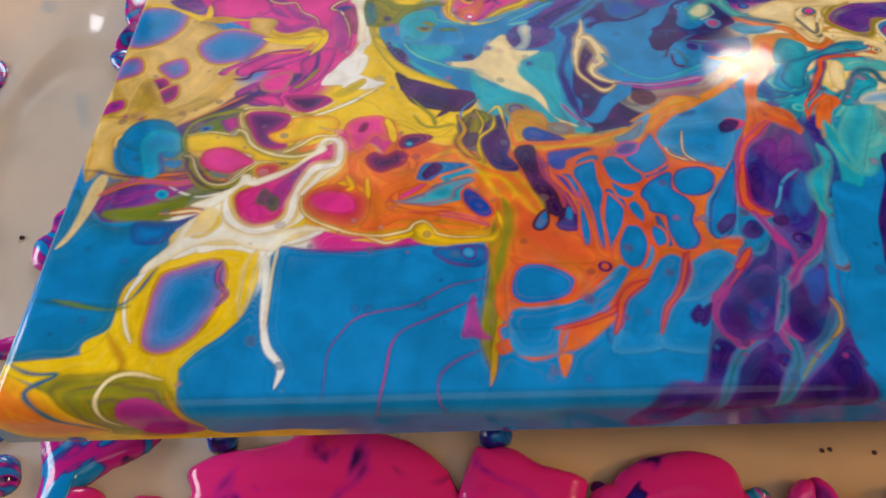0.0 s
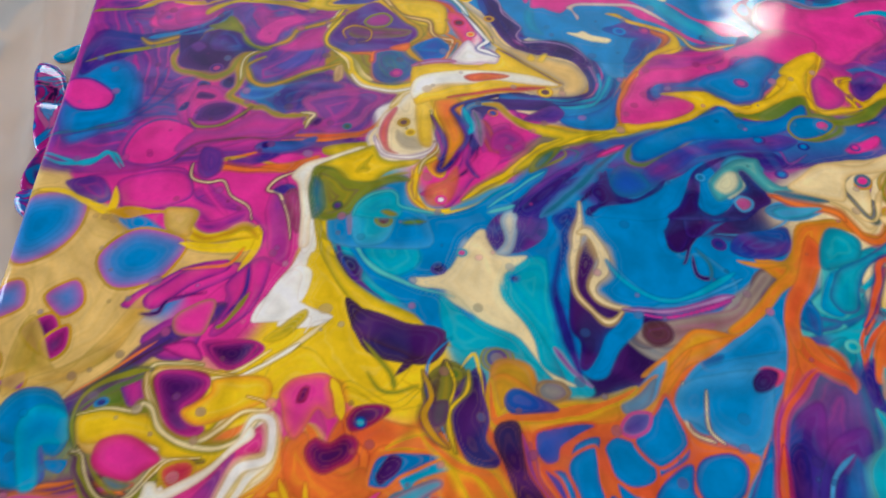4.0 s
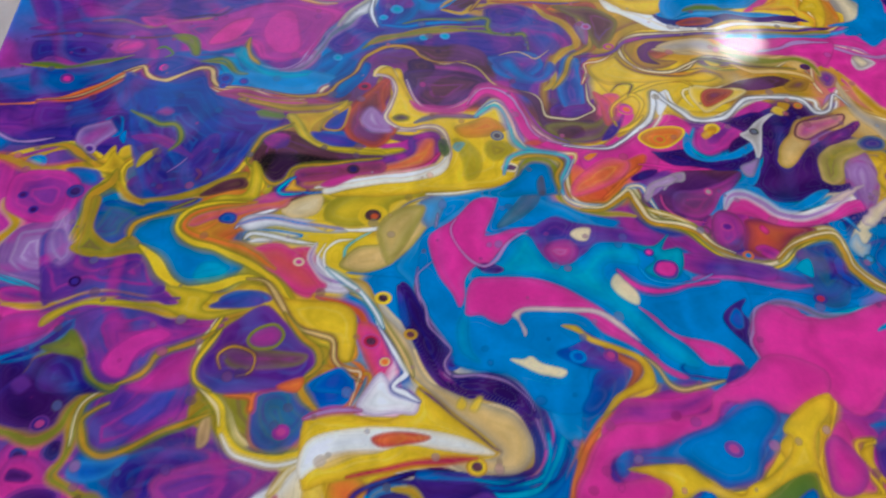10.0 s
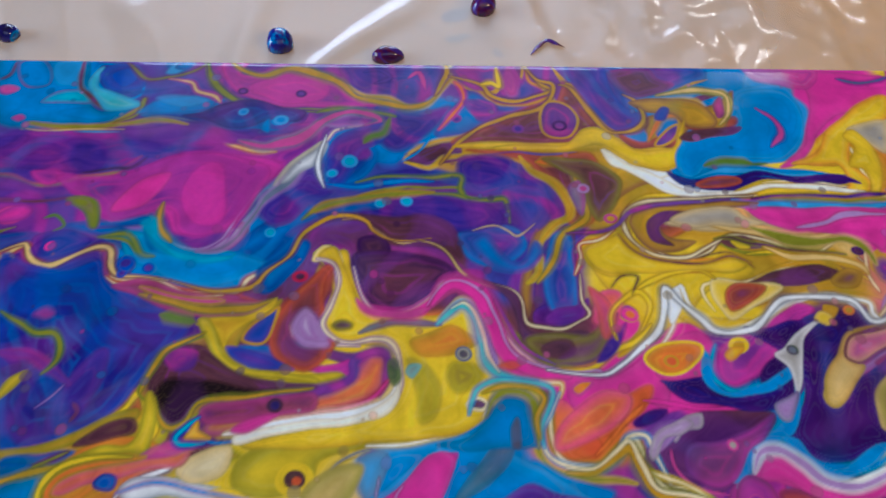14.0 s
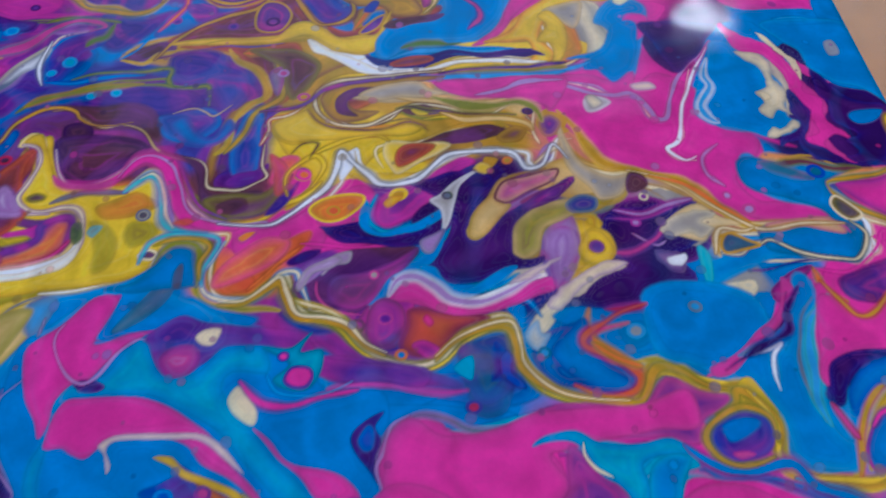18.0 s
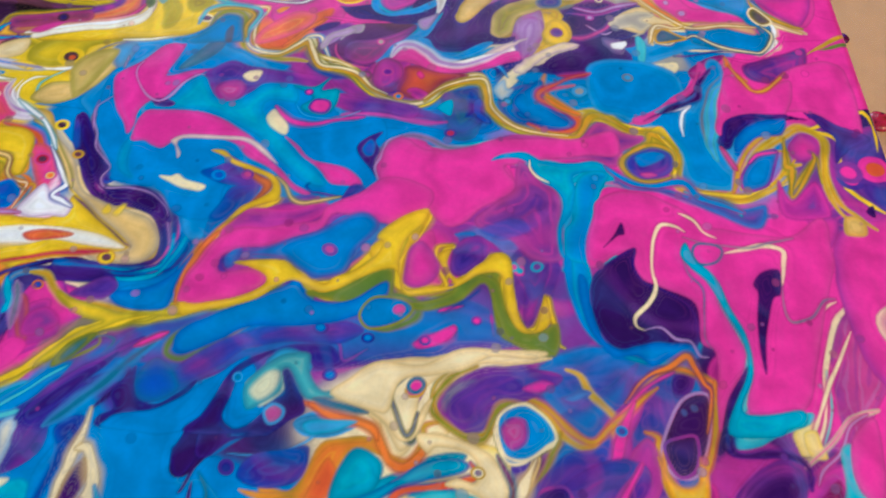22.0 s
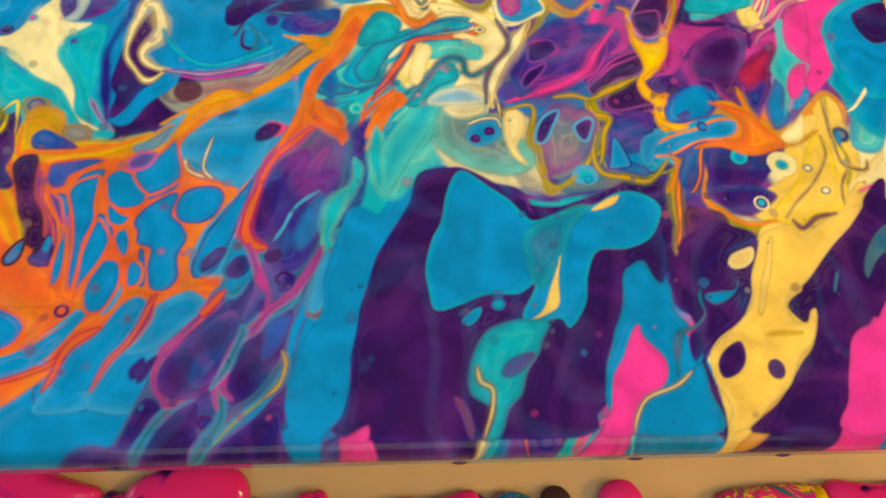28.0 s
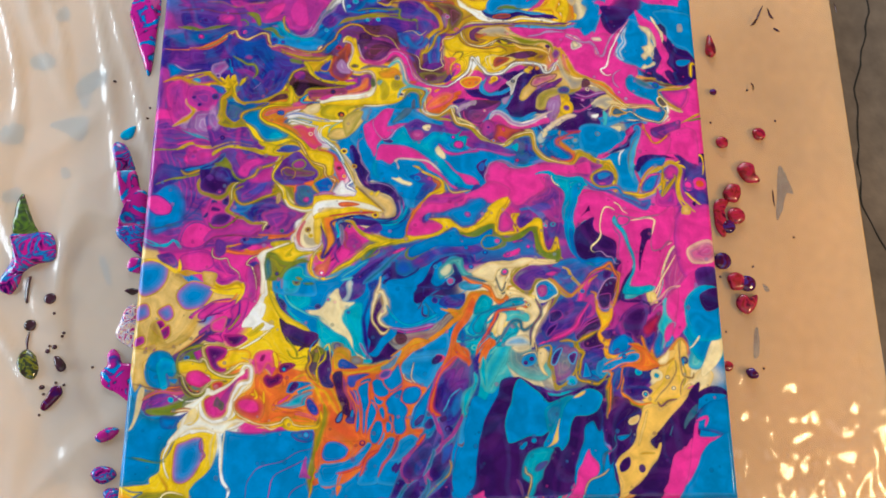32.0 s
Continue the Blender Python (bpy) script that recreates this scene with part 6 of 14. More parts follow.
pool("plum", 690,418, 697,430, 718,445, 721,431, 730,420, 754,410, 753,375, 731,383, 712,384, 717,395, 730,409, 725,413, 707,378, 695,373, 690,398, soft=0.5)
vein("aqua", 1.7, 758,449, 760,437, 771,419, 779,393, 784,368, 782,348, 773,328, glow='cyan')
pool("aqua", 764,309, 770,324, 777,328, 800,327, 816,329, 812,322, 791,315, 779,309, soft=0.4, edge='cyan')
vein("aqua", 0.9, 833,357, 830,333, 819,310)
vein("cream", 1, 855,383, 836,353, 821,329, 812,314, glow='pink')
pool("cream", 807,316, 815,318, 817,310, 819,301, 810,303, soft=0.4, edge='yellow')
pool("plum", 757,309, 770,344, 784,360, 772,332, 760,309, 778,304, 802,301, 774,302, soft=0.4)
vein("pink", 0.5, 805,296, 823,310, 841,326, 861,331, glow='cream')
vein("yellow", 0.9, 566,414, 582,416, 588,426, 586,440, 594,447, 602,440, 609,431, 625,436, 631,428, 632,405, 639,388, 646,384, 653,393, 656,406, 658,393, 661,376, 665,372, glow='olive')
vein("olive", 0.9, 570,407, 593,415, 621,427, 628,396, 639,380, 654,376, glow='green')
eye(638,429, 1.5, "pink", "cyan")
pool("cream", 572,311, 579,322, 597,316, 618,309, 623,298, 614,284, 596,266, 583,260, 570,269, 583,283, 569,293, soft=0.7, depth=1.5, edge='tan')
vein("tan", 1.2, 636,313, 642,304, 634,288, 619,270, 611,254, 613,235, 619,222, glow='brown')
vein("gold", 0.6, 601,366, 582,353, 580,341, 590,326, 608,320, 618,323, 629,333, 644,334, 652,325, 657,314, 642,292, glow='olive')
pool("violet", 586,338, 597,354, 619,362, 641,355, 652,344, 633,339, 619,333, 611,323, 597,323, soft=0.9, depth=2.5, edge='mauve')
pool("plum", 740,250, 747,280, 744,294, 761,332, 767,367, 756,359, 758,339, 751,316, 747,301, 737,273, soft=0.6, edge='pink')
pool("mauve", 796,271, 810,289, 830,296, 820,272, 806,254, 798,248, soft=1, depth=3, edge='pink')
pool("pink", 834,268, 848,283, 844,255, 832,248, soft=0.7, edge='rose')
pool("blue", 826,238, 840,252, 838,236, 829,229, soft=0.6)
pool("blue", 311,181, 331,191, 372,194, 394,200, 408,177, 446,162, 445,129, 440,103, 435,87, 411,64, 386,55, 329,56, 343,82, 325,111, soft=1.2, depth=4, edge='sky')
pool("gold", 299,217, 306,228, 322,224, 330,204, 369,200, 391,202, 371,187, 338,191, 309,193, soft=0.8, edge='orange')
pool("gold", 369,200, 394,208, 407,224, 421,233, 447,238, 429,226, 411,218, 394,200, soft=0.6, edge='orange')
pool("sky", 406,196, 422,218, 459,224, 480,224, 468,202, 448,177, 441,169, 423,177, 411,185, soft=1.2, depth=3, edge='blue')
vein("mauve", 0.9, 490,218, 469,198, 455,172, 450,148, 448,133, 461,123, glow='rust')
pool("plum", 456,-6, 461,9, 476,24, 480,5, 478,-7, soft=0.8, edge='violet')
pool("cyan", 482,240, 505,245, 518,241, 505,236, 489,235, soft=0.6, edge='aqua')
pool("cyan", 508,257, 512,277, 527,307, 540,297, 532,277, 524,253, 514,248, soft=0.8, edge='aqua')
pool("cyan", 527,284, 552,297, 581,308, 598,308, 585,298, 556,290, 540,277, 528,262, soft=0.6, depth=1, edge='teal')
pool("rust", 475,218, 483,248, 490,229, 501,220, 508,209, 504,196, 495,198, 500,209, 487,211, 472,198, 466,185, 468,202, soft=0.7, edge='orange')
pool("cream", 544,248, 548,274, 576,292, 602,298, 606,314, 623,308, 622,288, 604,268, 592,258, 576,262, 560,258, soft=0.7, depth=1.5, edge='yellow')
vein("cyan", 1.6, 544,230, 568,253, 580,265, 592,258, glow='teal')
eye(518,227, 1.6, "aqua", "cyan")
pool("cream", 563,234, 583,246, 603,248, 604,230, 590,225, 571,227, soft=1, edge='grey')
pool("grey", 567,220, 579,227, 602,225, 613,203, 621,181, 626,168, 603,172, 581,181, 570,198, soft=1.2, depth=4, edge='cream')
pool("cream", 622,230, 636,225, 636,203, 642,181, 645,168, 631,181, 622,207, soft=0.8, depth=2, edge='grey')
pool("cyan", 529,181, 540,207, 551,225, 571,225, 566,202, 551,185, 540,164, 532,164, soft=1, depth=3, edge='aqua')
pool("plum", 589,177, 607,170, 626,166, 635,148, 658,154, 678,158, 658,148, 633,143, 625,160, 599,166, soft=0.5, edge='violet')
vein("gold", 0.7, 642,226, 638,203, 645,172, 660,170, 673,185, 680,208, 682,226, glow='olive')
pool("orange", 776,231, 798,222, 821,213, 832,206, 795,203, 775,208, 751,208, 781,215, 793,224, soft=0.8, depth=1.5, edge='gold')
pool("blue", 740,240, 759,252, 774,245, 776,236, 758,226, 746,224, soft=0.7, edge='navy')
pool("cyan", 715,206, 724,212, 731,208, 728,196, 734,185, 717,192, soft=0.6, edge='sky')
eye(672,177, 2.9, "sky", "cyan")
vein("olive", 0.7, 684,210, 685,185, 699,177, 715,176, 731,181, 740,190)
vein("orange", 0.8, 738,190, 732,164, 730,139, 726,123, glow='brown')
pool("plum", 758,181, 770,199, 790,203, 814,201, 803,186, 788,172, 801,160, 779,147, 762,156, soft=0.8, depth=2.5, edge='navy')
pool("blue", 749,194, 758,201, 749,181, 742,168, soft=0.7, edge='navy')
vein("orange", 0.7, 766,199, 754,181, 750,164, 754,154, 774,141, 798,143, 806,147, glow='gold')
pool("plum", 734,147, 742,152, 760,147, 760,127, 737,123, soft=0.8, edge='brown')
eye(809,187, 3.4, "cream", "yellow")
vein("brown", 0.5, 850,241, 850,222, 849,208, 851,186, 866,181, glow='tan')
vein("orange", 0.7, 818,210, 837,227, 853,244, 863,232, 863,218, glow='gold')
pool("blue", 854,211, 857,208, 854,199, 852,204, soft=0.3)
vein("cream", 1, 866,227, 875,232, 883,244, 885,249)
pool("pink", 670,-2, 677,30, 681,50, 691,71, 695,64, 702,50, 702,36, 686,23, 676,-2, 675,-11, 667,-11, soft=0.4, edge='rose')
vein("rust", 0.7, 644,-2, 655,17, 663,30, glow='pink')
eye(629,5, 3, "violet", "plum")
eye(630,4, 1.6, "navy", "violet")
vein("cyan", 1.1, 605,34, 602,12, 594,-10)
pool("rust", 290,152, 298,166, 308,192, 330,184, 347,193, 363,198, 386,193, 406,172, 432,170, 438,163, 424,143, 415,111, 425,103, 411,82, 393,78, 373,76, 341,44, 313,27, 283,34, soft=0.8, depth=3, edge='orange')
pool("orange", 289,137, 300,147, 314,128, 330,115, 334,94, 344,86, 325,70, 292,86, 287,102, soft=1.5, depth=3, edge='rust')
pool("blue", 423,141, 431,148, 441,155, 442,138, 430,111, 421,107, 416,116, depth=1, soft=0.4, edge='sky')
pool("blue", 333,55, 351,70, 366,78, 379,94, 389,98, 393,88, 386,74, 375,61, 368,40, 368,27, 341,27, 348,48, depth=1, soft=0.4, edge='sky')
pool("blue", 286,55, 317,59, 334,68, 354,87, 360,86, 352,74, 340,62, 333,55, 319,48, 310,27, 284,27, depth=1, soft=0.4, edge='sky')
pool("blue", 392,86, 400,94, 416,103, 429,98, 423,86, 409,70, 403,55, 405,40, 398,26, 370,27, 370,44, 380,62, depth=1, soft=0.4, edge='sky')
pool("plum", 390,50, 397,57, 398,51, 392,44, depth=0.7, soft=0.5, edge='navy')
eye(344,86, 1.6, "plum", "rust")
pool("gold", 291,166, 297,203, 309,214, 320,200, 347,195, 388,204, 418,230, 386,190, 358,193, 331,192, 308,197, 302,166, soft=0.7, depth=1.5, edge='orange')
pool("sky", 369,198, 385,209, 402,224, 394,204, 381,196, soft=0.6)
vein("rust", 1.3, 463,183, 479,211, 496,225, 506,220, 509,203, glow='orange')
pool("rust", 451,210, 460,216, 471,212, 465,205, 452,204, soft=0.7, edge='pink')
vein("cream", 0.7, 409,210, 406,183, 420,175, glow='slate')
pool("pink", 666,767, 686,783, 722,764, 758,786, 788,761, 791,739, 815,716, 801,695, 790,686, 801,665, 829,664, 842,651, 808,648, 779,662, 753,688, 714,700, 686,732, soft=0.8, depth=1, edge='rose')
vein("cream", 0.6, 681,784, 702,777, 718,766, 736,765, 742,744, 753,743, 766,774, 776,786, glow='lilac')
vein("cream", 0.7, 783,788, 768,751, 761,724, 748,713, 754,703, 765,703, glow='pink')
pool("blue", 777,745, 790,773, 806,796, 860,794, 845,759, 822,726, 797,728, 786,736, soft=0.6, depth=2, edge='sky')
vein("pink", 1.3, 794,732, 809,727, 824,716, 839,709, soft=0.6)
pool("plum", 850,759, 866,767, 874,752, 889,769, 931,750, 911,695, 876,692, 858,700, 845,714, 830,710, 841,731, soft=0.4, fine=True, edge='navy')
pool("pink", 848,783, 860,776, 872,758, 875,741, 863,730, 864,713, 874,697, 861,698, 848,712, 856,730, 854,753, 847,765, soft=0.4, fine=True, edge='rose')
pool("cream", 847,795, 852,789, 850,753, 841,731, 832,720, 838,736, 827,743, 826,754, 836,759, 843,759, soft=0.4, fine=True, edge='grey')
pool("blue", 877,788, 911,780, 930,755, 896,763, 878,776, soft=0.6)
pool("blue", 796,701, 804,706, 810,698, 812,677, 838,666, 846,653, 828,662, 810,667, 797,683, soft=0.7, edge='sky')
pool("tan", 816,705, 840,699, 871,689, 908,688, 856,682, 841,676, 819,684, 808,692, soft=0.9, depth=2, edge='orange')
vein("gold", 1, 908,688, 877,682, 855,680, 847,675, 854,665, 867,653, 890,639, glow='cream')
pool("pink", 856,675, 872,679, 905,680, 892,646, 868,657, soft=0.6, edge='rose')
vein("cream", 0.7, 808,677, 831,671, 845,663, 854,653, 865,648, 886,639, glow='tan')
vein("white", 1.1, 859,653, 863,643, 854,620, 843,619, 861,625, 862,634, glow='cream')
vein("cream", 1.3, 654,710, 670,722, 680,717, 686,704, 705,695, 726,696, 751,680, 771,662, 784,650, 812,648, 841,649, glow='gold')
vein("gold", 1.2, 677,755, 687,738, 699,708, 726,696, 752,685, 781,652, 803,645, 833,649, glow='yellow')
eye(671,744, 3.8, "gold", "violet")
pool("tan", 653,703, 675,712, 697,695, 714,680, 700,670, 677,676, 656,692, soft=0.8, depth=2, edge='gold')
eye(724,675, 1.1, "cream", "violet")
pool("plum", 688,647, 699,663, 728,669, 757,670, 737,654, 755,646, 745,635, 732,631, 743,613, 728,597, 658,601, 684,620, 703,622, 690,634, soft=0.5, depth=0.6, fine=True, edge='navy')
pool("cream", 730,647, 738,659, 757,668, 770,657, 784,650, 764,648, 754,639, 739,645, soft=0.5, edge='tan')
vein("mauve", 0.5, 694,659, 718,658, 740,666, glow='violet')
pool("lilac", 721,632, 736,633, 737,620, 729,618, 723,625, soft=0.5, fine=True, edge='plum')
pool("yellow", 670,658, 679,659, 689,650, 694,638, 689,629, 677,628, 667,624, 671,639, soft=0.4, fine=True, edge='gold')
pool("lilac", 652,649, 666,653, 670,639, 663,624, 653,618, 647,631, soft=0.7, depth=2, edge='violet')
pool("grey", 659,607, 672,621, 692,625, 699,622, 683,618, 670,608, soft=0.4, fine=True, edge='cream')
pool("blue", 749,635, 758,626, 773,638, 822,640, 846,639, 853,625, 832,624, 797,623, 775,616, 754,608, 748,617, soft=0.6, depth=1.5, edge='sky')
vein("gold", 0.7, 761,628, 764,639, 775,643, 803,644, 835,644, glow='cream')
vein("cream", 0.6, 763,630, 775,628, 788,635, 807,631, 820,622, 848,621, 855,634, 851,644, glow='slate')
pool("cyan", 749,635, 755,630, 753,612, 748,608, soft=0.5, edge='aqua')
pool("cream", 757,606, 777,609, 777,600, 766,595, 759,597, soft=0.5, fine=True)
pool("pink", 787,602, 801,612, 818,616, 807,605, 798,593, 788,593, soft=0.4, edge='plum')
vein("orange", 0.9, 818,614, 820,596, 830,591, glow='gold')
vein("pink", 0.7, 818,614, 840,610, 861,625, 870,638)
pool("mauve", 830,604, 844,610, 862,616, 884,623, 871,589, 837,591, soft=0.9, depth=2, edge='plum')
pool("blue", 315,573, 328,591, 343,606, 388,636, 403,631, 433,617, 455,604, 476,598, 505,581, 512,546, 499,526, 473,501, 449,483, 427,460, 410,456, 400,480, 373,500, 350,508, 325,557, soft=0.8, depth=2, edge='sky')
pool("pink", 338,583, 347,599, 362,613, 382,626, 387,625, 375,608, 379,598, 406,602, 420,602, 396,595, 384,580, 372,573, 361,570, 361,555, 355,545, 345,564, soft=0.4, depth=0.6, edge='mauve')
pool("slate", 385,603, 394,615, 406,631, 412,644, 418,646, 416,626, 405,612, 392,603, soft=0.7, depth=2, edge='teal')
pool("tan", 302,604, 316,619, 333,620, 329,607, 314,580, 308,577, soft=0.9, depth=2, edge='olive')
pool("navy", 318,558, 321,558, 329,543, 338,522, 347,508, 350,496, 374,496, 394,487, 402,471, 402,456, 394,460, 394,474, 379,484, 355,483, 339,496, 327,516, 320,537, soft=0.5, depth=0.8, edge='plum')
vein("lilac", 0.5, 343,614, 334,564, 327,557, 332,536, 344,515, 345,496, 365,494, 387,490, 397,474, 399,456, glow='slate')
pool("tan", 321,513, 332,509, 341,493, 362,480, 380,478, 392,466, 396,450, 368,458, 346,481, 325,497, soft=0.5, depth=1.5, fine=True, edge='cream')
pool("mauve", 433,457, 441,474, 456,479, 480,478, 499,483, 515,485, 512,479, 493,468, 472,462, 448,462, soft=0.6, depth=2, edge='pink')
pool("navy", 433,490, 448,493, 443,480, 430,463, 422,449, 423,466, soft=0.9, edge='blue')
pool("pink", 548,619, 560,627, 574,618, 585,609, 603,606, 622,611, 645,618, 649,616, 621,604, 595,600, 574,605, 559,612, 550,613, soft=0.4, depth=0.6, edge='rose')
vein("blue", 1.1, 537,607, 548,619, 564,629, 579,628, 593,617, 615,616, 631,623, glow='cyan')
pool("rust", 562,606, 584,602, 609,595, 590,588, 575,573, 554,578, 558,594, soft=0.9, depth=2, edge='plum')
pool("violet", 561,580, 568,583, 577,577, 571,571, soft=0.6, edge='pink')
eye(554,575, 1.3, "orange", "blue")
vein("cream", 1.1, 497,607, 512,602, 526,587, 543,573, 560,567, 578,571, 594,586, 613,591, 623,590, 624,570, 633,552, 649,543, 666,539, 684,540, glow='olive')
vein("yellow", 0.6, 501,603, 515,596, 533,577, 560,564, 578,568, 597,583, 618,588, 622,566, 636,548, 666,537, glow='olive')
pool("teal", 589,576, 604,581, 619,582, 620,562, 615,548, 600,541, 591,553, soft=1.2, depth=3, edge='violet')
pool("cyan", 585,565, 596,572, 595,558, 590,559, soft=0.4)
pool("violet", 512,576, 547,571, 574,561, 587,553, 546,559, 519,565, soft=1.2, edge='mauve')
vein("pink", 0.8, 498,551, 519,559, 546,557, 573,550, 591,551, soft=0.6)
pool("pink", 541,513, 545,530, 559,538, 576,533, 582,528, 612,526, 634,532, 662,534, 680,522, 647,529, 632,525, 622,518, 637,510, 638,490, 582,487, 544,496, soft=0.5, depth=0.8, edge='rose')
vein("slate", 0.5, 539,503, 539,517, 545,530, 561,538, 579,535, 592,528, 612,528, 634,536, glow='lilac')
pool("cream", 629,582, 637,593, 639,585, 644,583, 636,573, soft=0.5, fine=True, edge='sky')
vein("pink", 0.8, 692,586, 674,583, 663,578, 674,565, 687,559, glow='orange')
pool("blue", 621,602, 632,602, 628,586, 624,594, soft=0.5)
pool("mauve", 12,649, 33,668, 46,667, 50,629, 59,611, 46,595, 28,590, soft=1.2, depth=4, edge='pink')
eye(60,665, 2.5, "blue", "cyan")
vein("gold", 1.8, 8,662, 32,671, 65,659, 91,663, 112,662, 124,675, glow='orange')
vein("gold", 1.6, 49,636, 49,627, 59,614, 49,600, 29,584, glow='tan')
pool("gold", 95,593, 101,616, 104,640, 114,656, 117,678, 126,678, 122,646, 110,640, 105,610, 121,589, 105,587, soft=0.6, edge='yellow')
pool("brown", 184,657, 201,666, 211,649, 199,644, soft=0.6, edge='orange')
pool("lilac", 51,575, 57,603, 71,611, 92,613, 94,622, 98,613, 87,593, 97,587, 126,584, 155,577, 167,560, 154,555, 114,559, 78,564, 56,570, soft=0.8, depth=2.5, edge='mauve')
vein("cyan", 0.7, 43,578, 60,570, 82,562, 103,556)
vein("gold", 0.9, 40,544, 60,555, 84,550, 111,554, 140,548, 168,542, 192,541, glow='yellow')
vein("pink", 1.1, 38,552, 67,560, 92,553)
pool("yellow", 165,563, 186,560, 206,556, 222,566, 234,563, 251,538, 260,523, 248,534, 231,553, 214,553, 199,543, 196,536, 179,549, soft=0.5, edge='gold')
pool("orange", 168,605, 177,616, 196,619, 218,621, 239,629, 222,618, 210,606, 203,595, 191,587, 178,596, soft=0.8, depth=2, edge='rust')
pool("rust", 237,582, 249,590, 260,587, 261,554, 251,554, 242,566, soft=0.9, depth=2, edge='pink')
pool("pink", 58,526, 60,539, 75,542, 94,540, 100,530, 87,520, 69,519, soft=0.8, depth=2, edge='mauve')
eye(65,533, 1.4, "mauve", "violet")
pool("navy", 53,508, 55,514, 80,518, 98,525, 110,539, 106,520, 89,511, 72,506, soft=0.6, edge='violet')
vein("blue", 1.2, 54,510, 70,512, 88,516)
vein("gold", 0.9, 49,510, 58,503, 72,507, 89,513, 105,524, 115,531, 121,519, 119,509, glow='olive')
pool("violet", 154,476, 166,498, 179,514, 190,514, 189,497, 180,479, 166,469, soft=1.2, depth=4, edge='pink')
vein("olive", 0.9, 78,479, 79,493, 98,506, 109,524, 120,524, glow='gold')
pool("yellow", 208,487, 217,478, 225,464, 240,455, 262,458, 262,452, 241,448, 222,456, 212,469, soft=0.4, edge='cream')
pool("olive", 193,479, 199,492, 208,485, 206,469, 197,470, soft=0.7, edge='gold')
vein("gold", 0.7, 128,471, 129,456, 123,446, 133,439, 139,433, 151,430, 166,424, 183,427, 181,415, glow='tan')
pool("pink", 92,396, 102,410, 121,412, 142,425, 159,422, 177,421, 165,409, 142,406, 117,398, 99,392, soft=0.9, depth=2.5, edge='mauve')
vein("brown", 0.8, 94,385, 107,399, 136,403, 163,403, 178,410)
pool("navy", 138,447, 152,451, 169,454, 183,455, 171,437, 158,428, 147,434, soft=1.2, depth=3, edge='blue')
pool("violet", 169,430, 183,453, 215,456, 240,455, 231,430, 208,412, 185,406, 187,421, soft=1.2, depth=4, edge='mauve')
vein("rust", 0.6, 176,404, 196,405, 219,406, 232,415, 242,430, glow='orange')
pool("blue", 148,393, 156,400, 173,397, 189,404, 184,395, 164,390, soft=0.8, depth=2, edge='violet')
eye(155,397, 1.2, "navy", "plum")
pool("navy", 130,382, 149,388, 165,388, 156,382, 138,378, soft=0.9, edge='violet')
vein("orange", 1.1, 119,377, 128,378, 148,375, 170,373, glow='rust')
pool("rust", 154,377, 172,381, 191,387, 189,382, 173,374, soft=0.7, edge='orange')
vein("cream", 0.5, 107,381, 108,369, 118,365, 129,366, 136,353, 148,343, 151,333, glow='brown')
vein("pink", 1.3, 116,362, 124,350, 134,337, soft=0.8)
pool("mauve", 111,377, 112,395, 125,391, 125,376, 117,369, soft=1.2, edge='violet')
pool("violet", 114,332, 131,334, 148,340, 145,328, 124,324, soft=1, edge='pink')
vein("gold", 1.2, 109,327, 122,320, 137,322, 148,327, 155,318, glow='yellow')
pool("tan", 93,343, 102,344, 115,341, 113,329, 111,321, 97,327, soft=0.7, depth=1.5, edge='gold')
vein("cream", 0.5, 177,374, 165,366, 158,356, 167,353, 173,338, 177,317, glow='brown')
pool("violet", 162,356, 172,362, 179,358, 170,353, soft=0.5)
pool("rose", 171,351, 179,357, 184,338, 181,322, 177,329, soft=0.8, edge='brown')
pool("white", 174,370, 182,380, 201,386, 220,393, 231,388, 234,383, 258,378, 255,373, 235,371, 226,364, 216,365, 202,376, 190,373, 186,363, 190,344, 188,328, 189,313, 183,313, 182,338, 180,360, soft=0.5, depth=1, edge='cream')
pool("yellow", 202,376, 213,368, 230,362, 255,368, 236,365, 224,355, 206,346, 197,337, 196,325, 203,315, 193,322, 191,340, 196,353, 204,362, soft=0.6, depth=1.2, edge='olive')
pool("blue", 200,327, 206,343, 224,358, 245,365, 255,363, 256,346, 266,333, 267,308, 210,311, soft=0.6, depth=1.2, edge='sky')
pool("cyan", 217,326, 218,345, 230,352, 245,350, 247,334, 239,313, 224,310, 218,317, soft=0.7, edge='sky')
vein("slate", 0.6, 216,320, 216,339, 221,350, 233,355, 244,353, 248,340, glow='lilac')
eye(238,330, 2.2, "olive", "brown")
vein("green", 1.1, 250,328, 266,327, glow='teal')
vein("yellow", 0.7, 265,369, 255,359, 258,346, 266,336, glow='orange')
vein("yellow", 0.6, 235,396, 232,411, 242,430, 259,441, glow='cream')
vein("cream", 1.1, 234,385, 228,400, 232,411, glow='white')
pool("violet", 4,873, 21,885, 52,886, 71,870, 120,861, 168,855, 206,861, 247,849, 239,844, 201,840, 171,832, 158,817, 108,821, 61,817, 25,814, soft=1.5, depth=5, edge='mauve')
pool("mauve", 2,898, 14,912, 50,914, 62,897, 44,885, 15,879, soft=1.2, depth=4, edge='violet')
pool("mauve", 17,871, 22,879, 34,877, 40,872, 30,866, soft=0.9, edge='pink')
eye(20,887, 1.9, "mauve", "pink")
vein("cyan", 0.9, 25,869, 55,875, 86,876, 117,880)
vein("olive", 1, 88,855, 97,858, 132,859, 154,865, 167,878, glow='gold')
vein("sky", 0.6, 125,854, 156,853)
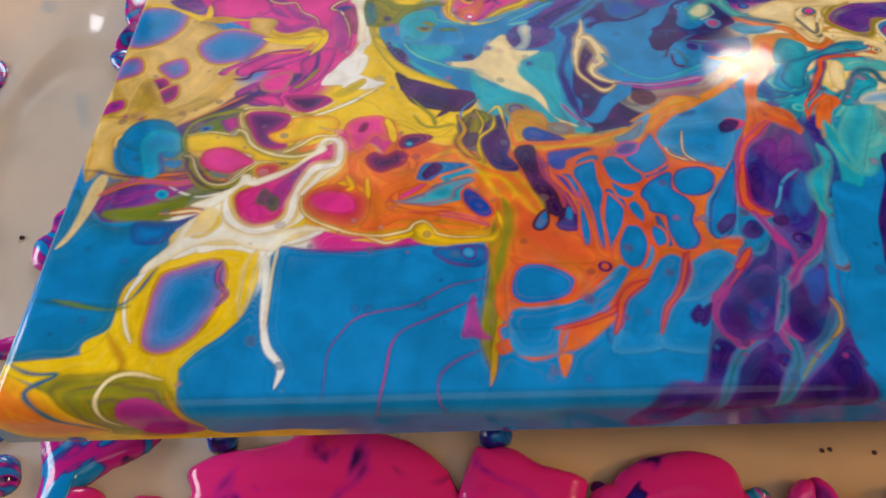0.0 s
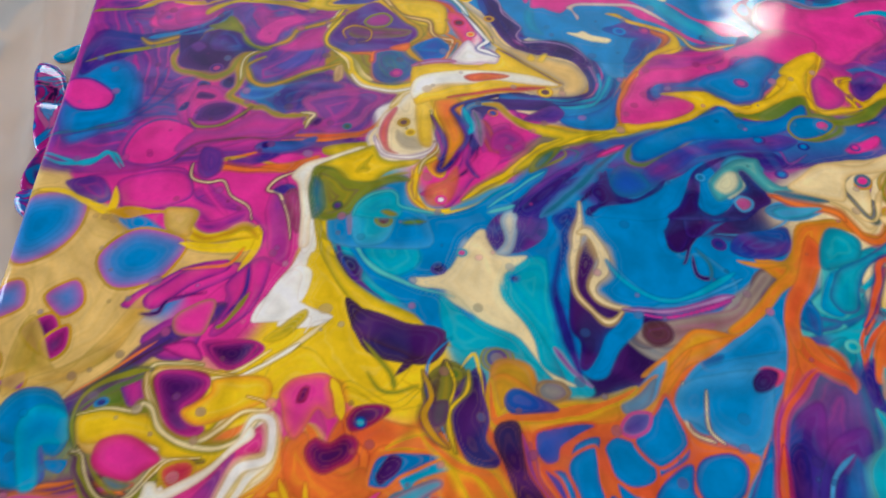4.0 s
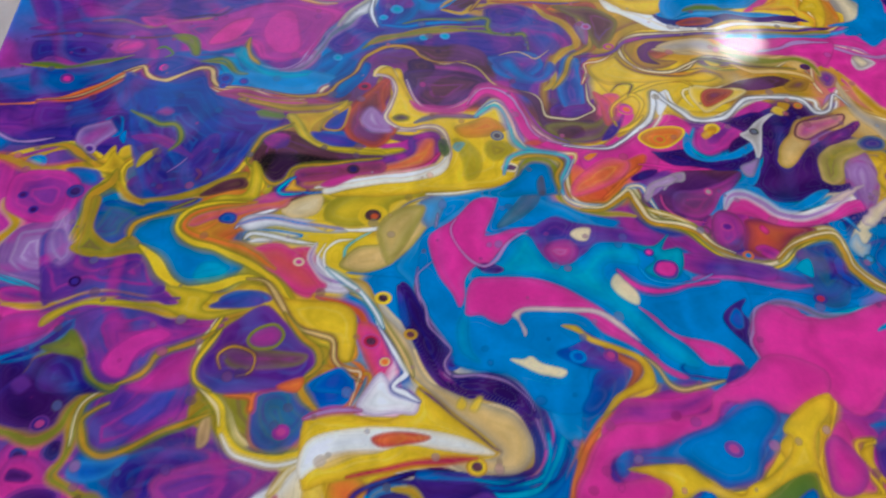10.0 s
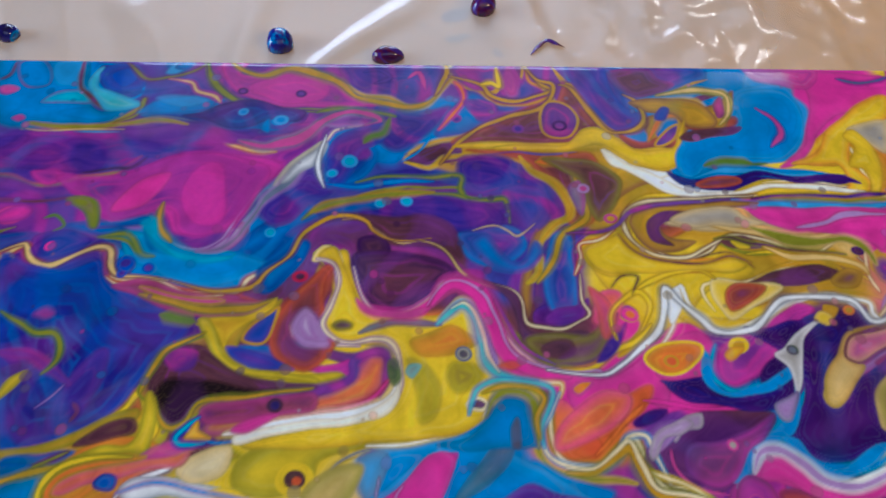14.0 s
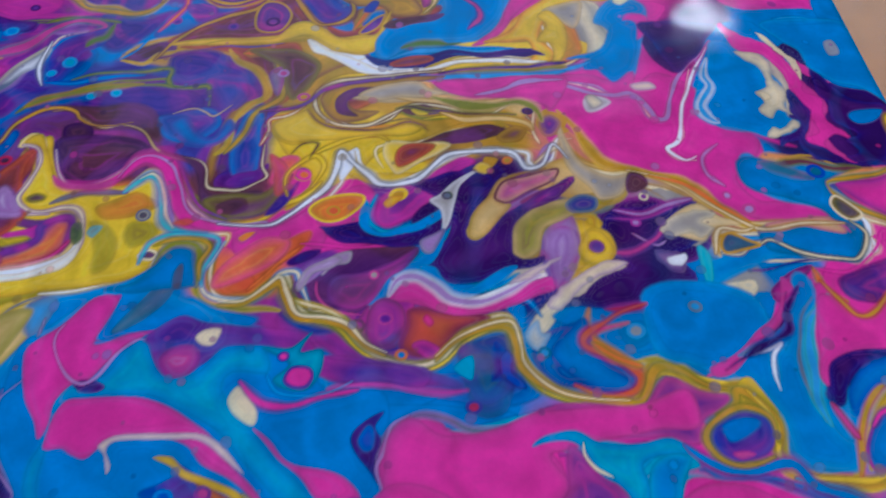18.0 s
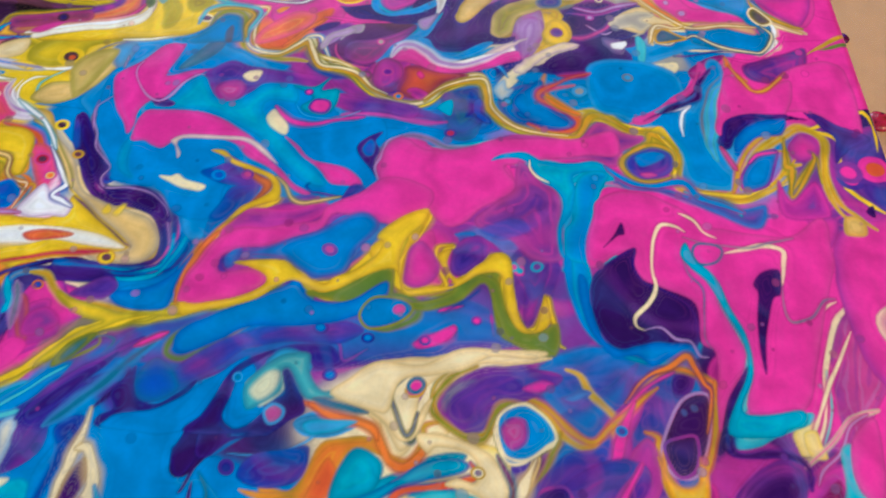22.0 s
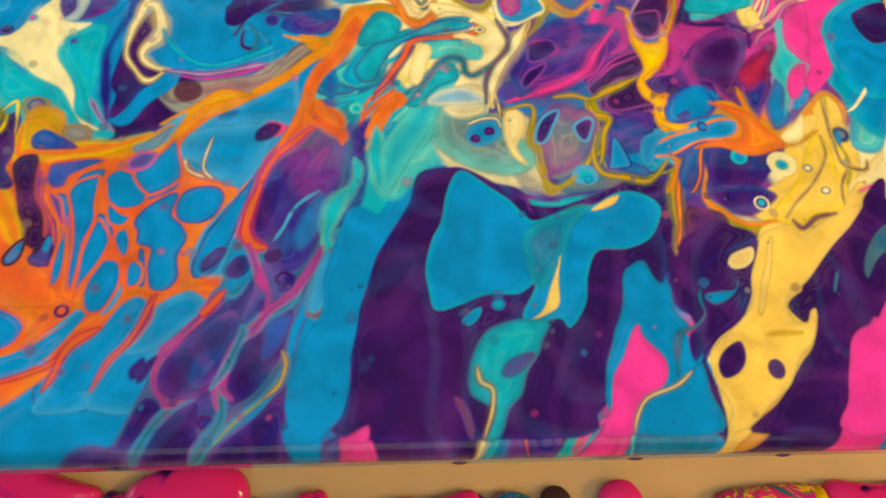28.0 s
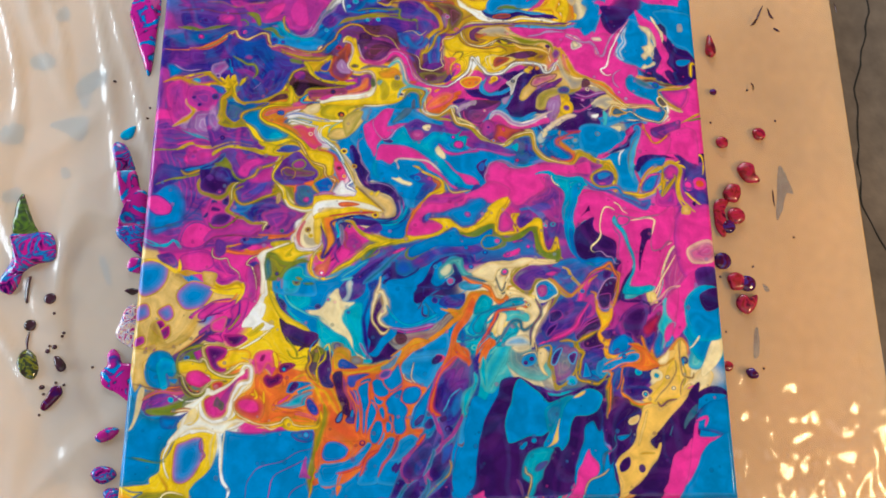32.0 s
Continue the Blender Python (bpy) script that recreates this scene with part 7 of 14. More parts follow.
pool("blue", 173,879, 193,882, 205,877, 190,871, soft=0.9, edge='violet')
vein("olive", 0.6, 69,813, 91,813, 111,807, 129,809, 139,814, 161,817, 175,830, glow='orange')
vein("mauve", 2.1, 21,805, 63,808, 100,806, 116,800, 141,803, 159,808, soft=1, glow='violet')
vein("brown", 1, 24,794, 55,799, 88,795, 117,793, 142,798, glow='violet')
pool("mauve", 105,818, 119,821, 128,814, 118,807, soft=1, edge='pink')
pool("mauve", 160,801, 173,811, 195,823, 209,828, 241,826, 245,805, 229,773, 208,768, 199,786, 184,790, 165,790, soft=1.2, depth=5, edge='pink')
pool("navy", 26,787, 39,789, 68,788, 83,784, 93,773, 67,766, 44,772, 32,767, soft=1, depth=3, edge='violet')
eye(67,779, 1.1, "navy", "plum")
pool("pink", 94,784, 100,789, 112,786, 108,777, 99,776, soft=0.5, edge='rose')
vein("green", 0.7, 32,764, 50,761, 61,760, 77,766, 100,770, glow='olive')
pool("blue", 49,755, 68,760, 101,766, 122,769, 123,763, 104,756, 88,749, 67,737, 41,733, 34,757, soft=1.2, depth=5, edge='navy')
eye(62,748, 1.9, "mauve", "pink")
pool("navy", 122,767, 147,770, 173,761, 159,757, 140,750, 127,754, soft=0.8, depth=2, edge='violet')
vein("green", 0.7, 124,780, 132,782, 139,774, 132,770)
pool("blue", 153,774, 166,781, 188,783, 192,777, 178,774, soft=0.7, edge='navy')
vein("blue", 1.5, 192,781, 199,764, 216,754, 238,752, 248,752, glow='cyan')
vein("olive", 0.5, 163,767, 181,768, 191,753, 199,751, glow='green')
vein("tan", 0.8, 44,725, 70,728, 87,737, 105,750, 118,760, 124,750, 133,746, 153,753, 168,758, 174,755, 174,739, glow='rust')
vein("rust", 1.3, 44,723, 74,725, 91,736, 109,748, glow='brown')
pool("rust", 168,755, 174,753, 176,735, 197,733, 226,727, 254,724, 254,720, 226,716, 195,727, 177,729, 169,739, soft=0.8, depth=2, edge='mauve')
vein("cream", 0.5, 172,739, 184,733, 204,735, 226,725, 247,724, glow='rust')
pool("blue", 176,749, 183,753, 189,747, 186,739, 180,740, soft=0.5, edge='navy')
pool("navy", 45,721, 71,722, 98,738, 115,752, 126,746, 150,751, 166,755, 173,735, 199,719, 220,708, 215,697, 197,675, 180,662, 164,662, 160,689, 144,707, 112,714, 82,707, 52,695, soft=1.5, depth=5, edge='violet')
pool("violet", 115,705, 130,707, 144,696, 144,686, 128,685, 117,692, soft=0.9, depth=2, edge='navy')
pool("violet", 82,685, 84,696, 96,701, 105,703, 110,694, 100,682, 96,673, 88,676, soft=0.8, depth=2.5, edge='lilac')
eye(94,677, 1.6, "lilac", "violet")
pool("navy", 103,705, 109,707, 112,694, 108,696, soft=0.5)
pool("blue", 113,689, 117,694, 118,683, soft=0.4)
vein("gold", 1.8, 58,678, 76,680, 91,670, 105,661, 116,658, 123,664, 134,671, 140,675, 151,686, glow='olive')
pool("gold", 81,661, 105,661, 112,675, 116,671, 124,661, 121,645, 112,645, 116,655, 97,658, soft=0.6, edge='yellow')
vein("yellow", 1.1, 142,678, 129,668, 122,658, 124,645, 136,631, 149,628, 169,634, 189,645, 200,652, 206,662, 213,663, 220,645, 218,635, 203,632, 186,623, 170,611, 172,600, glow='gold')
vein("gold", 0.9, 106,611, 104,629, 107,642, 118,645, 129,635, 143,626, 161,628, glow='olive')
pool("blue", 82,658, 103,658, 108,648, 100,645, soft=0.9, edge='violet')
pool("gold", 172,600, 178,614, 192,620, 211,617, 218,608, 201,599, 190,591, 178,594, soft=0.9, depth=3, edge='rust')
vein("white", 0.8, 206,605, 214,614, 228,620, 234,623, glow='slate')
vein("white", 0.9, 216,594, 225,596, 242,596, 260,591, glow='cream')
pool("mauve", 48,630, 49,654, 75,658, 93,648, 94,624, 82,613, 58,620, soft=0.8, depth=3, edge='pink')
eye(92,639, 2.2, "navy", "plum")
eye(58,637, 1.2, "violet", "plum")
eye(68,625, 1.2, "violet", "plum")
pool("lilac", 55,593, 64,611, 86,613, 94,620, 98,610, 90,597, 99,588, 136,587, 161,565, 156,555, 134,562, 97,567, 60,576, soft=0.9, depth=3, edge='mauve')
vein("cyan", 0.6, 61,572, 84,563, 108,550, 128,556)
pool("violet", 64,562, 81,563, 97,555, 87,551, 66,554, soft=0.7, edge='pink')
vein("gold", 1, 67,551, 91,550, 114,554, 138,557, 160,549, 183,540, glow='yellow')
pool("teal", 107,601, 107,619, 112,633, 126,638, 140,623, 156,620, 174,622, 146,614, 133,600, 119,596, soft=0.8, depth=2.5, edge='blue')
vein("gold", 1.6, 99,597, 104,615, 104,633, 116,648, 118,658, glow='olive')
vein("gold", 1, 120,648, 131,633, 154,630, 180,639, 207,644, 214,656, glow='yellow')
pool("navy", 127,643, 131,652, 150,655, 153,637, 138,633, soft=0.8, depth=2, edge='violet')
pool("gold", 167,609, 171,622, 196,637, 224,634, 213,622, 199,613, 188,604, 174,599, soft=0.7, depth=2, edge='orange')
vein("yellow", 1.1, 168,613, 178,595, 202,585, 221,576, 241,559, 256,538, glow='gold')
pool("yellow", 180,560, 196,548, 212,556, 222,563, 238,551, 254,530, 275,522, 279,507, 268,515, 250,527, 235,543, 220,555, 207,540, 190,536, soft=0.6, depth=1, edge='gold')
pool("rust", 217,585, 235,593, 250,584, 270,562, 256,554, 236,567, soft=0.9, depth=2.5, edge='pink')
eye(250,578, 1.3, "cream", "pink")
pool("blue", 202,552, 212,556, 227,555, 234,549, 217,545, 206,546, soft=0.6, depth=1.2, edge='violet')
pool("violet", 114,538, 130,546, 151,543, 180,536, 208,536, 174,529, 141,523, 130,512, 122,519, soft=1, depth=3, edge='mauve')
vein("pink", 1.5, 132,505, 140,512, 162,522, 184,529, 205,532, glow='mauve')
pool("violet", 148,470, 156,483, 170,496, 184,510, 192,521, 193,496, 186,475, 168,466, soft=1.2, depth=4, edge='mauve')
vein("olive", 0.8, 149,494, 136,487, 133,477, 138,461, 148,456, 166,458, 184,466, 202,473, glow='green')
pool("plum", 78,510, 90,513, 109,520, 117,512, 128,494, 128,477, 115,468, 89,472, soft=0.7, depth=1.2, edge='navy')
vein("olive", 1.2, 94,499, 103,516, 112,527, 124,519, 125,505, glow='gold')
vein("gold", 0.6, 128,498, 147,495, 132,487, 128,471, 130,458, 125,446, 144,432, glow='olive')
vein("navy", 1.2, 78,512, 96,518, 109,531, 114,538, glow='blue')
pool("pink", 70,540, 82,545, 103,543, 99,531, 84,526, 74,524, soft=0.8, depth=2, edge='mauve')
eye(104,456, 1.8, "navy", "plum")
pool("blue", 134,452, 139,458, 154,457, 165,452, 151,445, 141,448, soft=0.7, depth=2, edge='navy')
pool("violet", 190,431, 202,446, 233,448, 255,450, 244,438, 220,429, soft=1.2, depth=4, edge='mauve')
pool("teal", 230,458, 227,481, 233,491, 249,492, 256,479, 261,459, 249,455, soft=0.7, depth=1.2, edge='orange')
pool("yellow", 212,481, 218,474, 226,458, 243,451, 265,453, 280,462, 268,450, 249,444, 230,448, 217,458, soft=0.4, depth=0.8, edge='cream')
vein("olive", 1, 193,470, 204,481, 212,474, glow='gold')
pool("brown", 202,475, 207,473, 207,461, 201,458, soft=0.6, edge='tan')
vein("cream", 0.9, 241,432, 253,444, 268,451, 287,458, glow='yellow')
pool("white", 208,610, 217,617, 236,616, 260,611, 283,602, 260,602, 233,607, 215,603, soft=0.4, depth=0.8, edge='slate')
pool("yellow", 254,609, 264,611, 275,606, 268,602, soft=0.3)
vein("white", 0.8, 212,596, 219,601, 242,596, 261,593, glow='olive')
pool("cream", 236,621, 247,631, 263,633, 260,618, 244,614, soft=0.5, edge='tan')
vein("blue", 0.5, 207,608, 225,614, 252,609, 279,604, glow='lilac')
vein("lilac", 1, 261,593, 258,580, 269,566, 284,562, glow='white')
pool("orange", 294,198, 304,194, 305,169, 312,142, 315,120, 329,110, 338,92, 286,95, 283,125, 285,163, 295,169, soft=0.8, depth=4, edge='rust')
pool("rust", 284,153, 296,143, 304,124, 317,108, 339,95, 350,91, 280,96, 291,118, soft=1.5, depth=2, edge='orange')
vein("yellow", 1, 283,131, 286,113, 280,99, glow='gold')
pool("rust", 314,189, 354,190, 381,193, 401,191, 411,176, 442,166, 430,148, 421,135, 417,111, 439,100, 428,86, 350,91, 341,110, 333,140, 318,168, soft=0.7, depth=2, edge='orange')
pool("plum", 298,185, 304,190, 312,190, 314,175, 320,158, 324,141, 322,130, 315,129, 309,145, 304,165, 299,176, depth=0.6, soft=0.4, edge='umber')
pool("plum", 328,147, 332,141, 334,125, 331,116, 325,113, 320,117, 322,129, depth=0.6, soft=0.4, edge='umber')
pool("blue", 333,164, 338,158, 339,147, 340,134, 337,132, 333,147, 329,154, 325,162, depth=0.5, soft=0.35, edge='navy')
pool("blue", 338,166, 342,177, 356,179, 352,166, 355,149, 350,127, 348,100, 344,101, 343,121, 341,140, 340,156, depth=0.5, soft=0.35, edge='navy')
pool("blue", 356,146, 361,147, 368,135, 363,114, 354,100, 351,98, 352,121, depth=0.5, soft=0.35, edge='navy')
pool("blue", 379,171, 385,179, 397,188, 403,177, 403,168, 392,162, 383,159, depth=0.5, soft=0.35, edge='navy')
pool("blue", 380,144, 386,154, 398,163, 405,163, 402,149, 409,141, 413,132, 409,120, 410,108, 405,100, 396,100, 392,112, 393,124, 384,128, 383,136, depth=0.5, soft=0.35, edge='navy')
pool("blue", 405,158, 412,167, 429,168, 435,159, 429,148, 416,143, 406,146, depth=0.5, soft=0.35, edge='navy')
pool("blue", 386,122, 389,122, 391,104, 388,103, depth=0.5, soft=0.35, edge='navy')
pool("blue", 424,135, 430,144, 440,157, 451,174, 444,140, 432,110, 422,106, 418,114, depth=0.5, soft=0.35, edge='navy')
pool("blue", 401,191, 406,206, 420,213, 446,215, 462,211, 458,188, 443,169, 428,175, 422,177, 412,185, soft=0.7, depth=2, edge='sky')
vein("cream", 0.5, 422,205, 418,183, 426,174, glow='slate')
pool("plum", 451,209, 459,215, 467,212, 461,203, 452,202, soft=0.5)
pool("navy", 424,118, 432,127, 439,126, 434,117, 426,110, soft=0.6, edge='plum')
pool("gold", 296,212, 307,220, 320,211, 328,201, 355,198, 376,204, 396,214, 374,193, 357,188, 330,190, 308,193, 297,187, soft=0.6, depth=1.2, edge='orange')
pool("tan", 323,211, 328,215, 340,213, 344,206, 337,201, 327,202, soft=0.5, edge='brown')
pool("grey", 326,210, 330,213, 338,211, 341,206, 335,203, 328,205, soft=0.5, edge='slate')
vein("rust", 0.5, 316,178, 320,161, 329,144, 333,128, glow='mauve')
vein("mauve", 0.5, 313,184, 316,168, 325,148, 326,135, glow='rust')
pool("sky", 372,199, 383,204, 395,212, 387,198, 374,193, soft=0.5, edge='slate')
vein("tan", 0.7, 154,225, 130,230, 106,229, 105,216, 115,197, 129,190, 144,192, glow='gold')
pool("tan", 70,190, 69,204, 84,206, 107,205, 103,211, 110,205, 118,194, 109,194, 87,194, 80,182, soft=0.5, depth=1, edge='gold')
vein("white", 0.8, 102,194, 113,185, 133,182, 152,181, 161,188, 166,194, 175,194, 176,183, 175,170, 166,164, 157,161, glow='cream')
vein("cream", 0.6, 154,158, 155,139, 164,127, 182,117, 200,110, 211,106, 220,109, glow='orange')
pool("pink", 182,204, 188,219, 204,224, 208,210, 202,203, 206,188, 200,182, 189,189, soft=0.9, depth=2, edge='rose')
pool("rust", 209,188, 222,202, 241,194, 267,185, 282,163, 267,171, 248,179, 235,180, 222,167, 209,171, soft=0.9, depth=2, edge='orange')
pool("cyan", 219,141, 235,148, 244,156, 266,161, 262,154, 250,146, 238,139, soft=0.5, depth=1.2, edge='teal')
vein("pink", 1, 235,156, 222,147, 210,142, glow='rust')
vein("orange", 0.6, 211,127, 235,131, 258,127, 276,119, glow='pink')
pool("yellow", 226,111, 234,118, 240,110, 258,108, 249,104, 234,105, soft=0.5, edge='gold')
pool("white", 78,109, 85,128, 98,134, 116,129, 130,114, 164,118, 151,110, 137,105, soft=0.9, depth=2.5, edge='yellow')
pool("blue", 48,125, 71,126, 87,131, 75,120, 69,109, 52,110, soft=0.8, depth=2, edge='navy')
pool("blue", 35,199, 45,212, 62,206, 65,190, 50,187, 55,167, 47,164, 40,181, soft=0.7, depth=2, edge='cyan')
eye(61,150, 1.4, "cyan", "blue")
pool("violet", 645,357, 676,372, 707,368, 730,365, 749,361, 746,315, 736,269, 717,254, 680,232, 646,221, 620,230, 613,248, 631,273, 646,300, 658,316, soft=1.5, depth=5, edge='blue')
pool("blue", 657,330, 674,337, 698,351, 710,360, 701,342, 684,321, 673,313, 662,320, soft=1, depth=3, edge='violet')
pool("plum", 733,339, 732,352, 741,359, 746,352, 741,342, depth=1.2, soft=0.6, edge='violet')
pool("plum", 679,256, 690,266, 709,274, 722,276, 722,268, 707,261, 693,253, 683,246, depth=1.2, soft=0.6, edge='violet')
pool("plum", 752,269, 760,284, 777,296, 796,299, 796,274, 786,249, 779,231, 774,241, 759,251, depth=1.2, soft=0.6, edge='violet')
pool("plum", 686,222, 697,226, 717,226, 719,213, 701,206, 689,212, depth=1.2, soft=0.6, edge='violet')
vein("mauve", 0.5, 781,301, 760,284, 748,266, 742,254)
pool("pink", 684,317, 692,330, 709,343, 709,330, 698,314, 691,311, soft=0.7, edge='mauve')
vein("gold", 1, 710,318, 718,314, 716,302, 721,287, 730,272, 733,265, 722,254, 719,243, 736,240, 731,226, 724,230, 730,220, glow='orange')
pool("gold", 679,232, 683,239, 685,229, 693,226, 683,226, soft=0.4, edge='olive')
vein("gold", 0.6, 664,358, 672,354, 678,341, 692,326, 683,313, 669,310, 655,320, 648,332, 637,340, glow='yellow')
vein("orange", 0.6, 696,330, 717,349, 733,358, 748,355, 759,349, 758,338, glow='gold')
vein("pink", 0.7, 680,313, 700,334, 717,347, 733,356, glow='mauve')
pool("pink", 728,258, 738,254, 751,269, 745,277, 739,262, soft=0.7, edge='mauve')
pool("sky", 659,341, 671,345, 678,342, 667,337, soft=0.5, edge='violet')
pool("navy", 696,377, 716,373, 734,369, 754,375, 749,366, 726,360, 703,364, soft=0.7, depth=1.5, edge='cyan')
vein("cream", 0.6, 618,327, 626,335, 640,336, 652,316, 647,310, 632,304, 621,307, 617,319, glow='olive')
vein("cream", 0.9, 616,220, 613,244, 617,265, 632,288, 639,308, glow='brown')
pool("orange", 766,232, 776,231, 788,221, 799,208, 818,205, 841,212, 824,202, 797,198, 774,200, 750,196, 782,206, 785,216, 775,224, 761,224, soft=0.6, depth=1.2, edge='gold')
vein("orange", 1, 723,243, 736,240, 729,226, 731,216, 743,215, 761,224, glow='gold')
pool("cyan", 722,197, 731,205, 754,220, 771,224, 782,219, 782,211, 761,206, 740,199, 728,194, soft=0.5, depth=1.2, edge='blue')
pool("cyan", 709,200, 712,208, 722,211, 737,212, 728,203, 719,190, 722,183, 712,187, soft=0.6, edge='sky')
pool("blue", 685,190, 688,206, 693,206, 696,190, 715,181, 711,175, 692,179, soft=0.6, depth=1.2, edge='navy')
vein("gold", 0.7, 682,209, 677,196, 682,180, 695,174, 714,172, 729,188, glow='olive')
vein("orange", 0.7, 726,194, 735,188, 730,172, 725,163, glow='gold')
vein("orange", 0.7, 757,201, 752,188, 746,170, 741,163, glow='brown')
pool("plum", 755,188, 760,198, 777,201, 797,198, 791,189, 785,173, 771,167, 756,172, soft=0.8, depth=2.5, edge='navy')
pool("blue", 734,178, 742,191, 753,197, 744,182, 736,166, soft=0.7, edge='navy')
eye(779,192, 2.1, "cyan", "blue")
pool("pink", 816,256, 834,272, 847,268, 836,250, 823,225, 818,236, soft=0.6, depth=1.2, edge='cyan')
pool("blue", 830,239, 839,250, 843,243, 836,234, soft=0.5)
eye(674,174, 1.1, "blue", "cyan")
pool("slate", 573,232, 583,240, 603,237, 606,223, 619,217, 632,204, 638,185, 618,176, 593,182, 580,190, 567,203, 566,219, soft=1.5, depth=4, edge='aqua')
pool("grey", 576,229, 589,235, 603,233, 603,225, 586,221, soft=1.2, depth=3, edge='cream')
vein("cream", 1.8, 566,229, 576,239, 593,243, 606,240, 610,230, soft=0.8, glow='tan')
pool("blue", 591,206, 596,216, 609,220, 617,212, 612,202, 603,198, 595,199, soft=0.4, depth=1, edge='sky')
vein("cream", 0.5, 593,216, 603,220, 613,220, 617,212, glow='slate')
eye(608,210, 1.3, "plum", "navy")
eye(598,204, 1.3, "plum", "navy")
pool("cream", 620,227, 631,224, 634,211, 627,198, 634,185, 625,191, 619,207, soft=0.7, depth=1.5, edge='tan')
pool("aqua", 564,286, 582,290, 599,283, 603,272, 596,265, 586,272, 568,269, soft=0.9, depth=2, edge='cyan')
pool("cyan", 547,215, 560,229, 566,229, 568,212, 564,200, 551,193, 543,174, 538,190, soft=1, depth=3, edge='aqua')
pool("cyan", 532,183, 536,202, 540,215, 547,215, 538,193, soft=0.8, edge='blue')
eye(542,249, 1.6, "cyan", "teal")
pool("cyan", 507,255, 513,273, 523,281, 527,270, 521,252, 515,248, soft=0.7, depth=1.5, edge='blue')
pool("cyan", 488,242, 495,248, 515,245, 512,239, 499,237, soft=0.6, edge='navy')
pool("rust", 527,218, 536,235, 542,242, 549,239, 549,232, 540,222, 534,208, 525,195, 526,205, soft=0.6, edge='orange')
vein("rust", 0.8, 529,235, 541,256, 548,271, 557,280, glow='brown')
pool("rust", 483,233, 493,234, 501,220, 508,211, 503,198, 495,198, 502,208, 491,217, 483,207, 481,220, soft=0.7, edge='orange')
pool("violet", 492,182, 509,201, 527,218, 525,202, 511,183, 500,164, 488,161, soft=1.5, depth=4, edge='navy')
pool("navy", 494,251, 498,262, 505,248, 501,234, 495,241, soft=0.7, edge='blue')
pool("slate", 643,218, 653,231, 667,232, 673,218, 668,199, 657,186, 647,176, 645,195, soft=1, depth=3, edge='violet')
vein("olive", 0.7, 640,227, 639,208, 644,189, 644,167, 653,167, 666,177, glow='gold')
pool("blue", 382,386, 411,396, 448,404, 486,414, 506,403, 538,404, 571,409, 604,407, 628,393, 639,379, 619,374, 568,368, 518,369, 469,365, 384,370, soft=1.2, depth=5, edge='violet')
pool("blue", 410,378, 424,392, 448,404, 480,418, 493,420, 499,407, 467,402, 443,392, 420,372, soft=0.6, depth=1, edge='green')
vein("green", 0.7, 536,392, 531,402, 538,411, 558,412, 569,406, 566,395, 550,388, 537,390, glow='olive')
pool("violet", 475,371, 493,378, 512,378, 518,366, 494,364, soft=1, depth=3, edge='navy')
pool("cyan", 475,365, 481,373, 493,373, 500,363, soft=1, edge='sky')
vein("mauve", 0.6, 509,383, 518,379, 521,368, 537,374)
vein("pink", 1, 568,379, 578,381, 588,382, 595,388, glow='mauve')
vein("pink", 0.7, 583,400, 600,404, glow='violet')
vein("mauve", 0.6, 604,413, 614,416, 618,403, 620,384)
vein("navy", 0.7, 586,398, 604,410, 611,416)
pool("green", 619,426, 626,429, 629,399, 637,384, 652,382, 654,369, 639,376, 625,383, 620,403, soft=0.7, depth=1.5, edge='olive')
vein("yellow", 1.2, 410,406, 429,410, 451,413, 466,422, 473,431, 486,430, 496,423, 509,419, 532,431, 553,451, 571,466, 567,454, 556,437, 555,420, 571,417, 588,418, 582,432, 584,446, 594,448, glow='gold')
vein("yellow", 1, 592,421, 606,430, 621,440, 627,433, 626,412, 631,392, 640,386, 649,388, 655,407, 657,397, 661,384, glow='gold')
pool("yellow", 536,448, 554,458, 573,470, 569,454, 558,440, 553,437, 539,438, soft=0.4, edge='gold')
pool("violet", 593,438, 601,448, 612,455, 618,447, 613,434, 602,427, 594,429, soft=0.8, depth=2, edge='mauve')
pool("pink", 558,423, 563,443, 574,450, 583,435, 578,422, 568,417, soft=0.7, depth=1.5, edge='mauve')
eye(634,432, 1.3, "cyan", "pink")
pool("mauve", 644,446, 653,449, 658,438, 651,404, 642,388, 640,405, soft=0.8, depth=2, edge='violet')
eye(650,431, 1.5, "cyan", "mauve")
pool("blue", 436,440, 438,454, 448,453, 446,436, 440,433, soft=0.6, edge='violet')
vein("gold", 0.6, 411,410, 408,425, 416,442, 431,461, 447,477, glow='orange')
vein("rust", 1, 352,90, 362,85, 358,78, 344,62, 332,54, 316,44, 310,27, glow='orange')
vein("rust", 1.2, 377,96, 371,82, 351,66, 343,50, glow='orange')
vein("rust", 1.2, 412,99, 428,103, 440,100, 432,90, 418,82, 409,72, glow='orange')
vein("rust", 0.8, 360,81, 375,90, 384,99, 404,96, 416,102, glow='orange')
vein("rust", 0.9, 328,86, 332,76, 317,63, 297,59, 285,63, glow='orange')
pool("blue", 483,-3, 478,11, 481,22, 478,34, 485,59, 494,98, 508,119, 522,102, 518,72, 520,53, 517,34, 510,17, 502,8, 499,-9, 485,-9, soft=0.5, depth=0.3, edge='navy')
pool("pink", 511,8, 519,12, 528,15, 527,5, 529,-9, 515,-9, soft=0.6, edge='rose')
pool("cyan", 590,41, 596,57, 609,68, 626,74, 632,67, 618,45, 612,29, 604,17, 593,-6, 589,-6, 596,17, 590,29, soft=0.6, depth=1.5, edge='sky')
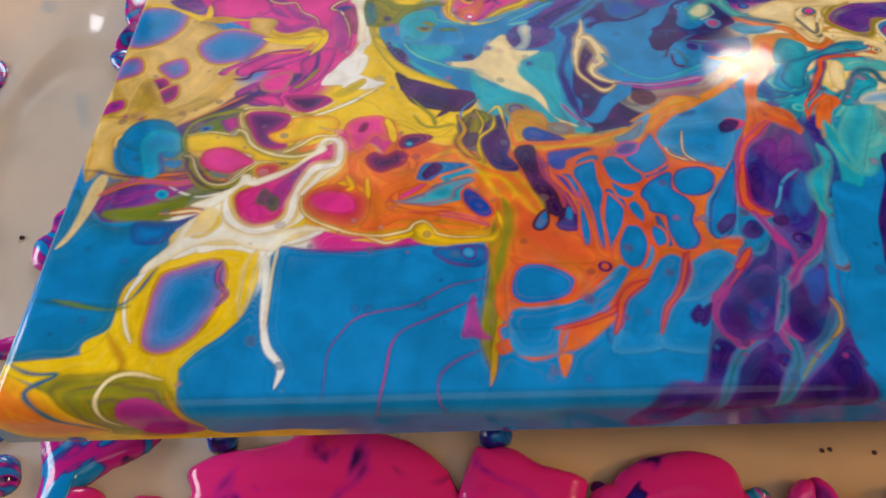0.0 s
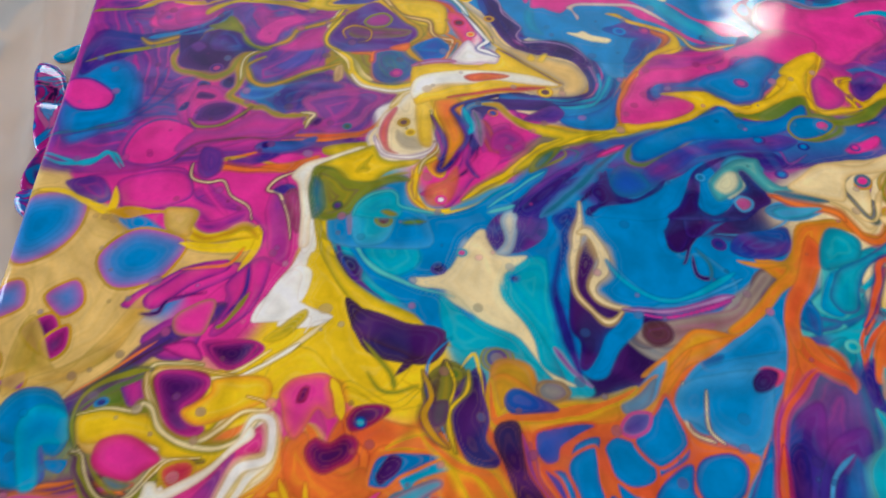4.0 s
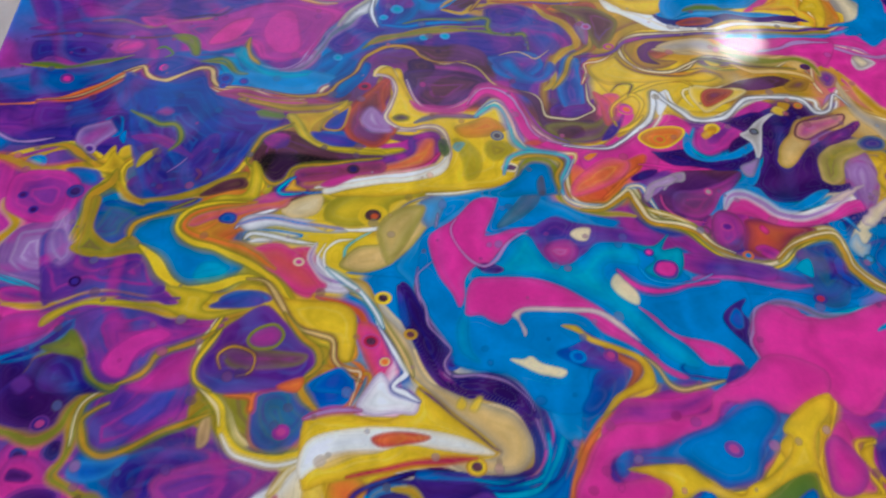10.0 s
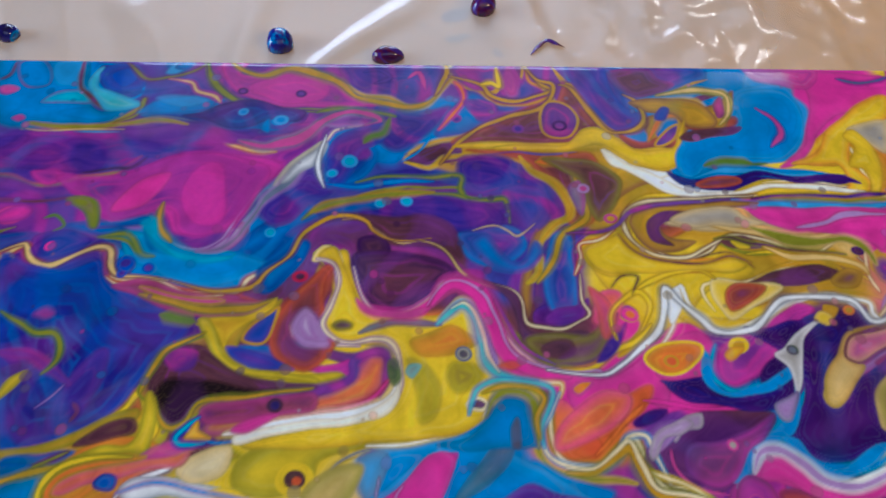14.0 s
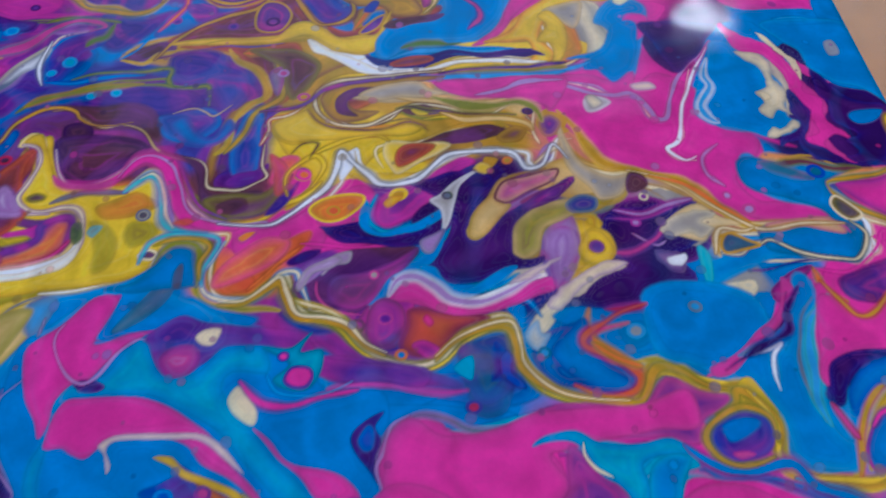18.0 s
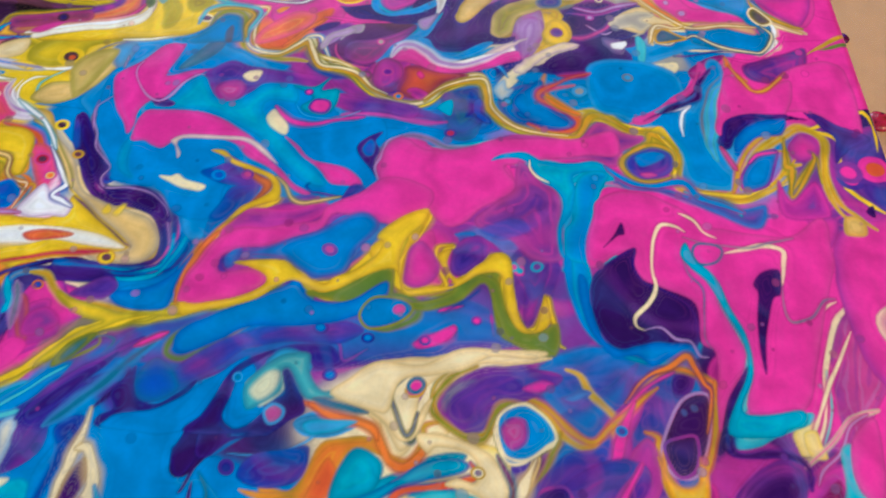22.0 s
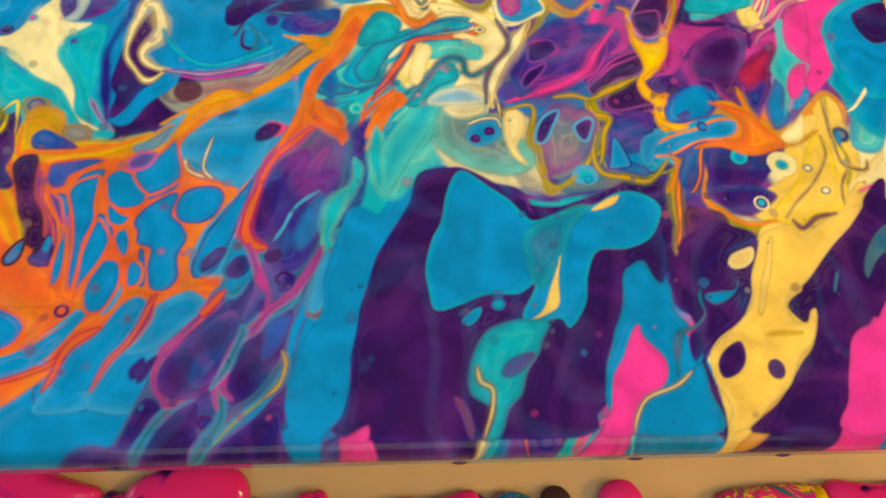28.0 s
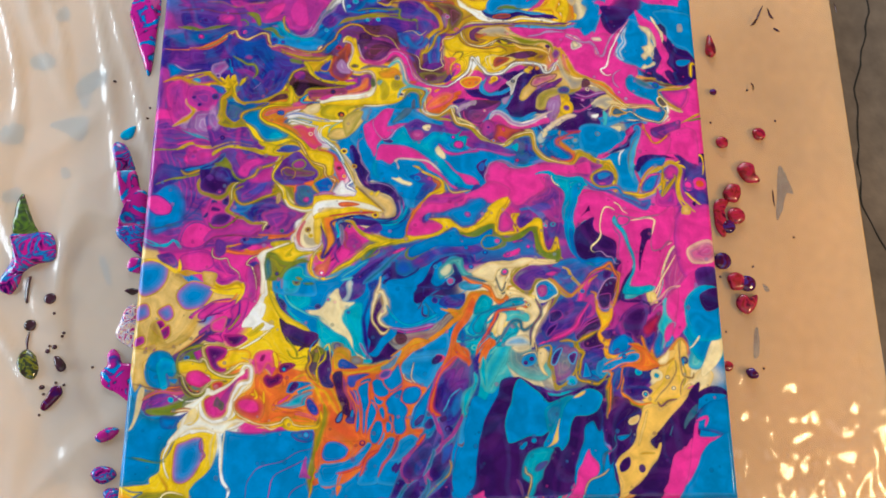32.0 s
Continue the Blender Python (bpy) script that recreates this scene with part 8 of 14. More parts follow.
vein("cream", 0.6, 590,46, 593,38, 599,34, 598,17, 592,2, 589,-8, glow='tan')
vein("rust", 0.5, 627,32, 624,20, 617,11, 620,-6, glow='violet')
pool("violet", 383,-12, 400,40, 417,78, 440,98, 451,153, 469,189, 491,211, 514,206, 510,168, 493,111, 483,78, 478,55, 467,33, 443,6, 424,-14, soft=1.2, depth=4, edge='teal')
pool("navy", 451,148, 460,173, 476,191, 486,194, 484,173, 471,148, 466,132, 456,136, depth=3, soft=1, edge='violet')
pool("navy", 466,125, 472,153, 488,173, 507,178, 498,143, 487,116, 476,109, 466,116, depth=3, soft=1, edge='violet')
pool("plum", 412,55, 419,70, 432,82, 449,94, 457,103, 455,90, 446,70, 434,51, 420,38, 409,38, 408,46, depth=1.5, soft=0.6, edge='navy')
pool("plum", 446,55, 456,70, 470,82, 481,82, 478,62, 468,44, 452,29, 446,37, depth=1.5, soft=0.6, edge='navy')
pool("plum", 391,16, 400,33, 409,30, 408,23, 396,7, 388,-9, 385,-9, depth=1.5, soft=0.6, edge='navy')
pool("plum", 398,-6, 405,13, 420,26, 431,30, 431,13, 434,6, 427,-6, 413,-12, 401,-13, depth=1.5, soft=0.6, edge='navy')
pool("plum", 434,-13, 446,6, 464,22, 478,40, 480,33, 476,13, 468,0, 452,-13, depth=1.5, soft=0.6, edge='navy')
pool("plum", 451,146, 461,168, 469,168, 464,143, 457,139, soft=0.9, edge='navy')
pool("blue", 464,74, 471,80, 481,78, 477,66, 467,60, soft=1, edge='navy')
eye(476,104, 1.8, "plum", "violet")
eye(436,19, 1.6, "plum", "navy")
vein("teal", 0.9, 438,103, 446,96, 454,111, 464,125, glow='sky')
vein("teal", 0.9, 395,-12, 402,10, 414,26, 430,37, 438,44, glow='sky')
vein("teal", 1.1, 438,44, 447,62, 462,78, 478,86, 486,98, glow='sky')
vein("teal", 1.2, 440,40, 445,23, 436,6, 426,-9, glow='sky')
vein("mauve", 0.6, 408,66, 404,47, 410,37, 415,30, 430,40, 438,42, 442,26, glow='rose')
vein("mauve", 0.8, 499,130, 489,107, 476,90, 463,82, glow='rose')
vein("rust", 1.1, 464,127, 453,131, 450,143, 454,163, 466,189, 481,205, 492,214, glow='rose')
vein("rust", 1.4, 486,252, 486,228, 493,217, 507,208, 508,200, glow='orange')
pool("rust", 524,206, 534,229, 544,238, 541,223, 532,206, soft=0.6, edge='orange')
vein("olive", 0.8, 480,58, 477,44, 467,33, 449,16, 441,6, glow='sky')
vein("cyan", 1.3, 517,189, 518,173, 503,148, 497,129, glow='aqua')
pool("blue", 497,120, 498,107, 508,98, 501,86, 491,82, 489,90, soft=0.9, edge='slate')
pool("cyan", 531,184, 549,223, 578,266, 592,267, 571,224, 554,190, 536,164, soft=0.7, depth=1.5, edge='aqua')
vein("cyan", 1.6, 532,212, 531,184, 533,169, glow='aqua')
pool("navy", 395,48, 400,55, 405,57, 400,46, 395,42, soft=0.6, edge='plum')
pool("plum", 377,0, 387,7, 387,-6, 380,-14, 374,-14, soft=0.7, edge='navy')
pool("pink", 805,583, 818,604, 839,580, 861,598, 882,608, 911,602, 911,544, 897,539, 876,558, 842,559, 808,557, 798,542, soft=0.5, depth=0.8, edge='rose')
pool("plum", 797,540, 805,554, 825,559, 846,556, 822,546, 807,537, 797,530, soft=0.4, fine=True, edge='navy')
pool("plum", 868,559, 880,556, 891,550, 913,536, 897,527, 883,515, 887,535, 880,547, soft=0.4, fine=True, edge='violet')
pool("blue", 704,602, 731,612, 773,600, 783,563, 802,610, 813,599, 793,547, 794,513, 804,503, 796,490, 770,500, 760,533, 727,556, 706,562, soft=0.7, depth=1, edge='sky')
pool("pink", 735,556, 749,561, 768,574, 788,589, 795,610, 800,599, 787,581, 762,563, 747,551, 736,550, soft=0.4, edge='rose')
vein("plum", 0.6, 743,553, 767,566, 787,581, 795,599)
vein("slate", 0.6, 753,561, 773,566, 773,543, glow='sky')
vein("slate", 0.6, 809,594, 796,578, 788,548, 790,518, glow='sky')
vein("gold", 0.7, 689,560, 706,560, 724,542, 750,544, 760,529, 763,514, 758,496, 772,488, 791,483, 815,486, 832,496, 846,509, 855,512, glow='yellow')
pool("gold", 748,544, 757,546, 765,526, 757,524, 743,529, soft=0.4, edge='yellow')
vein("gold", 0.7, 805,492, 816,512, 835,529, 850,538, 864,543, 876,535, 873,516, 870,492, 875,470, 888,458, glow='yellow')
pool("pink", 849,528, 862,538, 873,530, 867,518, 854,516, soft=0.6, edge='mauve')
vein("gold", 0.8, 847,536, 843,512, 848,507, 843,484, 855,497, 866,516, 866,523, glow='olive')
pool("violet", 835,498, 842,480, 863,497, 867,470, 850,466, 832,471, soft=1, depth=3, edge='pink')
eye(890,506, 3.5, "mauve", "pink")
pool("tan", 878,467, 890,465, 889,452, 876,452, 874,459, soft=0.5, edge='gold')
pool("pink", 849,449, 858,466, 870,465, 865,448, 850,440, soft=0.7, depth=1.2, edge='mauve')
vein("violet", 0.7, 713,497, 745,492, 774,479, 796,472, 827,469, glow='blue')
pool("plum", 724,112, 747,139, 766,139, 779,127, 762,77, 737,60, 721,29, 736,0, 764,-14, 794,-14, 819,31, 831,62, 855,84, 878,168, 862,164, 834,131, 803,99, 802,62, 774,32, 746,-4, soft=0.6)
pool("honey", 779,127, 785,139, 803,141, 802,127, 824,139, 849,160, 860,172, 866,164, 853,147, 828,123, 809,107, 798,92, 793,85, 800,70, 804,62, 795,48, 777,32, 768,22, 751,6, 737,-13, 731,-13, 738,9, 736,32, 735,49, 741,63, 762,77, 772,100, soft=0.4, depth=1, edge='tan')
pool("tan", 766,28, 775,28, 770,15, 757,2, 745,-7, 743,-1, 756,12, soft=0.7, edge='orange')
pool("pink", 853,78, 836,66, 826,55, 813,14, 800,-5, 796,-14, 827,-15, soft=0.5, depth=0.4, edge='rose')
vein("pink", 0.8, 858,164, 867,168, 879,170, glow='tan')
pool("honey", 820,208, 831,222, 844,224, 838,213, 826,206, soft=0.4, edge='tan')
pool("honey", 795,147, 806,160, 816,172, 830,199, 841,208, 845,194, 846,181, 851,168, 843,151, 821,145, 805,139, soft=0.5, depth=1, edge='yellow')
pool("plum", 767,164, 780,168, 786,181, 803,186, 792,172, 784,160, 772,149, soft=0.6, edge='navy')
vein("brown", 0.5, 841,208, 840,190, 828,172, 817,160, 802,145, glow='tan')
vein("brown", 0.5, 850,204, 851,186, 866,181, 870,188, glow='tan')
vein("brown", 0.5, 854,181, 847,168, 845,153, glow='tan')
vein("umber", 0.5, 806,143, 812,137, 825,145, 838,147, glow='brown')
eye(809,186, 3.2, "cream", "yellow")
eye(809,186, 1.5, "cyan", "blue")
eye(789,155, 1.8, "cream", "lilac")
eye(789,155, 1.4, "navy", "cyan")
eye(826,183, 1.2, "slate", "cream")
eye(835,165, 1.2, "slate", "cream")
pool("blue", 400,87, 417,98, 429,92, 431,87, 416,73, 401,61, 386,60, 394,71, depth=1, soft=0.6, edge='sky')
pool("blue", 364,96, 366,114, 371,116, 372,107, 378,100, 376,89, 369,84, depth=1, soft=0.6, edge='sky')
vein("rust", 0.9, 383,99, 379,86, 364,72, 352,63, glow='orange')
vein("rust", 0.8, 352,89, 364,85, 345,72, 328,62, glow='orange')
vein("mauve", 0.6, 397,96, 398,82, 388,64, glow='rust')
vein("rust", 0.7, 434,87, 420,71, 408,60, glow='mauve')
pool("blue", 54,922, 78,923, 115,924, 124,902, 124,886, 139,872, 161,881, 149,864, 119,859, 72,860, soft=.9, edge='teal', depth=1.5)
pool("blue", 69,919, 82,924, 93,913, 96,896, 82,893, 73,902, soft=.6, edge='brown', depth=.5)
pool("sky", 94,918, 111,923, 119,908, 118,897, 101,896, soft=1, full=.7)
pool("cyan", 94,880, 103,889, 123,892, 131,882, 126,878, 110,879, soft=.7, edge='mauve', depth=.6)
pool("rose", 62,894, 69,896, 76,892, 70,887, 64,888, soft=.6)
pool("rose", 79,865, 84,868, 88,864, 84,861, soft=.6)
vein("brown", 0.72, 60,901, 66,907, 67,920, glow='teal')
vein("brown", 0.87, 115,923, 119,897, 128,886, 139,875, glow='slate')
pool("aqua", 125,897, 127,910, 132,915, 132,897, 143,891, 165,880, 159,875, 143,873, 136,880, soft=.7, edge='sky', depth=1.2)
pool("violet", 131,908, 141,919, 159,912, 166,897, 155,892, 141,894, soft=.8, edge='royal', depth=1.2)
pool("royal", 139,908, 150,914, 159,903, 150,895, soft=.8)
vein("olive", 0.84, 165,879, 167,883, 164,868, 150,861, glow='brown')
pool("blue", 164,870, 177,881, 201,887, 218,881, 211,873, 187,870, soft=.9, full=.8)
pool("sky", 175,883, 188,888, 205,886, 214,881, 194,876, soft=1, full=.6)
pool("blue", 183,915, 190,925, 198,920, 192,913, soft=.6, edge='navy', depth=.8)
vein("olive", 0.9, 148,920, 165,903, 181,905, 197,911, 208,921, glow='brown', full=.8)
vein("tan", 0.7, 181,903, 198,901, 204,892, 217,887, 222,881, glow='rose')
vein("olive", 1.04, 207,922, 212,907, 223,892, 242,878, 267,873, 292,871, glow='moss')
pool("mauve", 218,922, 237,922, 234,910, 251,910, 272,916, 289,911, 306,899, 315,888, 341,880, 308,877, 275,877, 250,882, 228,898, soft=.7, edge='pink', depth=1.5)
pool("pink", 240,898, 272,910, 298,899, 291,882, 262,882, soft=1, full=.6)
eye(237,893, 1.28, "plum", "violet")
eye(279,890, 1.44, "plum", "violet")
vein("gold", 1.43, 224,924, 234,914, 250,909, 272,915, 289,911, 308,899, 320,887, 341,881, 357,876, 374,883, 382,900, glow='olive')
vein("olive", 1.03, 292,871, 308,875, 333,872, 349,868, glow='green', full=.9)
vein("violet", 0.91, 323,911, 336,914, 344,906, 332,900, glow='navy')
vein("rose", 0.92, 357,906, 365,912, 370,895)
pool("navy", 196,867, 211,871, 226,881, 242,884, 267,877, 284,871, 277,861, 260,864, 245,857, 229,857, 212,864, soft=.6, edge='plum', depth=1)
eye(267,863, 1.84, "sky", "blue")
eye(239,872, 1.24, "sky", "blue")
pool("blue", 255,860, 259,864, 260,852, 255,854, soft=.6)
vein("olive", 0.83, 89,857, 94,860, 119,858, 150,859, 181,863, 201,859, glow='gold')
vein("tan", 0.5, 91,855, 105,854, 131,856, 159,855)
pool("violet", 79,838, 114,849, 173,844, 225,835, 196,825, 140,819, 83,824, soft=1.2, full=.7)
vein("umber", 0.78, 137,818, 159,820, 170,820, 179,829, glow='violet', full=.8)
pool("mauve", 123,815, 167,815, 195,829, 217,835, 244,830, 265,820, 253,792, 241,774, 224,766, 209,770, 202,788, 168,779, 146,796, soft=1.2, edge='pink', depth=1.5, full=.8)
pool("pink", 165,785, 168,796, 179,810, 197,816, 195,806, 187,792, 177,787, soft=.5, edge='rose', depth=.6)
pool("pink", 207,801, 218,825, 234,820, 239,783, 230,774, 215,779, soft=1.2, full=.7)
pool("olive", 135,795, 145,798, 155,792, 160,776, 155,774, 148,785, soft=.7, edge='green', depth=.8)
vein("gold", 0.58, 198,792, 197,779, 200,770, 207,762, glow='olive')
pool("pink", 95,783, 108,790, 116,786, 111,779, 97,777, soft=.8, edge='mauve', depth=.8)
pool("cyan", 186,776, 195,781, 199,766, 215,755, 244,751, 244,748, 223,748, 204,757, soft=.8, full=.8)
vein("slate", 1.47, 294,835, 284,820, 274,808, 264,797, 255,779, 249,766, 239,757, 225,756, glow='lilac')
pool("white", 273,811, 280,822, 293,837, 300,845, 302,840, 295,825, 284,818, 277,812, soft=.6, edge='slate', depth=1)
vein("white", 0.63, 301,850, 297,835, 297,821, 303,806, glow='slate')
vein("rose", 2.04, 239,845, 255,840, 270,842, 285,850, 300,864, 316,872, 333,869, 338,863, 329,858, glow='slate')
pool("violet", 303,821, 306,845, 325,856, 341,861, 341,846, 326,835, 319,816, 312,806, soft=.8, edge='royal', depth=1)
eye(318,828, 1.9, "sky", "cyan")
eye(307,818, 1.29, "sky", "cyan")
eye(269,770, 1.32, "sky", "cyan")
eye(357,795, 1.39, "sky", "cyan")
eye(341,793, 1.25, "sky", "cyan")
vein("green", 1.5, 345,866, 341,853, 333,849, 329,843, glow='olive')
vein("olive", 0.92, 294,786, 305,792, 327,797, 358,801, 376,803, glow='gold')
vein("blue", 0.94, 304,809, 327,806, 350,810, 376,812, glow='royal')
vein("tan", 0.84, 104,755, 116,761, 120,759, 126,749, 137,745, 153,753, 165,759, 172,757, 175,745, 183,739, 212,735, glow='brown')
vein("gold", 0.74, 212,735, 240,727, 261,729, 270,741, 282,753, 292,770, 306,781, 320,783, 332,778, 337,770, 350,764, 375,766, glow='brown')
pool("violet", 123,759, 138,770, 157,766, 155,757, 140,749, 129,751, soft=.8, edge='navy', depth=1)
eye(134,759, 1.16, "pink", "rose")
pool("navy", 107,745, 127,745, 149,741, 167,749, 172,737, 192,729, 248,718, 117,711, soft=1, edge='royal', depth=1.5)
eye(183,748, 1.77, "royal", "violet")
eye(197,743, 1.25, "royal", "violet")
eye(182,741, 1.12, "royal", "violet")
pool("mauve", 391,918, 418,923, 435,922, 429,901, 408,895, 395,906, soft=.8)
pool("rose", 430,913, 435,924, 441,913, 442,892, 433,888, 429,901, soft=.7, edge='violet', depth=.8)
pool("mauve", 399,884, 420,884, 423,873, 407,870, soft=.9, full=.9)
vein("gold", 1.09, 386,925, 387,912, 382,900, 377,889, glow='brown')
vein("gold", 1.08, 389,909, 412,901, 420,890, 437,884, 454,890, 466,896, 459,902, 448,919, 451,926, glow='brown')
vein("yellow", 0.91, 426,919, 427,901, 421,903, 412,901, glow='gold')
pool("brown", 389,846, 414,862, 440,875, 466,885, 471,890, 477,902, 488,891, 490,874, 509,858, 528,847, 550,853, 551,837, 542,832, 521,832, 496,852, 470,842, 429,841, 397,841, soft=.8, edge='rust', depth=1.2)
vein("gold", 1.06, 448,919, 456,907, 467,902, 465,890, 453,876, 431,870, 410,859, 392,843, 381,826, glow='brown')
vein("gold", 1.22, 472,902, 481,902, 488,885, 498,868, 509,858, 526,860, 532,869, 530,885, glow='brown')
pool("brown", 509,914, 541,921, 548,909, 560,903, 540,891, 523,891, soft=.8, edge='mauve', depth=1)
pool("mauve", 455,873, 462,885, 475,882, 482,868, 475,852, 463,850, 455,857, soft=.6, edge='plum', depth=1, rim='gold')
eye(468,862, 1.89, "plum", "mauve")
eye(437,859, 1.56, "mauve", "violet")
pool("yellow", 389,841, 410,846, 430,846, 454,845, 475,846, 484,858, 497,860, 508,853, 519,842, 547,840, 549,827, 532,822, 509,832, 491,844, 470,840, 437,840, 405,840, soft=.5, edge='gold', depth=.8)
pool("blue", 540,869, 547,880, 555,877, 555,858, 545,848, 538,855, soft=.6, edge='royal', depth=1)
vein("orange", 1.08, 532,848, 545,869, 562,871, 569,866, glow='gold')
pool("gold", 522,885, 544,888, 565,886, 577,880, 591,886, 605,898, 594,864, 585,859, 574,869, 558,875, 537,874, soft=.6, edge='brown', depth=1)
vein("tan", 0.75, 545,892, 572,897, 597,894, 602,886, 596,870, glow='olive')
pool("blue", 607,898, 644,904, 652,887, 648,859, 632,833, 606,828, 590,831, 568,822, 551,817, 547,827, 557,848, 575,853, 602,859, 610,875, soft=.6, edge='sky', depth=1)
vein("cyan", 1.01, 555,817, 588,822, 620,818, 645,821, glow='blue')
pool("pink", 661,917, 711,917, 731,912, 718,877, 684,876, 661,859, 646,838, 635,828, 622,825, 644,843, 654,865, 663,893, soft=.6, edge='rose', depth=1)
pool("rose", 623,928, 676,923, 665,899, 644,904, 623,910, soft=1, full=.7)
pool("yellow", 631,828, 651,838, 666,859, 682,871, 701,888, 724,894, 716,871, 691,860, 674,833, 684,813, 675,799, 660,803, 667,813, 664,828, 652,828, soft=.6, edge='orange', depth=.8)
vein("teal", 1.18, 691,911, 708,908, 732,914, glow='navy')
pool("grey", 683,860, 703,869, 714,865, 704,839, 692,849, soft=.7, edge='tan', depth=1)
vein("gold", 1.21, 468,827, 475,817, 479,802, 479,784, 470,775, 458,766, 452,749, 440,733, glow='olive')
pool("brown", 453,832, 473,831, 492,827, 506,812, 499,793, 486,779, 481,793, 478,812, 464,822, soft=.8, edge='olive', depth=1)
pool("slate", 470,807, 478,812, 480,798, 475,784, 471,793, soft=.7, edge='mauve', depth=.8)
eye(480,806, 1.45, "lilac", "rose")
vein("lilac", 1.07, 614,772, 632,779, 654,786, 680,782, 704,770, 720,766, 734,767, 743,750, 746,742, 754,743, 761,760, 772,782, 796,805, 807,817, glow='pink')
vein("white", 0.86, 802,811, 784,782, 770,754, 758,722, 748,714, 757,703, 766,706, glow='pink')
vein("lilac", 0.83, 785,715, 770,705, 770,690, 780,680, glow='rose', full=.8)
pool("cream", 736,776, 749,777, 752,771, 739,770, soft=.6, edge='lilac', depth=.7)
pool("grey", 698,764, 708,766, 717,759, 705,752, 698,753, soft=.6, edge='white', depth=.6)
pool("cream", 699,766, 705,768, 711,759, 703,755, soft=.5, edge='slate', depth=.6)
eye(779,673, 1.17, "rose", "lilac")
eye(790,661, 1.74, "rose", "lilac")
pool("blue", 735,841, 754,840, 750,814, 734,788, 723,779, 717,792, 714,804, 692,805, 721,816, soft=.6)
pool("plum", 758,840, 814,836, 804,818, 790,800, 773,786, 768,801, 763,820, soft=.6, edge='navy', depth=.8)
pool("blue", 808,817, 829,810, 840,785, 848,766, 843,738, 850,732, 842,722, 824,718, 813,724, 798,730, 783,736, 777,748, 785,770, 799,799, soft=.5, edge='sky', depth=.8)
vein("sky", 1.09, 799,799, 793,781, 795,769, 783,753, 784,742, 791,736, glow='white')
pool("cream", 824,806, 837,803, 846,790, 844,772, 849,761, 844,749, 848,738, 839,744, 831,737, 824,745, 830,752, 826,762, 837,767, 838,785, 830,795, soft=.4, edge='grey', depth=.8, fine=True)
pool("cream", 829,728, 835,725, 846,733, 847,727, 833,719, 824,718, soft=.4, edge='grey', depth=.5, fine=True)
pool("cream", 829,762, 837,759, 831,754, soft=.4, fine=True)
pool("pink", 818,836, 833,822, 852,809, 860,790, 863,771, 863,760, 873,753, 871,742, 871,731, 880,720, 882,714, 872,720, 860,710, 868,699, 879,694, 863,697, 854,705, 849,716, 859,721, 860,737, 855,760, 852,778, 844,797, 825,810, soft=.4, fine=True)
pool("plum", 876,783, 887,764, 896,752, 926,739, 915,712, 895,693, 879,694, 873,699, 883,704, 878,714, 888,719, 875,731, 877,747, 872,759, soft=.4, edge='navy', depth=.8, fine=True)
pool("plum", 850,763, 857,754, 860,737, 849,716, 862,705, 871,694, 851,698, 843,711, 850,727, 847,744, soft=.4, edge='navy', depth=.6, fine=True)
pool("blue", 855,834, 920,831, 925,780, 924,745, 905,763, 889,770, 876,783, 873,801, 863,814, soft=.6, edge='sky', depth=.8)
pool("grey", 894,810, 902,812, 903,799, 894,797, soft=.7, full=.8)
pool("blue", 888,736, 896,741, 914,740, 906,731, 892,729, soft=.6, full=.9)
vein("gold", 0.99, 907,692, 887,683, 866,681, 853,680, 848,676, 852,666, 865,655, 888,644, glow='olive')
vein("yellow", 1.07, 923,733, 915,733, 912,718, 913,707, glow='gold')
pool("blue", 793,699, 807,703, 822,697, 846,696, 869,689, 854,682, 848,676, 853,656, 861,646, 853,624, 846,616, 821,622, 800,627, 794,632, 794,646, 821,644, 846,647, 850,638, 837,657, 821,667, 802,673, 793,684, soft=.6, edge='teal', depth=1)
vein("brown", 1.35, 821,695, 838,696, 857,690, 877,689, glow='olive')
vein("teal", 1.68, 810,698, 827,689, 841,681, glow='slate', full=.8)
eye(845,687, 2.14, "royal", "teal")
pool("pink", 856,677, 881,678, 903,682, 889,649, 876,654, 864,665, soft=.6, edge='mauve', depth=1)
pool("moss", 846,661, 852,666, 861,657, 863,651, 854,648, 848,653, soft=.5, edge='gold', depth=.6, rim='cream')
pool("tan", 799,648, 823,650, 839,650, 848,642, 846,637, 835,640, 821,644, 805,642, soft=.5, edge='rose', depth=.8)
vein("cream", 0.78, 715,698, 738,691, 752,681, 768,666, 784,651, 797,644, 821,646, 849,645, glow='gold')
vein("orange", 0.8, 730,693, 752,683, 772,666, 788,651, glow='gold')
vein("cream", 0.61, 790,633, 799,636, 815,626, 839,619, 850,620, 860,637, 853,647, glow='moss')
vein("cream", 0.62, 759,630, 768,647, 782,644, 790,646, glow='gold')
pool("teal", 765,636, 773,643, 784,637, 790,633, 778,631, 766,630, soft=.5, edge='moss', depth=.6, rim='gold')
vein("lilac", 0.79, 701,665, 720,662, 737,668, 754,672, glow='mauve')
vein("lilac", 0.75, 709,647, 722,637, 730,641, glow='plum')
vein("rose", 0.91, 691,634, 706,633, 723,641, 733,652, 750,658, glow='mauve')
eye(714,655, 1.27, "mauve", "lilac")
pool("grey", 729,650, 739,658, 756,664, 767,661, 757,653, 763,648, 754,641, 747,646, 735,645, soft=.5, edge='cream', depth=.7, fine=True)
pool("white", 728,629, 740,631, 736,623, 729,623, soft=.4, fine=True)
pool("tan", 622,689, 631,699, 647,703, 660,707, 667,701, 661,687, 649,688, 633,681, 619,666, 614,648, 602,649, 600,658, 612,671, soft=.7, edge='gold', depth=1)
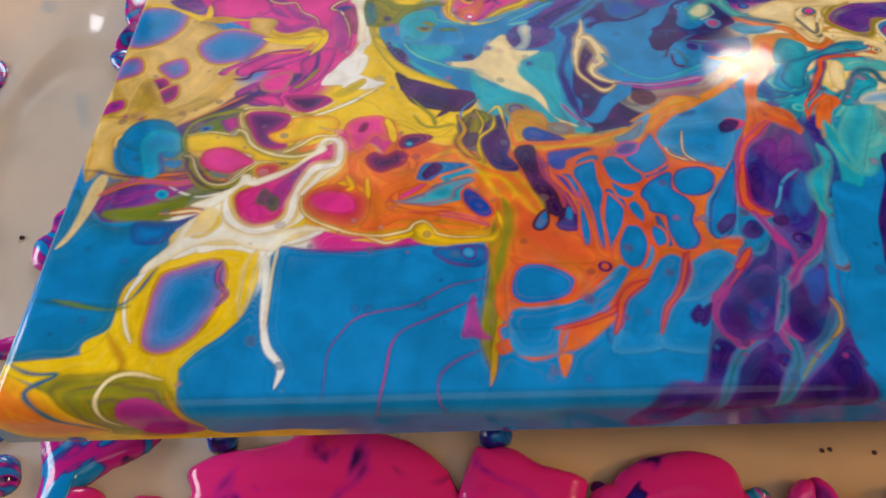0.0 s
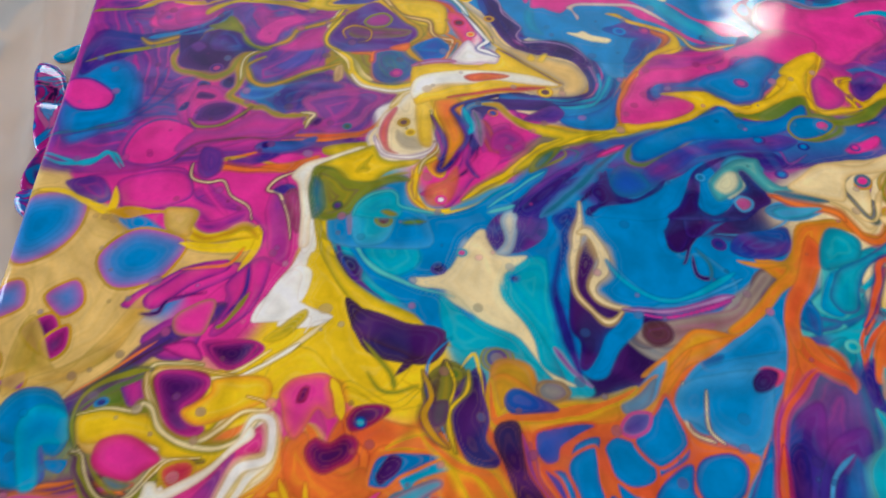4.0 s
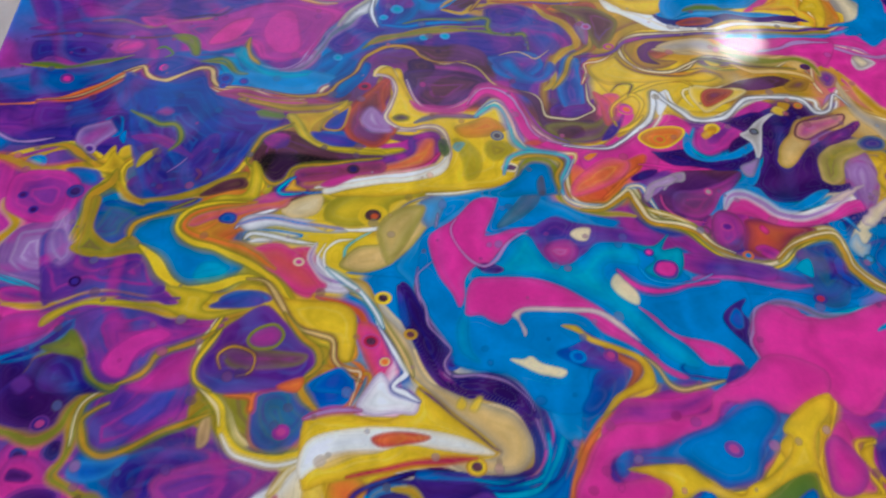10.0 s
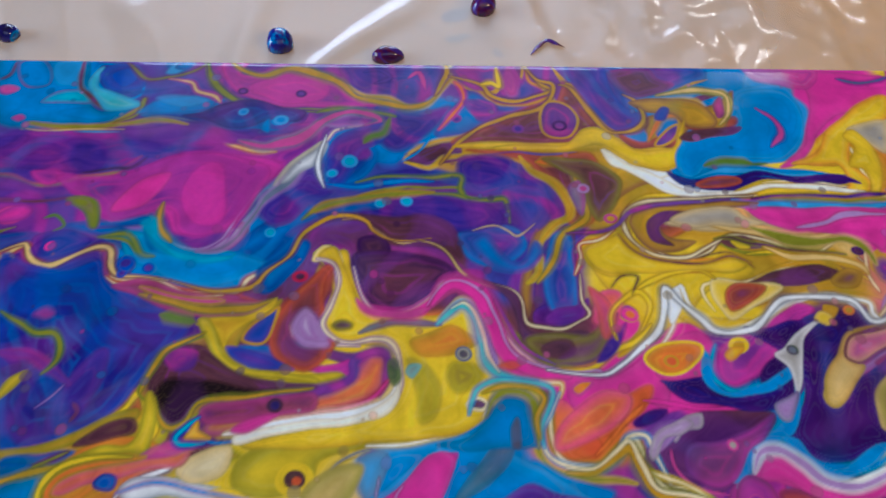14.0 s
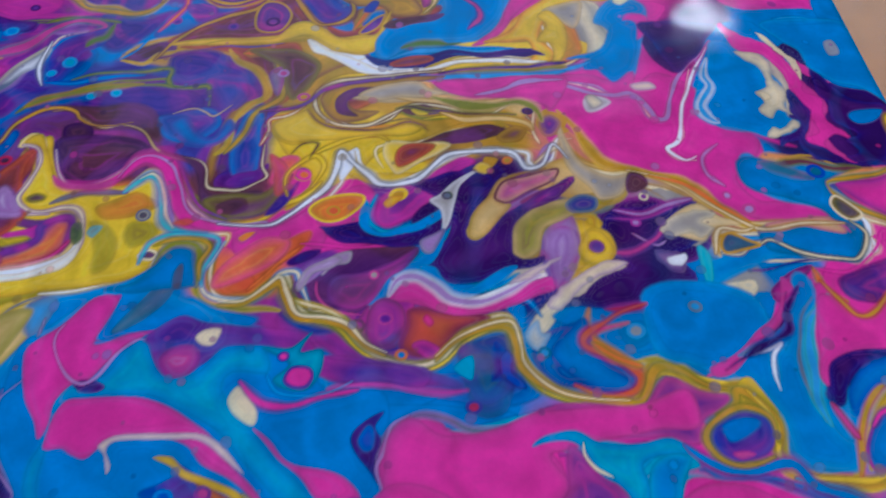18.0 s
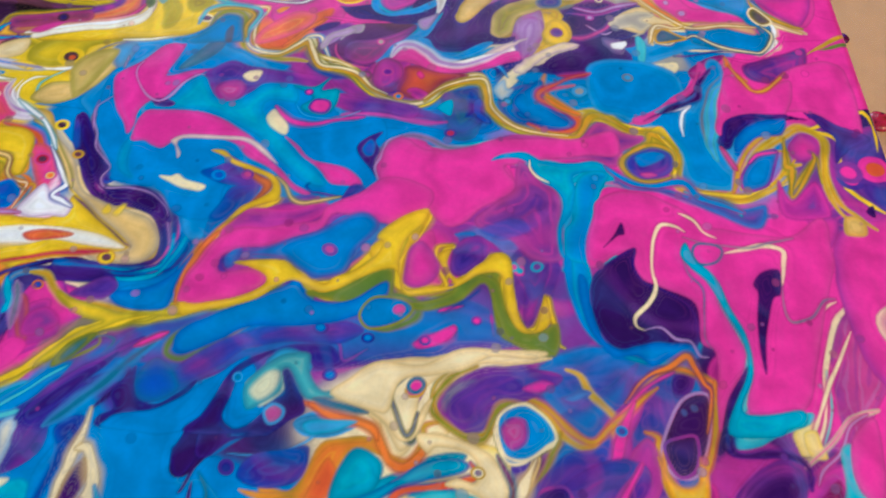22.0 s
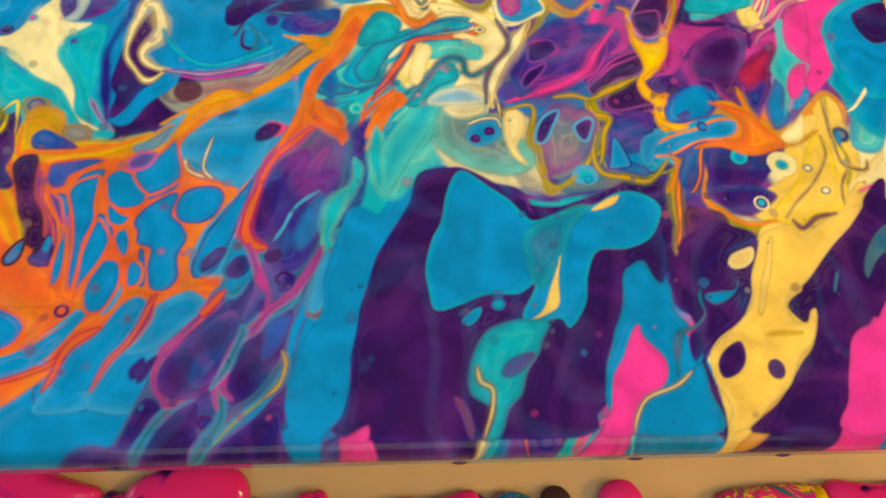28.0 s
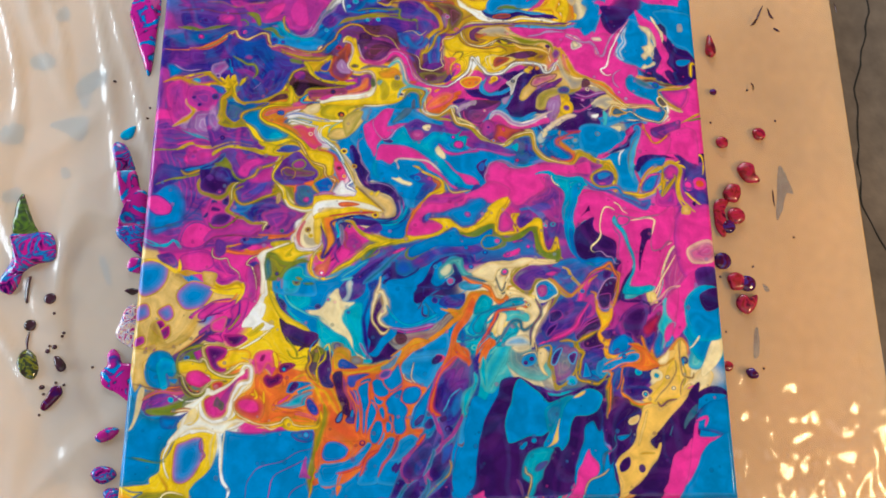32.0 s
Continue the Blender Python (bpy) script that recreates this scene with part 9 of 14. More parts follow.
vein("brown", 0.65, 625,682, 635,697, 660,705, glow='gold')
pool("rose", 640,679, 657,687, 669,688, 660,679, 647,674, soft=.7, edge='brown', depth=1)
pool("olive", 634,656, 651,673, 671,677, 692,680, 703,675, 689,666, 669,663, 653,655, 646,637, 638,635, 630,643, soft=.8, edge='gold', depth=1.2)
pool("lilac", 652,650, 661,659, 673,663, 673,640, 666,623, 658,615, 655,624, 654,637, soft=.7, edge='mauve', depth=1)
pool("yellow", 672,644, 683,653, 694,648, 695,634, 686,626, 675,627, 672,636, soft=.5, edge='gold', depth=.8)
pool("grey", 675,748, 680,726, 688,705, 706,694, 719,695, 711,679, 695,675, 689,685, 676,706, soft=.6, edge='tan', depth=1)
pool("brown", 716,695, 726,693, 728,683, 715,679, soft=.6, edge='umber', depth=.8)
pool("mauve", 662,746, 671,751, 678,743, 672,732, 664,733, soft=.6, edge='gold', depth=.6)
eye(736,593, 1.54, "slate", "sky")
eye(696,580, 1.98, "sky", "grey")
pool("blue", 643,569, 649,580, 660,587, 668,590, 669,575, 674,563, 685,551, 687,544, 670,545, 655,553, soft=.6, edge='navy', depth=1)
vein("crimson", 1.12, 680,597, 694,595, 705,596, glow='mauve')
vein("rust", 1.06, 706,597, 687,593, 675,586, 665,579, 665,573, 675,567, 687,558, 692,551, 687,544, 670,542, 654,550, glow='crimson')
vein("orange", 0.79, 669,575, 681,564, 694,558, glow='gold')
vein("gold", 1.14, 574,570, 586,580, 604,588, 618,588, 622,578, 622,566, 631,555, 647,547, 666,540, 686,537, 694,543, 700,554, 707,557, 717,553, 729,545, 745,541, glow='olive')
vein("cream", 0.53, 574,573, 589,584, 608,591, 622,591, 625,578, 626,566, 638,552, 657,543, 683,539, glow='gold')
vein("navy", 1.17, 610,579, 612,563, 607,556, glow='royal', full=.8)
vein("royal", 1.81, 616,574, 615,560, 624,552, glow='navy', full=.8)
eye(639,572, 1.45, "teal", "sky")
eye(594,541, 1.58, "violet", "crimson")
pool("mauve", 624,531, 642,540, 669,538, 689,533, 706,550, 725,541, 741,538, 735,530, 723,524, 717,511, 698,516, 679,520, 659,522, 647,527, soft=.9, edge='rose', depth=1.5)
pool("violet", 714,501, 726,494, 748,493, 763,488, 780,481, 798,476, 821,478, 814,460, 794,465, 778,475, 757,489, 731,491, 719,493, soft=.9, edge='blue', depth=1.5)
vein("cyan", 1.17, 764,490, 781,484, 798,476, 802,470, glow='teal')
pool("royal", 723,517, 731,526, 741,528, 754,525, 759,518, 754,505, 744,501, 727,500, 722,507, soft=.6, edge='violet', depth=1)
vein("gold", 1.12, 731,527, 743,533, 746,540, 754,536, 761,525, 762,515, 758,505, 759,498, 743,499, 730,499, 722,504, glow='olive')
vein("yellow", 0.72, 752,540, 759,528, 761,515, 758,502, 765,495, 776,489, 795,486, 812,488, 827,493, glow='gold')
vein("gold", 0.64, 799,489, 804,502, 807,511, 816,525, 831,538, 846,540, glow='orange')
vein("sky", 1.06, 820,596, 804,581, 797,566, 795,547, 790,530, 792,516, glow='aqua')
vein("white", 0.67, 758,561, 773,564, 781,567, 775,560, 772,549, 772,538, glow='sky')
vein("plum", 1.11, 803,602, 791,586, 787,574, 770,566, 757,560, glow='navy')
pool("pink", 812,593, 820,596, 828,588, 836,579, 850,586, 865,589, 852,555, 828,558, 809,554, 800,540, 797,547, 804,569, soft=.5, edge='rose', depth=.8)
pool("plum", 800,540, 805,554, 821,558, 852,557, 851,553, 826,551, 812,543, 804,529, 798,529, soft=.5, edge='navy', depth=.8)
pool("blue", 809,536, 825,549, 851,553, 846,540, 828,538, 814,528, 808,522, soft=.7, edge='royal', depth=1.2)
pool("blue", 807,501, 815,514, 829,524, 839,523, 828,497, 817,491, 807,492, soft=.6, edge='violet', depth=1, rim='mauve')
vein("pink", 0.51, 815,514, 825,522, 839,523, glow='mauve')
vein("rose", 0.63, 797,529, 802,515, 805,508, glow='crimson')
vein("gold", 0.85, 819,605, 826,592, 833,581, 845,583, 862,598, glow='rust')
pool("brown", 206,663, 210,676, 217,685, 228,694, 243,699, 251,689, 259,677, 271,667, 298,666, 321,671, 313,663, 290,659, 268,658, 249,655, 239,648, 232,643, 224,645, 218,654, edge='gold', depth=1.5, soft=.7, rim='olive')
pool("navy", 212,695, 223,700, 239,703, 228,694, 217,687, soft=.8, edge='violet', depth=1)
pool("yellow", 232,707, 244,707, 251,694, 257,684, 267,675, 290,671, 317,673, 319,670, 306,667, 283,667, 264,670, 251,684, 245,694, 239,703, soft=.5, edge='olive', depth=.8)
pool("gold", 242,707, 266,710, 281,720, 280,715, 266,706, 259,694, 259,684, 267,675, 253,686, soft=.6, edge='olive', depth=.8)
pool("brown", 280,708, 289,723, 297,733, 305,743, 315,746, 307,733, 309,713, 317,693, 302,674, 286,679, 278,691, soft=.8, edge='rust', depth=1.5)
pool("lilac", 290,703, 297,715, 305,708, 313,691, 306,688, 296,690, soft=1, full=.8)
eye(292,737, 1.55, "crimson", "umber")
pool("orange", 253,653, 268,656, 298,660, 317,666, 329,675, 337,685, 349,681, 345,664, 336,655, 321,651, 298,645, 276,643, 261,639, 247,640, soft=.8, edge='mauve', depth=1.2)
vein("mauve", 1.26, 246,648, 268,657, 302,661, 325,669, 327,680, 337,686, 346,684, 346,668, 342,658, glow='violet')
vein("pink", 0.75, 261,639, 283,645, 313,650, 336,656, 347,668, glow='crimson')
vein("white", 1.34, 354,684, 353,668, 348,657, 336,651, 313,647, 291,645, 269,641, 258,639, glow='cream')
pool("yellow", 191,377, 205,384, 226,392, 232,392, 236,382, 246,378, 264,380, 258,374, 240,369, 229,360, 216,361, 210,368, 203,374, soft=.5, edge='olive', depth=.8)
pool("olive", 188,372, 194,377, 203,374, 213,364, 228,362, 246,366, 256,362, 241,360, 224,349, 213,334, 190,336, soft=.8, edge='green', depth=1.2)
pool("teal", 189,366, 196,362, 198,344, 193,336, 189,336, soft=.9, edge='green', depth=1)
eye(207,343, 1.36, "moss", "navy")
pool("olive", 219,370, 222,376, 227,381, 230,384, 226,376, 228,372, 223,370, soft=.5, edge='yellow', depth=.6)
pool("cyan", 219,334, 224,346, 232,352, 244,354, 248,347, 249,332, soft=.8)
vein("aqua", 0.55, 218,334, 221,343, 229,351, 241,354, 247,350, 249,342, 257,338, 266,335, 277,333, glow='cyan')
pool("olive", 236,337, 242,338, 248,334, 242,333, soft=.6)
vein("sky", 0.67, 283,337, 301,344, 320,354, 326,355, glow='cyan')
vein("aqua", 1.07, 307,333, 319,335, 325,337, glow='sky')
pool("cream", 235,395, 233,409, 236,423, 246,433, 262,448, 275,455, 272,436, 275,421, 276,407, 275,393, 267,387, 258,382, 245,385, 239,388, soft=.6, edge='white', depth=1)
pool("grey", 247,408, 254,404, 263,400, 264,390, 254,391, 248,398, soft=1, full=.7)
pool("yellow", 262,433, 271,443, 274,436, 273,414, 271,393, 264,394, 262,407, soft=1, full=.9, edge='gold', depth=.8)
eye(252,416, 1.48, "gold", "umber", "gold")
eye(257,406, 1.23, "yellow", "gold")
pool("orange", 234,405, 237,419, 243,430, 246,430, 241,415, 240,402, 242,391, 248,386, 239,390, soft=.7, edge='rose', depth=1)
vein("white", 0.59, 231,402, 236,388, 245,383, 258,382, 270,387, 275,396, glow='lilac')
vein("yellow", 0.94, 279,443, 276,421, 280,400, 277,383, 264,374, 259,359, 259,347, glow='gold')
vein("cream", 0.48, 273,425, 276,407, 277,390, 267,378, 263,368, glow='olive')
pool("orange", 277,436, 289,439, 296,431, 291,420, 296,406, 296,395, 289,386, 285,379, 280,373, 286,393, 283,406, 278,421, soft=.8, edge='gold', depth=1)
vein("navy", 1.07, 273,421, 278,407, 283,393, 280,380, 277,370, 283,373, 292,386, 298,399, 293,416, 289,428, 303,434, 323,439, glow='plum')
vein("mauve", 0.72, 276,407, 280,389, 278,380, glow='royal', full=.8)
vein("cyan", 1.37, 296,427, 299,416, 302,409, 299,402, glow='blue')
vein("slate", 0.88, 303,423, 306,412, 307,391, glow='lilac')
pool("mauve", 315,391, 318,401, 328,404, 338,395, 327,387, 318,386, soft=.9, edge='pink', depth=1)
eye(318,421, 1.16, "navy", "royal", "orange")
pool("orange", 265,349, 268,358, 280,362, 289,373, 289,360, 283,345, 274,340, 267,342, soft=1, full=.7, edge='crimson', depth=1)
eye(276,345, 1.19, "rose", "white", "pink")
vein("violet", 0.57, 299,389, 297,376, 301,366, 304,362, glow='mauve')
pool("yellow", 302,751, 307,757, 313,757, 318,746, 324,730, 330,717, 337,712, 358,710, 379,710, 386,717, 394,721, 401,713, 405,695, 407,680, 411,673, 427,669, 435,663, 432,653, 416,658, 405,655, 398,642, 383,636, 358,633, 321,631, 276,631, 269,635, 284,638, 308,643, 333,646, 349,652, 353,663, 353,681, 350,691, 338,696, 325,693, 314,696, 308,706, 311,721, 315,733, 314,745, 308,749, soft=.5, edge='gold', depth=.7)
pool("orange", 361,693, 372,698, 385,703, 395,698, 401,692, 389,686, 375,684, 365,685, soft=1, edge='gold', depth=1.5)
pool("olive", 358,681, 371,677, 378,663, 374,647, 365,644, 363,660, soft=1.2, full=.6)
pool("olive", 385,680, 401,677, 401,666, 387,660, 381,670, soft=1, full=.6)
vein("cream", 0.51, 301,749, 312,745, 316,733, 312,717, 308,704, 315,695, 325,692, 338,695, 348,693, 353,684, 354,667, 351,656, glow='lilac')
pool("umber", 314,704, 319,707, 325,705, 324,702, 317,701, soft=1, edge='olive', depth=.6)
vein("slate", 0.65, 330,699, 338,703, 351,706, 365,705, 379,704, glow='navy')
vein("aqua", 1.45, 377,704, 384,711, 390,717, 397,715, 402,705, 404,690, 407,677, 417,670, 434,668, glow='sky')
vein("cream", 0.65, 386,715, 393,719, 400,712, 404,698, 406,684, 412,673)
vein("pink", 3.18, 375,717, 382,728, 388,733, 396,731, 404,724, 410,709, 414,691, 423,678, 437,672, 454,670, glow='rose', soft=.3)
vein("rose", 1.06, 327,721, 332,715, 344,712, 361,711, 373,715, glow='pink')
vein("lilac", 0.51, 372,717, 380,730, 388,735, 398,733, 408,723, 413,709, 417,692, 425,681, 438,676, 458,673, 471,674, 476,671, 485,676, 493,682)
pool("white", 265,639, 283,643, 308,646, 333,649, 349,659, 352,668, 352,655, 341,645, 315,642, 284,638, 266,634, soft=.4, edge='cream', depth=.7)
pool("moss", 347,680, 352,681, 354,670, 350,664, 347,670, soft=.7, edge='green', depth=.6)
pool("slate", 357,673, 360,678, 366,678, 363,672, 360,669, soft=.6, edge='aqua', depth=.6)
eye(392,685, 1.5, "grey", "moss", "slate")
pool("brown", 393,654, 399,657, 404,654, 401,650, 394,651, soft=.4, edge='umber', depth=.5, rim='cream')
pool("blue", 376,630, 393,635, 401,643, 408,652, 416,658, 426,656, 430,646, 431,629, soft=.6, edge='teal', depth=1)
vein("olive", 1.7, 403,646, 408,656, 417,661, 428,659, 432,649, 432,629, glow='slate')
vein("aqua", 0.74, 393,647, 396,656, 400,663, 411,668, 427,667, 442,663, 439,651, 434,640, 435,629, glow='sky')
vein("gold", 0.97, 402,660, 414,664, 430,663, 437,657, 432,646, 433,634, glow='olive')
pool("moss", 416,639, 420,646, 422,643, 421,629, 416,629, soft=.8, full=.9)
pool("orange", 454,663, 460,667, 467,667, 465,663, 458,659, edge='gold', depth=.8, soft=.5, rim='rose')
pool("orange", 444,640, 458,653, 476,662, 489,659, 483,646, 466,636, 449,629, 441,629, soft=1, edge='pink', depth=1.2, full=.9)
pool("rust", 411,677, 419,680, 425,677, 419,674, soft=.7, full=.8)
pool("umber", 439,687, 446,692, 456,692, 459,686, 452,681, 442,682, soft=1, edge='brown', depth=1)
pool("plum", 564,701, 580,701, 596,706, 616,704, 624,698, 614,685, 608,671, 601,658, 606,650, 619,659, 631,670, 653,683, 674,695, 679,692, 668,682, 655,673, 638,660, 631,647, 638,635, 651,637, 641,629, 619,624, 603,619, 589,620, 579,631, 573,639, 587,650, 593,668, 586,682, soft=.5, edge='navy', depth=.8)
pool("plum", 507,668, 524,665, 539,657, 569,660, 585,672, 592,667, 584,655, 569,649, 546,651, 524,657, soft=.5, edge='navy', depth=.8)
pool("blue", 532,671, 537,686, 540,680, 539,666, 547,660, 562,663, 578,671, 586,675, 587,670, 569,660, 550,657, 537,661, soft=.3, edge='sky', depth=.5)
pool("blue", 587,668, 588,661, 585,647, 578,637, 568,633, 553,623, 542,612, 534,610, 545,623, 560,634, 573,643, 582,653, soft=.3, edge='sky', depth=.5)
pool("blue", 569,635, 579,633, 585,622, 596,615, 607,619, 623,628, 631,628, 618,617, 606,612, 595,609, 586,613, 578,625, soft=.3, edge='sky', depth=.5)
pool("grey", 579,682, 586,687, 595,696, 608,704, 617,708, 607,700, 600,693, 596,681, 591,667, 586,660, 586,674, soft=.4, edge='white', depth=.6)
eye(591,686, 1.29, "moss", "slate")
pool("lilac", 571,652, 580,657, 587,661, 584,652, 578,643, 572,644, soft=.5, edge='slate', depth=.6)
pool("pink", 552,613, 558,622, 567,625, 576,621, 584,608, 595,603, 613,606, 636,617, 652,621, 652,611, 635,606, 612,599, 591,598, 577,603, 566,611, soft=.4, edge='rose', depth=.7)
vein("lilac", 0.98, 549,616, 556,625, 567,628, 578,620, 588,609, 606,606, 625,613, 644,623, glow='white')
pool("brown", 511,619, 517,629, 535,632, 553,638, 569,647, 560,633, 549,626, 535,610, 524,607, 514,612, soft=.7, edge='mauve', depth=1.5)
pool("lilac", 492,624, 498,637, 509,643, 517,646, 521,642, 513,636, 502,633, 495,622, soft=.5, edge='grey', depth=.8)
eye(540,630, 1.17, "rose", "grey")
pool("mauve", 534,590, 536,606, 545,614, 556,610, 558,597, 551,584, 542,581, 536,585, soft=.5, edge='brown', depth=.8)
eye(546,600, 1.37, "violet", "navy", "rose")
eye(529,596, 1.72, "brown", "mauve")
pool("pink", 569,597, 572,600, 575,595, 572,592, soft=.5, edge='crimson', depth=.5)
pool("tan", 603,660, 606,669, 615,680, 624,687, 626,680, 633,676, 627,667, 619,659, 609,650, 603,653, soft=.5, edge='gold', depth=.8)
pool("rose", 623,684, 631,696, 647,700, 668,704, 663,694, 645,686, 633,679, 627,679, soft=.5, edge='tan', depth=1, rim='brown')
pool("olive", 630,642, 634,658, 647,671, 664,677, 679,677, 686,672, 669,663, 653,656, 648,642, 638,635, 632,637, soft=.6, edge='tan', depth=1.2)
pool("mauve", 640,673, 653,685, 670,691, 679,695, 668,682, 651,673, soft=.6, edge='plum', depth=1)
pool("violet", 671,674, 680,679, 691,676, 688,667, 674,667, soft=.5, edge='teal', depth=.8, rim='slate')
pool("lilac", 651,647, 662,657, 672,653, 673,637, 663,622, 656,612, 652,623, soft=.6, edge='mauve', depth=1.2)
pool("yellow", 672,639, 681,651, 690,648, 694,636, 686,626, 675,629, soft=.5, edge='gold', depth=.7)
eye(683,639, 1.9, "mauve", "violet", "gold")
pool("cream", 646,602, 661,615, 674,623, 690,628, 701,625, 692,621, 680,618, 668,610, 659,602, 652,598, soft=.35, edge='lilac', depth=.5, fine=True)
pool("cream", 625,617, 637,626, 653,633, 661,634, 649,628, 637,621, soft=.35, edge='lilac', depth=.5, fine=True)
vein("gold", 1.5, 446,615, 460,616, 474,625, 483,628, 487,617, 493,604, 510,601, 524,594, 534,582, 545,575, glow='olive')
vein("cream", 0.69, 446,618, 460,618, 474,627, 483,632, 487,620, 493,607, 510,603, 524,596, 534,585, 546,577)
vein("white", 0.96, 441,674, 472,671, 486,677, 501,690, 513,701, 519,715, 521,729, 529,720, 540,708, 548,699, 568,700, 577,705, 593,720, 613,723, 638,721, 647,707, 659,709, 669,725, 678,712, glow='slate')
pool("orange", 501,682, 509,690, 524,693, 536,690, 534,682, 521,674, 509,673, edge='gold', depth=.8, soft=.5, rim='yellow')
eye(516,681, 1.69, "gold", "rust", "orange")
pool("yellow", 550,684, 555,689, 562,688, 557,682, 552,680, soft=.5, edge='orange', depth=.6)
pool("yellow", 611,707, 616,713, 623,710, 619,703, soft=.4, edge='tan', depth=.5)
pool("pink", 93,440, 100,454, 114,454, 123,443, 133,434, 132,424, 122,417, 105,415, 95,423, soft=.8, edge='mauve', depth=1, full=.9)
pool("plum", 81,482, 84,494, 95,505, 100,514, 116,517, 122,509, 130,496, 140,494, 131,489, 126,481, 121,473, 113,468, 100,470, 85,476, soft=.6, edge='violet', depth=.8)
pool("mauve", 89,498, 95,503, 100,498, 95,492, soft=.8, full=.6)
eye(111,474, 1.64, "navy", "rose", "mauve")
pool("plum", 116,457, 120,463, 126,463, 127,457, 123,452, 118,453, soft=.4, edge='navy', depth=.6, rim='mauve')
pool("plum", 99,444, 102,449, 113,446, 111,442, 102,442, soft=.4, edge='violet', depth=.4)
pool("plum", 99,422, 101,432, 113,439, 125,439, 130,433, 125,424, 115,419, 103,419, soft=.6, edge='violet', depth=1, rim='mauve')
pool("plum", 87,433, 90,439, 94,439, 92,433, soft=.4, edge='violet', depth=.4)
vein("olive", 1.15, 76,489, 82,473, 97,468, 111,464, 122,470, 127,483, 136,491, 148,496, glow='gold')
vein("olive", 1.09, 148,496, 134,489, 130,477, 130,463, 128,453, 123,445, 131,439, 141,432, 149,432, 158,426, 173,423, 186,425, glow='gold')
vein("cream", 0.39, 144,495, 133,486, 130,474, 130,460)
vein("olive", 0.81, 96,423, 104,415, 118,416, 131,424, 140,432, glow='brown')
pool("mauve", 139,465, 140,476, 155,483, 169,498, 181,510, 191,506, 191,486, 186,472, 170,468, 156,459, 144,456, soft=.7, edge='violet', depth=1.5)
pool("royal", 156,475, 168,486, 179,502, 186,502, 181,482, 167,471, soft=1, full=.7)
vein("gold", 0.87, 147,485, 135,477, 135,468, 139,459, 150,454, 165,459, 183,467, 196,472, 206,477, glow='olive')
pool("navy", 157,439, 163,451, 185,456, 208,454, 196,441, 179,432, 167,426, 159,431, soft=.8, edge='violet', depth=1.5)
pool("royal", 132,444, 135,452, 151,452, 164,454, 155,444, 143,440, soft=.8, edge='sky', depth=1, full=.9)
pool("mauve", 178,438, 195,448, 224,451, 247,445, 229,430, 220,417, 206,408, 191,411, 185,424, soft=1, edge='rose', depth=1.5, full=.85)
vein("violet", 0.98, 188,436, 202,442, 221,441, full=.7)
eye(210,413, 1.16, "teal", "moss")
pool("plum", 183,416, 188,422, 193,420, 189,414, soft=.5, edge='violet', depth=.5)
vein("cream", 0.47, 182,411, 184,419, 187,425, 177,426, glow='olive')
pool("teal", 228,476, 229,489, 244,492, 254,490, 258,480, 269,473, 259,464, 249,453, 240,454, 231,461, soft=.7, edge='royal', depth=1)
pool("royal", 255,487, 265,495, 278,499, 288,493, 285,482, 275,477, 262,477, soft=.6, edge='blue', depth=1)
eye(246,465, 1.64, "mauve", "rose")
vein("orange", 0.67, 212,488, 226,487, 227,480, 230,490, 251,492, 256,491, glow='rust')
vein("gold", 1.22, 260,516, 270,513, 266,504, 256,493, 260,482, 268,474, glow='olive')
vein("yellow", 1.76, 205,538, 196,523, 193,506, 199,493, 210,480, 215,466, 224,455, 240,450, 256,452, 272,460, 289,465, 305,468, glow='olive')
vein("cream", 0.54, 202,538, 194,524, 191,506, 198,492, 208,481, 212,470)
vein("white", 0.63, 214,465, 222,453, 240,447, 257,449, 273,457, 289,463, 305,466, glow='cream')
pool("plum", 315,559, 321,554, 326,540, 333,525, 343,515, 345,508, 342,501, 346,494, 358,492, 376,491, 389,483, 395,467, 397,452, 392,439, 383,434, 367,436, 387,439, 391,448, 391,462, 384,474, 368,481, 350,483, 340,488, 331,500, 324,513, 319,526, 316,540, soft=.4, edge='navy', depth=.8)
pool("tan", 300,543, 307,536, 314,527, 321,514, 327,501, 334,491, 344,486, 357,482, 371,477, 384,471, 391,459, 389,446, 383,438, 370,437, 353,438, 344,443, 338,446, 348,447, 367,445, 374,449, 365,459, 353,469, 340,480, 330,489, 322,497, 319,505, 310,518, 303,532, soft=.5, edge='grey', depth=.8)
pool("royal", 314,554, 320,550, 322,531, 317,532, soft=1, full=.6)
pool("yellow", 349,477, 353,483, 356,479, 353,475, soft=.7, full=.9)
pool("yellow", 357,476, 363,483, 366,482, 361,474, soft=.7, full=.9)
eye(321,523, 1.45, "gold", "brown")
eye(306,550, 1.79, "yellow", "umber")
eye(358,441, 1.94, "yellow", "umber", "gold")
eye(348,503, 1.79, "royal", "navy")
vein("lilac", 0.55, 329,572, 328,558, 330,539, 336,521, 344,510, 342,501, 346,494, 362,491, 379,491, 392,480, 397,466, 398,451, glow='mauve')
vein("cyan", 0.63, 401,459, 399,444, 392,433, 376,432, 356,433, glow='blue')
vein("navy", 0.62, 337,435, 359,431, 379,432, 395,437)
pool("yellow", 259,470, 279,475, 305,470, 322,477, 327,489, 340,477, 356,464, 368,453, 372,448, 357,446, 338,446, 324,442, 305,439, 285,438, 273,435, 264,432, 260,437, soft=.5, edge='gold', depth=.8)
pool("white", 265,461, 292,466, 319,465, 339,462, 355,457, 370,448, 354,449, 338,452, 318,455, 298,452, 282,451, 267,444, 260,439, 258,448, soft=.4, edge='cream', depth=.6)
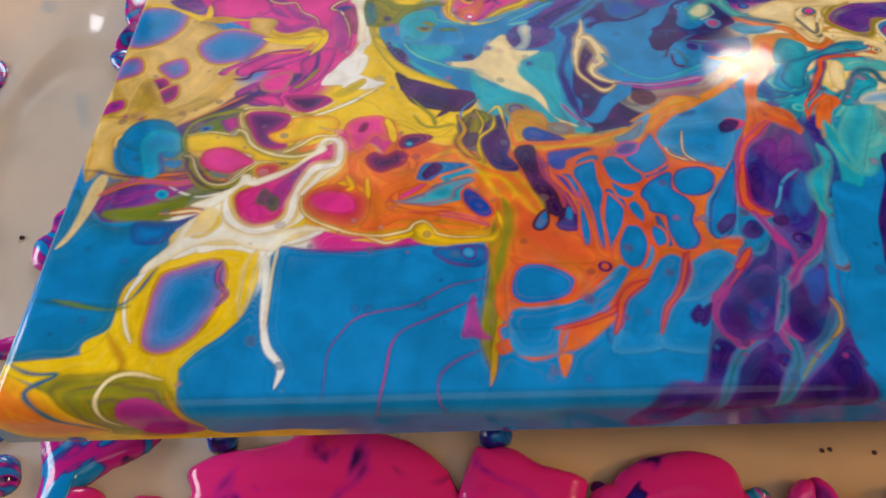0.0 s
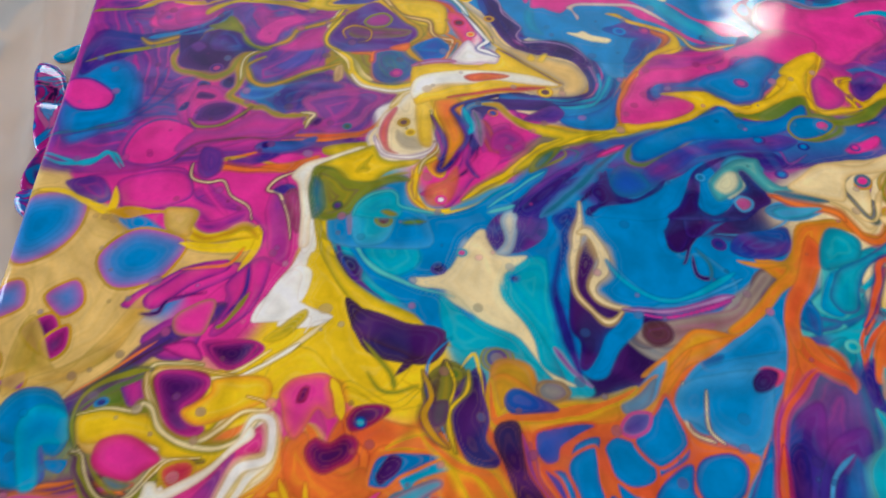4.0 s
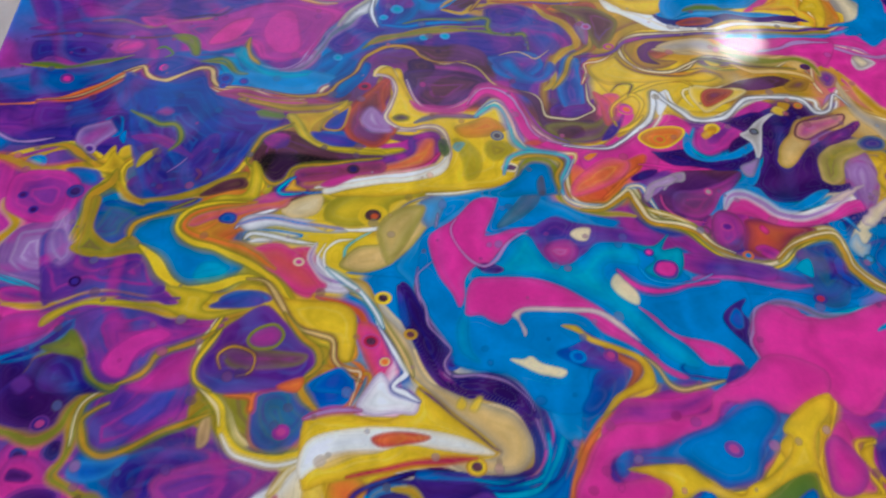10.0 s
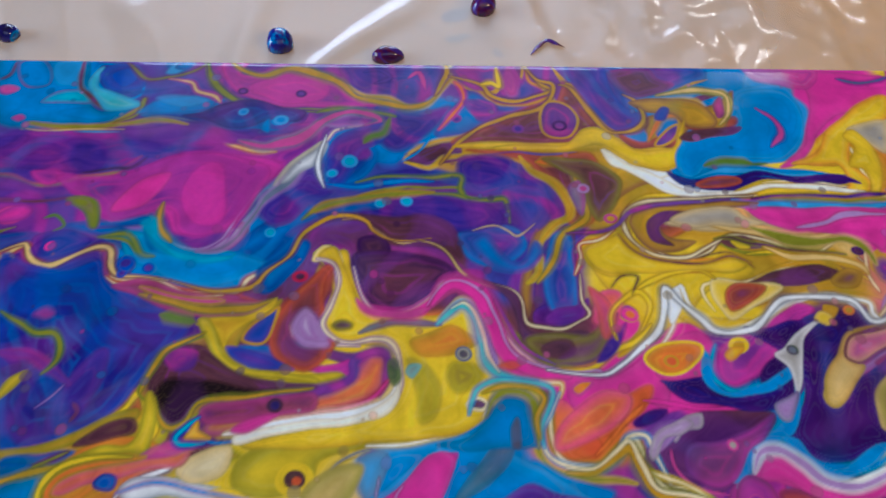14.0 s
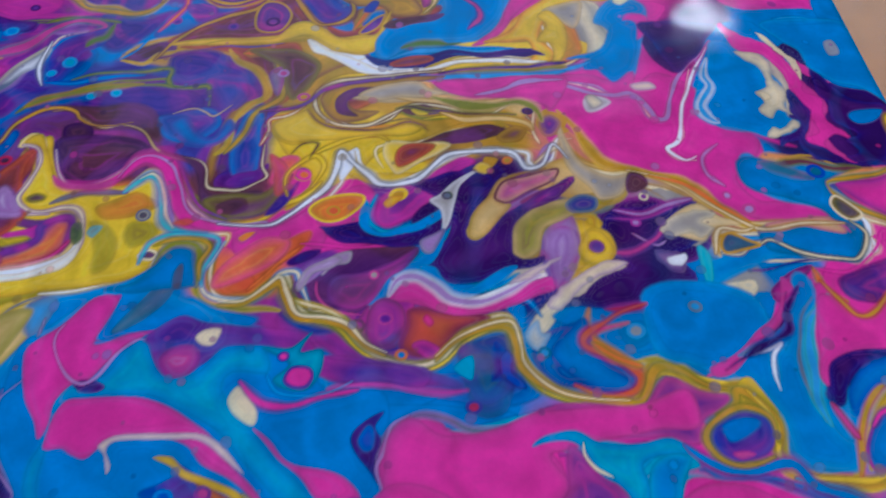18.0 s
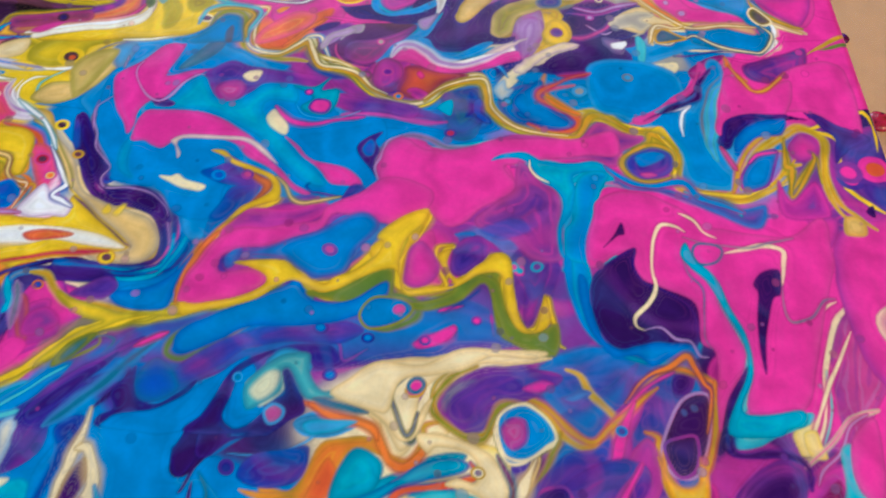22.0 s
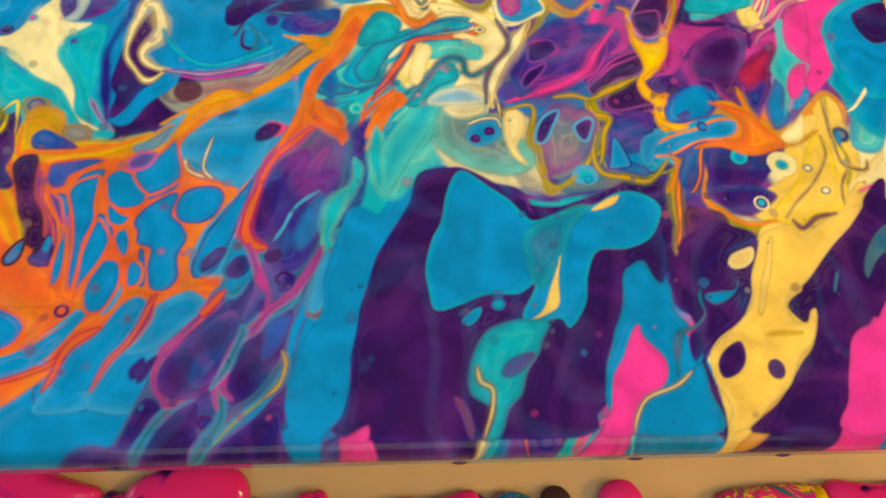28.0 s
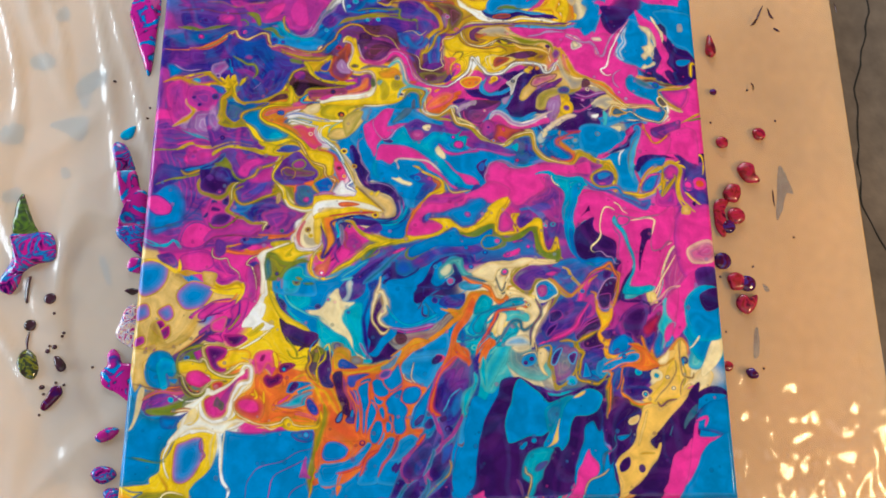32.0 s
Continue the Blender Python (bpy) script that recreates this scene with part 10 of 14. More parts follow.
pool("orange", 299,460, 312,463, 332,460, 325,456, 305,455, soft=.6, edge='crimson', depth=.7)
pool("tan", 269,450, 285,453, 305,453, 289,450, 272,444, soft=.7, full=.7)
vein("crimson", 0.75, 285,439, 305,442, 324,444, 338,445, 358,446, glow='rust')
vein("plum", 0.53, 327,488, 340,477, 356,464, 369,452, 374,449)
pool("white", 289,478, 294,488, 303,498, 308,494, 311,488, 321,485, 327,481, 324,473, 312,474, 299,473, soft=.4, edge='lilac', depth=.7)
vein("white", 0.83, 302,529, 309,515, 315,505, 319,498, 311,490, 319,485, 327,480, glow='royal')
vein("tan", 0.72, 285,555, 296,548, 303,537, 311,520, 319,505, 323,496, glow='olive')
vein("white", 0.76, 270,574, 280,565, 292,555, 300,541, 305,528, glow='cyan')
vein("lilac", 0.66, 259,472, 275,476, 292,476, glow='rose')
eye(297,519, 1.69, "crimson", "umber", "rose")
eye(306,505, 1.27, "tan", "orange", "rose")
vein("cream", 0.55, 271,529, 275,520, 277,506, 285,500, 292,498, 289,490, 285,479, glow='orange')
pool("blue", 286,73, 290,84, 298,89, 309,88, 320,83, 325,77, 324,71, 320,65, 308,60, 294,59, 287,65, edge='royal', depth=1, soft=.5, rim='rust')
pool("blue", 286,55, 297,54, 313,57, 328,62, 337,68, 350,79, 358,87, 360,84, 354,73, 344,60, 336,53, 328,48, 311,43, 298,42, 285,43, soft=.6)
pool("blue", 353,40, 346,46, 351,59, 361,66, 370,74, 379,88, 389,95, 396,90, 392,73, 386,62, 375,52, 369,39, soft=.6)
vein("rust", 0.87, 352,60, 340,51, 323,46, 309,42, glow='crimson')
vein("rust", 1.01, 370,75, 360,70, 351,60, 347,47, 344,39, glow='crimson')
vein("rust", 0.72, 400,97, 394,79, 387,66, 376,53, 370,37, glow='crimson')
vein("olive", 1.04, 656,320, 647,301, 636,282, 625,267, 619,250, glow='gold')
pool("blue", 617,323, 623,332, 638,333, 649,323, 651,312, 641,309, 633,303, 622,305, soft=.4, edge='sky', depth=.6, rim='cream')
pool("violet", 621,271, 640,289, 658,305, 677,309, 688,317, 682,287, 677,272, 658,254, 644,241, 630,234, 617,237, 616,254, soft=.9, edge='royal', depth=1.5)
vein("gold", 0.96, 635,343, 649,335, 663,320, 677,313, 693,325, 709,337, 721,345, glow='orange')
vein("pink", 1.81, 705,337, 695,317, 686,294, 677,272, 666,262, 644,244, 620,233, glow='rose')
pool("mauve", 692,287, 697,302, 710,314, 716,306, 717,288, 709,277, 695,276, soft=.7, edge='rose', depth=1)
eye(695,319, 1.26, "blue", "navy")
pool("plum", 720,310, 730,330, 743,342, 754,342, 751,322, 744,303, 736,292, 725,291, 720,299, soft=.5, edge='umber', depth=1, rim='lilac')
pool("plum", 681,252, 693,262, 708,273, 723,278, 725,270, 714,259, 696,252, 685,245, soft=.5, edge='umber', depth=1, rim='mauve')
pool("plum", 687,235, 695,249, 710,256, 720,256, 722,246, 731,236, 723,229, 703,226, 690,229, soft=.5, edge='umber', depth=1, rim='mauve')
pool("yellow", 720,306, 721,291, 727,281, 735,284, 740,296, 738,277, 735,267, 727,256, 721,246, 731,239, 735,230, 732,220, 738,214, 730,210, 725,220, 728,233, 718,242, 718,252, 725,266, 722,273, 717,288, soft=.7, edge='orange', depth=1)
vein("gold", 0.82, 759,351, 756,330, 749,307, 739,288, glow='orange')
vein("gold", 0.84, 676,238, 679,225, 692,219, 687,203, 680,193, glow='olive')
pool("plum", 723,253, 734,256, 744,256, 735,243, 726,246, soft=.7, edge='violet', depth=1)
pool("royal", 733,229, 742,243, 757,250, 771,234, 766,224, 752,220, 738,217, soft=.7, edge='navy', depth=1)
pool("violet", 686,194, 695,219, 710,229, 722,223, 721,210, 726,201, 712,194, soft=1, edge='navy', depth=1.5)
vein("gold", 0.59, 620,227, 637,231, 639,218, 635,202, 641,193, glow='olive')
vein("plum", 0.96, 774,347, 767,327, 762,311, 766,304, 785,304, 805,299, 805,283, glow='navy')
vein("lilac", 0.69, 853,329, 839,321, 828,305, 815,294, 810,286, glow='rose')
pool("plum", 758,274, 767,289, 787,297, 800,293, 800,275, 792,254, 792,237, 785,234, 777,247, 768,254, 758,253, soft=.7, edge='mauve', depth=1.2)
vein("mauve", 0.63, 782,289, 773,267, 774,247, 781,234, glow='rose', full=.8)
pool("crimson", 799,268, 812,279, 824,287, 820,269, 808,248, 800,241, 795,251, soft=.9, edge='plum', depth=1.5)
pool("mauve", 744,256, 757,271, 758,253, 767,247, 750,250, soft=.8, edge='violet', depth=1)
pool("navy", 793,241, 801,247, 810,254, 805,234, 799,221, 793,224, soft=.8, edge='violet', depth=1)
pool("orange", 771,234, 785,234, 793,224, 801,215, 807,212, 815,206, 804,199, 785,202, 772,202, 780,211, 788,218, 777,227, soft=.7, edge='gold', depth=1)
vein("orange", 0.99, 788,247, 791,231, 798,218, glow='gold')
pool("blue", 806,224, 810,241, 821,258, 827,255, 822,235, 823,222, 810,212, soft=.7, edge='violet', depth=1)
pool("cyan", 818,262, 827,283, 828,305, 837,309, 834,283, 843,276, 832,262, 827,241, 820,225, 824,248, soft=.7, edge='aqua', depth=1)
pool("pink", 838,313, 858,325, 846,276, 837,280, 833,294, soft=.5, edge='rose', depth=.8)
pool("pink", 826,248, 832,262, 844,269, 839,248, 830,238, soft=.5, edge='rose', depth=.8)
pool("cream", 813,209, 825,218, 833,225, 828,206, 815,203, soft=.6, edge='tan', depth=.6)
pool("plum", 106,223, 110,229, 123,230, 137,227, 138,218, 133,205, 137,194, 131,189, 121,198, 111,211, edge='crimson', depth=1.2, soft=.6)
vein("cream", 0.64, 133,233, 119,234, 106,234, 102,227, 104,218, 110,207, 119,195, 128,187, 141,190, 149,198, 162,203, 169,204, glow='olive')
vein("cream", 0.64, 69,207, 81,207, 97,205, 101,211, 107,207, 112,198, 129,187, 141,184, 157,186, 166,195, glow='olive')
vein("olive", 1.19, 72,187, 75,176, 81,165, 90,158, 102,157, 110,163, 118,175, 133,178, glow='umber')
vein("cream", 0.48, 69,184, 73,185, 77,176, 81,167, 89,159, 99,158, 108,167, 116,177, 130,179, 145,179)
vein("white", 1.24, 176,202, 177,191, 176,176, 165,166, 156,153, 150,140, 149,129, 143,121, 132,118, 120,120, 108,128, 104,140, 107,150, glow='yellow')
vein("cream", 0.68, 63,134, 74,135, 86,135, 90,132, 85,124, 83,120, glow='rust')
pool("white", 94,140, 102,140, 106,130, 111,121, 123,116, 135,115, 149,118, 160,120, 175,117, 163,116, 152,114, 145,106, 140,100, 125,102, 113,109, 105,109, 94,107, 82,100, 73,91, 64,84, 63,89, 71,102, 77,111, 79,120, 82,126, 89,132, soft=.5, edge='cream', depth=1)
vein("yellow", 0.54, 103,137, 102,124, 95,115, 87,113, glow='cream')
pool("yellow", 89,132, 97,137, 102,128, 98,119, 90,116, 82,114, soft=.6, full=.6)
vein("yellow", 1.38, 130,100, 127,85, 127,71, 126,55, glow='cream')
vein("rose", 0.49, 110,92, 109,78, 116,69, 111,62, glow='violet')
vein("yellow", 1.44, 185,187, 189,172, 186,158, 178,158, glow='orange')
vein("orange", 1.89, 195,193, 201,182, 196,164, 202,150, 200,133, 209,123, glow='yellow')
vein("orange", 1.43, 214,200, 220,184, 227,176, 224,162, 215,152, 218,139, 233,134, 254,133, glow='rust')
vein("orange", 2.24, 240,179, 259,181, 277,169, 288,151, 293,137, glow='yellow')
vein("yellow", 0.93, 170,159, 161,153, 158,143, 162,133, glow='orange')
vein("orange", 1.56, 174,119, 192,116, 209,119, 227,121, 250,119, 268,116, glow='gold')
pool("blue", 492,165, 499,157, 494,136, 483,123, 482,137, soft=1.2, full=.5)
vein("sky", 0.87, 495,165, 481,155, 475,141, 469,131, glow='violet')
pool("blue", 444,133, 450,129, 459,126, 463,121, 460,111, 450,99, 439,94, 431,86, 432,95, 439,103, 438,113, soft=.8, edge='teal', depth=1, full=.9)
pool("plum", 440,113, 446,120, 452,120, 454,112, 449,106, 443,105, 440,108, soft=.5, edge='navy', depth=.8)
pool("plum", 463,121, 471,125, 474,120, 468,115, soft=.5)
pool("plum", 474,101, 480,107, 483,104, 480,97, 474,95, soft=.5, edge='navy', depth=.8)
pool("plum", 461,89, 465,91, 467,87, 463,83, 460,85, edge='violet', depth=.6, soft=.4)
pool("plum", 423,71, 438,82, 448,84, 453,75, 447,58, 438,38, 426,33, 410,37, 406,45, 413,61, soft=.8, edge='violet', depth=2)
pool("navy", 428,57, 443,61, 441,45, 430,38, 424,47, soft=1, full=.8)
pool("royal", 470,77, 482,79, 475,62, 467,54, 464,63, soft=1, full=.8)
vein("rust", 1.47, 458,171, 452,153, 450,139, 455,129, 465,126, glow='crimson')
vein("mauve", 0.69, 453,129, 458,115, 461,105, 467,95, 466,86, glow='rose')
vein("mauve", 0.76, 498,122, 492,109, 482,94, 468,83, 460,75, 450,64, 443,48, 444,37, 450,31, glow='rose')
vein("mauve", 0.6, 431,86, 421,74, 411,61, 405,51, 405,40, 410,34, glow='rose')
vein("rust", 0.98, 440,97, 431,86, 427,83, glow='crimson')
vein("teal", 0.82, 453,75, 453,69, 446,53, 438,38, glow='sky')
vein("cyan", 1.99, 512,167, 504,153, 499,136, 503,125, 505,115, glow='aqua')
pool("blue", 500,122, 506,118, 509,108, 506,95, 495,83, 490,84, 492,96, soft=1, edge='sky', depth=1.5)
vein("moss", 0.57, 503,125, 508,115, 508,102, 503,89, 495,81, 489,82, glow='slate')
vein("gold", 0.6, 477,59, 479,51, 476,40, 467,33, glow='slate')
pool("violet", 479,924, 506,926, 509,902, 517,882, 530,872, 522,861, 509,859, 498,871, 488,891, soft=.7, edge='royal', depth=1.5)
vein("gold", 1.04, 472,902, 481,898, 491,876, 503,858, 513,857, 527,862, 532,872, 528,885, 518,893, glow='brown')
pool("gold", 522,885, 544,888, 570,887, 581,880, 587,867, 581,860, 564,861, 554,872, 537,874, 529,880, soft=.5, edge='brown', depth=1)
vein("tan", 0.93, 544,891, 563,896, 589,898, 599,892, 597,875, 588,863, glow='olive')
pool("rose", 587,883, 594,892, 594,875, 588,870, soft=.5, edge='brown', depth=.6)
pool("royal", 540,868, 547,879, 552,877, 547,867, soft=.5, edge='violet', depth=.6)
pool("violet", 537,844, 547,858, 556,863, 552,851, 543,843, soft=.5, edge='mauve', depth=.6, rim='gold')
pool("yellow", 421,842, 446,844, 470,843, 484,858, 497,860, 508,850, 523,840, 548,841, 555,856, 562,866, 552,837, 545,826, 528,824, 510,834, 495,844, 482,841, 469,838, 445,839, 421,839, soft=.5, edge='gold', depth=.8)
pool("blue", 552,841, 562,850, 579,853, 597,856, 605,870, 604,886, 612,897, 634,900, 649,892, 652,870, 645,849, 628,833, 607,832, 587,832, 569,825, 559,817, 550,819, 547,829, soft=.5, edge='sky', depth=.8)
vein("rose", 1.07, 620,881, 630,870, 632,854, 622,842, glow='violet')
vein("green", 1.19, 568,825, 586,830, 602,828, glow='olive')
vein("sky", 1.17, 557,816, 584,822, 604,821, 628,817, 647,820, glow='blue')
pool("umber", 555,850, 563,856, 580,859, 603,861, 596,854, 579,851, 565,847, soft=.5, edge='brown', depth=.7)
pool("plum", 539,820, 546,811, 561,807, 585,807, 595,814, 611,816, 630,811, 642,812, 660,814, 676,811, 661,820, 636,817, 620,818, 604,821, 592,819, 583,817, 558,815, 547,817, soft=.4, edge='navy', depth=.6)
pool("brown", 558,812, 571,816, 587,817, 590,812, 577,808, 561,808, soft=.5, edge='rust', depth=.6)
pool("yellow", 600,803, 617,807, 649,807, 669,804, 681,805, 683,823, 672,828, 682,844, 677,854, 688,860, 695,844, 696,823, 684,801, 655,800, 623,799, 602,798, soft=.5, edge='gold', depth=.7)
pool("white", 495,839, 502,836, 513,827, 527,820, 538,813, 545,808, 560,804, 584,804, 601,808, 626,810, 650,810, 665,807, 677,804, 664,804, 641,806, 613,806, 596,803, 575,801, 551,800, 536,803, 525,809, 511,821, 500,827, soft=.35, edge='cream', depth=.5)
vein("navy", 0.99, 594,797, 623,799, 655,800, 690,802, glow='umber')
vein("olive", 0.98, 598,795, 630,796, 658,796, 690,798, glow='gold')
vein("sky", 1.3, 577,793, 621,792, 660,791, 688,794, glow='blue')
pool("pink", 592,789, 628,789, 687,789, 675,758, 666,762, 652,766, 630,770, 611,772, 594,781, soft=.5, edge='rose', depth=.8)
vein("lilac", 1.13, 619,773, 640,777, 658,785, 685,786, glow='rose')
pool("gold", 507,781, 518,791, 542,795, 574,796, 598,793, 561,788, 536,784, 527,775, 533,766, 548,764, 535,757, 520,757, 509,768, soft=.5, edge='brown', depth=1)
pool("brown", 521,781, 533,788, 549,786, 528,777, 527,768, 533,761, 521,764, 518,772, soft=.6, edge='umber', depth=.7)
pool("grey", 535,781, 553,790, 577,790, 586,782, 598,777, 581,775, 562,777, 546,775, soft=.7, edge='tan', depth=1)
vein("cream", 0.75, 595,800, 563,799, 535,797, 515,793, 503,784, 503,770, 509,761, 523,753, 542,753, 559,762, 567,767, glow='brown')
vein("olive", 1.86, 588,774, 606,766, 627,762, 651,764, 660,757, 664,745, glow='tan')
vein("umber", 0.61, 560,766, 571,767, 585,761, 611,757, 629,755, 647,752, glow='olive')
vein("tan", 1.06, 592,758, 609,752, 632,751, 652,745, 657,738, glow='gold')
pool("yellow", 474,757, 491,766, 499,768, 505,757, 526,749, 552,748, 571,750, 578,745, 565,740, 539,742, 506,739, 487,739, 477,745, soft=.5, edge='gold', depth=.7)
vein("brown", 0.59, 497,768, 504,758, 519,751, 548,747, 568,752, 581,747, glow='gold')
eye(655,755, 1.25, "plum", "umber")
eye(494,781, 1.53, "rose", "gold")
vein("mauve", 0.76, 578,797, 543,795, 510,788, 497,775, 484,771, 462,768, glow='brown')
pool("navy", 106,747, 127,744, 145,740, 169,740, 180,725, 203,710, 227,706, 220,689, 207,672, 198,656, 183,640, 158,634, 141,632, soft=1, edge='royal', depth=2, full=.9)
pool("royal", 114,733, 140,736, 148,721, 137,710, 122,717, soft=1.3, full=.6)
pool("royal", 170,694, 183,710, 197,694, 181,674, soft=1.3, full=.5)
pool("rose", 135,711, 141,716, 147,712, 143,708, soft=1, full=.6)
pool("violet", 162,662, 173,682, 184,689, 183,665, 173,643, 161,643, soft=1.2, full=.6, edge='mauve', depth=1)
vein("violet", 1.22, 123,689, 140,686, 152,679, 167,668, glow='mauve', full=.7)
vein("lilac", 0.36, 164,668, 159,662, 152,655, glow='violet', full=.8)
vein("brown", 0.93, 173,646, 176,652, 172,657, glow='violet', full=.8)
vein("olive", 0.89, 116,714, 128,707, 140,699, 151,700, 156,694, 156,683, 150,675, glow='green')
pool("yellow", 131,664, 134,673, 142,677, 139,668, 132,660, soft=.5, edge='olive', depth=.7)
pool("brown", 178,733, 198,735, 223,727, 255,721, 276,719, 266,712, 243,710, 215,715, 193,725, soft=.7, edge='rose', depth=1)
vein("gold", 0.79, 196,725, 214,721, 235,715, 262,715, 279,721, glow='olive')
vein("rose", 0.53, 195,730, 224,722, 248,720, glow='gold')
vein("green", 1.56, 212,712, 223,709, 231,708, glow='olive', full=.8)
pool("gold", 233,709, 240,710, 260,710, 272,715, 279,721, 277,714, 263,706, 254,699, 251,691, 248,695, 243,703, soft=.5, edge='yellow', depth=.7)
pool("yellow", 233,709, 240,709, 246,698, 250,688, 260,679, 280,674, 305,670, 305,667, 281,670, 261,674, 247,684, 240,695, soft=.5, edge='olive', depth=.7)
pool("royal", 261,695, 265,704, 276,711, 281,714, 278,698, 272,692, soft=.5, edge='navy', depth=.7, rim='gold')
pool("violet", 252,691, 266,688, 286,679, 293,674, 277,676, 260,681, soft=.6, edge='royal', depth=1)
pool("brown", 211,667, 213,681, 219,691, 235,693, 247,684, 261,674, 287,667, 305,666, 304,663, 278,660, 257,658, 241,656, 234,646, 226,644, 219,654, 215,663, soft=.7, edge='umber', depth=1.2)
pool("black", 216,664, 223,672, 249,669, 278,663, 300,665, 275,661, 250,658, 238,654, 231,646, 224,647, 219,656, soft=1.2)
pool("mauve", 217,684, 226,691, 236,688, 235,678, 225,676, soft=.8, full=.8)
vein("gold", 0.75, 207,663, 210,675, 216,688, 228,696, 238,701, glow='olive')
vein("gold", 0.7, 216,660, 221,648, 227,643, 235,646, 241,656, 257,658, 282,661, 305,664, glow='olive')
pool("brown", 245,654, 263,657, 288,659, 306,661, 306,651, 289,649, 268,646, 249,644, 243,648, soft=.8, edge='rose', depth=1, full=.9)
pool("pink", 262,641, 271,647, 286,650, 280,645, 271,640, soft=.6, edge='rose', depth=.8)
eye(284,654, 1.49, "umber", "plum")
pool("gold", 140,632, 158,634, 177,640, 193,649, 208,653, 209,647, 197,645, 181,635, 162,630, 142,628, soft=.6, edge='olive', depth=.8)
pool("umber", 179,634, 194,645, 207,647, 210,640, 199,637, 185,633, soft=.7, edge='brown', depth=1)
pool("yellow", 211,661, 214,663, 219,652, 220,639, 219,630, 209,630, 195,627, 182,621, 173,610, 168,607, 166,613, 175,623, 191,632, 206,633, 212,639, 212,649, soft=.5, edge='olive', depth=.7)
pool("teal", 142,627, 165,629, 180,630, 170,621, 165,610, 162,607, 148,607, soft=.8, edge='royal', depth=1.2)
vein("olive", 0.55, 145,618, 161,623, 177,630, glow='brown')
pool("orange", 171,610, 183,618, 202,624, 225,629, 240,633, 238,623, 220,621, 204,615, 190,612, 178,607, soft=.7, edge='rose', depth=1)
pool("rose", 216,628, 229,636, 241,636, 234,628, soft=.7, full=.8)
vein("cyan", 0.79, 248,635, 236,634, 232,638, 237,644, 243,648, glow='royal')
pool("yellow", 237,638, 242,646, 244,641, 251,637, 241,637, soft=.5, edge='orange', depth=.6)
pool("blue", 341,292, 351,319, 357,335, 372,336, 377,316, 383,294, 393,272, 407,263, 396,256, 391,245, 375,231, 366,216, 353,219, 343,244, soft=.6)
vein("navy", 1.5, 352,329, 355,308, 345,282, 344,264, 347,238, 352,215, glow='royal')
pool("navy", 349,327, 354,334, 364,334, 365,321, 359,315, 352,319, soft=.6, edge='royal', depth=.8)
pool("plum", 357,292, 365,304, 371,310, 374,299, 371,286, 368,277, 368,270, 374,262, 384,257, 377,248, 369,241, 362,228, 356,221, 352,223, 354,237, 349,247, 351,264, 354,278, soft=.4, edge='navy', depth=.6)
vein("cream", 1.15, 367,339, 366,325, 363,315, 361,304, 358,293, 356,279, 357,269, 364,259, 371,251, 377,251, 383,256, glow='tan')
vein("cream", 2.17, 364,315, 371,314, 376,301, 379,293, 377,285, 370,277, 368,271, 371,265, 379,260, 388,258, glow='tan')
vein("lilac", 0.62, 384,258, 395,257, 412,256, 441,261, 454,264, glow='mauve')
vein("cyan", 1, 380,293, 393,272, 411,263, 431,266, 448,274, 458,281, glow='blue', full=.8)
vein("mauve", 0.35, 338,234, 346,221, 357,211, glow='lilac')
pool("yellow", 72,191, 68,202, 75,208, 98,205, 111,201, 131,188, 148,185, 160,186, 158,179, 140,173, 128,169, 117,163, 110,167, 118,177, 133,178, 117,180, 113,186, 94,191, 79,188, soft=.6, edge='gold', depth=.8)
vein("olive", 1.35, 71,186, 66,202, 69,216, 78,225, 93,230, 104,231, glow='moss')
pool("plum", 107,224, 113,230, 133,227, 139,221, 132,211, 126,205, 138,194, 131,190, 119,196, 112,208, soft=.6, edge='pink', depth=1)
pool("yellow", 142,224, 170,224, 174,212, 162,205, 146,198, 134,196, 125,204, 132,209, 140,216, soft=.6, edge='orange', depth=.8)
vein("cream", 0.51, 102,229, 103,217, 111,203, 120,191, 135,187, 147,193, 159,203, 173,204, 171,209, 161,213, glow='gold')
vein("cream", 0.64, 68,206, 81,208, 99,206, 102,211, 108,207, 115,195, 129,186, 145,183, 158,186, 166,195, 170,201, glow='olive')
pool("pink", 80,182, 84,190, 100,192, 116,180, 109,173, 101,168, 88,170, 81,175, soft=.5, edge='crimson', depth=.9)
pool("teal", 88,169, 98,167, 103,166, 97,163, 91,165, soft=.5, edge='olive', depth=.5)
vein("olive", 1.07, 69,183, 74,181, 76,172, 84,162, 94,155, 105,158, 116,169, 123,176, 140,177, glow='umber')
vein("cream", 0.36, 70,184, 75,182, 78,172, 85,162, 94,157, 104,160, 114,171, 121,178, 138,179)
pool("crimson", 118,169, 119,175, 130,178, 136,174, 133,166, 124,162, soft=.5, edge='orange', depth=.6, rim='gold')
pool("gold", 107,130, 104,143, 109,153, 123,159, 143,169, 163,188, 175,195, 179,187, 177,174, 165,170, 154,160, 150,147, 149,133, 142,123, 132,117, 117,120, soft=.7, edge='yellow', depth=1)
pool("pink", 110,140, 110,149, 118,154, 132,163, 149,174, 163,188, 172,196, 175,192, 175,181, 164,177, 153,167, 148,153, 145,137, 142,131, 136,125, 125,123, 116,128, soft=.6, edge='crimson', depth=1.2)
pool("mauve", 132,138, 136,154, 146,169, 158,179, 150,165, 145,150, 141,136, soft=.7, full=.85)
pool("moss", 123,140, 128,153, 134,148, 140,144, 138,134, 129,138, soft=.6, full=.9, edge='green', depth=.5)
pool("pink", 119,136, 124,139, 129,130, 125,125, soft=.5)
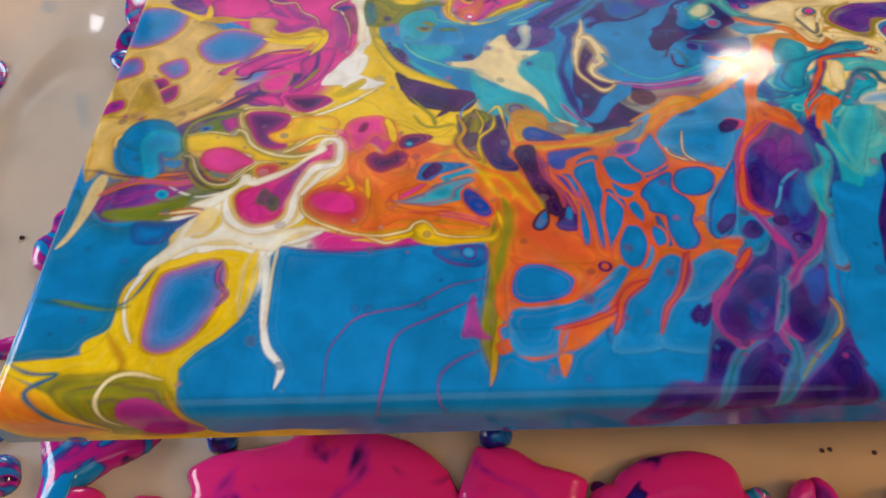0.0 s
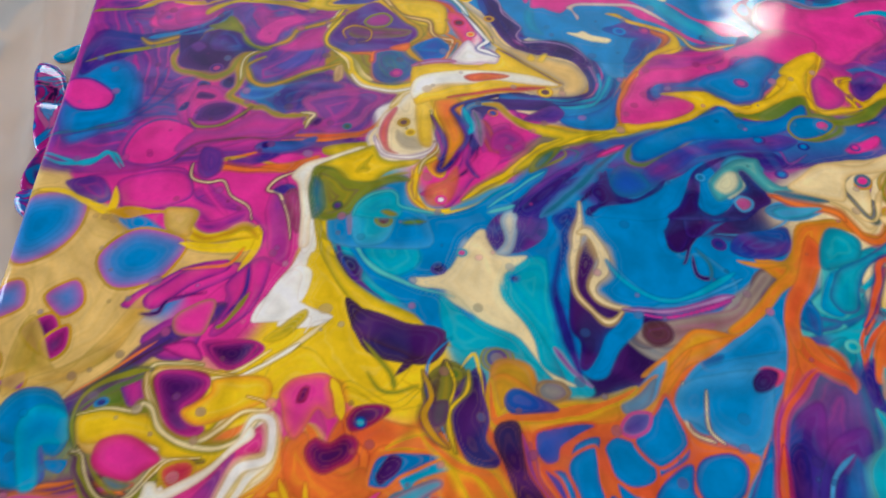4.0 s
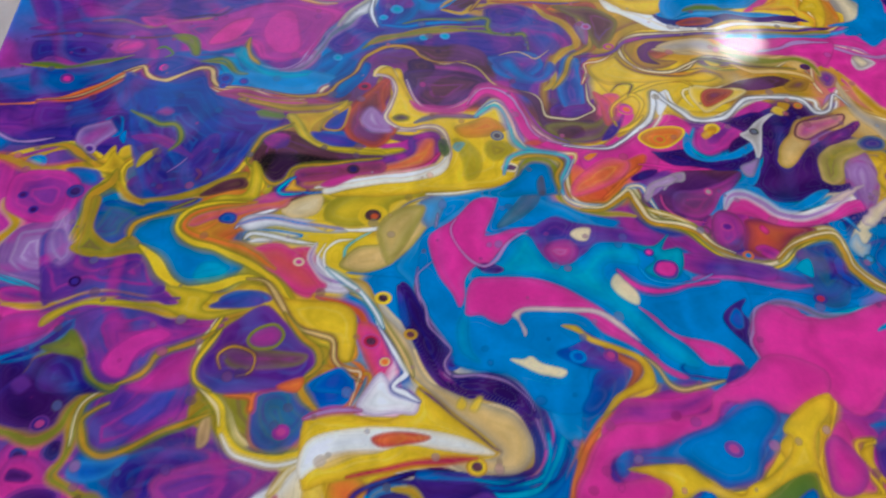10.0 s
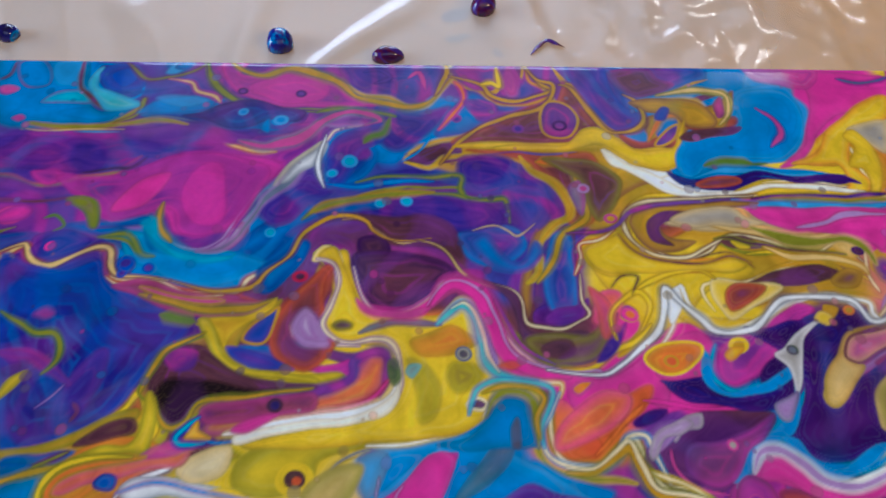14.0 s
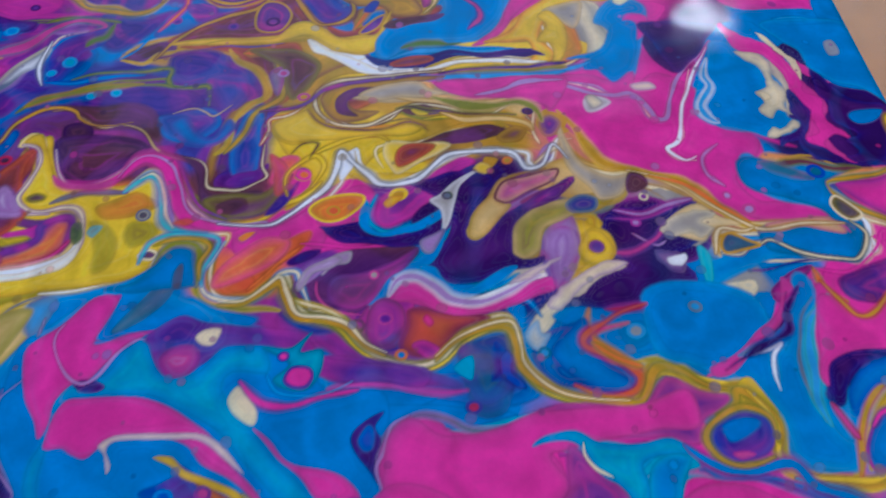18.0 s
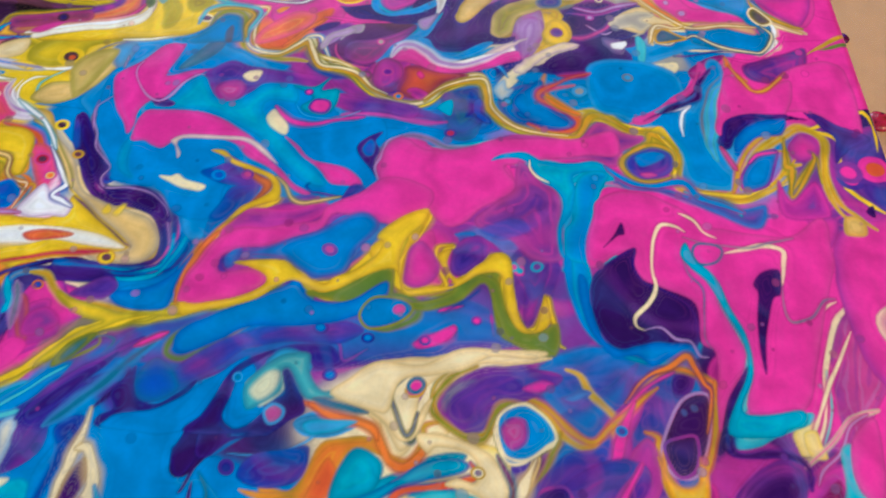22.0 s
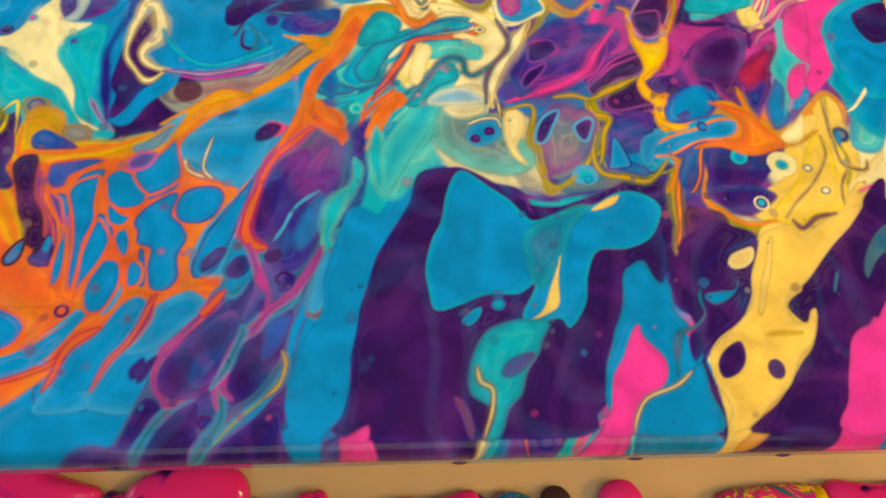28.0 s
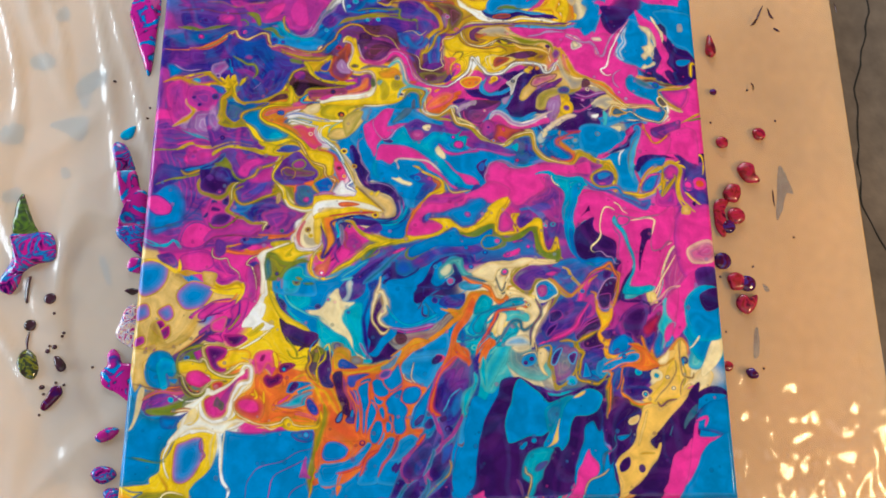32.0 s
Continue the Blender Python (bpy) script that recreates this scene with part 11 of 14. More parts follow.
vein("white", 1.29, 160,188, 164,197, 168,200, 174,199, 177,193, 176,178, 172,174, 161,171, 153,161, 150,150, 149,133, 144,124, 134,119, 123,118, 110,127, 104,138, 104,148, 109,155, glow='cream')
pool("white", 82,140, 93,146, 103,153, 109,159, 111,166, 116,166, 120,161, 131,167, 145,175, 157,185, 164,194, 167,188, 157,180, 143,169, 132,161, 122,155, 113,156, 104,146, 99,140, 94,137, soft=.4, edge='cream', depth=.6)
pool("orange", 183,182, 195,189, 202,174, 214,166, 227,169, 230,155, 215,149, 210,136, 227,131, 242,130, 242,124, 221,125, 204,117, 192,118, 197,130, 196,150, 187,161, soft=.9, edge='rust', depth=1.2)
pool("pink", 179,214, 187,222, 203,224, 209,220, 211,209, 212,200, 207,196, 201,202, 195,193, 189,186, 183,194, 181,206, soft=.6, edge='orange', depth=1)
pool("crimson", 155,139, 159,151, 169,156, 184,154, 197,143, 197,130, 192,121, 180,119, 168,124, 159,131, soft=.9, edge='orange', depth=1.4)
pool("pink", 161,146, 172,150, 185,146, 188,134, 177,131, 164,136, soft=1, full=.8)
vein("yellow", 0.83, 183,165, 187,154, 183,151, glow='orange', full=.8)
vein("yellow", 0.7, 197,162, 197,143, glow='orange', full=.8)
vein("yellow", 1.86, 208,221, 212,208, 214,195, glow='orange')
pool("plum", 196,181, 201,186, 209,183, 217,187, 224,183, 221,174, 213,170, 205,167, 199,172, soft=.6, edge='crimson', depth=.8)
pool("plum", 189,207, 192,215, 196,215, 194,207, soft=.5, edge='crimson', depth=.5)
pool("plum", 217,195, 223,203, 237,204, 241,200, 230,192, 220,189, soft=.5, edge='crimson', depth=.7)
eye(225,194, 1.29, "navy", "cyan")
vein("cream", 0.44, 154,146, 156,133, 164,124, 178,117, 192,113, 209,112, 223,116, 227,122, 233,124, 240,117, 244,113, 262,110, 279,111, glow='gold')
pool("blue", 228,161, 233,174, 243,177, 259,176, 270,173, 258,168, 247,164, 239,158, 231,158, soft=.5, edge='navy', depth=.8, rim='orange')
pool("plum", 233,165, 241,175, 248,173, 246,167, 239,162, 235,160, soft=.4)
pool("cyan", 215,142, 227,143, 239,151, 252,158, 267,161, 269,157, 257,151, 254,142, 242,138, 227,138, soft=.6, edge='crimson', depth=.5)
pool("royal", 260,147, 264,152, 271,148, 278,138, 280,129, 274,125, 267,128, 261,139, soft=.5, edge='navy', depth=.8, rim='rust')
pool("yellow", 227,115, 229,121, 234,123, 240,117, 243,112, 262,109, 276,111, 283,117, 279,107, 256,105, 233,108, soft=.5, edge='gold', depth=.7)
pool("rust", 297,143, 308,132, 316,125, 321,115, 332,108, 339,95, 336,89, 312,89, 292,93, 290,111, 289,127, soft=.8, edge='orange', depth=1.5)
vein("orange", 1.95, 259,185, 274,171, 290,164, 298,156, 306,139, 311,127, glow='yellow')
vein("orange", 1.84, 299,216, 299,194, 309,195, 325,194, 345,196, 367,201, 382,208, glow='yellow')
pool("plum", 282,217, 291,221, 293,210, 296,194, 293,182, 300,171, 296,167, 284,170, 278,180, 275,191, 277,207, soft=.5, edge='navy', depth=.8)
vein("gold", 1.05, 260,223, 264,208, 259,196, 265,184, 272,178, glow='umber')
vein("yellow", 0.92, 286,223, 283,210, 274,199, 273,188, 276,176, glow='olive')
pool("moss", 263,196, 266,204, 273,204, 271,192, 265,190, soft=.6, edge='umber', depth=.6)
pool("plum", 298,186, 303,192, 312,191, 312,177, 315,162, 321,148, 324,134, 325,127, 318,127, 315,141, 311,156, 304,167, 299,178, soft=.4, edge='umber', depth=.6)
pool("royal", 306,205, 312,211, 323,206, 336,197, 325,196, 309,197, soft=.4, edge='navy', depth=.7)
pool("royal", 319,181, 324,186, 348,189, 355,186, 343,181, 334,176, 332,169, 325,167, 319,173, soft=.35, edge='navy', depth=.7, rim='rust')
pool("blue", 336,165, 340,172, 352,175, 354,169, 354,156, 355,145, 351,129, 350,106, 347,97, 344,107, 344,126, 342,143, 339,155, soft=.35, edge='navy', depth=.7, rim='rust')
pool("royal", 323,166, 331,161, 334,154, 337,139, 332,147, 327,158, soft=.35, edge='navy', depth=.5, rim='rust')
pool("navy", 319,120, 324,124, 330,135, 331,127, 332,114, 324,114, 320,116, soft=.5, edge='plum', depth=.6)
pool("blue", 328,134, 331,132, 330,123, 326,125, soft=.4)
pool("blue", 338,140, 340,133, 341,116, 339,103, 334,101, 334,117, soft=.35, edge='navy', depth=.5, rim='rust')
pool("blue", 356,144, 362,140, 367,129, 361,112, 352,97, 350,90, 351,103, 351,122, soft=.35, edge='navy', depth=.6, rim='rust')
pool("blue", 358,174, 366,180, 376,178, 381,173, 385,161, 381,154, 370,152, 362,157, 359,167, soft=.35, edge='navy', depth=.6, rim='rust')
pool("blue", 378,180, 389,193, 398,203, 402,191, 405,178, 402,171, 389,163, 383,165, 378,173, soft=.35, edge='navy', depth=.6, rim='rust')
pool("blue", 362,156, 370,150, 377,147, 373,141, 365,142, 362,148, soft=.35, edge='navy', depth=.5, rim='rust')
pool("blue", 370,136, 376,139, 380,128, 379,119, 375,120, 370,129, soft=.35, edge='navy', depth=.5, rim='rust')
pool("blue", 379,111, 383,117, 389,113, 388,104, 381,101, soft=.35, edge='navy', depth=.5, rim='rust')
pool("blue", 364,116, 373,117, 376,111, 375,98, 369,86, 360,85, 356,95, soft=.4, edge='navy', depth=.6, rim='rust')
pool("violet", 371,187, 377,193, 387,193, 385,184, 378,180, 371,182, soft=.5, edge='lilac', depth=.6, rim='rose')
pool("blue", 304,121, 309,129, 314,132, 314,122, 310,116, 305,116, soft=.35, edge='navy', depth=.5, rim='umber')
vein("olive", 1.76, 287,142, 290,124, 285,108, 281,93, 278,76, glow='gold')
pool("blue", 448,333, 451,349, 460,367, 468,363, 466,346, 474,338, 472,327, 458,324, soft=.5)
pool("plum", 435,312, 439,332, 447,332, 455,320, 469,323, 479,334, 488,346, 496,343, 490,330, 476,321, 455,317, 442,308, soft=.4, edge='navy', depth=.6)
pool("aqua", 459,341, 462,354, 475,363, 486,364, 486,351, 478,342, 467,337, soft=.7, edge='cream', depth=1)
pool("teal", 496,324, 508,330, 534,328, 519,323, 505,320, soft=.5, edge='sky', depth=.7)
pool("navy", 461,299, 470,309, 492,312, 501,307, 497,295, 480,290, 465,294, soft=.6, edge='royal', depth=1)
pool("orange", 462,290, 480,287, 497,291, 509,315, 527,319, 545,316, 550,308, 535,310, 524,307, 515,291, 505,280, 489,268, 474,254, 458,243, 446,239, 445,244, 463,255, 482,272, 494,285, 477,283, soft=.5, edge='gold', depth=1)
pool("rust", 513,307, 519,295, 509,276, 497,258, 490,244, 486,229, 481,229, 481,247, 489,265, 501,283, soft=.6, edge='orange', depth=.8)
vein("orange", 1.24, 495,340, 511,335, 526,330, 541,324, 547,312, 550,305, 560,301, 571,309, 576,320, glow='rust')
pool("cyan", 515,288, 521,303, 531,312, 546,304, 543,289, 529,284, 517,282, soft=.6, edge='teal', depth=1)
pool("cyan", 518,273, 526,282, 546,289, 567,301, 585,306, 598,304, 596,298, 578,293, 557,287, 543,279, 534,266, 528,252, 518,251, 513,262, soft=.5, edge='navy', depth=.8)
vein("rust", 1.07, 600,304, 602,295, 578,288, 557,285, 547,270, 538,255, 529,241, glow='navy')
pool("cream", 511,343, 525,352, 543,366, 562,369, 584,368, 607,373, 630,370, 656,366, 638,363, 615,364, 596,361, 581,354, 573,348, 570,337, 567,325, 563,314, 556,312, 550,324, 544,330, 533,338, 522,341, soft=.5, edge='tan', depth=.8)
vein("moss", 0.56, 561,357, 553,349, 552,336, 557,324, 564,316, 569,321, 571,333, glow='slate')
pool("rose", 562,349, 568,354, 574,352, 572,345, 564,344, soft=.5, edge='pink', depth=.5, rim='gold')
pool("violet", 585,346, 600,355, 622,360, 645,359, 661,353, 648,344, 629,337, 614,337, 611,326, 600,322, 588,329, 583,337, soft=.6, edge='mauve', depth=1.2)
pool("slate", 585,342, 596,351, 607,353, 592,344, 587,334, soft=.9, full=.6)
pool("pink", 636,347, 647,352, 655,349, 646,344, soft=.5, edge='mauve', depth=.6)
vein("olive", 1.12, 608,362, 592,355, 581,344, 579,335, 589,325, 600,318, 610,318, 617,330, 622,337, 633,336, 645,331, glow='gold')
pool("cream", 569,321, 585,320, 607,312, 617,303, 623,287, 613,268, 599,259, 589,260, 586,266, 599,272, 607,279, 599,287, 585,290, 592,294, 602,292, 604,302, 598,310, 581,313, 574,309, soft=.5, edge='tan', depth=.8)
eye(604,298, 1.24, "cream", "slate", "gold")
pool("aqua", 564,274, 571,284, 585,286, 603,283, 604,272, 596,270, 585,275, 575,269, soft=.7, edge='cyan', depth=1)
pool("cream", 552,252, 554,270, 564,282, 569,275, 565,263, 559,249, soft=.5, edge='tan', depth=.7)
pool("cyan", 550,231, 559,242, 572,260, 582,266, 586,253, 572,246, 560,231, soft=.6, edge='teal', depth=.8)
pool("sky", 566,232, 572,242, 586,246, 599,243, 603,233, soft=1, edge='cream', depth=1.2)
vein("teal", 1.16, 552,235, 565,253, 579,269, 589,270, 592,259, 599,257, 613,268, 625,284, glow='slate')
vein("cream", 2.24, 640,304, 631,288, 620,272, 613,254, 610,233, glow='tan')
vein("brown", 0.93, 617,308, 625,291, 623,280, 610,261, 606,233, glow='teal')
pool("blue", 619,326, 624,334, 637,337, 648,328, 653,316, 647,311, 637,305, 628,305, 621,310, soft=.4, edge='sky', depth=.6, rim='cream')
pool("rose", 621,322, 627,329, 636,327, 636,315, 627,311, soft=.5, edge='violet', depth=.7)
pool("violet", 623,250, 634,273, 656,288, 679,301, 701,301, 710,290, 690,267, 672,252, 654,241, 633,237, soft=.9, edge='navy', depth=1.5)
pool("plum", 638,277, 642,285, 656,287, 660,278, 648,271, 638,270, soft=.5, edge='navy', depth=.7, rim='mauve')
pool("plum", 632,251, 638,262, 650,268, 644,255, 635,246, soft=.5, edge='navy', depth=.7, rim='mauve')
pool("plum", 675,256, 682,274, 696,290, 697,275, 686,260, soft=.5, edge='violet', depth=.8, rim='mauve')
vein("pink", 1.3, 705,299, 687,274, 676,259, 658,248, 632,237, glow='rose')
pool("plum", 681,245, 689,256, 708,268, 723,274, 726,268, 718,259, 699,253, 688,239, soft=.5, edge='umber', depth=.8, rim='mauve')
pool("plum", 691,235, 699,249, 714,255, 720,254, 723,243, 727,236, 714,232, 697,229, soft=.5, edge='umber', depth=.8, rim='mauve')
pool("plum", 721,309, 730,315, 741,316, 739,299, 730,291, 724,294, soft=.5, edge='umber', depth=.8, rim='mauve')
pool("yellow", 716,302, 721,290, 728,285, 737,289, 741,303, 743,291, 739,272, 728,261, 722,254, 728,243, 736,236, 729,226, 733,218, 747,215, 738,210, 726,219, 726,233, 719,241, 717,253, 723,264, 720,279, 718,290, soft=.6, edge='orange', depth=.9)
vein("gold", 1.01, 654,238, 667,240, 681,237, 695,246, 718,257, glow='olive')
vein("gold", 0.87, 679,235, 681,225, 693,222, 687,208, 682,186, glow='olive')
pool("plum", 757,269, 767,284, 783,293, 798,293, 796,270, 786,248, 788,231, 778,241, 769,251, 759,255, soft=.6, edge='mauve', depth=1)
pool("crimson", 792,263, 804,270, 822,282, 813,260, 800,249, 792,252, soft=.8, edge='plum', depth=1)
pool("blue", 734,226, 743,240, 758,250, 767,241, 769,230, 761,223, 747,220, 736,218, soft=.5, edge='royal', depth=.8)
pool("navy", 741,223, 748,228, 751,225, 745,220, soft=.4)
pool("orange", 766,234, 779,231, 795,224, 803,211, 815,202, 799,195, 783,194, 767,199, 750,197, 764,204, 781,206, 786,214, 781,224, soft=.6, edge='rust', depth=.9)
pool("blue", 718,196, 731,205, 752,213, 767,220, 781,221, 783,214, 775,207, 754,203, 733,193, 721,191, soft=.4, edge='sky', depth=.7, rim='orange')
eye(757,215, 1.46, "navy", "blue")
pool("slate", 644,211, 649,224, 657,231, 663,221, 673,228, 683,221, 678,202, 667,186, 647,182, soft=.8, edge='violet', depth=1.2)
pool("plum", 640,204, 646,221, 657,227, 652,211, 645,201, soft=.5, edge='navy', depth=.7, rim='sky')
pool("plum", 668,214, 676,221, 681,218, 676,205, 671,204, soft=.5, edge='violet', depth=.7, rim='sky')
pool("violet", 692,212, 706,222, 720,223, 723,213, 708,206, 694,199, soft=.7, edge='navy', depth=1)
pool("blue", 688,186, 691,202, 695,206, 700,193, 702,182, 689,181, soft=.4, edge='sky', depth=.6, rim='navy')
pool("blue", 711,190, 715,206, 729,210, 724,200, 720,187, 715,183, soft=.5, edge='sky', depth=.7)
pool("mauve", 79,600, 91,607, 101,592, 123,582, 145,586, 157,575, 166,561, 155,555, 121,561, 98,554, 91,554, soft=.9, edge='violet', depth=1.5)
pool("lilac", 84,619, 92,623, 97,607, 102,588, 95,578, 84,592, soft=1.2, full=.5)
eye(108,567, 1.37, "plum", "violet")
pool("teal", 107,603, 111,622, 119,631, 141,626, 159,623, 137,610, 130,599, 116,597, soft=.7, edge='royal', depth=1.2)
pool("blue", 136,602, 144,610, 167,619, 166,605, 178,593, 196,585, 214,577, 208,567, 192,562, 183,557, 169,568, 152,587, soft=.7, edge='teal', depth=1.2)
pool("cyan", 184,567, 187,578, 199,578, 205,571, 197,563, soft=.9, full=.8)
pool("olive", 98,592, 104,599, 106,615, 106,633, 112,631, 111,607, 124,595, 134,600, 140,598, 149,587, 162,571, 169,564, 160,571, 147,585, 123,584, 106,586, soft=.5, edge='gold', depth=.8)
vein("gold", 1.25, 135,599, 137,610, 153,618, 178,623, glow='olive')
vein("yellow", 2, 144,592, 156,581, 167,567, 180,559, 196,560, 218,566, 230,561, glow='olive')
pool("yellow", 167,561, 183,560, 197,556, 191,546, 198,542, 225,544, 199,537, 183,539, 166,546, 134,548, 112,548, 96,535, 95,542, 108,551, 133,552, 162,548, 178,550, soft=.5, edge='olive', depth=.8)
vein("violet", 0.74, 93,546, 110,554, 132,556, 155,552, 177,553, glow='mauve')
vein("orange", 1.9, 219,628, 188,622, 174,615, 172,605, 188,596, 216,585, 234,573, glow='gold')
vein("yellow", 1.58, 212,628, 180,624, 167,613, 170,601, 192,589, 217,577, 232,566, 246,548, 261,537, glow='olive')
pool("yellow", 229,561, 243,551, 259,549, 279,547, 288,538, 288,523, 286,506, 279,507, 275,520, 261,526, 247,538, soft=.5, edge='gold', depth=.8)
vein("tan", 0.71, 218,565, 229,563, 240,548, 251,531, 264,525, 274,520, 276,507, 284,498, 292,493, glow='brown')
pool("royal", 194,613, 198,617, 205,616, 204,610, 197,610, soft=.4, edge='blue', depth=.5, rim='navy')
pool("violet", 196,546, 202,550, 220,555, 229,549, 224,545, 208,544, soft=.6, edge='royal', depth=.8)
pool("navy", 103,508, 113,517, 125,512, 133,501, 145,495, 142,492, 108,493, soft=.7, edge='plum', depth=1)
pool("olive", 100,521, 111,526, 115,532, 123,523, 128,512, 120,515, 110,517, soft=.6, edge='green', depth=.8)
vein("olive", 0.77, 127,513, 133,501, 145,494, 149,497, glow='green')
pool("mauve", 126,532, 135,544, 157,543, 184,533, 197,531, 180,521, 162,515, 159,500, 138,499, 130,516, soft=.8, edge='violet', depth=1.5)
pool("pink", 137,507, 146,522, 165,532, 176,527, 159,515, 150,500, soft=.9, full=.75)
pool("pink", 154,494, 170,506, 187,516, 193,514, 191,496, 167,491, soft=.9, full=.75, edge='mauve', depth=1)
vein("violet", 1.15, 160,509, 177,518, 195,525, glow='royal', full=.8)
vein("gold", 0.8, 148,496, 159,500, 165,506, 171,515, 189,522, 201,528, glow='olive')
pool("navy", 195,499, 195,514, 202,525, 215,535, 230,545, 244,534, 255,521, 265,511, 262,499, 248,492, 227,490, 206,490, soft=.7, edge='violet', depth=1.5)
pool("brown", 208,516, 224,517, 243,515, 259,511, 253,504, 231,503, 213,505, soft=.8, full=.8, edge='olive', depth=.8)
vein("gold", 0.57, 208,504, 205,513, 214,518, 227,513, 227,502, 218,499, glow='brown')
pool("mauve", 222,522, 227,529, 238,532, 244,526, 239,518, 228,517, soft=.5, rim='olive', edge='green', depth=.5)
vein("yellow", 0.79, 205,529, 197,518, 193,508, 195,497, 204,490, glow='olive')
vein("gold", 1.04, 244,540, 255,524, 265,514, 267,503, 258,496, glow='olive')
pool("royal", 263,490, 272,498, 281,501, 288,492, 285,486, 266,487, soft=.6, edge='blue', depth=.8)
pool("orange", 242,492, 257,496, 254,488, soft=.6, edge='rust', depth=.7, full=.9)
pool("pink", 417,436, 427,452, 438,457, 445,451, 435,439, 444,429, 459,432, 470,427, 468,419, 458,414, 441,413, 423,409, 413,410, 411,423, soft=.5, edge='rose', depth=.8)
vein("violet", 0.83, 489,455, 462,450, 445,452, 436,445, 436,433, 447,423, glow='navy')
pool("blue", 454,442, 480,449, 507,453, 526,453, 532,447, 517,436, 499,425, 491,433, 478,438, 463,438, soft=.6, edge='violet', depth=1)
pool("yellow", 445,437, 463,438, 479,436, 488,430, 496,423, 509,421, 522,428, 540,441, 558,454, 563,452, 553,434, 542,423, 524,412, 509,409, 498,414, 490,421, 483,425, 475,420, 461,412, 439,407, 422,403, 408,400, 387,399, 374,396, 367,392, 356,385, 339,373, 329,366, 329,370, 343,383, 355,390, 364,395, 354,397, 342,403, 332,411, 332,416, 342,410, 358,406, 381,401, 405,405, 426,409, 448,413, 466,419, 470,426, 459,432, soft=.5, edge='olive', depth=.8)
vein("orange", 0.83, 409,410, 412,429, 421,448, 432,460, glow='rust')
pool("blue", 366,416, 387,419, 405,429, 415,444, 407,418, 403,405, 385,403, 369,409, soft=.5, edge='royal', depth=1)
pool("violet", 339,414, 360,426, 370,421, 362,411, 349,411, soft=.7, edge='mauve', depth=1)
pool("blue", 411,382, 419,391, 434,399, 460,408, 479,414, 491,408, 512,405, 527,410, 547,423, 549,417, 537,408, 517,400, 488,396, 460,390, 434,380, 420,373, 412,374, soft=.5, edge='royal', depth=1)
vein("green", 0.71, 438,398, 420,392, 410,383, 408,374, 416,370, 426,373, 438,381, 460,392, 483,398, glow='olive')
pool("violet", 418,366, 441,381, 466,388, 494,394, 522,394, 534,387, 518,380, 498,381, 477,379, 460,377, 445,367, 426,357, 416,355, soft=.8, edge='royal', depth=1.5)
pool("pink", 565,378, 573,382, 584,384, 594,390, 593,385, 582,378, 570,374, soft=.4, edge='mauve', depth=.4)
eye(506,390, 1.39, "royal", "blue", "navy")
eye(537,382, 1.27, "royal", "blue", "navy")
eye(512,359, 1.32, "royal", "blue", "navy")
pool("royal", 389,353, 400,370, 409,368, 417,359, 419,350, 408,343, 396,344, soft=.8, edge='teal', depth=1.2)
pool("plum", 377,349, 385,358, 390,365, 390,353, 396,343, 408,341, 418,347, 430,356, 424,346, 410,338, 394,336, 385,334, 376,327, 371,329, 373,334, 381,338, soft=.4, edge='navy', depth=.6)
pool("blue", 378,331, 385,335, 404,337, 421,345, 435,355, 451,366, 463,372, 453,361, 444,348, 438,337, 427,324, 379,326, soft=.5)
pool("plum", 427,323, 436,334, 442,345, 447,356, 453,364, 465,371, 478,374, 464,366, 456,359, 452,345, 448,333, 452,325, 461,325, 471,332, 480,342, 486,346, 484,354, 483,361, 487,362, 492,351, 496,342, 497,333, 486,328, 478,321, 468,321, soft=.4, edge='navy', depth=.6)
pool("blue", 452,345, 456,354, 464,352, 466,344, 471,335, 467,328, 458,325, 452,330, soft=.5)
pool("aqua", 462,354, 472,364, 485,371, 499,373, 500,361, 508,348, 522,352, 538,359, 527,349, 513,343, 499,342, 493,352, 487,362, 482,359, 483,348, 473,341, 463,336, 460,344, soft=.7, edge='teal', depth=1.2)
pool("cream", 464,349, 474,360, 481,359, 479,348, 469,342, soft=.9, full=.7)
eye(456,358, 1.07, "blue", "teal", "sky")
pool("rose", 474,335, 480,340, 486,337, 485,331, 478,328, soft=.4, edge='slate', depth=.5, rim='sky')
vein("violet", 1.6, 392,384, 371,371, 354,359, 337,345, 325,332, glow='navy')
vein("teal", 1.58, 402,383, 383,367, 369,352, 355,341, 343,328, glow='sky')
vein("pink", 0.72, 406,388, 388,379, glow='crimson')
pool("plum", 337,342, 357,359, 378,375, 370,365, 350,347, 334,336, soft=.5, edge='navy', depth=.7)
pool("olive", 339,371, 346,381, 360,387, 361,384, 352,374, 340,365, soft=.5, edge='green', depth=.6)
pool("teal", 343,373, 349,380, 357,384, 354,378, 345,370, soft=.5, edge='green', depth=.5)
pool("cream", 517,348, 533,356, 550,367, 575,368, 589,370, 586,359, 574,357, 560,356, 554,349, 555,336, 560,324, 567,326, 574,338, 579,341, 569,321, 558,317, 549,327, 536,336, 522,341, soft=.5, edge='tan', depth=.8)
vein("slate", 0.46, 555,357, 551,347, 555,335, 561,321, 566,323, 570,334, glow='moss')
vein("orange", 1.03, 500,339, 513,333, 530,328, 541,323, 544,317, glow='rust')
vein("teal", 0.93, 503,342, 520,338, 537,334, glow='slate')
pool("sky", 498,327, 515,330, 531,328, 515,323, 502,320, soft=.5, edge='cyan', depth=.6)
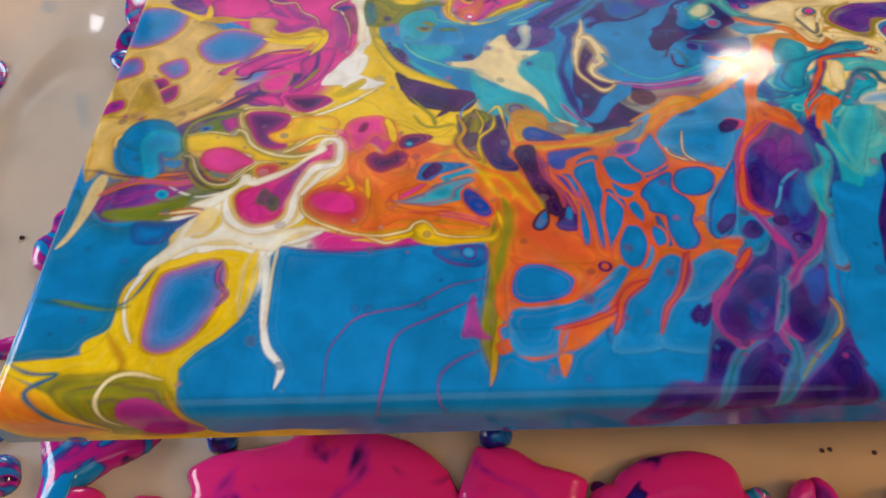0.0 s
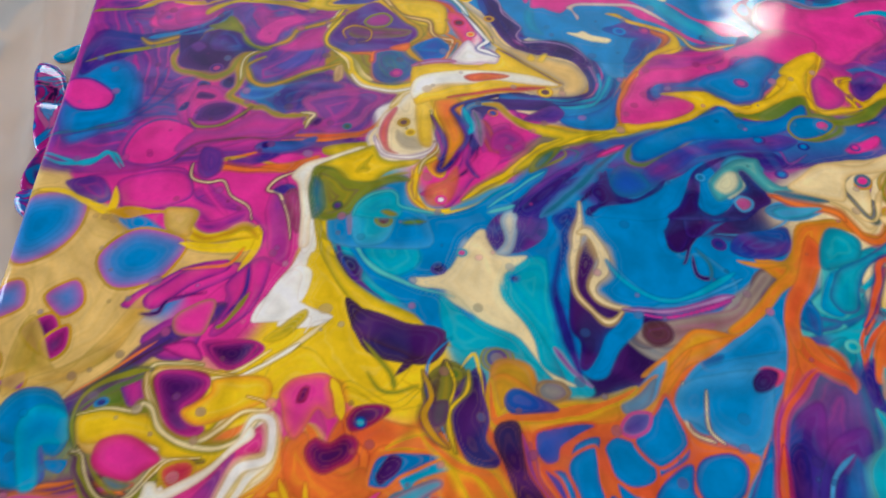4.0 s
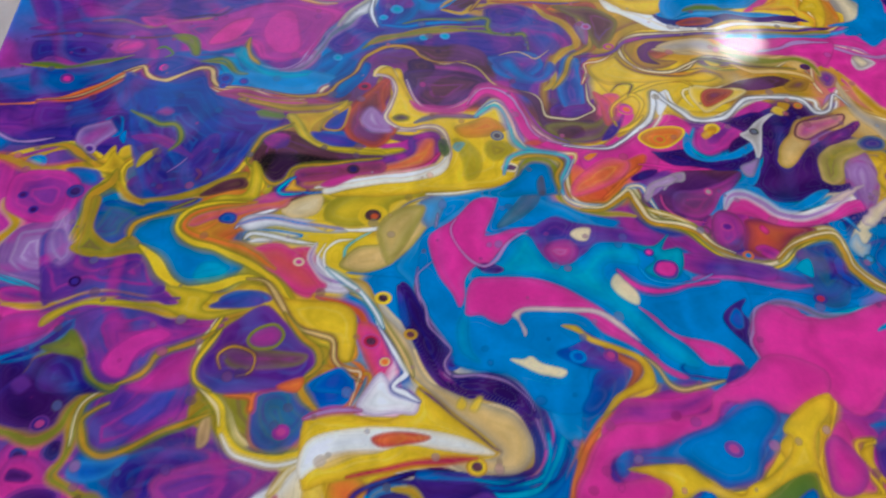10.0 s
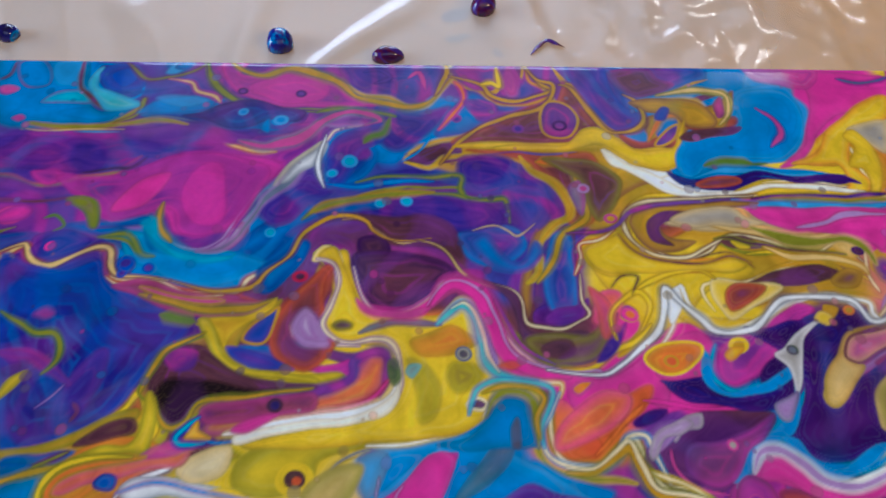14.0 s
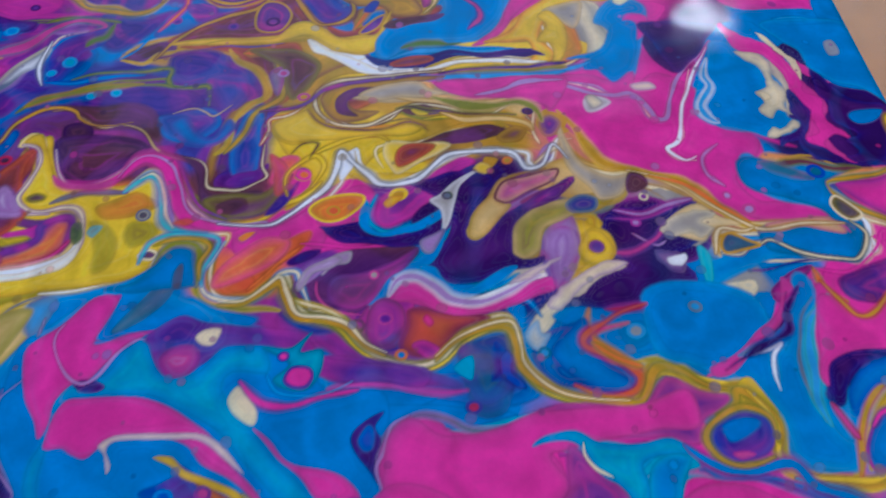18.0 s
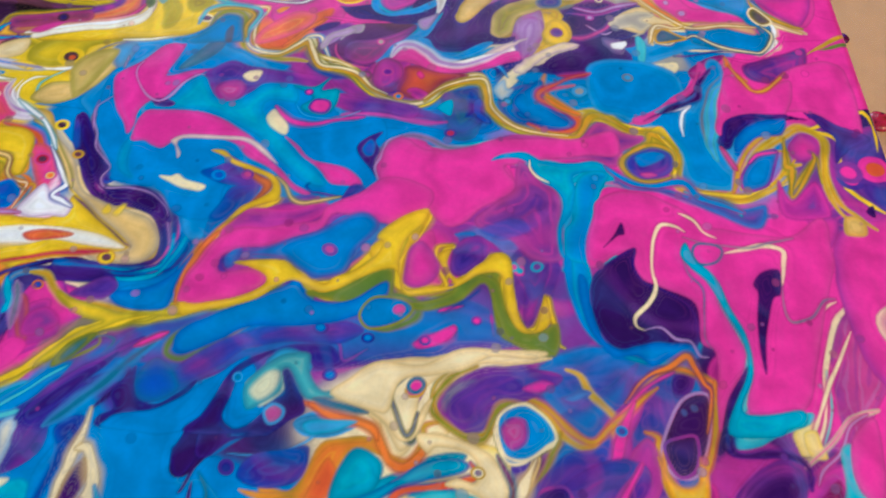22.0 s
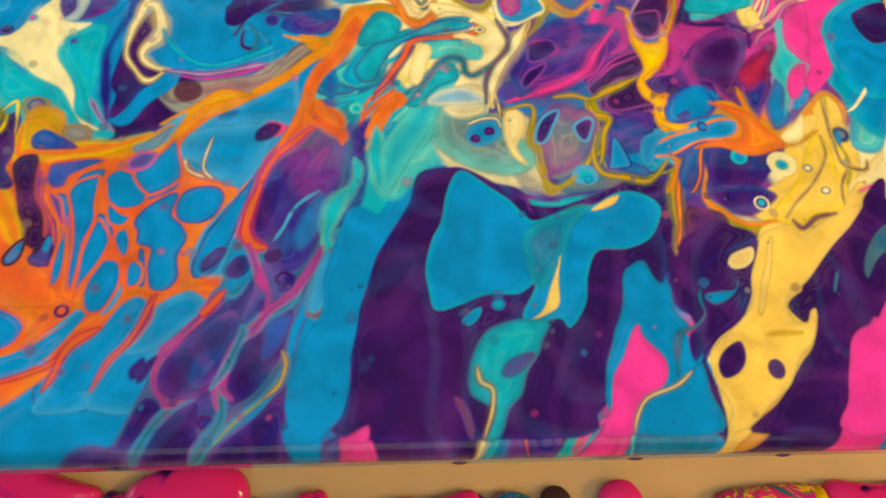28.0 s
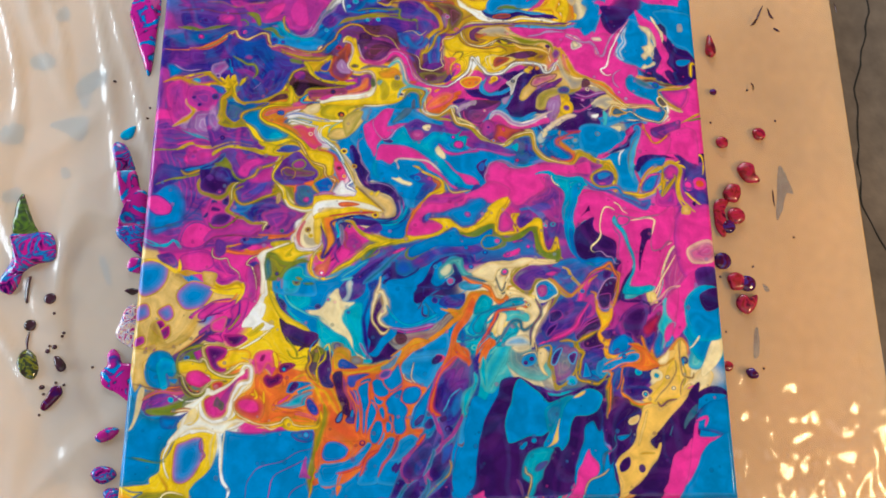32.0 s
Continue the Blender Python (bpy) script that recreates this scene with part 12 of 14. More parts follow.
pool("blue", 335,602, 329,572, 331,547, 338,526, 348,512, 349,502, 361,499, 387,493, 401,474, 426,472, 431,497, 454,502, 471,488, 493,490, 512,479, 531,483, 541,496, 536,517, 545,534, 543,554, 512,557, 484,582, 452,584, 417,598, 389,599, 362,597, soft=.8)
pool("cyan", 357,542, 361,570, 385,576, 403,598, 412,586, 415,574, 436,573, 452,585, 473,587, 477,571, 457,572, 452,561, 468,542, 486,520, 502,502, 499,497, 486,503, 469,521, 452,539, 428,553, 407,562, 367,564, 360,545, 360,514, 365,503, 354,511, 352,528, soft=1.2, edge='blue', depth=1.5)
pool("pink", 371,625, 386,624, 376,600, 381,596, 406,601, 387,585, 377,574, 367,572, 360,563, 359,550, 354,542, 351,552, 342,567, 336,590, 341,600, 356,610, soft=.4, edge='rose', depth=.8)
pool("violet", 406,598, 423,609, 441,603, 476,599, 498,593, 508,577, 526,572, 567,566, 567,554, 543,560, 519,561, 498,570, 484,586, 456,589, 442,580, 426,572, 415,576, 409,592, soft=.8, edge='mauve', depth=1.5)
pool("rose", 415,582, 421,589, 433,590, 438,583, 433,574, 422,573, soft=.7, edge='mauve', depth=1)
eye(418,596, 1.12, "violet", "mauve")
pool("cream", 435,595, 440,599, 449,599, 448,593, 445,589, 439,590, soft=.5, edge='cream', depth=.6)
pool("cyan", 474,587, 491,585, 503,593, 496,581, 508,581, 507,567, 498,558, 486,561, 481,567, 489,574, 484,580, soft=.4, edge='teal', depth=.6)
pool("pink", 487,566, 491,572, 500,570, 502,565, 498,560, 491,561, soft=.4, rim='violet')
eye(486,580, 1.23, "violet", "pink")
vein("pink", 1.16, 462,566, 471,556, 481,551, 493,550, 508,554, 529,556, glow='mauve')
vein("sky", 0.39, 477,569, 484,559, 498,555, 512,556, 526,561)
pool("plum", 369,573, 379,574, 387,570, 383,567, 374,568, soft=.5, edge='navy', depth=.6)
vein("lilac", 0.53, 357,610, 353,604, 353,595, 359,583, 367,575, 375,572, 382,576, 390,587, 401,596, 406,596)
pool("pink", 358,541, 365,561, 377,564, 403,561, 424,553, 444,540, 456,527, 470,511, 480,500, 493,491, 486,491, 473,501, 460,514, 446,522, 436,533, 422,539, 403,540, 390,535, 382,529, 374,532, 368,536, 359,536, soft=.4, edge='rose', depth=.8)
pool("cream", 389,536, 398,541, 416,541, 435,540, 449,535, 459,528, 468,516, 459,523, 447,532, 434,537, 413,538, 398,538, 394,533, 397,525, 395,521, 393,531, soft=.3, edge='lilac', depth=.5)
pool("cream", 456,557, 461,563, 466,558, 473,549, 472,541, 463,546, 458,551, soft=.5, edge='cream', depth=.6)
pool("pink", 472,539, 482,530, 494,517, 515,512, 525,504, 529,495, 518,497, 507,499, 499,509, 487,521, soft=.4, edge='rose', depth=.7)
pool("violet", 521,496, 529,496, 534,487, 529,480, 518,477, 512,474, 516,484, soft=.7, edge='navy', depth=.8)
vein("navy", 0.47, 492,500, 490,497, 494,492, 499,491, 518,487, 526,495)
pool("plum", 525,530, 530,536, 543,542, 538,534, 542,526, 539,517, 539,503, 534,513, 527,523, soft=.4, edge='navy', depth=.8)
pool("royal", 529,528, 534,535, 538,531, 538,523, 533,522, soft=.6, edge='blue', depth=.5)
pool("navy", 414,508, 425,514, 435,520, 430,525, 440,519, 447,509, 454,502, 448,496, 439,498, 426,500, soft=.8, edge='royal', depth=1.2)
eye(426,506, 1.73, "blue", "royal")
pool("navy", 437,496, 455,498, 452,486, 441,471, 424,471, 429,484, soft=.9, edge='royal', depth=1.5)
pool("orange", 441,516, 456,505, 464,500, 463,492, 452,483, 458,495, 451,502, soft=.6, edge='brown', depth=.8)
pool("yellow", 419,528, 428,528, 437,520, 454,512, 465,505, 471,496, 471,486, 462,483, 450,478, 438,469, 436,469, 445,480, 458,487, 465,494, 461,503, 447,511, 436,516, 429,523, soft=.4, edge='gold', depth=.7)
vein("tan", 0.58, 467,504, 475,497, 480,487, 488,483, 499,484, 515,487, glow='olive')
eye(446,507, 1.52, "mauve", "rose")
vein("blue", 1.37, 508,465, 518,471, 533,475, 549,480, 563,490, glow='royal')
pool("cream", 385,504, 393,504, 398,506, 404,501, 417,497, 414,493, 406,494, 399,496, soft=.4, edge='cream', depth=.6)
pool("plum", 317,558, 322,559, 330,543, 335,526, 347,512, 343,502, 350,494, 371,496, 387,490, 396,477, 398,468, 386,475, 367,485, 351,490, 335,506, 327,526, soft=.4, edge='navy', depth=.7)
vein("lilac", 0.36, 338,577, 328,566, 328,554, 332,543, 333,529, 340,519, 347,512, 343,503, 348,495, 365,495, 382,491, 393,481, 396,473)
vein("lilac", 0.61, 557,539, 547,534, 544,521, 539,511, 541,500, 547,489, 545,483)
pool("pink", 544,513, 547,530, 559,537, 578,526, 606,528, 631,536, 662,537, 690,536, 716,542, 722,530, 718,520, 694,521, 666,519, 645,515, 634,511, 642,497, 633,484, 616,477, 605,467, 592,462, 583,468, 575,481, 563,498, 548,489, 542,500, soft=.6, edge='rose', depth=1)
pool("mauve", 645,517, 660,502, 670,488, 670,469, 667,436, 645,438, 635,453, 617,460, 612,469, 627,481, 641,493, soft=1.2, edge='rose', depth=1.5)
pool("cyan", 625,516, 636,523, 650,525, 665,516, 686,515, 703,515, 715,506, 694,507, 682,503, 683,491, 678,475, 670,460, 670,438, 667,442, 667,460, 673,481, 668,492, 659,499, 652,515, 642,520, soft=.5, edge='blue', depth=.8)
pool("blue", 683,491, 688,502, 701,507, 710,503, 701,490, 693,471, 693,455, 691,435, 673,436, 671,456, 680,471, soft=.5, edge='cyan', depth=.8)
vein("cream", 0.49, 653,518, 653,511, 658,502, 665,497)
pool("royal", 614,460, 628,467, 641,469, 649,462, 642,455, 626,453, soft=1, full=.7)
vein("blue", 1.52, 709,511, 720,500, 739,495, 764,498, 774,485, 791,477, 804,473, glow='mauve')
pool("violet", 725,514, 733,526, 748,529, 758,521, 756,508, 744,502, 731,502, soft=.5, edge='royal', depth=1)
pool("blue", 732,521, 744,525, 753,521, 744,514, 734,512, soft=.7, full=.8)
pool("rose", 734,505, 740,506, 745,504, 738,502, soft=.5)
vein("gold", 0.65, 755,502, 740,498, 727,502, 722,511, 726,521, 738,529, 749,530, 759,524, 760,510, glow='olive')
pool("pink", 699,485, 730,489, 758,477, 780,460, 831,453, 859,467, 859,435, 840,392, 827,358, 811,330, 778,330, 785,361, 779,388, 770,407, 782,374, 780,361, 768,342, 756,318, 760,343, 763,369, 755,376, 755,404, 737,416, 721,424, 714,444, 689,430, 686,449, 693,469, soft=.4, edge='rose', depth=.8)
pool("plum", 688,421, 695,430, 719,446, 719,432, 725,420, 737,415, 750,404, 754,392, 752,373, 739,369, 713,373, 695,368, 688,383, 685,405, soft=.4, edge='navy', depth=.4)
pool("blue", 684,419, 685,397, 690,377, 700,369, 713,373, 728,376, 748,374, 752,366, 732,366, 720,359, 710,366, 695,365, 684,380, 679,398, 678,423, soft=.7, edge='royal', depth=1)
pool("plum", 698,446, 707,456, 713,464, 714,456, 708,454, soft=.3)
pool("plum", 797,416, 804,424, 817,427, 818,419, 815,408, 808,404, 799,380, 793,354, 792,362, 795,391, 799,409, soft=.4)
pool("cyan", 752,440, 758,449, 762,437, 773,423, 778,403, 786,378, 784,354, 774,331, 792,329, 811,330, 809,321, 799,319, 791,315, 762,317, 774,342, 782,361, 782,378, 773,403, 766,420, 758,430, soft=.3, edge='teal', depth=.3)
pool("plum", 780,358, 775,345, 765,333, 760,318, 759,321, 765,336, 771,345, soft=.4)
vein("cream", 0.94, 759,457, 753,461, 742,463, 735,454, 732,443, 731,427, 732,416, 725,404, 715,394, 714,387, 719,384)
vein("lilac", 0.5, 718,384, 730,386, 739,379, 748,376, 752,367, 758,366)
vein("cream", 0.57, 757,472, 767,467, 772,458, 780,452)
vein("cream", 0.99, 783,440, 798,442, 814,445, 824,442, 822,430, 818,415)
vein("slate", 0.39, 818,415, 815,397, 819,388, 832,392, 843,404, 852,406)
vein("slate", 0.42, 757,453, 777,447, 802,443, 819,449, 834,452)
pool("pink", 761,441, 766,448, 777,447, 782,442, 776,434, 765,433, soft=.3, rim='teal')
vein("teal", 0.39, 753,438, 755,426, 762,415, 760,397, 758,379, 762,371)
vein("orange", 0.98, 699,337, 715,352, 730,359, 743,367, 747,360, 752,350, 756,343, 748,318, glow='brown')
pool("pink", 411,417, 419,435, 438,460, 466,464, 498,468, 506,479, 528,490, 550,502, 580,492, 575,475, 549,465, 513,475, 499,460, 467,450, 443,448, 433,438, 437,430, 461,430, 468,421, 452,413, 425,408, 412,409, soft=.5, edge='rose', depth=.8)
pool("blue", 453,444, 477,452, 499,460, 520,473, 535,474, 542,462, 527,447, 520,432, 503,426, 489,431, 478,439, soft=.7, edge='violet', depth=1)
eye(509,446, 1.7, "mauve", "rose")
pool("green", 492,413, 520,422, 544,435, 551,431, 554,409, 574,408, 592,414, 596,424, 621,423, 629,401, 644,383, 661,389, 658,367, 633,377, 622,398, 614,420, 595,406, 571,401, 547,409, 533,400, 513,410, soft=.7, edge='olive', depth=1)
pool("blue", 414,390, 446,405, 479,417, 489,423, 499,409, 527,410, 547,422, 547,409, 533,400, 500,391, 460,390, 441,382, 416,374, soft=.5, edge='royal', depth=.8)
pool("yellow", 412,409, 425,408, 458,415, 468,423, 457,432, 450,437, 478,437, 492,427, 506,421, 513,427, 534,435, 545,450, 541,456, 556,469, 577,477, 574,464, 559,449, 555,430, 561,417, 575,418, 593,419, 588,427, 583,440, 593,445, 588,434, 596,424, 611,433, 623,443, 632,439, 633,418, 638,393, 647,386, 654,410, 657,392, 649,384, 637,386, 628,404, 625,426, 614,427, 592,417, 571,412, 559,414, 551,431, 530,425, 513,417, 503,415, 489,422, 479,420, 459,409, 426,403, 413,400, soft=.3, edge='gold', depth=.6)
pool("blue", 531,400, 540,410, 557,410, 566,403, 558,393, 543,389, 535,391, soft=.5, edge='navy', depth=.6, rim='olive')
eye(557,402, 1.37, "rose", "pink")
pool("pink", 569,380, 580,385, 593,389, 595,386, 584,378, 572,375, soft=.4)
eye(573,380, 1.33, "violet", "pink")
eye(609,394, 1.25, "violet", "pink")
pool("violet", 590,432, 599,450, 612,454, 620,447, 611,435, 597,426, soft=.6, edge='mauve', depth=.8)
pool("cream", 513,346, 526,357, 546,367, 572,364, 596,374, 619,374, 652,370, 645,366, 618,369, 598,359, 578,357, 558,355, 551,335, 541,335, soft=.5, edge='tan', depth=.8)
eye(568,351, 2.11, "teal", "pink")
pool("blue", 485,7, 480,30, 488,60, 498,85, 504,125, 515,154, 535,147, 549,151, 555,162, 549,147, 536,129, 529,115, 525,95, 522,73, 517,57, 517,42, 513,22, 502,12, 497,7, soft=.5)
pool("plum", 561,177, 575,181, 592,180, 623,160, 633,149, 658,153, 686,165, 704,162, 718,132, 715,101, 705,104, 699,114, 689,107, 684,87, 677,61, 670,49, 670,31, 660,19, 650,7, 555,7, 508,11, 513,22, 517,42, 518,66, 524,95, 529,115, 536,129, 550,151, 555,166, soft=.4, edge='navy', depth=.4)
pool("blue", 580,172, 589,179, 603,169, 616,160, 625,149, 633,143, 651,149, 672,153, 690,163, 707,162, 719,151, 711,132, 693,123, 673,121, 665,104, 661,87, 650,71, 644,77, 628,74, 621,80, 632,100, 619,93, 599,93, 583,88, 567,85, 564,99, 563,112, 568,130, 574,144, soft=.4, edge='cyan', depth=.5)
pool("teal", 626,134, 651,149, 672,153, 657,135, 651,117, 644,107, 632,96, 626,113, soft=.9, edge='cyan', depth=1.5, full=.6)
pool("honey", 649,119, 646,103, 644,87, 638,81, 625,76, 634,83, 640,97, 645,108, soft=.3, edge='tan', depth=.4)
pool("honey", 673,150, 682,158, 691,161, 686,154, soft=.3, edge='tan', depth=.4)
eye(606,86, 1.4, "blue", "cyan")
pool("blue", 583,76, 588,82, 595,85, 594,79, 588,73, soft=.3, edge='cyan', depth=.4)
pool("cyan", 596,67, 612,75, 631,77, 637,73, 632,64, 629,55, 621,43, 617,31, 608,22, 602,7, 593,7, 599,22, 587,31, 587,48, soft=.5, edge='teal', depth=.8)
pool("navy", 607,44, 613,52, 624,56, 626,53, 618,44, 610,41, soft=.5, edge='teal', depth=.5)
vein("tan", 0.66, 591,47, 593,38, 600,34, 599,22, 594,7, glow='brown')
vein("brown", 0.53, 578,29, 584,19, 587,7, glow='mauve')
pool("pink", 512,7, 519,12, 528,16, 526,7, soft=.6, edge='rose', depth=.8)
pool("blue", 688,104, 694,111, 703,114, 710,101, 718,98, 718,81, 725,71, 714,62, 714,37, 728,49, 731,31, 734,7, 680,7, 667,22, 669,43, 677,65, 683,81, soft=.4, edge='teal', depth=.5)
pool("pink", 692,73, 695,65, 705,52, 706,40, 698,31, 687,22, 680,7, 662,7, 669,22, 673,40, 681,52, soft=.3, edge='rose', depth=.5)
vein("teal", 1.08, 740,101, 736,91, 737,80, 728,71, 719,65, 714,52, 713,40)
vein("tan", 0.45, 721,43, 711,36, 694,29, 686,19, 682,8, glow='slate')
pool("plum", 738,108, 751,119, 777,130, 776,116, 767,92, 755,75, 740,65, 725,49, 724,65, 737,78, 737,95, soft=.4, edge='navy', depth=.5)
pool("tan", 756,112, 761,119, 773,124, 774,117, 769,110, 760,108, soft=.4, edge='cream', depth=.6)
pool("blue", 739,91, 747,93, 758,94, 761,100, 756,90, 745,85, soft=.4, edge='teal', depth=.5)
pool("plum", 878,170, 856,79, 842,76, 830,66, 821,50, 815,23, 807,7, 751,7, 769,23, 788,41, 804,63, 806,82, 805,95, 831,120, 854,142, 862,161, soft=.4)
pool("honey", 785,134, 805,140, 809,131, 829,142, 857,154, 846,139, 824,117, 806,99, 794,92, 790,79, 796,72, 808,82, 806,66, 793,50, 781,34, 766,23, 751,11, 738,7, 742,22, 735,37, 737,56, 750,68, 766,82, 771,102, 778,123, soft=.4, edge='tan', depth=.6)
vein("tan", 0.74, 789,130, 782,109, 775,88, 772,78)
vein("gold", 0.6, 796,66, 783,66, 774,64)
pool("plum", 791,82, 800,92, 806,92, 803,75, 798,73, soft=.3)
pool("plum", 739,46, 744,56, 754,61, 755,51, 750,42, 741,39, soft=.3, edge='navy', depth=.4)
eye(774,43, 2.01, "plum", "plum")
vein("teal", 0.76, 830,106, 824,92)
pool("teal", 871,139, 858,128, 848,110, 848,101, 858,114, 867,123, soft=.5)
pool("pink", 857,83, 845,73, 831,66, 823,53, 816,23, 809,7, 838,8, soft=.3, edge='rose', depth=.4)


# small cells that rose through the film, and the swirl of half-mixed colour in it
def bubbles(count):
    for _ in range(count):
        x, y, r = rng.uniform(2, 303), rng.uniform(2, 303), rng.uniform(0.35, 1.1) ** 1.3
        w = window(np.array([(x - r, y - r), (x + r, y + r)]), 0.6)
        d = np.hypot(WX[w] - x, WY[w] - y)
        here = FILMC[w].mean((0, 1))
        if here.max() > 0.75 and here.min() < 0.15:
            continue
        tint = here * rng.uniform(0.35, 0.8) + POTS[("violet", "pink", "blue", "plum")[rng.integers(4)]] * rng.uniform(0.1, 0.5)
        FILMC[w] += (tint - FILMC[w]) * (0.7 * np.clip((r - d) / 0.3 + 0.5, 0, 1))[..., None]
        FILMC[w] += (here * 0.6 - FILMC[w]) * (0.5 * np.clip(1 - np.abs(d - r) / 0.25, 0, 1))[..., None]


def veil(inside, colour, reach, strength):
    """Soft ribbons of a second colour that run through the half-mixed paint wherever it lies."""
    lines = 2.4 * wave_noise(40, 2) + 0.6 * wave_noise(14) + 0.02 * WY + 0.012 * WX
    ribbon = np.clip(np.sin(2 * math.pi * lines) * 1.4 - 0.35, 0, 1)
    near = np.clip(1.3 - np.sqrt(((FILMC - POTS[inside]) ** 2).sum(-1)) / reach, 0, 1)
    FILMC[:] += (POTS[colour] - FILMC) * (strength * ribbon * near)[..., None]


veil("mauve", "pink", 0.2, 0.35)
veil("mauve", "navy", 0.2, 0.3)
veil("violet", "blue", 0.2, 0.2)
veil("violet", "mauve", 0.2, 0.25)
veil("gold", "olive", 0.25, 0.4)
veil("brown", "mauve", 0.15, 0.4)
bubbles(800)


def spread(field, mm):
    """The field run together over a distance in millimetres."""
    k = max(1, round(mm / STEP))
    for axis in (0, 1) * 3:
        pad = [(0, 0)] * field.ndim
        pad[axis] = (k + 1, k)
        run = np.cumsum(np.pad(field, pad, mode="edge"), axis=axis, dtype=np.float64)
        n = field.shape[axis]
        field = ((np.take(run, range(2 * k + 1, 2 * k + 1 + n), axis) - np.take(run, range(n), axis)) / (2 * k + 1)).astype(np.float32)
    return field


def mingle():
    """Pigments run into each other where they meet, more in some places than in others, and draw out threads along the flow."""
    np.clip(FILMC, 0.006, 0.95, out=FILMC)
    thick = np.log(FILMC)
    near, far = np.exp(spread(thick, 0.3)), np.exp(spread(thick, 1.2))
    wet = np.clip(0.06 + 0.3 * wave_noise(24, 2), 0.0, 0.22)[..., None]
    loose = np.clip(0.02 + 0.3 * wave_noise(17, 2), 0.0, 0.15)[..., None]
    FILMC[:] += (near - FILMC) * wet
    FILMC[:] += (far - FILMC) * loose
    level = spread(thick.mean(-1), 0.8) * 2.2 + 0.5 * wave_noise(13, 2)
    fray = np.clip(0.5 + wave_noise(20, 2), 0, 1)
    thread = np.sin(2 * math.pi * 1.7 * level)
    FILMC[:] *= np.exp(-0.16 * fray * np.clip(thread - 0.35, 0, 1))[..., None]
    FILMC[:] += (spread(FILMC, 2.2) - FILMC) * (0.35 * (1 - fray) * np.clip(-thread - 0.3, 0, 1))[..., None]


mingle()
streak = np.sin(9 * wave_noise(26, 3) + 5 * wave_noise(9, 2))
FILMC *= (1 + 0.10 * streak + 0.05 * wave_noise(3, 2))[..., None]
np.clip(FILMC, 0.004, 0.95, out=FILMC)

LEFT, RIGHT = -1.2, 309.0   # ends of the stretched canvas
R_EDGE = 3.6          # rounding of the wrapped edge


def wrap(v):
    """Place along the face, and drop over the rounded edge, of a point v millimetres along the film."""
    turn = R_EDGE * math.pi / 2
    over = np.maximum(LEFT + R_EDGE - v, v - (RIGHT - R_EDGE)).clip(0)
    ang = np.minimum(over, turn) / R_EDGE
    flat = np.clip(v, LEFT + R_EDGE, RIGHT - R_EDGE)
    out = R_EDGE * np.sin(ang) * np.where(v < 150, -1, 1)
    return flat + out, R_EDGE * (1 - np.cos(ang)) + np.maximum(over - turn, 0)


def paint_film():
    px, dx = wrap(GX)
    py, dy = wrap(GY)
    swell = 0.07 * wave_noise(14, 2) + 0.012 * wave_noise(4)
    z = np.maximum(TOP * 1000 + swell - np.maximum(dx, dy), FOOT * 1000 - 0.3)
    co = np.stack([px, py, z], -1).reshape(-1, 3) / 1000
    idx = np.arange(GRID * GRID).reshape(GRID, GRID)
    quads = np.stack([idx[:-1, :-1], idx[:-1, 1:], idx[1:, 1:], idx[1:, :-1]], -1).reshape(-1, 4)
    me = bpy.data.meshes.new("paint_film")
    me.vertices.add(len(co))
    me.vertices.foreach_set("co", co.astype(np.float32).ravel())
    me.loops.add(quads.size)
    me.loops.foreach_set("vertex_index", quads.ravel())
    me.polygons.add(len(quads))
    me.polygons.foreach_set("loop_start", np.arange(0, quads.size, 4))
    me.polygons.foreach_set("use_smooth", np.ones(len(quads), bool))
    me.update(calc_edges=True)
    col = me.color_attributes.new("paint", "FLOAT_COLOR", "POINT")
    col.data.foreach_set("color", np.concatenate([FILMC, np.ones((GRID, GRID, 1), np.float32)], -1).ravel())
    me.materials.append(PAINT)
    return new("paint_film", me)


painting = tagged(new("painting"), "square canvas covered in swirled wet acrylic pour paint", "painting")
paint_film().parent = painting
inner = 0.306
part("canvas_back", box(0.003, inner, 0.003, inner, FOOT + 0.0005, TOP - 0.003), CANVAS, painting, smooth=False)


def hanging_drip(x, y, r, mat):
    bm = bmesh.new()
    bmesh.ops.create_uvsphere(bm, u_segments=16, v_segments=10, radius=r)
    for v in bm.verts:
        v.co.z *= 1.25 if v.co.z < 0 else 0.8
        v.co.x *= 1.5
    bmesh.ops.translate(bm, verts=bm.verts, vec=(x, y, FOOT + 0.0006))
    part("drip", bm, mat, painting, "drip of wet paint hanging from the canvas edge")


def upturned_cup(sx, sy):
    bm = bmesh.new()
    bmesh.ops.create_cone(bm, cap_ends=True, segments=32, radius1=0.026, radius2=0.021, depth=FOOT - 0.001)
    bmesh.ops.translate(bm, verts=bm.verts, vec=(0, 0, FOOT / 2))
    bmesh.ops.bevel(bm, geom=[e for e in bm.edges if e.calc_face_angle(0) > 1], offset=0.001, segments=2, affect="EDGES")
    cup = tagged(part("upturned_cup", bm, CUP), "shallow white cup propping up the canvas", "cup", group="cups under the canvas")
    cup.location = (sx, sy, 0.0005)


for sx, sy in ((0.06, 0.06), (0.245, 0.06), (0.06, 0.245), (0.245, 0.245)):
    upturned_cup(sx, sy)


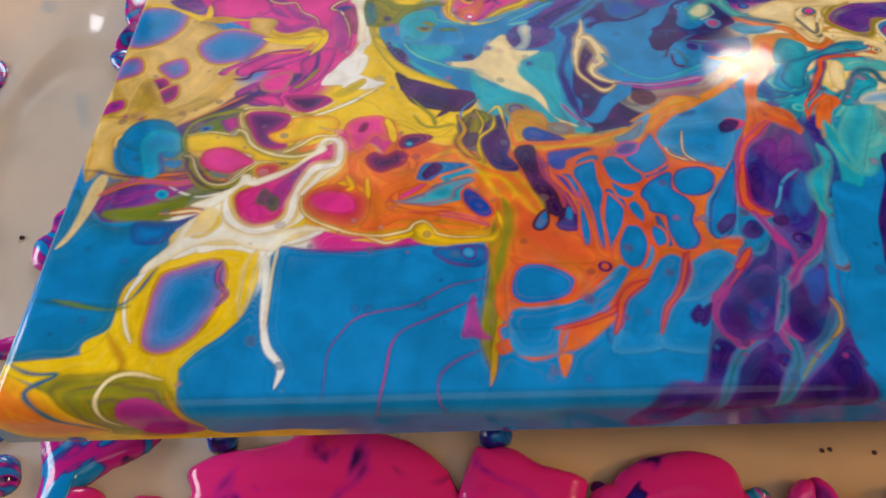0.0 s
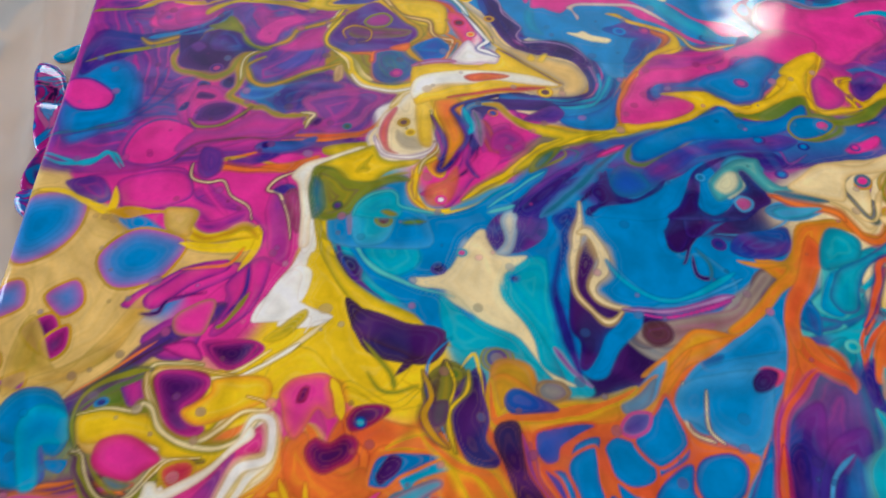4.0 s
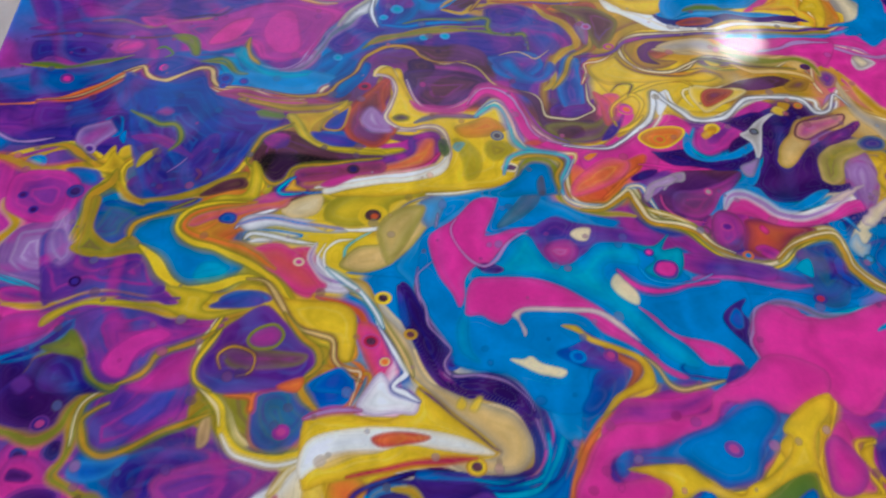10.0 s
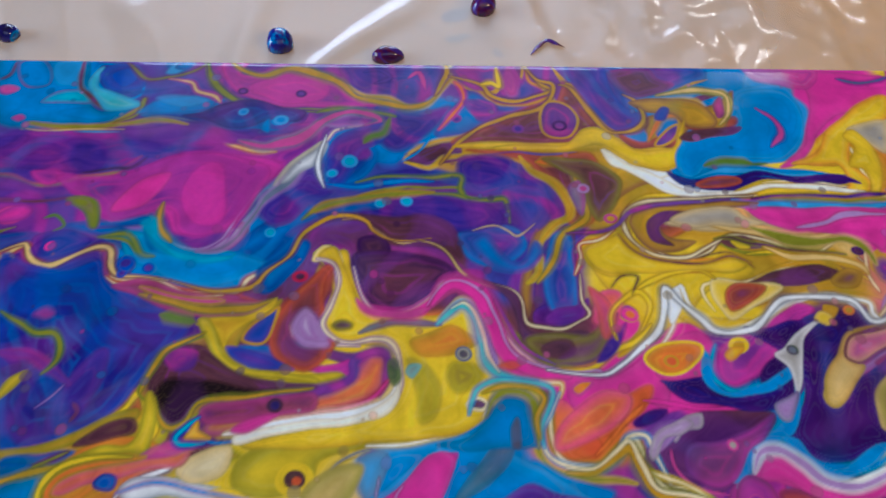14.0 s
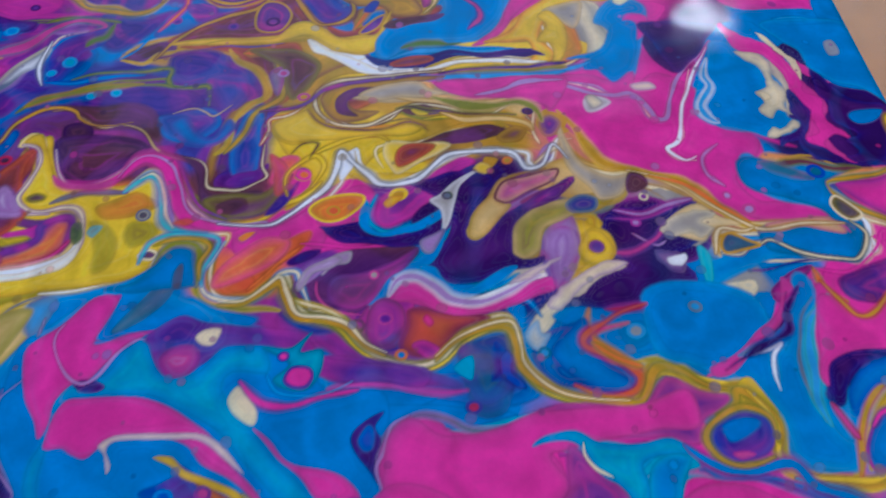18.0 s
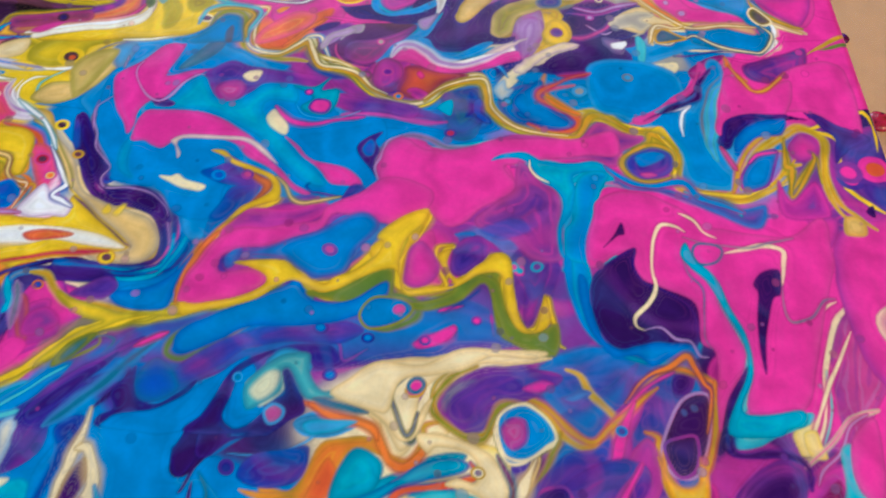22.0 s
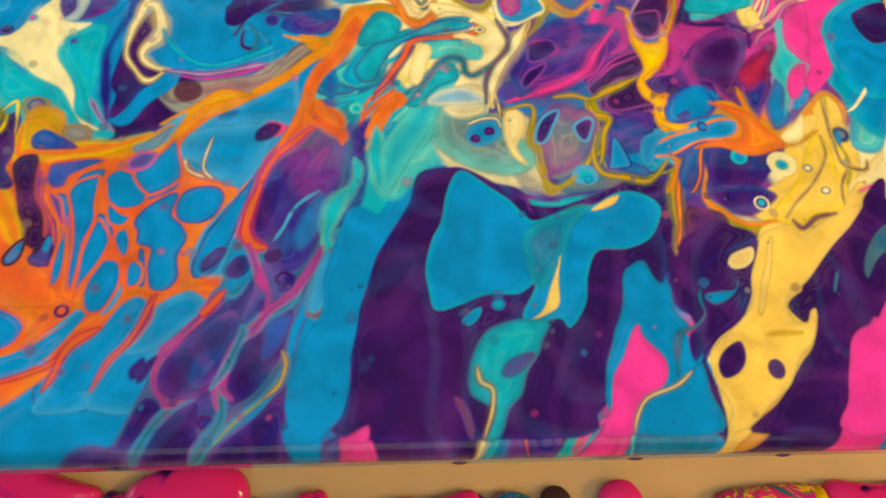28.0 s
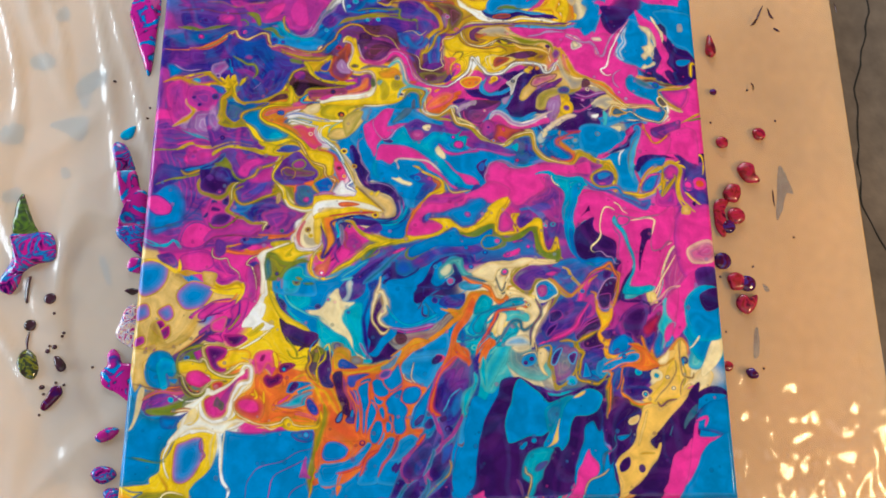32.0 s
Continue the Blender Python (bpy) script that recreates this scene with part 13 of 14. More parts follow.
# ---- paint that ran off on to the plastic ----
def marbled(name, pots, scale=70.0, rough=0.12, bend=2.5, seed=0.0):
    """Wet paint of several colours drawn out into each other."""
    m = bpy.data.materials.new(name)
    m.use_nodes = True
    nt = m.node_tree
    b = nt.nodes["Principled BSDF"]
    geo, n1, ramp = nt.nodes.new("ShaderNodeNewGeometry"), nt.nodes.new("ShaderNodeTexNoise"), nt.nodes.new("ShaderNodeValToRGB")
    n1.inputs["Scale"].default_value, n1.inputs["Detail"].default_value, n1.inputs["Distortion"].default_value = scale, 2.5, bend
    off = nt.nodes.new("ShaderNodeVectorMath")
    off.inputs[1].default_value = (seed, seed * 1.7, 0)
    nt.links.new(geo.outputs["Position"], off.inputs[0])
    nt.links.new(off.outputs[0], n1.inputs["Vector"])
    el = ramp.color_ramp.elements
    while len(el) < len(pots):
        el.new(0.5)
    for e, (p, c) in zip(el, pots):
        e.position, e.color = p, (*POTS[c].tolist(), 1)
    nt.links.new(n1.outputs[0], ramp.inputs[0])
    nt.links.new(ramp.outputs[0], b.inputs["Base Color"])
    b.inputs["Roughness"].default_value, b.inputs["Specular IOR Level"].default_value = rough, 0.5
    return m


POTS.update({k: np.array(srgb(h), np.float32) for k, h in {"magenta": "c41f8c", "hot": "e0257f", "wine": "5a1030", "soot": "3a2a26", "pine": "3b4a34", "ink": "241a4c", "brick": "a02a2c", "sage": "7c8a80"}.items()})
MAGENTA = marbled("magenta_blue_paint", ((0.40, "blue"), (0.43, "violet"), (0.47, "magenta"), (0.60, "magenta"), (0.64, "plum"), (0.68, "blue")), 55)
SWIRL = marbled("violet_blue_paint", ((0.36, "magenta"), (0.42, "violet"), (0.47, "blue"), (0.52, "violet"), (0.57, "magenta"), (0.64, "plum")), 60, bend=4)
PINKPOOL = marbled("bright_pink_paint", ((0.27, "navy"), (0.34, "plum"), (0.39, "hot"), (0.60, "hot"), (0.66, "magenta"), (0.74, "plum")), 42, bend=1.8)
WHITEPINK = marbled("white_pink_paint", ((0.40, "magenta"), (0.45, "cream"), (0.52, "lilac"), (0.58, "white"), (0.63, "violet")), 130, bend=4)
CARNIVAL = marbled("many_coloured_paint", ((0.36, "teal"), (0.42, "crimson"), (0.47, "hot"), (0.52, "hot"), (0.55, "yellow"), (0.60, "green"), (0.65, "magenta")), 75, bend=4)
REDPAINT = marbled("red_paint", ((0.32, "wine"), (0.45, "brick"), (0.55, "crimson"), (0.68, "wine")), 90, 0.25)
PLUMPAINT = marbled("plum_paint", ((0.35, "plum"), (0.5, "wine"), (0.62, "violet"), (0.75, "plum")), 90, 0.08)
NAVYPAINT = marbled("dark_blue_paint", ((0.35, "ink"), (0.48, "navy"), (0.56, "blue"), (0.66, "plum")), 70, 0.08)
SKYPAINT = marbled("blue_paint", ((0.3, "blue"), (0.7, "cyan")), 60)
TEALPAINT = marbled("teal_paint", ((0.38, "teal"), (0.48, "blue"), (0.54, "magenta"), (0.64, "teal")), 80)
GREENPAINT = marbled("dark_green_paint", ((0.35, "pine"), (0.5, "green"), (0.6, "pine"), (0.7, "wine")), 60)
OLIVEPAINT = marbled("olive_paint", ((0.35, "soot"), (0.5, "pine"), (0.6, "olive"), (0.7, "soot")), 80, bend=5)
BROWNPAINT = marbled("dark_brown_paint", ((0.35, "soot"), (0.55, "umber"), (0.7, "soot")), 120)
YELLOWPAINT = marbled("yellow_paint", ((0.4, "yellow"), (0.6, "gold")), 80)


def stain_material(name, pot, much):
    m = marbled(name, ((0.3, pot), (0.7, "grey")), 50, 0.5)
    nt = m.node_tree
    clear, mix = nt.nodes.new("ShaderNodeBsdfTransparent"), nt.nodes.new("ShaderNodeMixShader")
    mix.inputs[0].default_value = much
    nt.links.new(clear.outputs[0], mix.inputs[1])
    nt.links.new(nt.nodes["Principled BSDF"].outputs[0], mix.inputs[2])
    nt.links.new(mix.outputs[0], nt.nodes["Material Output"].inputs[0])
    return m


GREYSTAIN = stain_material("grey_stain", "sage", 0.34)
PINKSTAIN = stain_material("pink_brown_stain", "brown", 0.35)


def domed(line, high, base=0.0002, rings=7):
    """A drop of paint: its outline drawn in, ring by ring, to a rounded top."""
    bm = bmesh.new()
    mid = line.mean(0)
    n = len(line)
    loops = []
    for k in range(rings):
        a = k / (rings - 0.5) * math.pi / 2
        s, z = math.cos(a), math.sin(a)
        loops.append([bm.verts.new(((mid[0] + (x - mid[0]) * (0.12 + 0.88 * s)) / 1000, (mid[1] + (y - mid[1]) * (0.12 + 0.88 * s)) / 1000, base + high / 1000 * z ** 0.8)) for x, y in line])
    for a, b in zip(loops[:-1], loops[1:]):
        for i in range(n):
            bm.faces.new((a[i], a[(i + 1) % n], b[(i + 1) % n], b[i]))
    bm.faces.new(loops[-1])
    bm.faces.new(loops[0][::-1])
    if base > 0:
        for v in bm.verts:
            v.co.z += wrinkle(v.co.x, v.co.y)
    bmesh.ops.recalc_face_normals(bm, faces=bm.faces)
    return bm


def uneven(line, much=0.25):
    return np.array([(x + much * noise.noise(Vector((x * 0.4, y * 0.4, 3))), y + much * noise.noise(Vector((x * 0.4, y * 0.4, 9)))) for x, y in line])


def puddle(name, mat, high, label, *xy):
    line = uneven(smooth(xy, True))
    tagged(part(name, domed(line, high), mat), label, "paint puddle" if name == "paint_puddle" else "paint streak", group="spilt paint")


def drop(name, mat, x, y, r, label):
    a = np.linspace(0, 2 * math.pi, 24, endpoint=False)
    line = uneven(np.stack([x + r * np.cos(a), y + r * 0.95 * np.sin(a)], 1), 0.2 * min(1, r / 2))
    tagged(part(name, domed(line, 0.7 * r if r < 2 else 0.4 * r, rings=6), mat), label, "paint drop", group="spilt paint")


def stain(mat, label, *xy):
    tagged(part("paint_stain", domed(uneven(smooth(xy, True), 0.5), 0.15, -0.0012, 3), mat), label, "stain", group="old stains")


def thread(name, mat, width, label, *xy):
    line = smooth(xy, False)
    d = np.gradient(line, axis=0)
    d /= np.linalg.norm(d, axis=1)[:, None] + 1e-9
    side = np.stack([-d[:, 1], d[:, 0]], 1) * (width / 2 * np.sin(np.linspace(0.35, math.pi - 0.2, len(line))))[:, None]
    tagged(part(name, domed(np.vstack([line + side, (line - side)[::-1]]), 0.7, rings=4), mat), label, "paint streak", group="spilt paint")


puddle("paint_puddle", MAGENTA, 2.2, "magenta and blue paint dripped beside the canvas", -34.4, 285, -30.6, 298.6, -18, 299.2, -15.9, 282.8, -16.9, 271, -17.7, 248.9, -19.7, 242.4, -24.1, 253.5, -30.4, 271.2)
puddle("paint_puddle", SKYPAINT, 1.2, "small blue drip of wet paint", -31.7, 202.9, -29.5, 206.9, -23.9, 209.6, -24.6, 202.7, -28.9, 200.4)
puddle("paint_puddle", SWIRL, 3, "swirled violet and blue paint puddle", -35, 194.2, -31.9, 198.6, -26.8, 195.9, -23.2, 187.9, -21.3, 181.9, -25.7, 180.4, -30.1, 180.3, -32.3, 185.8)
puddle("paint_puddle", MAGENTA, 3, "striped magenta and plum paint puddle", -30.1, 180.3, -21.3, 181.9, -17.1, 170.6, -13, 167.2, -12.5, 148.5, -26.9, 147.6, -23.9, 155.7, -27.4, 165.2, -29.2, 173.7)
puddle("paint_puddle", SWIRL, 2.6, "plum and blue paint puddle", -26.9, 147.6, -12.8, 148.5, -12.8, 131.1, -16.7, 132.4, -22.8, 137.6, -27.6, 142.2)
puddle("paint_puddle", MAGENTA, 2, "magenta drip of wet paint", -20.9, 125.1, -18.3, 129.7, -12.6, 128.5, -12.5, 121.3, -18.7, 121.5)
puddle("paint_puddle", BROWNPAINT, 0.8, "dark thin drip of paint", -20.8, 110.8, -16.6, 112.1, -12.8, 110.9, -15.6, 108.3, -18.2, 108.9)
puddle("paint_puddle", WHITEPINK, 2.4, "white and pink swirled paint puddle", -19.1, 99.9, -14.5, 103.2, -10.2, 96.2, -9.8, 78.9, -18.5, 81.1, -22.9, 86.1, -20.9, 93)
puddle("paint_puddle", MAGENTA, 3, "magenta puddle with a pale swirl", -26.3, 74.9, -23.6, 78.3, -19.7, 74.9, -18.1, 70.6, -11.2, 68.1, -9.5, 49.3, -20, 54.5, -26.9, 57.8, -28.8, 65.1, -25.7, 69.4)
puddle("paint_puddle", MAGENTA, 2.6, "magenta drop of wet paint", -26.8, 31.7, -22.8, 35.8, -17.6, 36, -15.9, 33.7, -19.9, 29.6, -24.7, 28.5)
puddle("paint_puddle", SWIRL, 2.8, "blue and magenta drop of wet paint", -27.4, 12.7, -24.3, 16.3, -17.3, 15.4, -14.6, 11.3, -20.5, 7.2, -25.3, 9.2)
puddle("paint_puddle", GREENPAINT, 2.6, "dark green paint blob on the plastic", -84.3, 152.2, -83.7, 161.2, -81.2, 165.7, -77.8, 158.7, -73.5, 149, -70.3, 142.8, -76.7, 140.7, -83, 142.2)
puddle("paint_puddle", SWIRL, 3, "violet and blue paint blob on the plastic", -83.8, 141.2, -73.4, 143.4, -63.6, 142.9, -59.2, 134.4, -59.9, 127.2, -68.1, 125.1, -74.9, 119.2, -77.4, 113.1, -81.5, 107.7, -88.6, 112.1, -85.6, 120.4, -81.5, 130.1)
puddle("paint_streak", BROWNPAINT, 1, "dark streak of paint on the plastic", -72.6, 103.3, -73.4, 110, -71.4, 117.4, -69.8, 116.7, -70.9, 109.1, -71.1, 103.7)
drop("paint_drop", BROWNPAINT, -58.8, 105.4, 3.3, "dark brown paint drop on the plastic")
drop("paint_drop", BROWNPAINT, -68.6, 90.8, 3.3, "dark brown paint drop on the plastic")
thread("paint_thread", BROWNPAINT, 1.5, "thin thread of dark paint", -68.7, 87.1, -69.2, 81.6, -68, 76.7)
puddle("paint_puddle", OLIVEPAINT, 2.8, "olive and black paint blob on the plastic", -71.7, 73.6, -68.7, 77.9, -63.6, 74.2, -60.9, 66.6, -62.6, 61.5, -67.5, 63.3, -71, 68.1)
puddle("paint_puddle", BROWNPAINT, 2, "dark plum drop of paint", -53.5, 73.6, -50.5, 73.6, -47.1, 69.7, -47, 66.3, -50.2, 65.7, -52.7, 69.7)
puddle("paint_puddle", PLUMPAINT, 2.2, "long plum paint drop on the plastic", -57.2, 46.6, -54.5, 52.5, -52.7, 57.3, -48.7, 58.2, -46.8, 54.3, -49.5, 50.1, -54.2, 45.1)
drop("paint_drop", BROWNPAINT, -57.4, 76.7, 1.4, "small dark speck of paint")
drop("paint_drop", BROWNPAINT, -53.8, 78.8, 1.4, "small dark speck of paint")
drop("paint_drop", BROWNPAINT, -57.7, 57.3, 1.4, "small dark speck of paint")
drop("paint_drop", BROWNPAINT, -56.6, 79.4, 0.8, "tiny dark speck of paint")
drop("paint_drop", BROWNPAINT, -46.7, 58.5, 0.8, "tiny dark speck of paint")
drop("paint_drop", BROWNPAINT, -51, 59.7, 0.8, "tiny dark speck of paint")
drop("paint_drop", BROWNPAINT, -33.6, 68.1, 0.8, "tiny dark speck of paint")
drop("paint_drop", BROWNPAINT, -50, 86.6, 0.8, "tiny dark speck of paint")
drop("paint_drop", BROWNPAINT, -50.6, 84.7, 0.8, "tiny dark speck of paint")
drop("paint_drop", BROWNPAINT, -57.9, 42.8, 0.8, "tiny dark speck of paint")
drop("paint_drop", BROWNPAINT, -16.5, 221.4, 0.8, "tiny dark speck of paint")
drop("paint_drop", BROWNPAINT, -17.2, 214.5, 0.8, "tiny dark speck of paint")
drop("paint_drop", BROWNPAINT, -38.1, 237.6, 0.9, "tiny dark speck of paint")
drop("paint_drop", BROWNPAINT, -55.7, 97.2, 0.8, "tiny dark speck of paint")
drop("paint_drop", BROWNPAINT, -56.4, 53.7, 0.8, "tiny dark speck of paint")
stain(GREYSTAIN, "faint grey green stain under the plastic", -79.1, 283.5, -74.3, 288.4, -70.5, 284, -71.9, 278.5, -77.1, 278.2)
stain(GREYSTAIN, "faint grey stain under the plastic", -89.7, 252.6, -81.1, 256.7, -75.2, 251.3, -79.8, 245.6, -87.6, 246)
stain(GREYSTAIN, "grey blue stain under the plastic", -74.2, 210.1, -60.7, 215.2, -53, 215.1, -52.5, 205.1, -56.4, 200, -64.7, 205.4)
stain(GREYSTAIN, "faint grey stain under the plastic", -64.6, 182.9, -60.2, 183, -58.4, 178.2, -62.6, 176.7)
stain(GREYSTAIN, "faint green stain under the plastic", -100.4, 207.8, -89.3, 209.6, -88.5, 198.3, -99.1, 198)
stain(GREYSTAIN, "faint grey stain under the plastic", -37.4, 129.5, -33.7, 128.9, -29.2, 115.2, -31.7, 115.2)
stain(GREYSTAIN, "faint grey stain under the plastic", -62.3, 235.2, -56.6, 242.8, -47.3, 246.9, -44.5, 239.6, -52.2, 231.9, -54.2, 220.8, -57.9, 224.3)
stain(GREYSTAIN, "faint grey stain under the plastic", -94.9, 167.1, -86.1, 170.7, -84, 163.9, -92.3, 161.7)
puddle("paint_puddle", REDPAINT, 3, "red drip of wet paint beside the canvas", 334.4, 274.9, 337.5, 286.7, 340.4, 281, 341.2, 272.7, 337.1, 270.5)
drop("paint_drop", PLUMPAINT, 336.9, 245.3, 2.4, "dark magenta drip beside the canvas")
drop("paint_drop", REDPAINT, 339.5, 210.4, 4.2, "round red bead of wet paint on the plastic")
drop("paint_drop", REDPAINT, 364.9, 217, 4.5, "round red bead of wet paint on the plastic")
puddle("paint_puddle", REDPAINT, 3, "red paint drop with a drawn-out tip", 347.3, 192.3, 352.4, 197.4, 358.2, 195.6, 359, 189.5, 361.4, 184.3, 352.4, 184.1)
puddle("paint_puddle", REDPAINT, 3, "round red bead of wet paint on the plastic", 336.3, 176.2, 341, 182.3, 346.9, 181.7, 348.2, 176.5, 345, 170.5, 338.4, 171.4)
drop("paint_drop", REDPAINT, 343.6, 161.6, 5.8, "round red bead of wet paint on the plastic")
drop("paint_drop", PLUMPAINT, 337.8, 154.5, 4.6, "round red bead of wet paint on the plastic")
drop("paint_drop", PLUMPAINT, 331.8, 132.5, 5.6, "dark red bead of wet paint")
puddle("paint_puddle", REDPAINT, 2.5, "flat red drop of paint", 333.7, 122.6, 338.7, 125.5, 344.2, 122.7, 343.4, 115.7, 336.8, 114.3, 334.3, 118.4)
drop("paint_drop", PLUMPAINT, 346.2, 118.5, 5.3, "dark plum drop of paint")
puddle("paint_puddle", REDPAINT, 2.2, "bright red paint drop with lobes", 337.8, 107, 341.5, 111.9, 346.4, 110.2, 351.6, 111.6, 350.1, 105.3, 345.2, 99.8, 339.7, 101.8)
puddle("paint_puddle", REDPAINT, 1.2, "thin red smear beside the canvas", 330.1, 169.4, 334.8, 172.5, 339.9, 171.1, 336.5, 167.3, 337, 157.8, 335.2, 147.6, 330.5, 151.8, 329.2, 160.2)
drop("paint_drop", REDPAINT, 328.4, 68.7, 3.3, "red bead of wet paint by the canvas edge")
puddle("paint_puddle", PLUMPAINT, 2.6, "dark plum bead of wet paint", 339, 66.1, 343, 67.7, 346.4, 64.1, 344.4, 61.1, 340.3, 62.5)
thread("paint_thread", BROWNPAINT, 1.3, "dark curled mark on the plastic", 378.5, 310.7, 375.5, 305.4, 371.4, 297.5, 367.9, 294.8)
thread("paint_thread", BROWNPAINT, 0.9, "dark thin mark on the plastic", 381.5, 309.1, 382.4, 303.2, 384.9, 300.7)
thread("paint_thread", BROWNPAINT, 1.5, "dark short mark on the plastic", 384.1, 293.9, 386, 292.7, 388.2, 291.5)
thread("paint_thread", BROWNPAINT, 0.9, "dark thin mark on the plastic", 363.2, 252.8, 364.8, 250.4, 364.5, 247.2)
thread("paint_thread", BROWNPAINT, 0.8, "dark thin mark on the plastic", 369.5, 179.2, 369.5, 173.2, 369.6, 168)
thread("paint_thread", BROWNPAINT, 0.9, "dark thin mark on the plastic", 429.9, 315.5, 430.6, 311.6, 430.9, 308.1)
drop("paint_drop", BROWNPAINT, 360.2, 247.4, 0.8, "tiny dark speck on the plastic")
drop("paint_drop", BROWNPAINT, 377.1, 226.5, 0.8, "tiny dark speck on the plastic")
drop("paint_drop", BROWNPAINT, 379.8, 148.3, 0.8, "tiny dark speck on the plastic")
drop("paint_drop", BROWNPAINT, 333.2, 223.8, 0.8, "tiny dark speck on the plastic")
drop("paint_drop", BROWNPAINT, 350.7, 129.2, 0.8, "tiny dark speck on the plastic")
drop("paint_drop", BROWNPAINT, 329.5, 89.1, 0.7, "tiny dark speck on the plastic")
drop("paint_drop", BROWNPAINT, 329.4, 122.6, 0.7, "tiny dark speck on the plastic")
drop("paint_drop", BROWNPAINT, 350.7, 67.4, 0.8, "tiny dark speck on the plastic")
stain(PINKSTAIN, "faint pink brown smear on the plastic", 376.1, 193, 378.7, 196.2, 382.1, 187.1, 384.7, 177.3, 380.2, 178, 375.7, 165.9, 371.2, 159.9, 373, 174)
stain(PINKSTAIN, "faint brown smear on the plastic", 357.4, 118.7, 360.2, 117.3, 361.3, 114.1, 358.4, 114.5)
stain(PINKSTAIN, "faint brown smear on the plastic", 348.4, 89.9, 351.3, 90.6, 350.3, 76.4, 346.5, 74.1)
puddle("paint_puddle", NAVYPAINT, 5, "dark blue bead of wet paint behind the canvas", 71.8, 353.4, 72.7, 357.9, 76, 359, 79.1, 357.9, 80.6, 354.6, 80, 350.8, 76.4, 349.1, 73.3, 350.2)
puddle("paint_puddle", PLUMPAINT, 5, "violet bead of wet paint behind the canvas", 140.6, 372.7, 142.3, 376.4, 146, 377.7, 149.2, 375.9, 149.5, 372.3, 147, 369.2, 142.5, 369.1)
puddle("paint_puddle", NAVYPAINT, 4, "dark plum bead of wet paint behind the canvas", -16.4, 355.2, -14.6, 358.4, -11, 358.8, -8.8, 356, -10.2, 352.9, -14, 352.6)
puddle("paint_puddle", PLUMPAINT, 4, "violet bead of wet paint close behind the canvas", 106.8, 348, 109.4, 351, 114, 351.2, 117.6, 348.6, 114.6, 345.6, 109, 345.4)
stain(PINKSTAIN, "faint tan stain on the plastic", 130.2, 370.8, 133.2, 373.8, 139.2, 374.5, 139.2, 369.7, 132.1, 367.8)
stain(GREYSTAIN, "small grey spot on the plastic", 122.3, 365.9, 124.2, 367.1, 124.6, 365.9)
stain(GREYSTAIN, "small grey smear on the plastic", 131.5, 359.7, 136.1, 362, 140.4, 361.5, 138, 359.2, 133.3, 358)
thread("paint_thread", PLUMPAINT, 1, "thin curved thread of plum paint", 160, 349.8, 162.8, 353.8, 167.3, 356.1, 172, 353.8)
stain(PINKSTAIN, "small pink smear on the plastic", 147.6, 354.7, 149.6, 355.3, 151, 351.4, 149, 351.4)
puddle("paint_puddle", SWIRL, 4, "blue and magenta paint blob by the canvas corner", -20.2, 2.9, -18.5, 5.1, -13.5, 5, -10.9, 1.7, -10.9, -2, -14.1, -3.9, -17.8, -2.1)
puddle("paint_puddle", MAGENTA, 4, "magenta and blue paint pool running out from under the canvas", -7.9, 10.1, 3.4, 11.4, 17, 10.5, 15.1, 5.8, 7.4, 0.7, 2.7, -4.1, 1.9, -9.7, -5.2, -9.5, -5.8, 0)
puddle("paint_puddle", NAVYPAINT, 5, "dark blue paint drip below the canvas edge", 28.1, 10.7, 34, 10.6, 34.5, 5.8, 29, 5.4)
puddle("paint_puddle", PINKPOOL, 4, "broad bright pink paint pool in front of the canvas", 25, 1.4, 32.6, 5.1, 42.5, 6.4, 52.5, 9.6, 64.1, 9.3, 76, 5.5, 83.4, -2.7, 82.1, -15.3, 29.7, -13.8, 26.4, -3.3)
puddle("paint_puddle", NAVYPAINT, 5, "dark blue bead of wet paint at the canvas edge", 89.8, 7.5, 91.3, 9.6, 95, 9.8, 97.4, 8.1, 97, 5.7, 93.7, 4.2, 90.7, 4.6)
puddle("paint_puddle", PINKPOOL, 4.5, "bright pink paint pool drawn up to a blue bead", 88, 3.1, 91.2, 4.3, 96.3, 4.4, 103.6, 0.1, 111.8, -2.7, 112.8, -5.9, 106.9, -12.6, 84.2, -13.1)
puddle("paint_puddle", PINKPOOL, 5, "domed bright pink paint pool in front of the canvas", 118.2, -4.9, 124, 0.3, 134.8, 2.5, 143.7, 0.5, 146.9, -5.1, 145.2, -17.2, 117.7, -16.4)
drop("paint_drop", PLUMPAINT, 115.4, -5.1, 1.8, "small dark red paint drop")
puddle("paint_puddle", PINKPOOL, 4, "small pink drop of wet paint", 156.8, -7.1, 159.4, -5, 162.1, -5.6, 161.2, -10.7, 155.9, -10.5)
puddle("paint_puddle", TEALPAINT, 3, "teal and plum paint drop", 146.4, -6.9, 150.2, -6, 152.6, -8, 150.4, -10.3, 145.4, -10.2)
drop("paint_drop", BROWNPAINT, 170.1, 2.3, 0.6, "dark speck of paint on the plastic")
drop("paint_drop", BROWNPAINT, 168.1, 2.1, 0.6, "dark speck of paint on the plastic")
drop("paint_drop", BROWNPAINT, 180.3, 1.4, 0.6, "dark speck of paint on the plastic")
puddle("paint_puddle", PINKPOOL, 4, "pink paint pool with a raised finger", 160.1, -8.9, 162, -4.5, 164.9, -5.7, 165.3, -10.2, 174.7, -10, 175, -19.9, 156.9, -19.2)
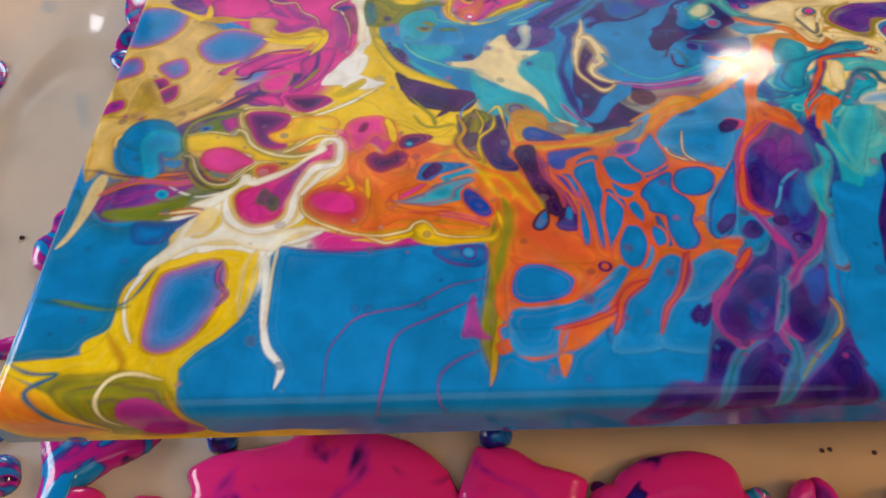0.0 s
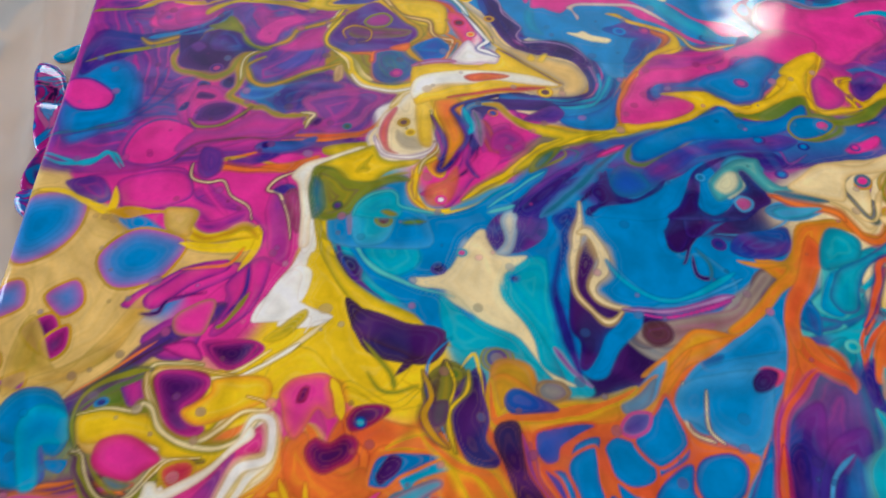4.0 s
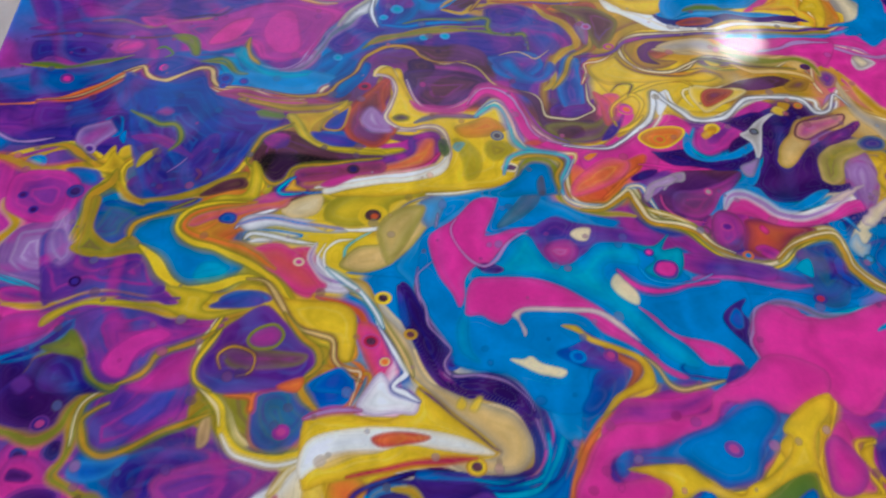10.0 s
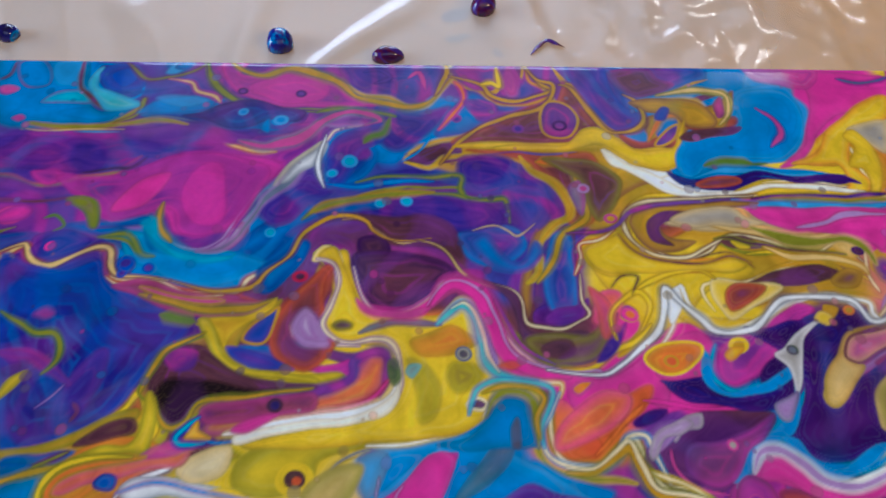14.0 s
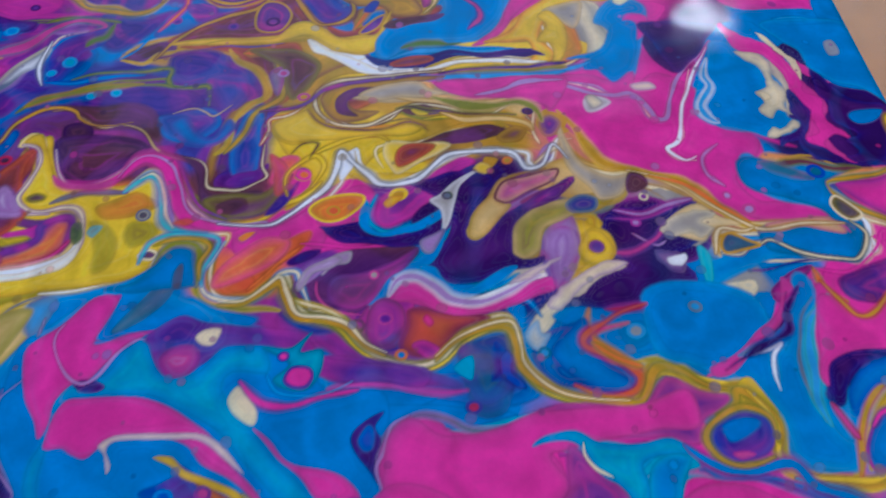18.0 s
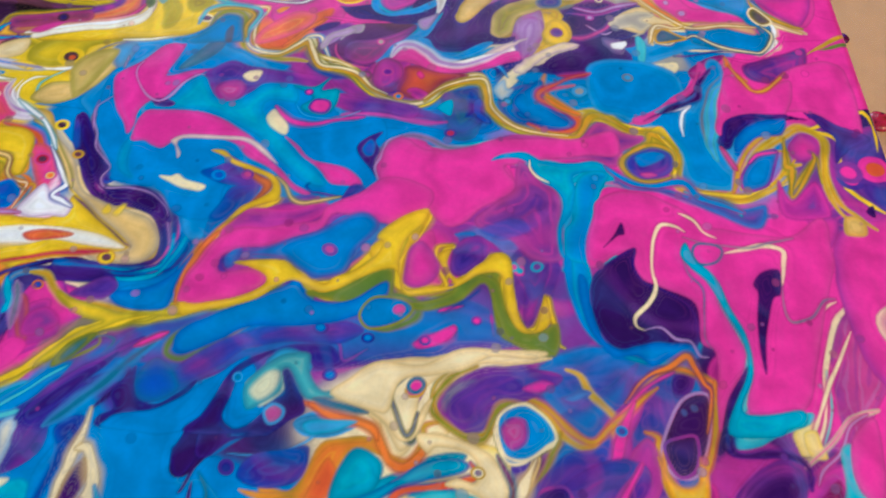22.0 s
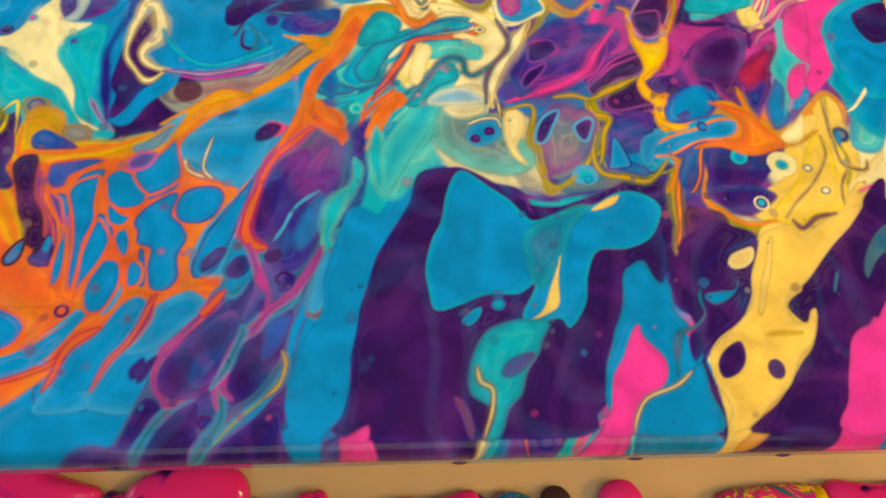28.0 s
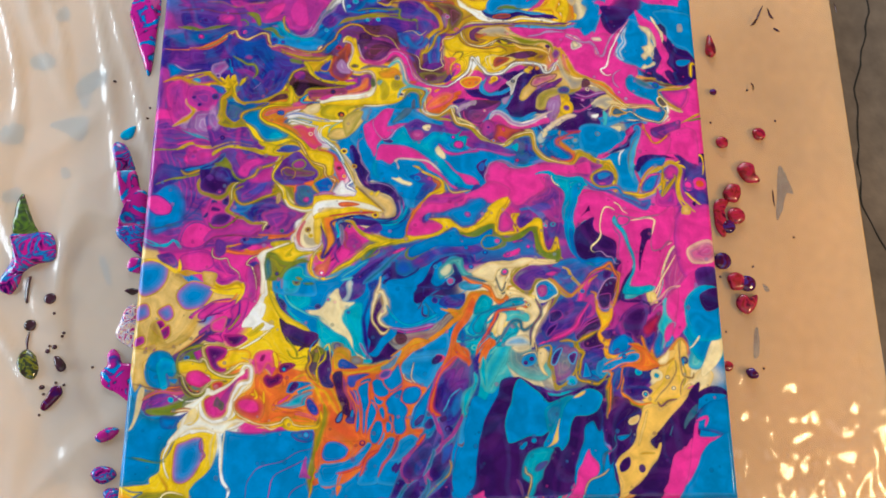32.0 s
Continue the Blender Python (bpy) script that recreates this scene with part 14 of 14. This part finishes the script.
puddle("paint_puddle", PINKPOOL, 4, "pink paint pool in front of the canvas", 178.8, -10.7, 180.7, -6.8, 189.6, -7.1, 198.6, -5.2, 201.4, -10.3, 199.4, -14.7, 194.6, -15.1, 192.4, -23.3, 180.2, -21.5)
drop("paint_drop", PLUMPAINT, 199.3, -9.1, 3.1, "dark red bead on a pink pool")
puddle("paint_puddle", TEALPAINT, 4, "teal and red paint drop", 203.9, -7.1, 210, -6.1, 214, -9.6, 211.5, -15.7, 203.5, -14.9)
drop("paint_drop", BROWNPAINT, 218.5, -8.4, 3.8, "brown red bead of wet paint")
drop("paint_drop", PINKPOOL, 233.9, -8.9, 5.4, "round pink drop of wet paint")
puddle("paint_puddle", PINKPOOL, 4, "pink drop of wet paint", 241.1, -18.2, 244, -11.8, 249.2, -8.6, 253.1, -12.1, 254.1, -22.9, 241.3, -23.8)
drop("paint_drop", BROWNPAINT, 218.9, -17.4, 2.5, "dark drop of wet paint")
puddle("paint_puddle", CARNIVAL, 4, "pink pool swirled with yellow, teal and red", 257.8, -7.8, 271.5, -5.9, 282.3, -6.9, 282.4, -15.4, 278.8, -26.6, 254.5, -25.7, 257.8, -14.6)
puddle("paint_puddle", PINKPOOL, 4, "pink paint pool at the canvas corner", 283.8, -6.9, 296.4, -6.2, 309.5, -6.6, 310.3, -16.4, 308.2, -29.1, 283.3, -28.2)
puddle("paint_puddle", YELLOWPAINT, 3.4, "yellow paint running off the canvas edge", 279.2, -9.6, 282.6, -6.3, 284.8, -9.8, 283.3, -18.3, 278.3, -19.2)
puddle("paint_puddle", PINKPOOL, 3.5, "pink drop of wet paint", -0.6, -3.3, 5.3, -2.4, 8.7, -4.7, 5.7, -9.4, 2, -9.8)
puddle("paint_puddle", PINKPOOL, 4, "pink drop of wet paint", 14.1, -5.4, 18.9, -4, 22.4, -6.8, 22.3, -15.5, 14.2, -15.2)
puddle("paint_puddle", PINKPOOL, 4, "pink paint pool with plum swirls", 113.9, -5.6, 131.1, -5.1, 148.5, -6.8, 154.2, -13.7, 151, -24.5, 113.9, -23)

for dx, dm in ((0.194, PLUMPAINT), (0.2305, PLUMPAINT), (0.288, MAGENTA), (0.094, NAVYPAINT), (0.012, SWIRL), (0.262, PLUMPAINT)):
    hanging_drip(dx, 0.0006, 0.0022, dm)
for dy, dm in ((0.06, SWIRL), (0.10, MAGENTA), (0.15, PLUMPAINT), (0.22, MAGENTA)):
    hanging_drip(0.0008, dy, 0.002, dm)
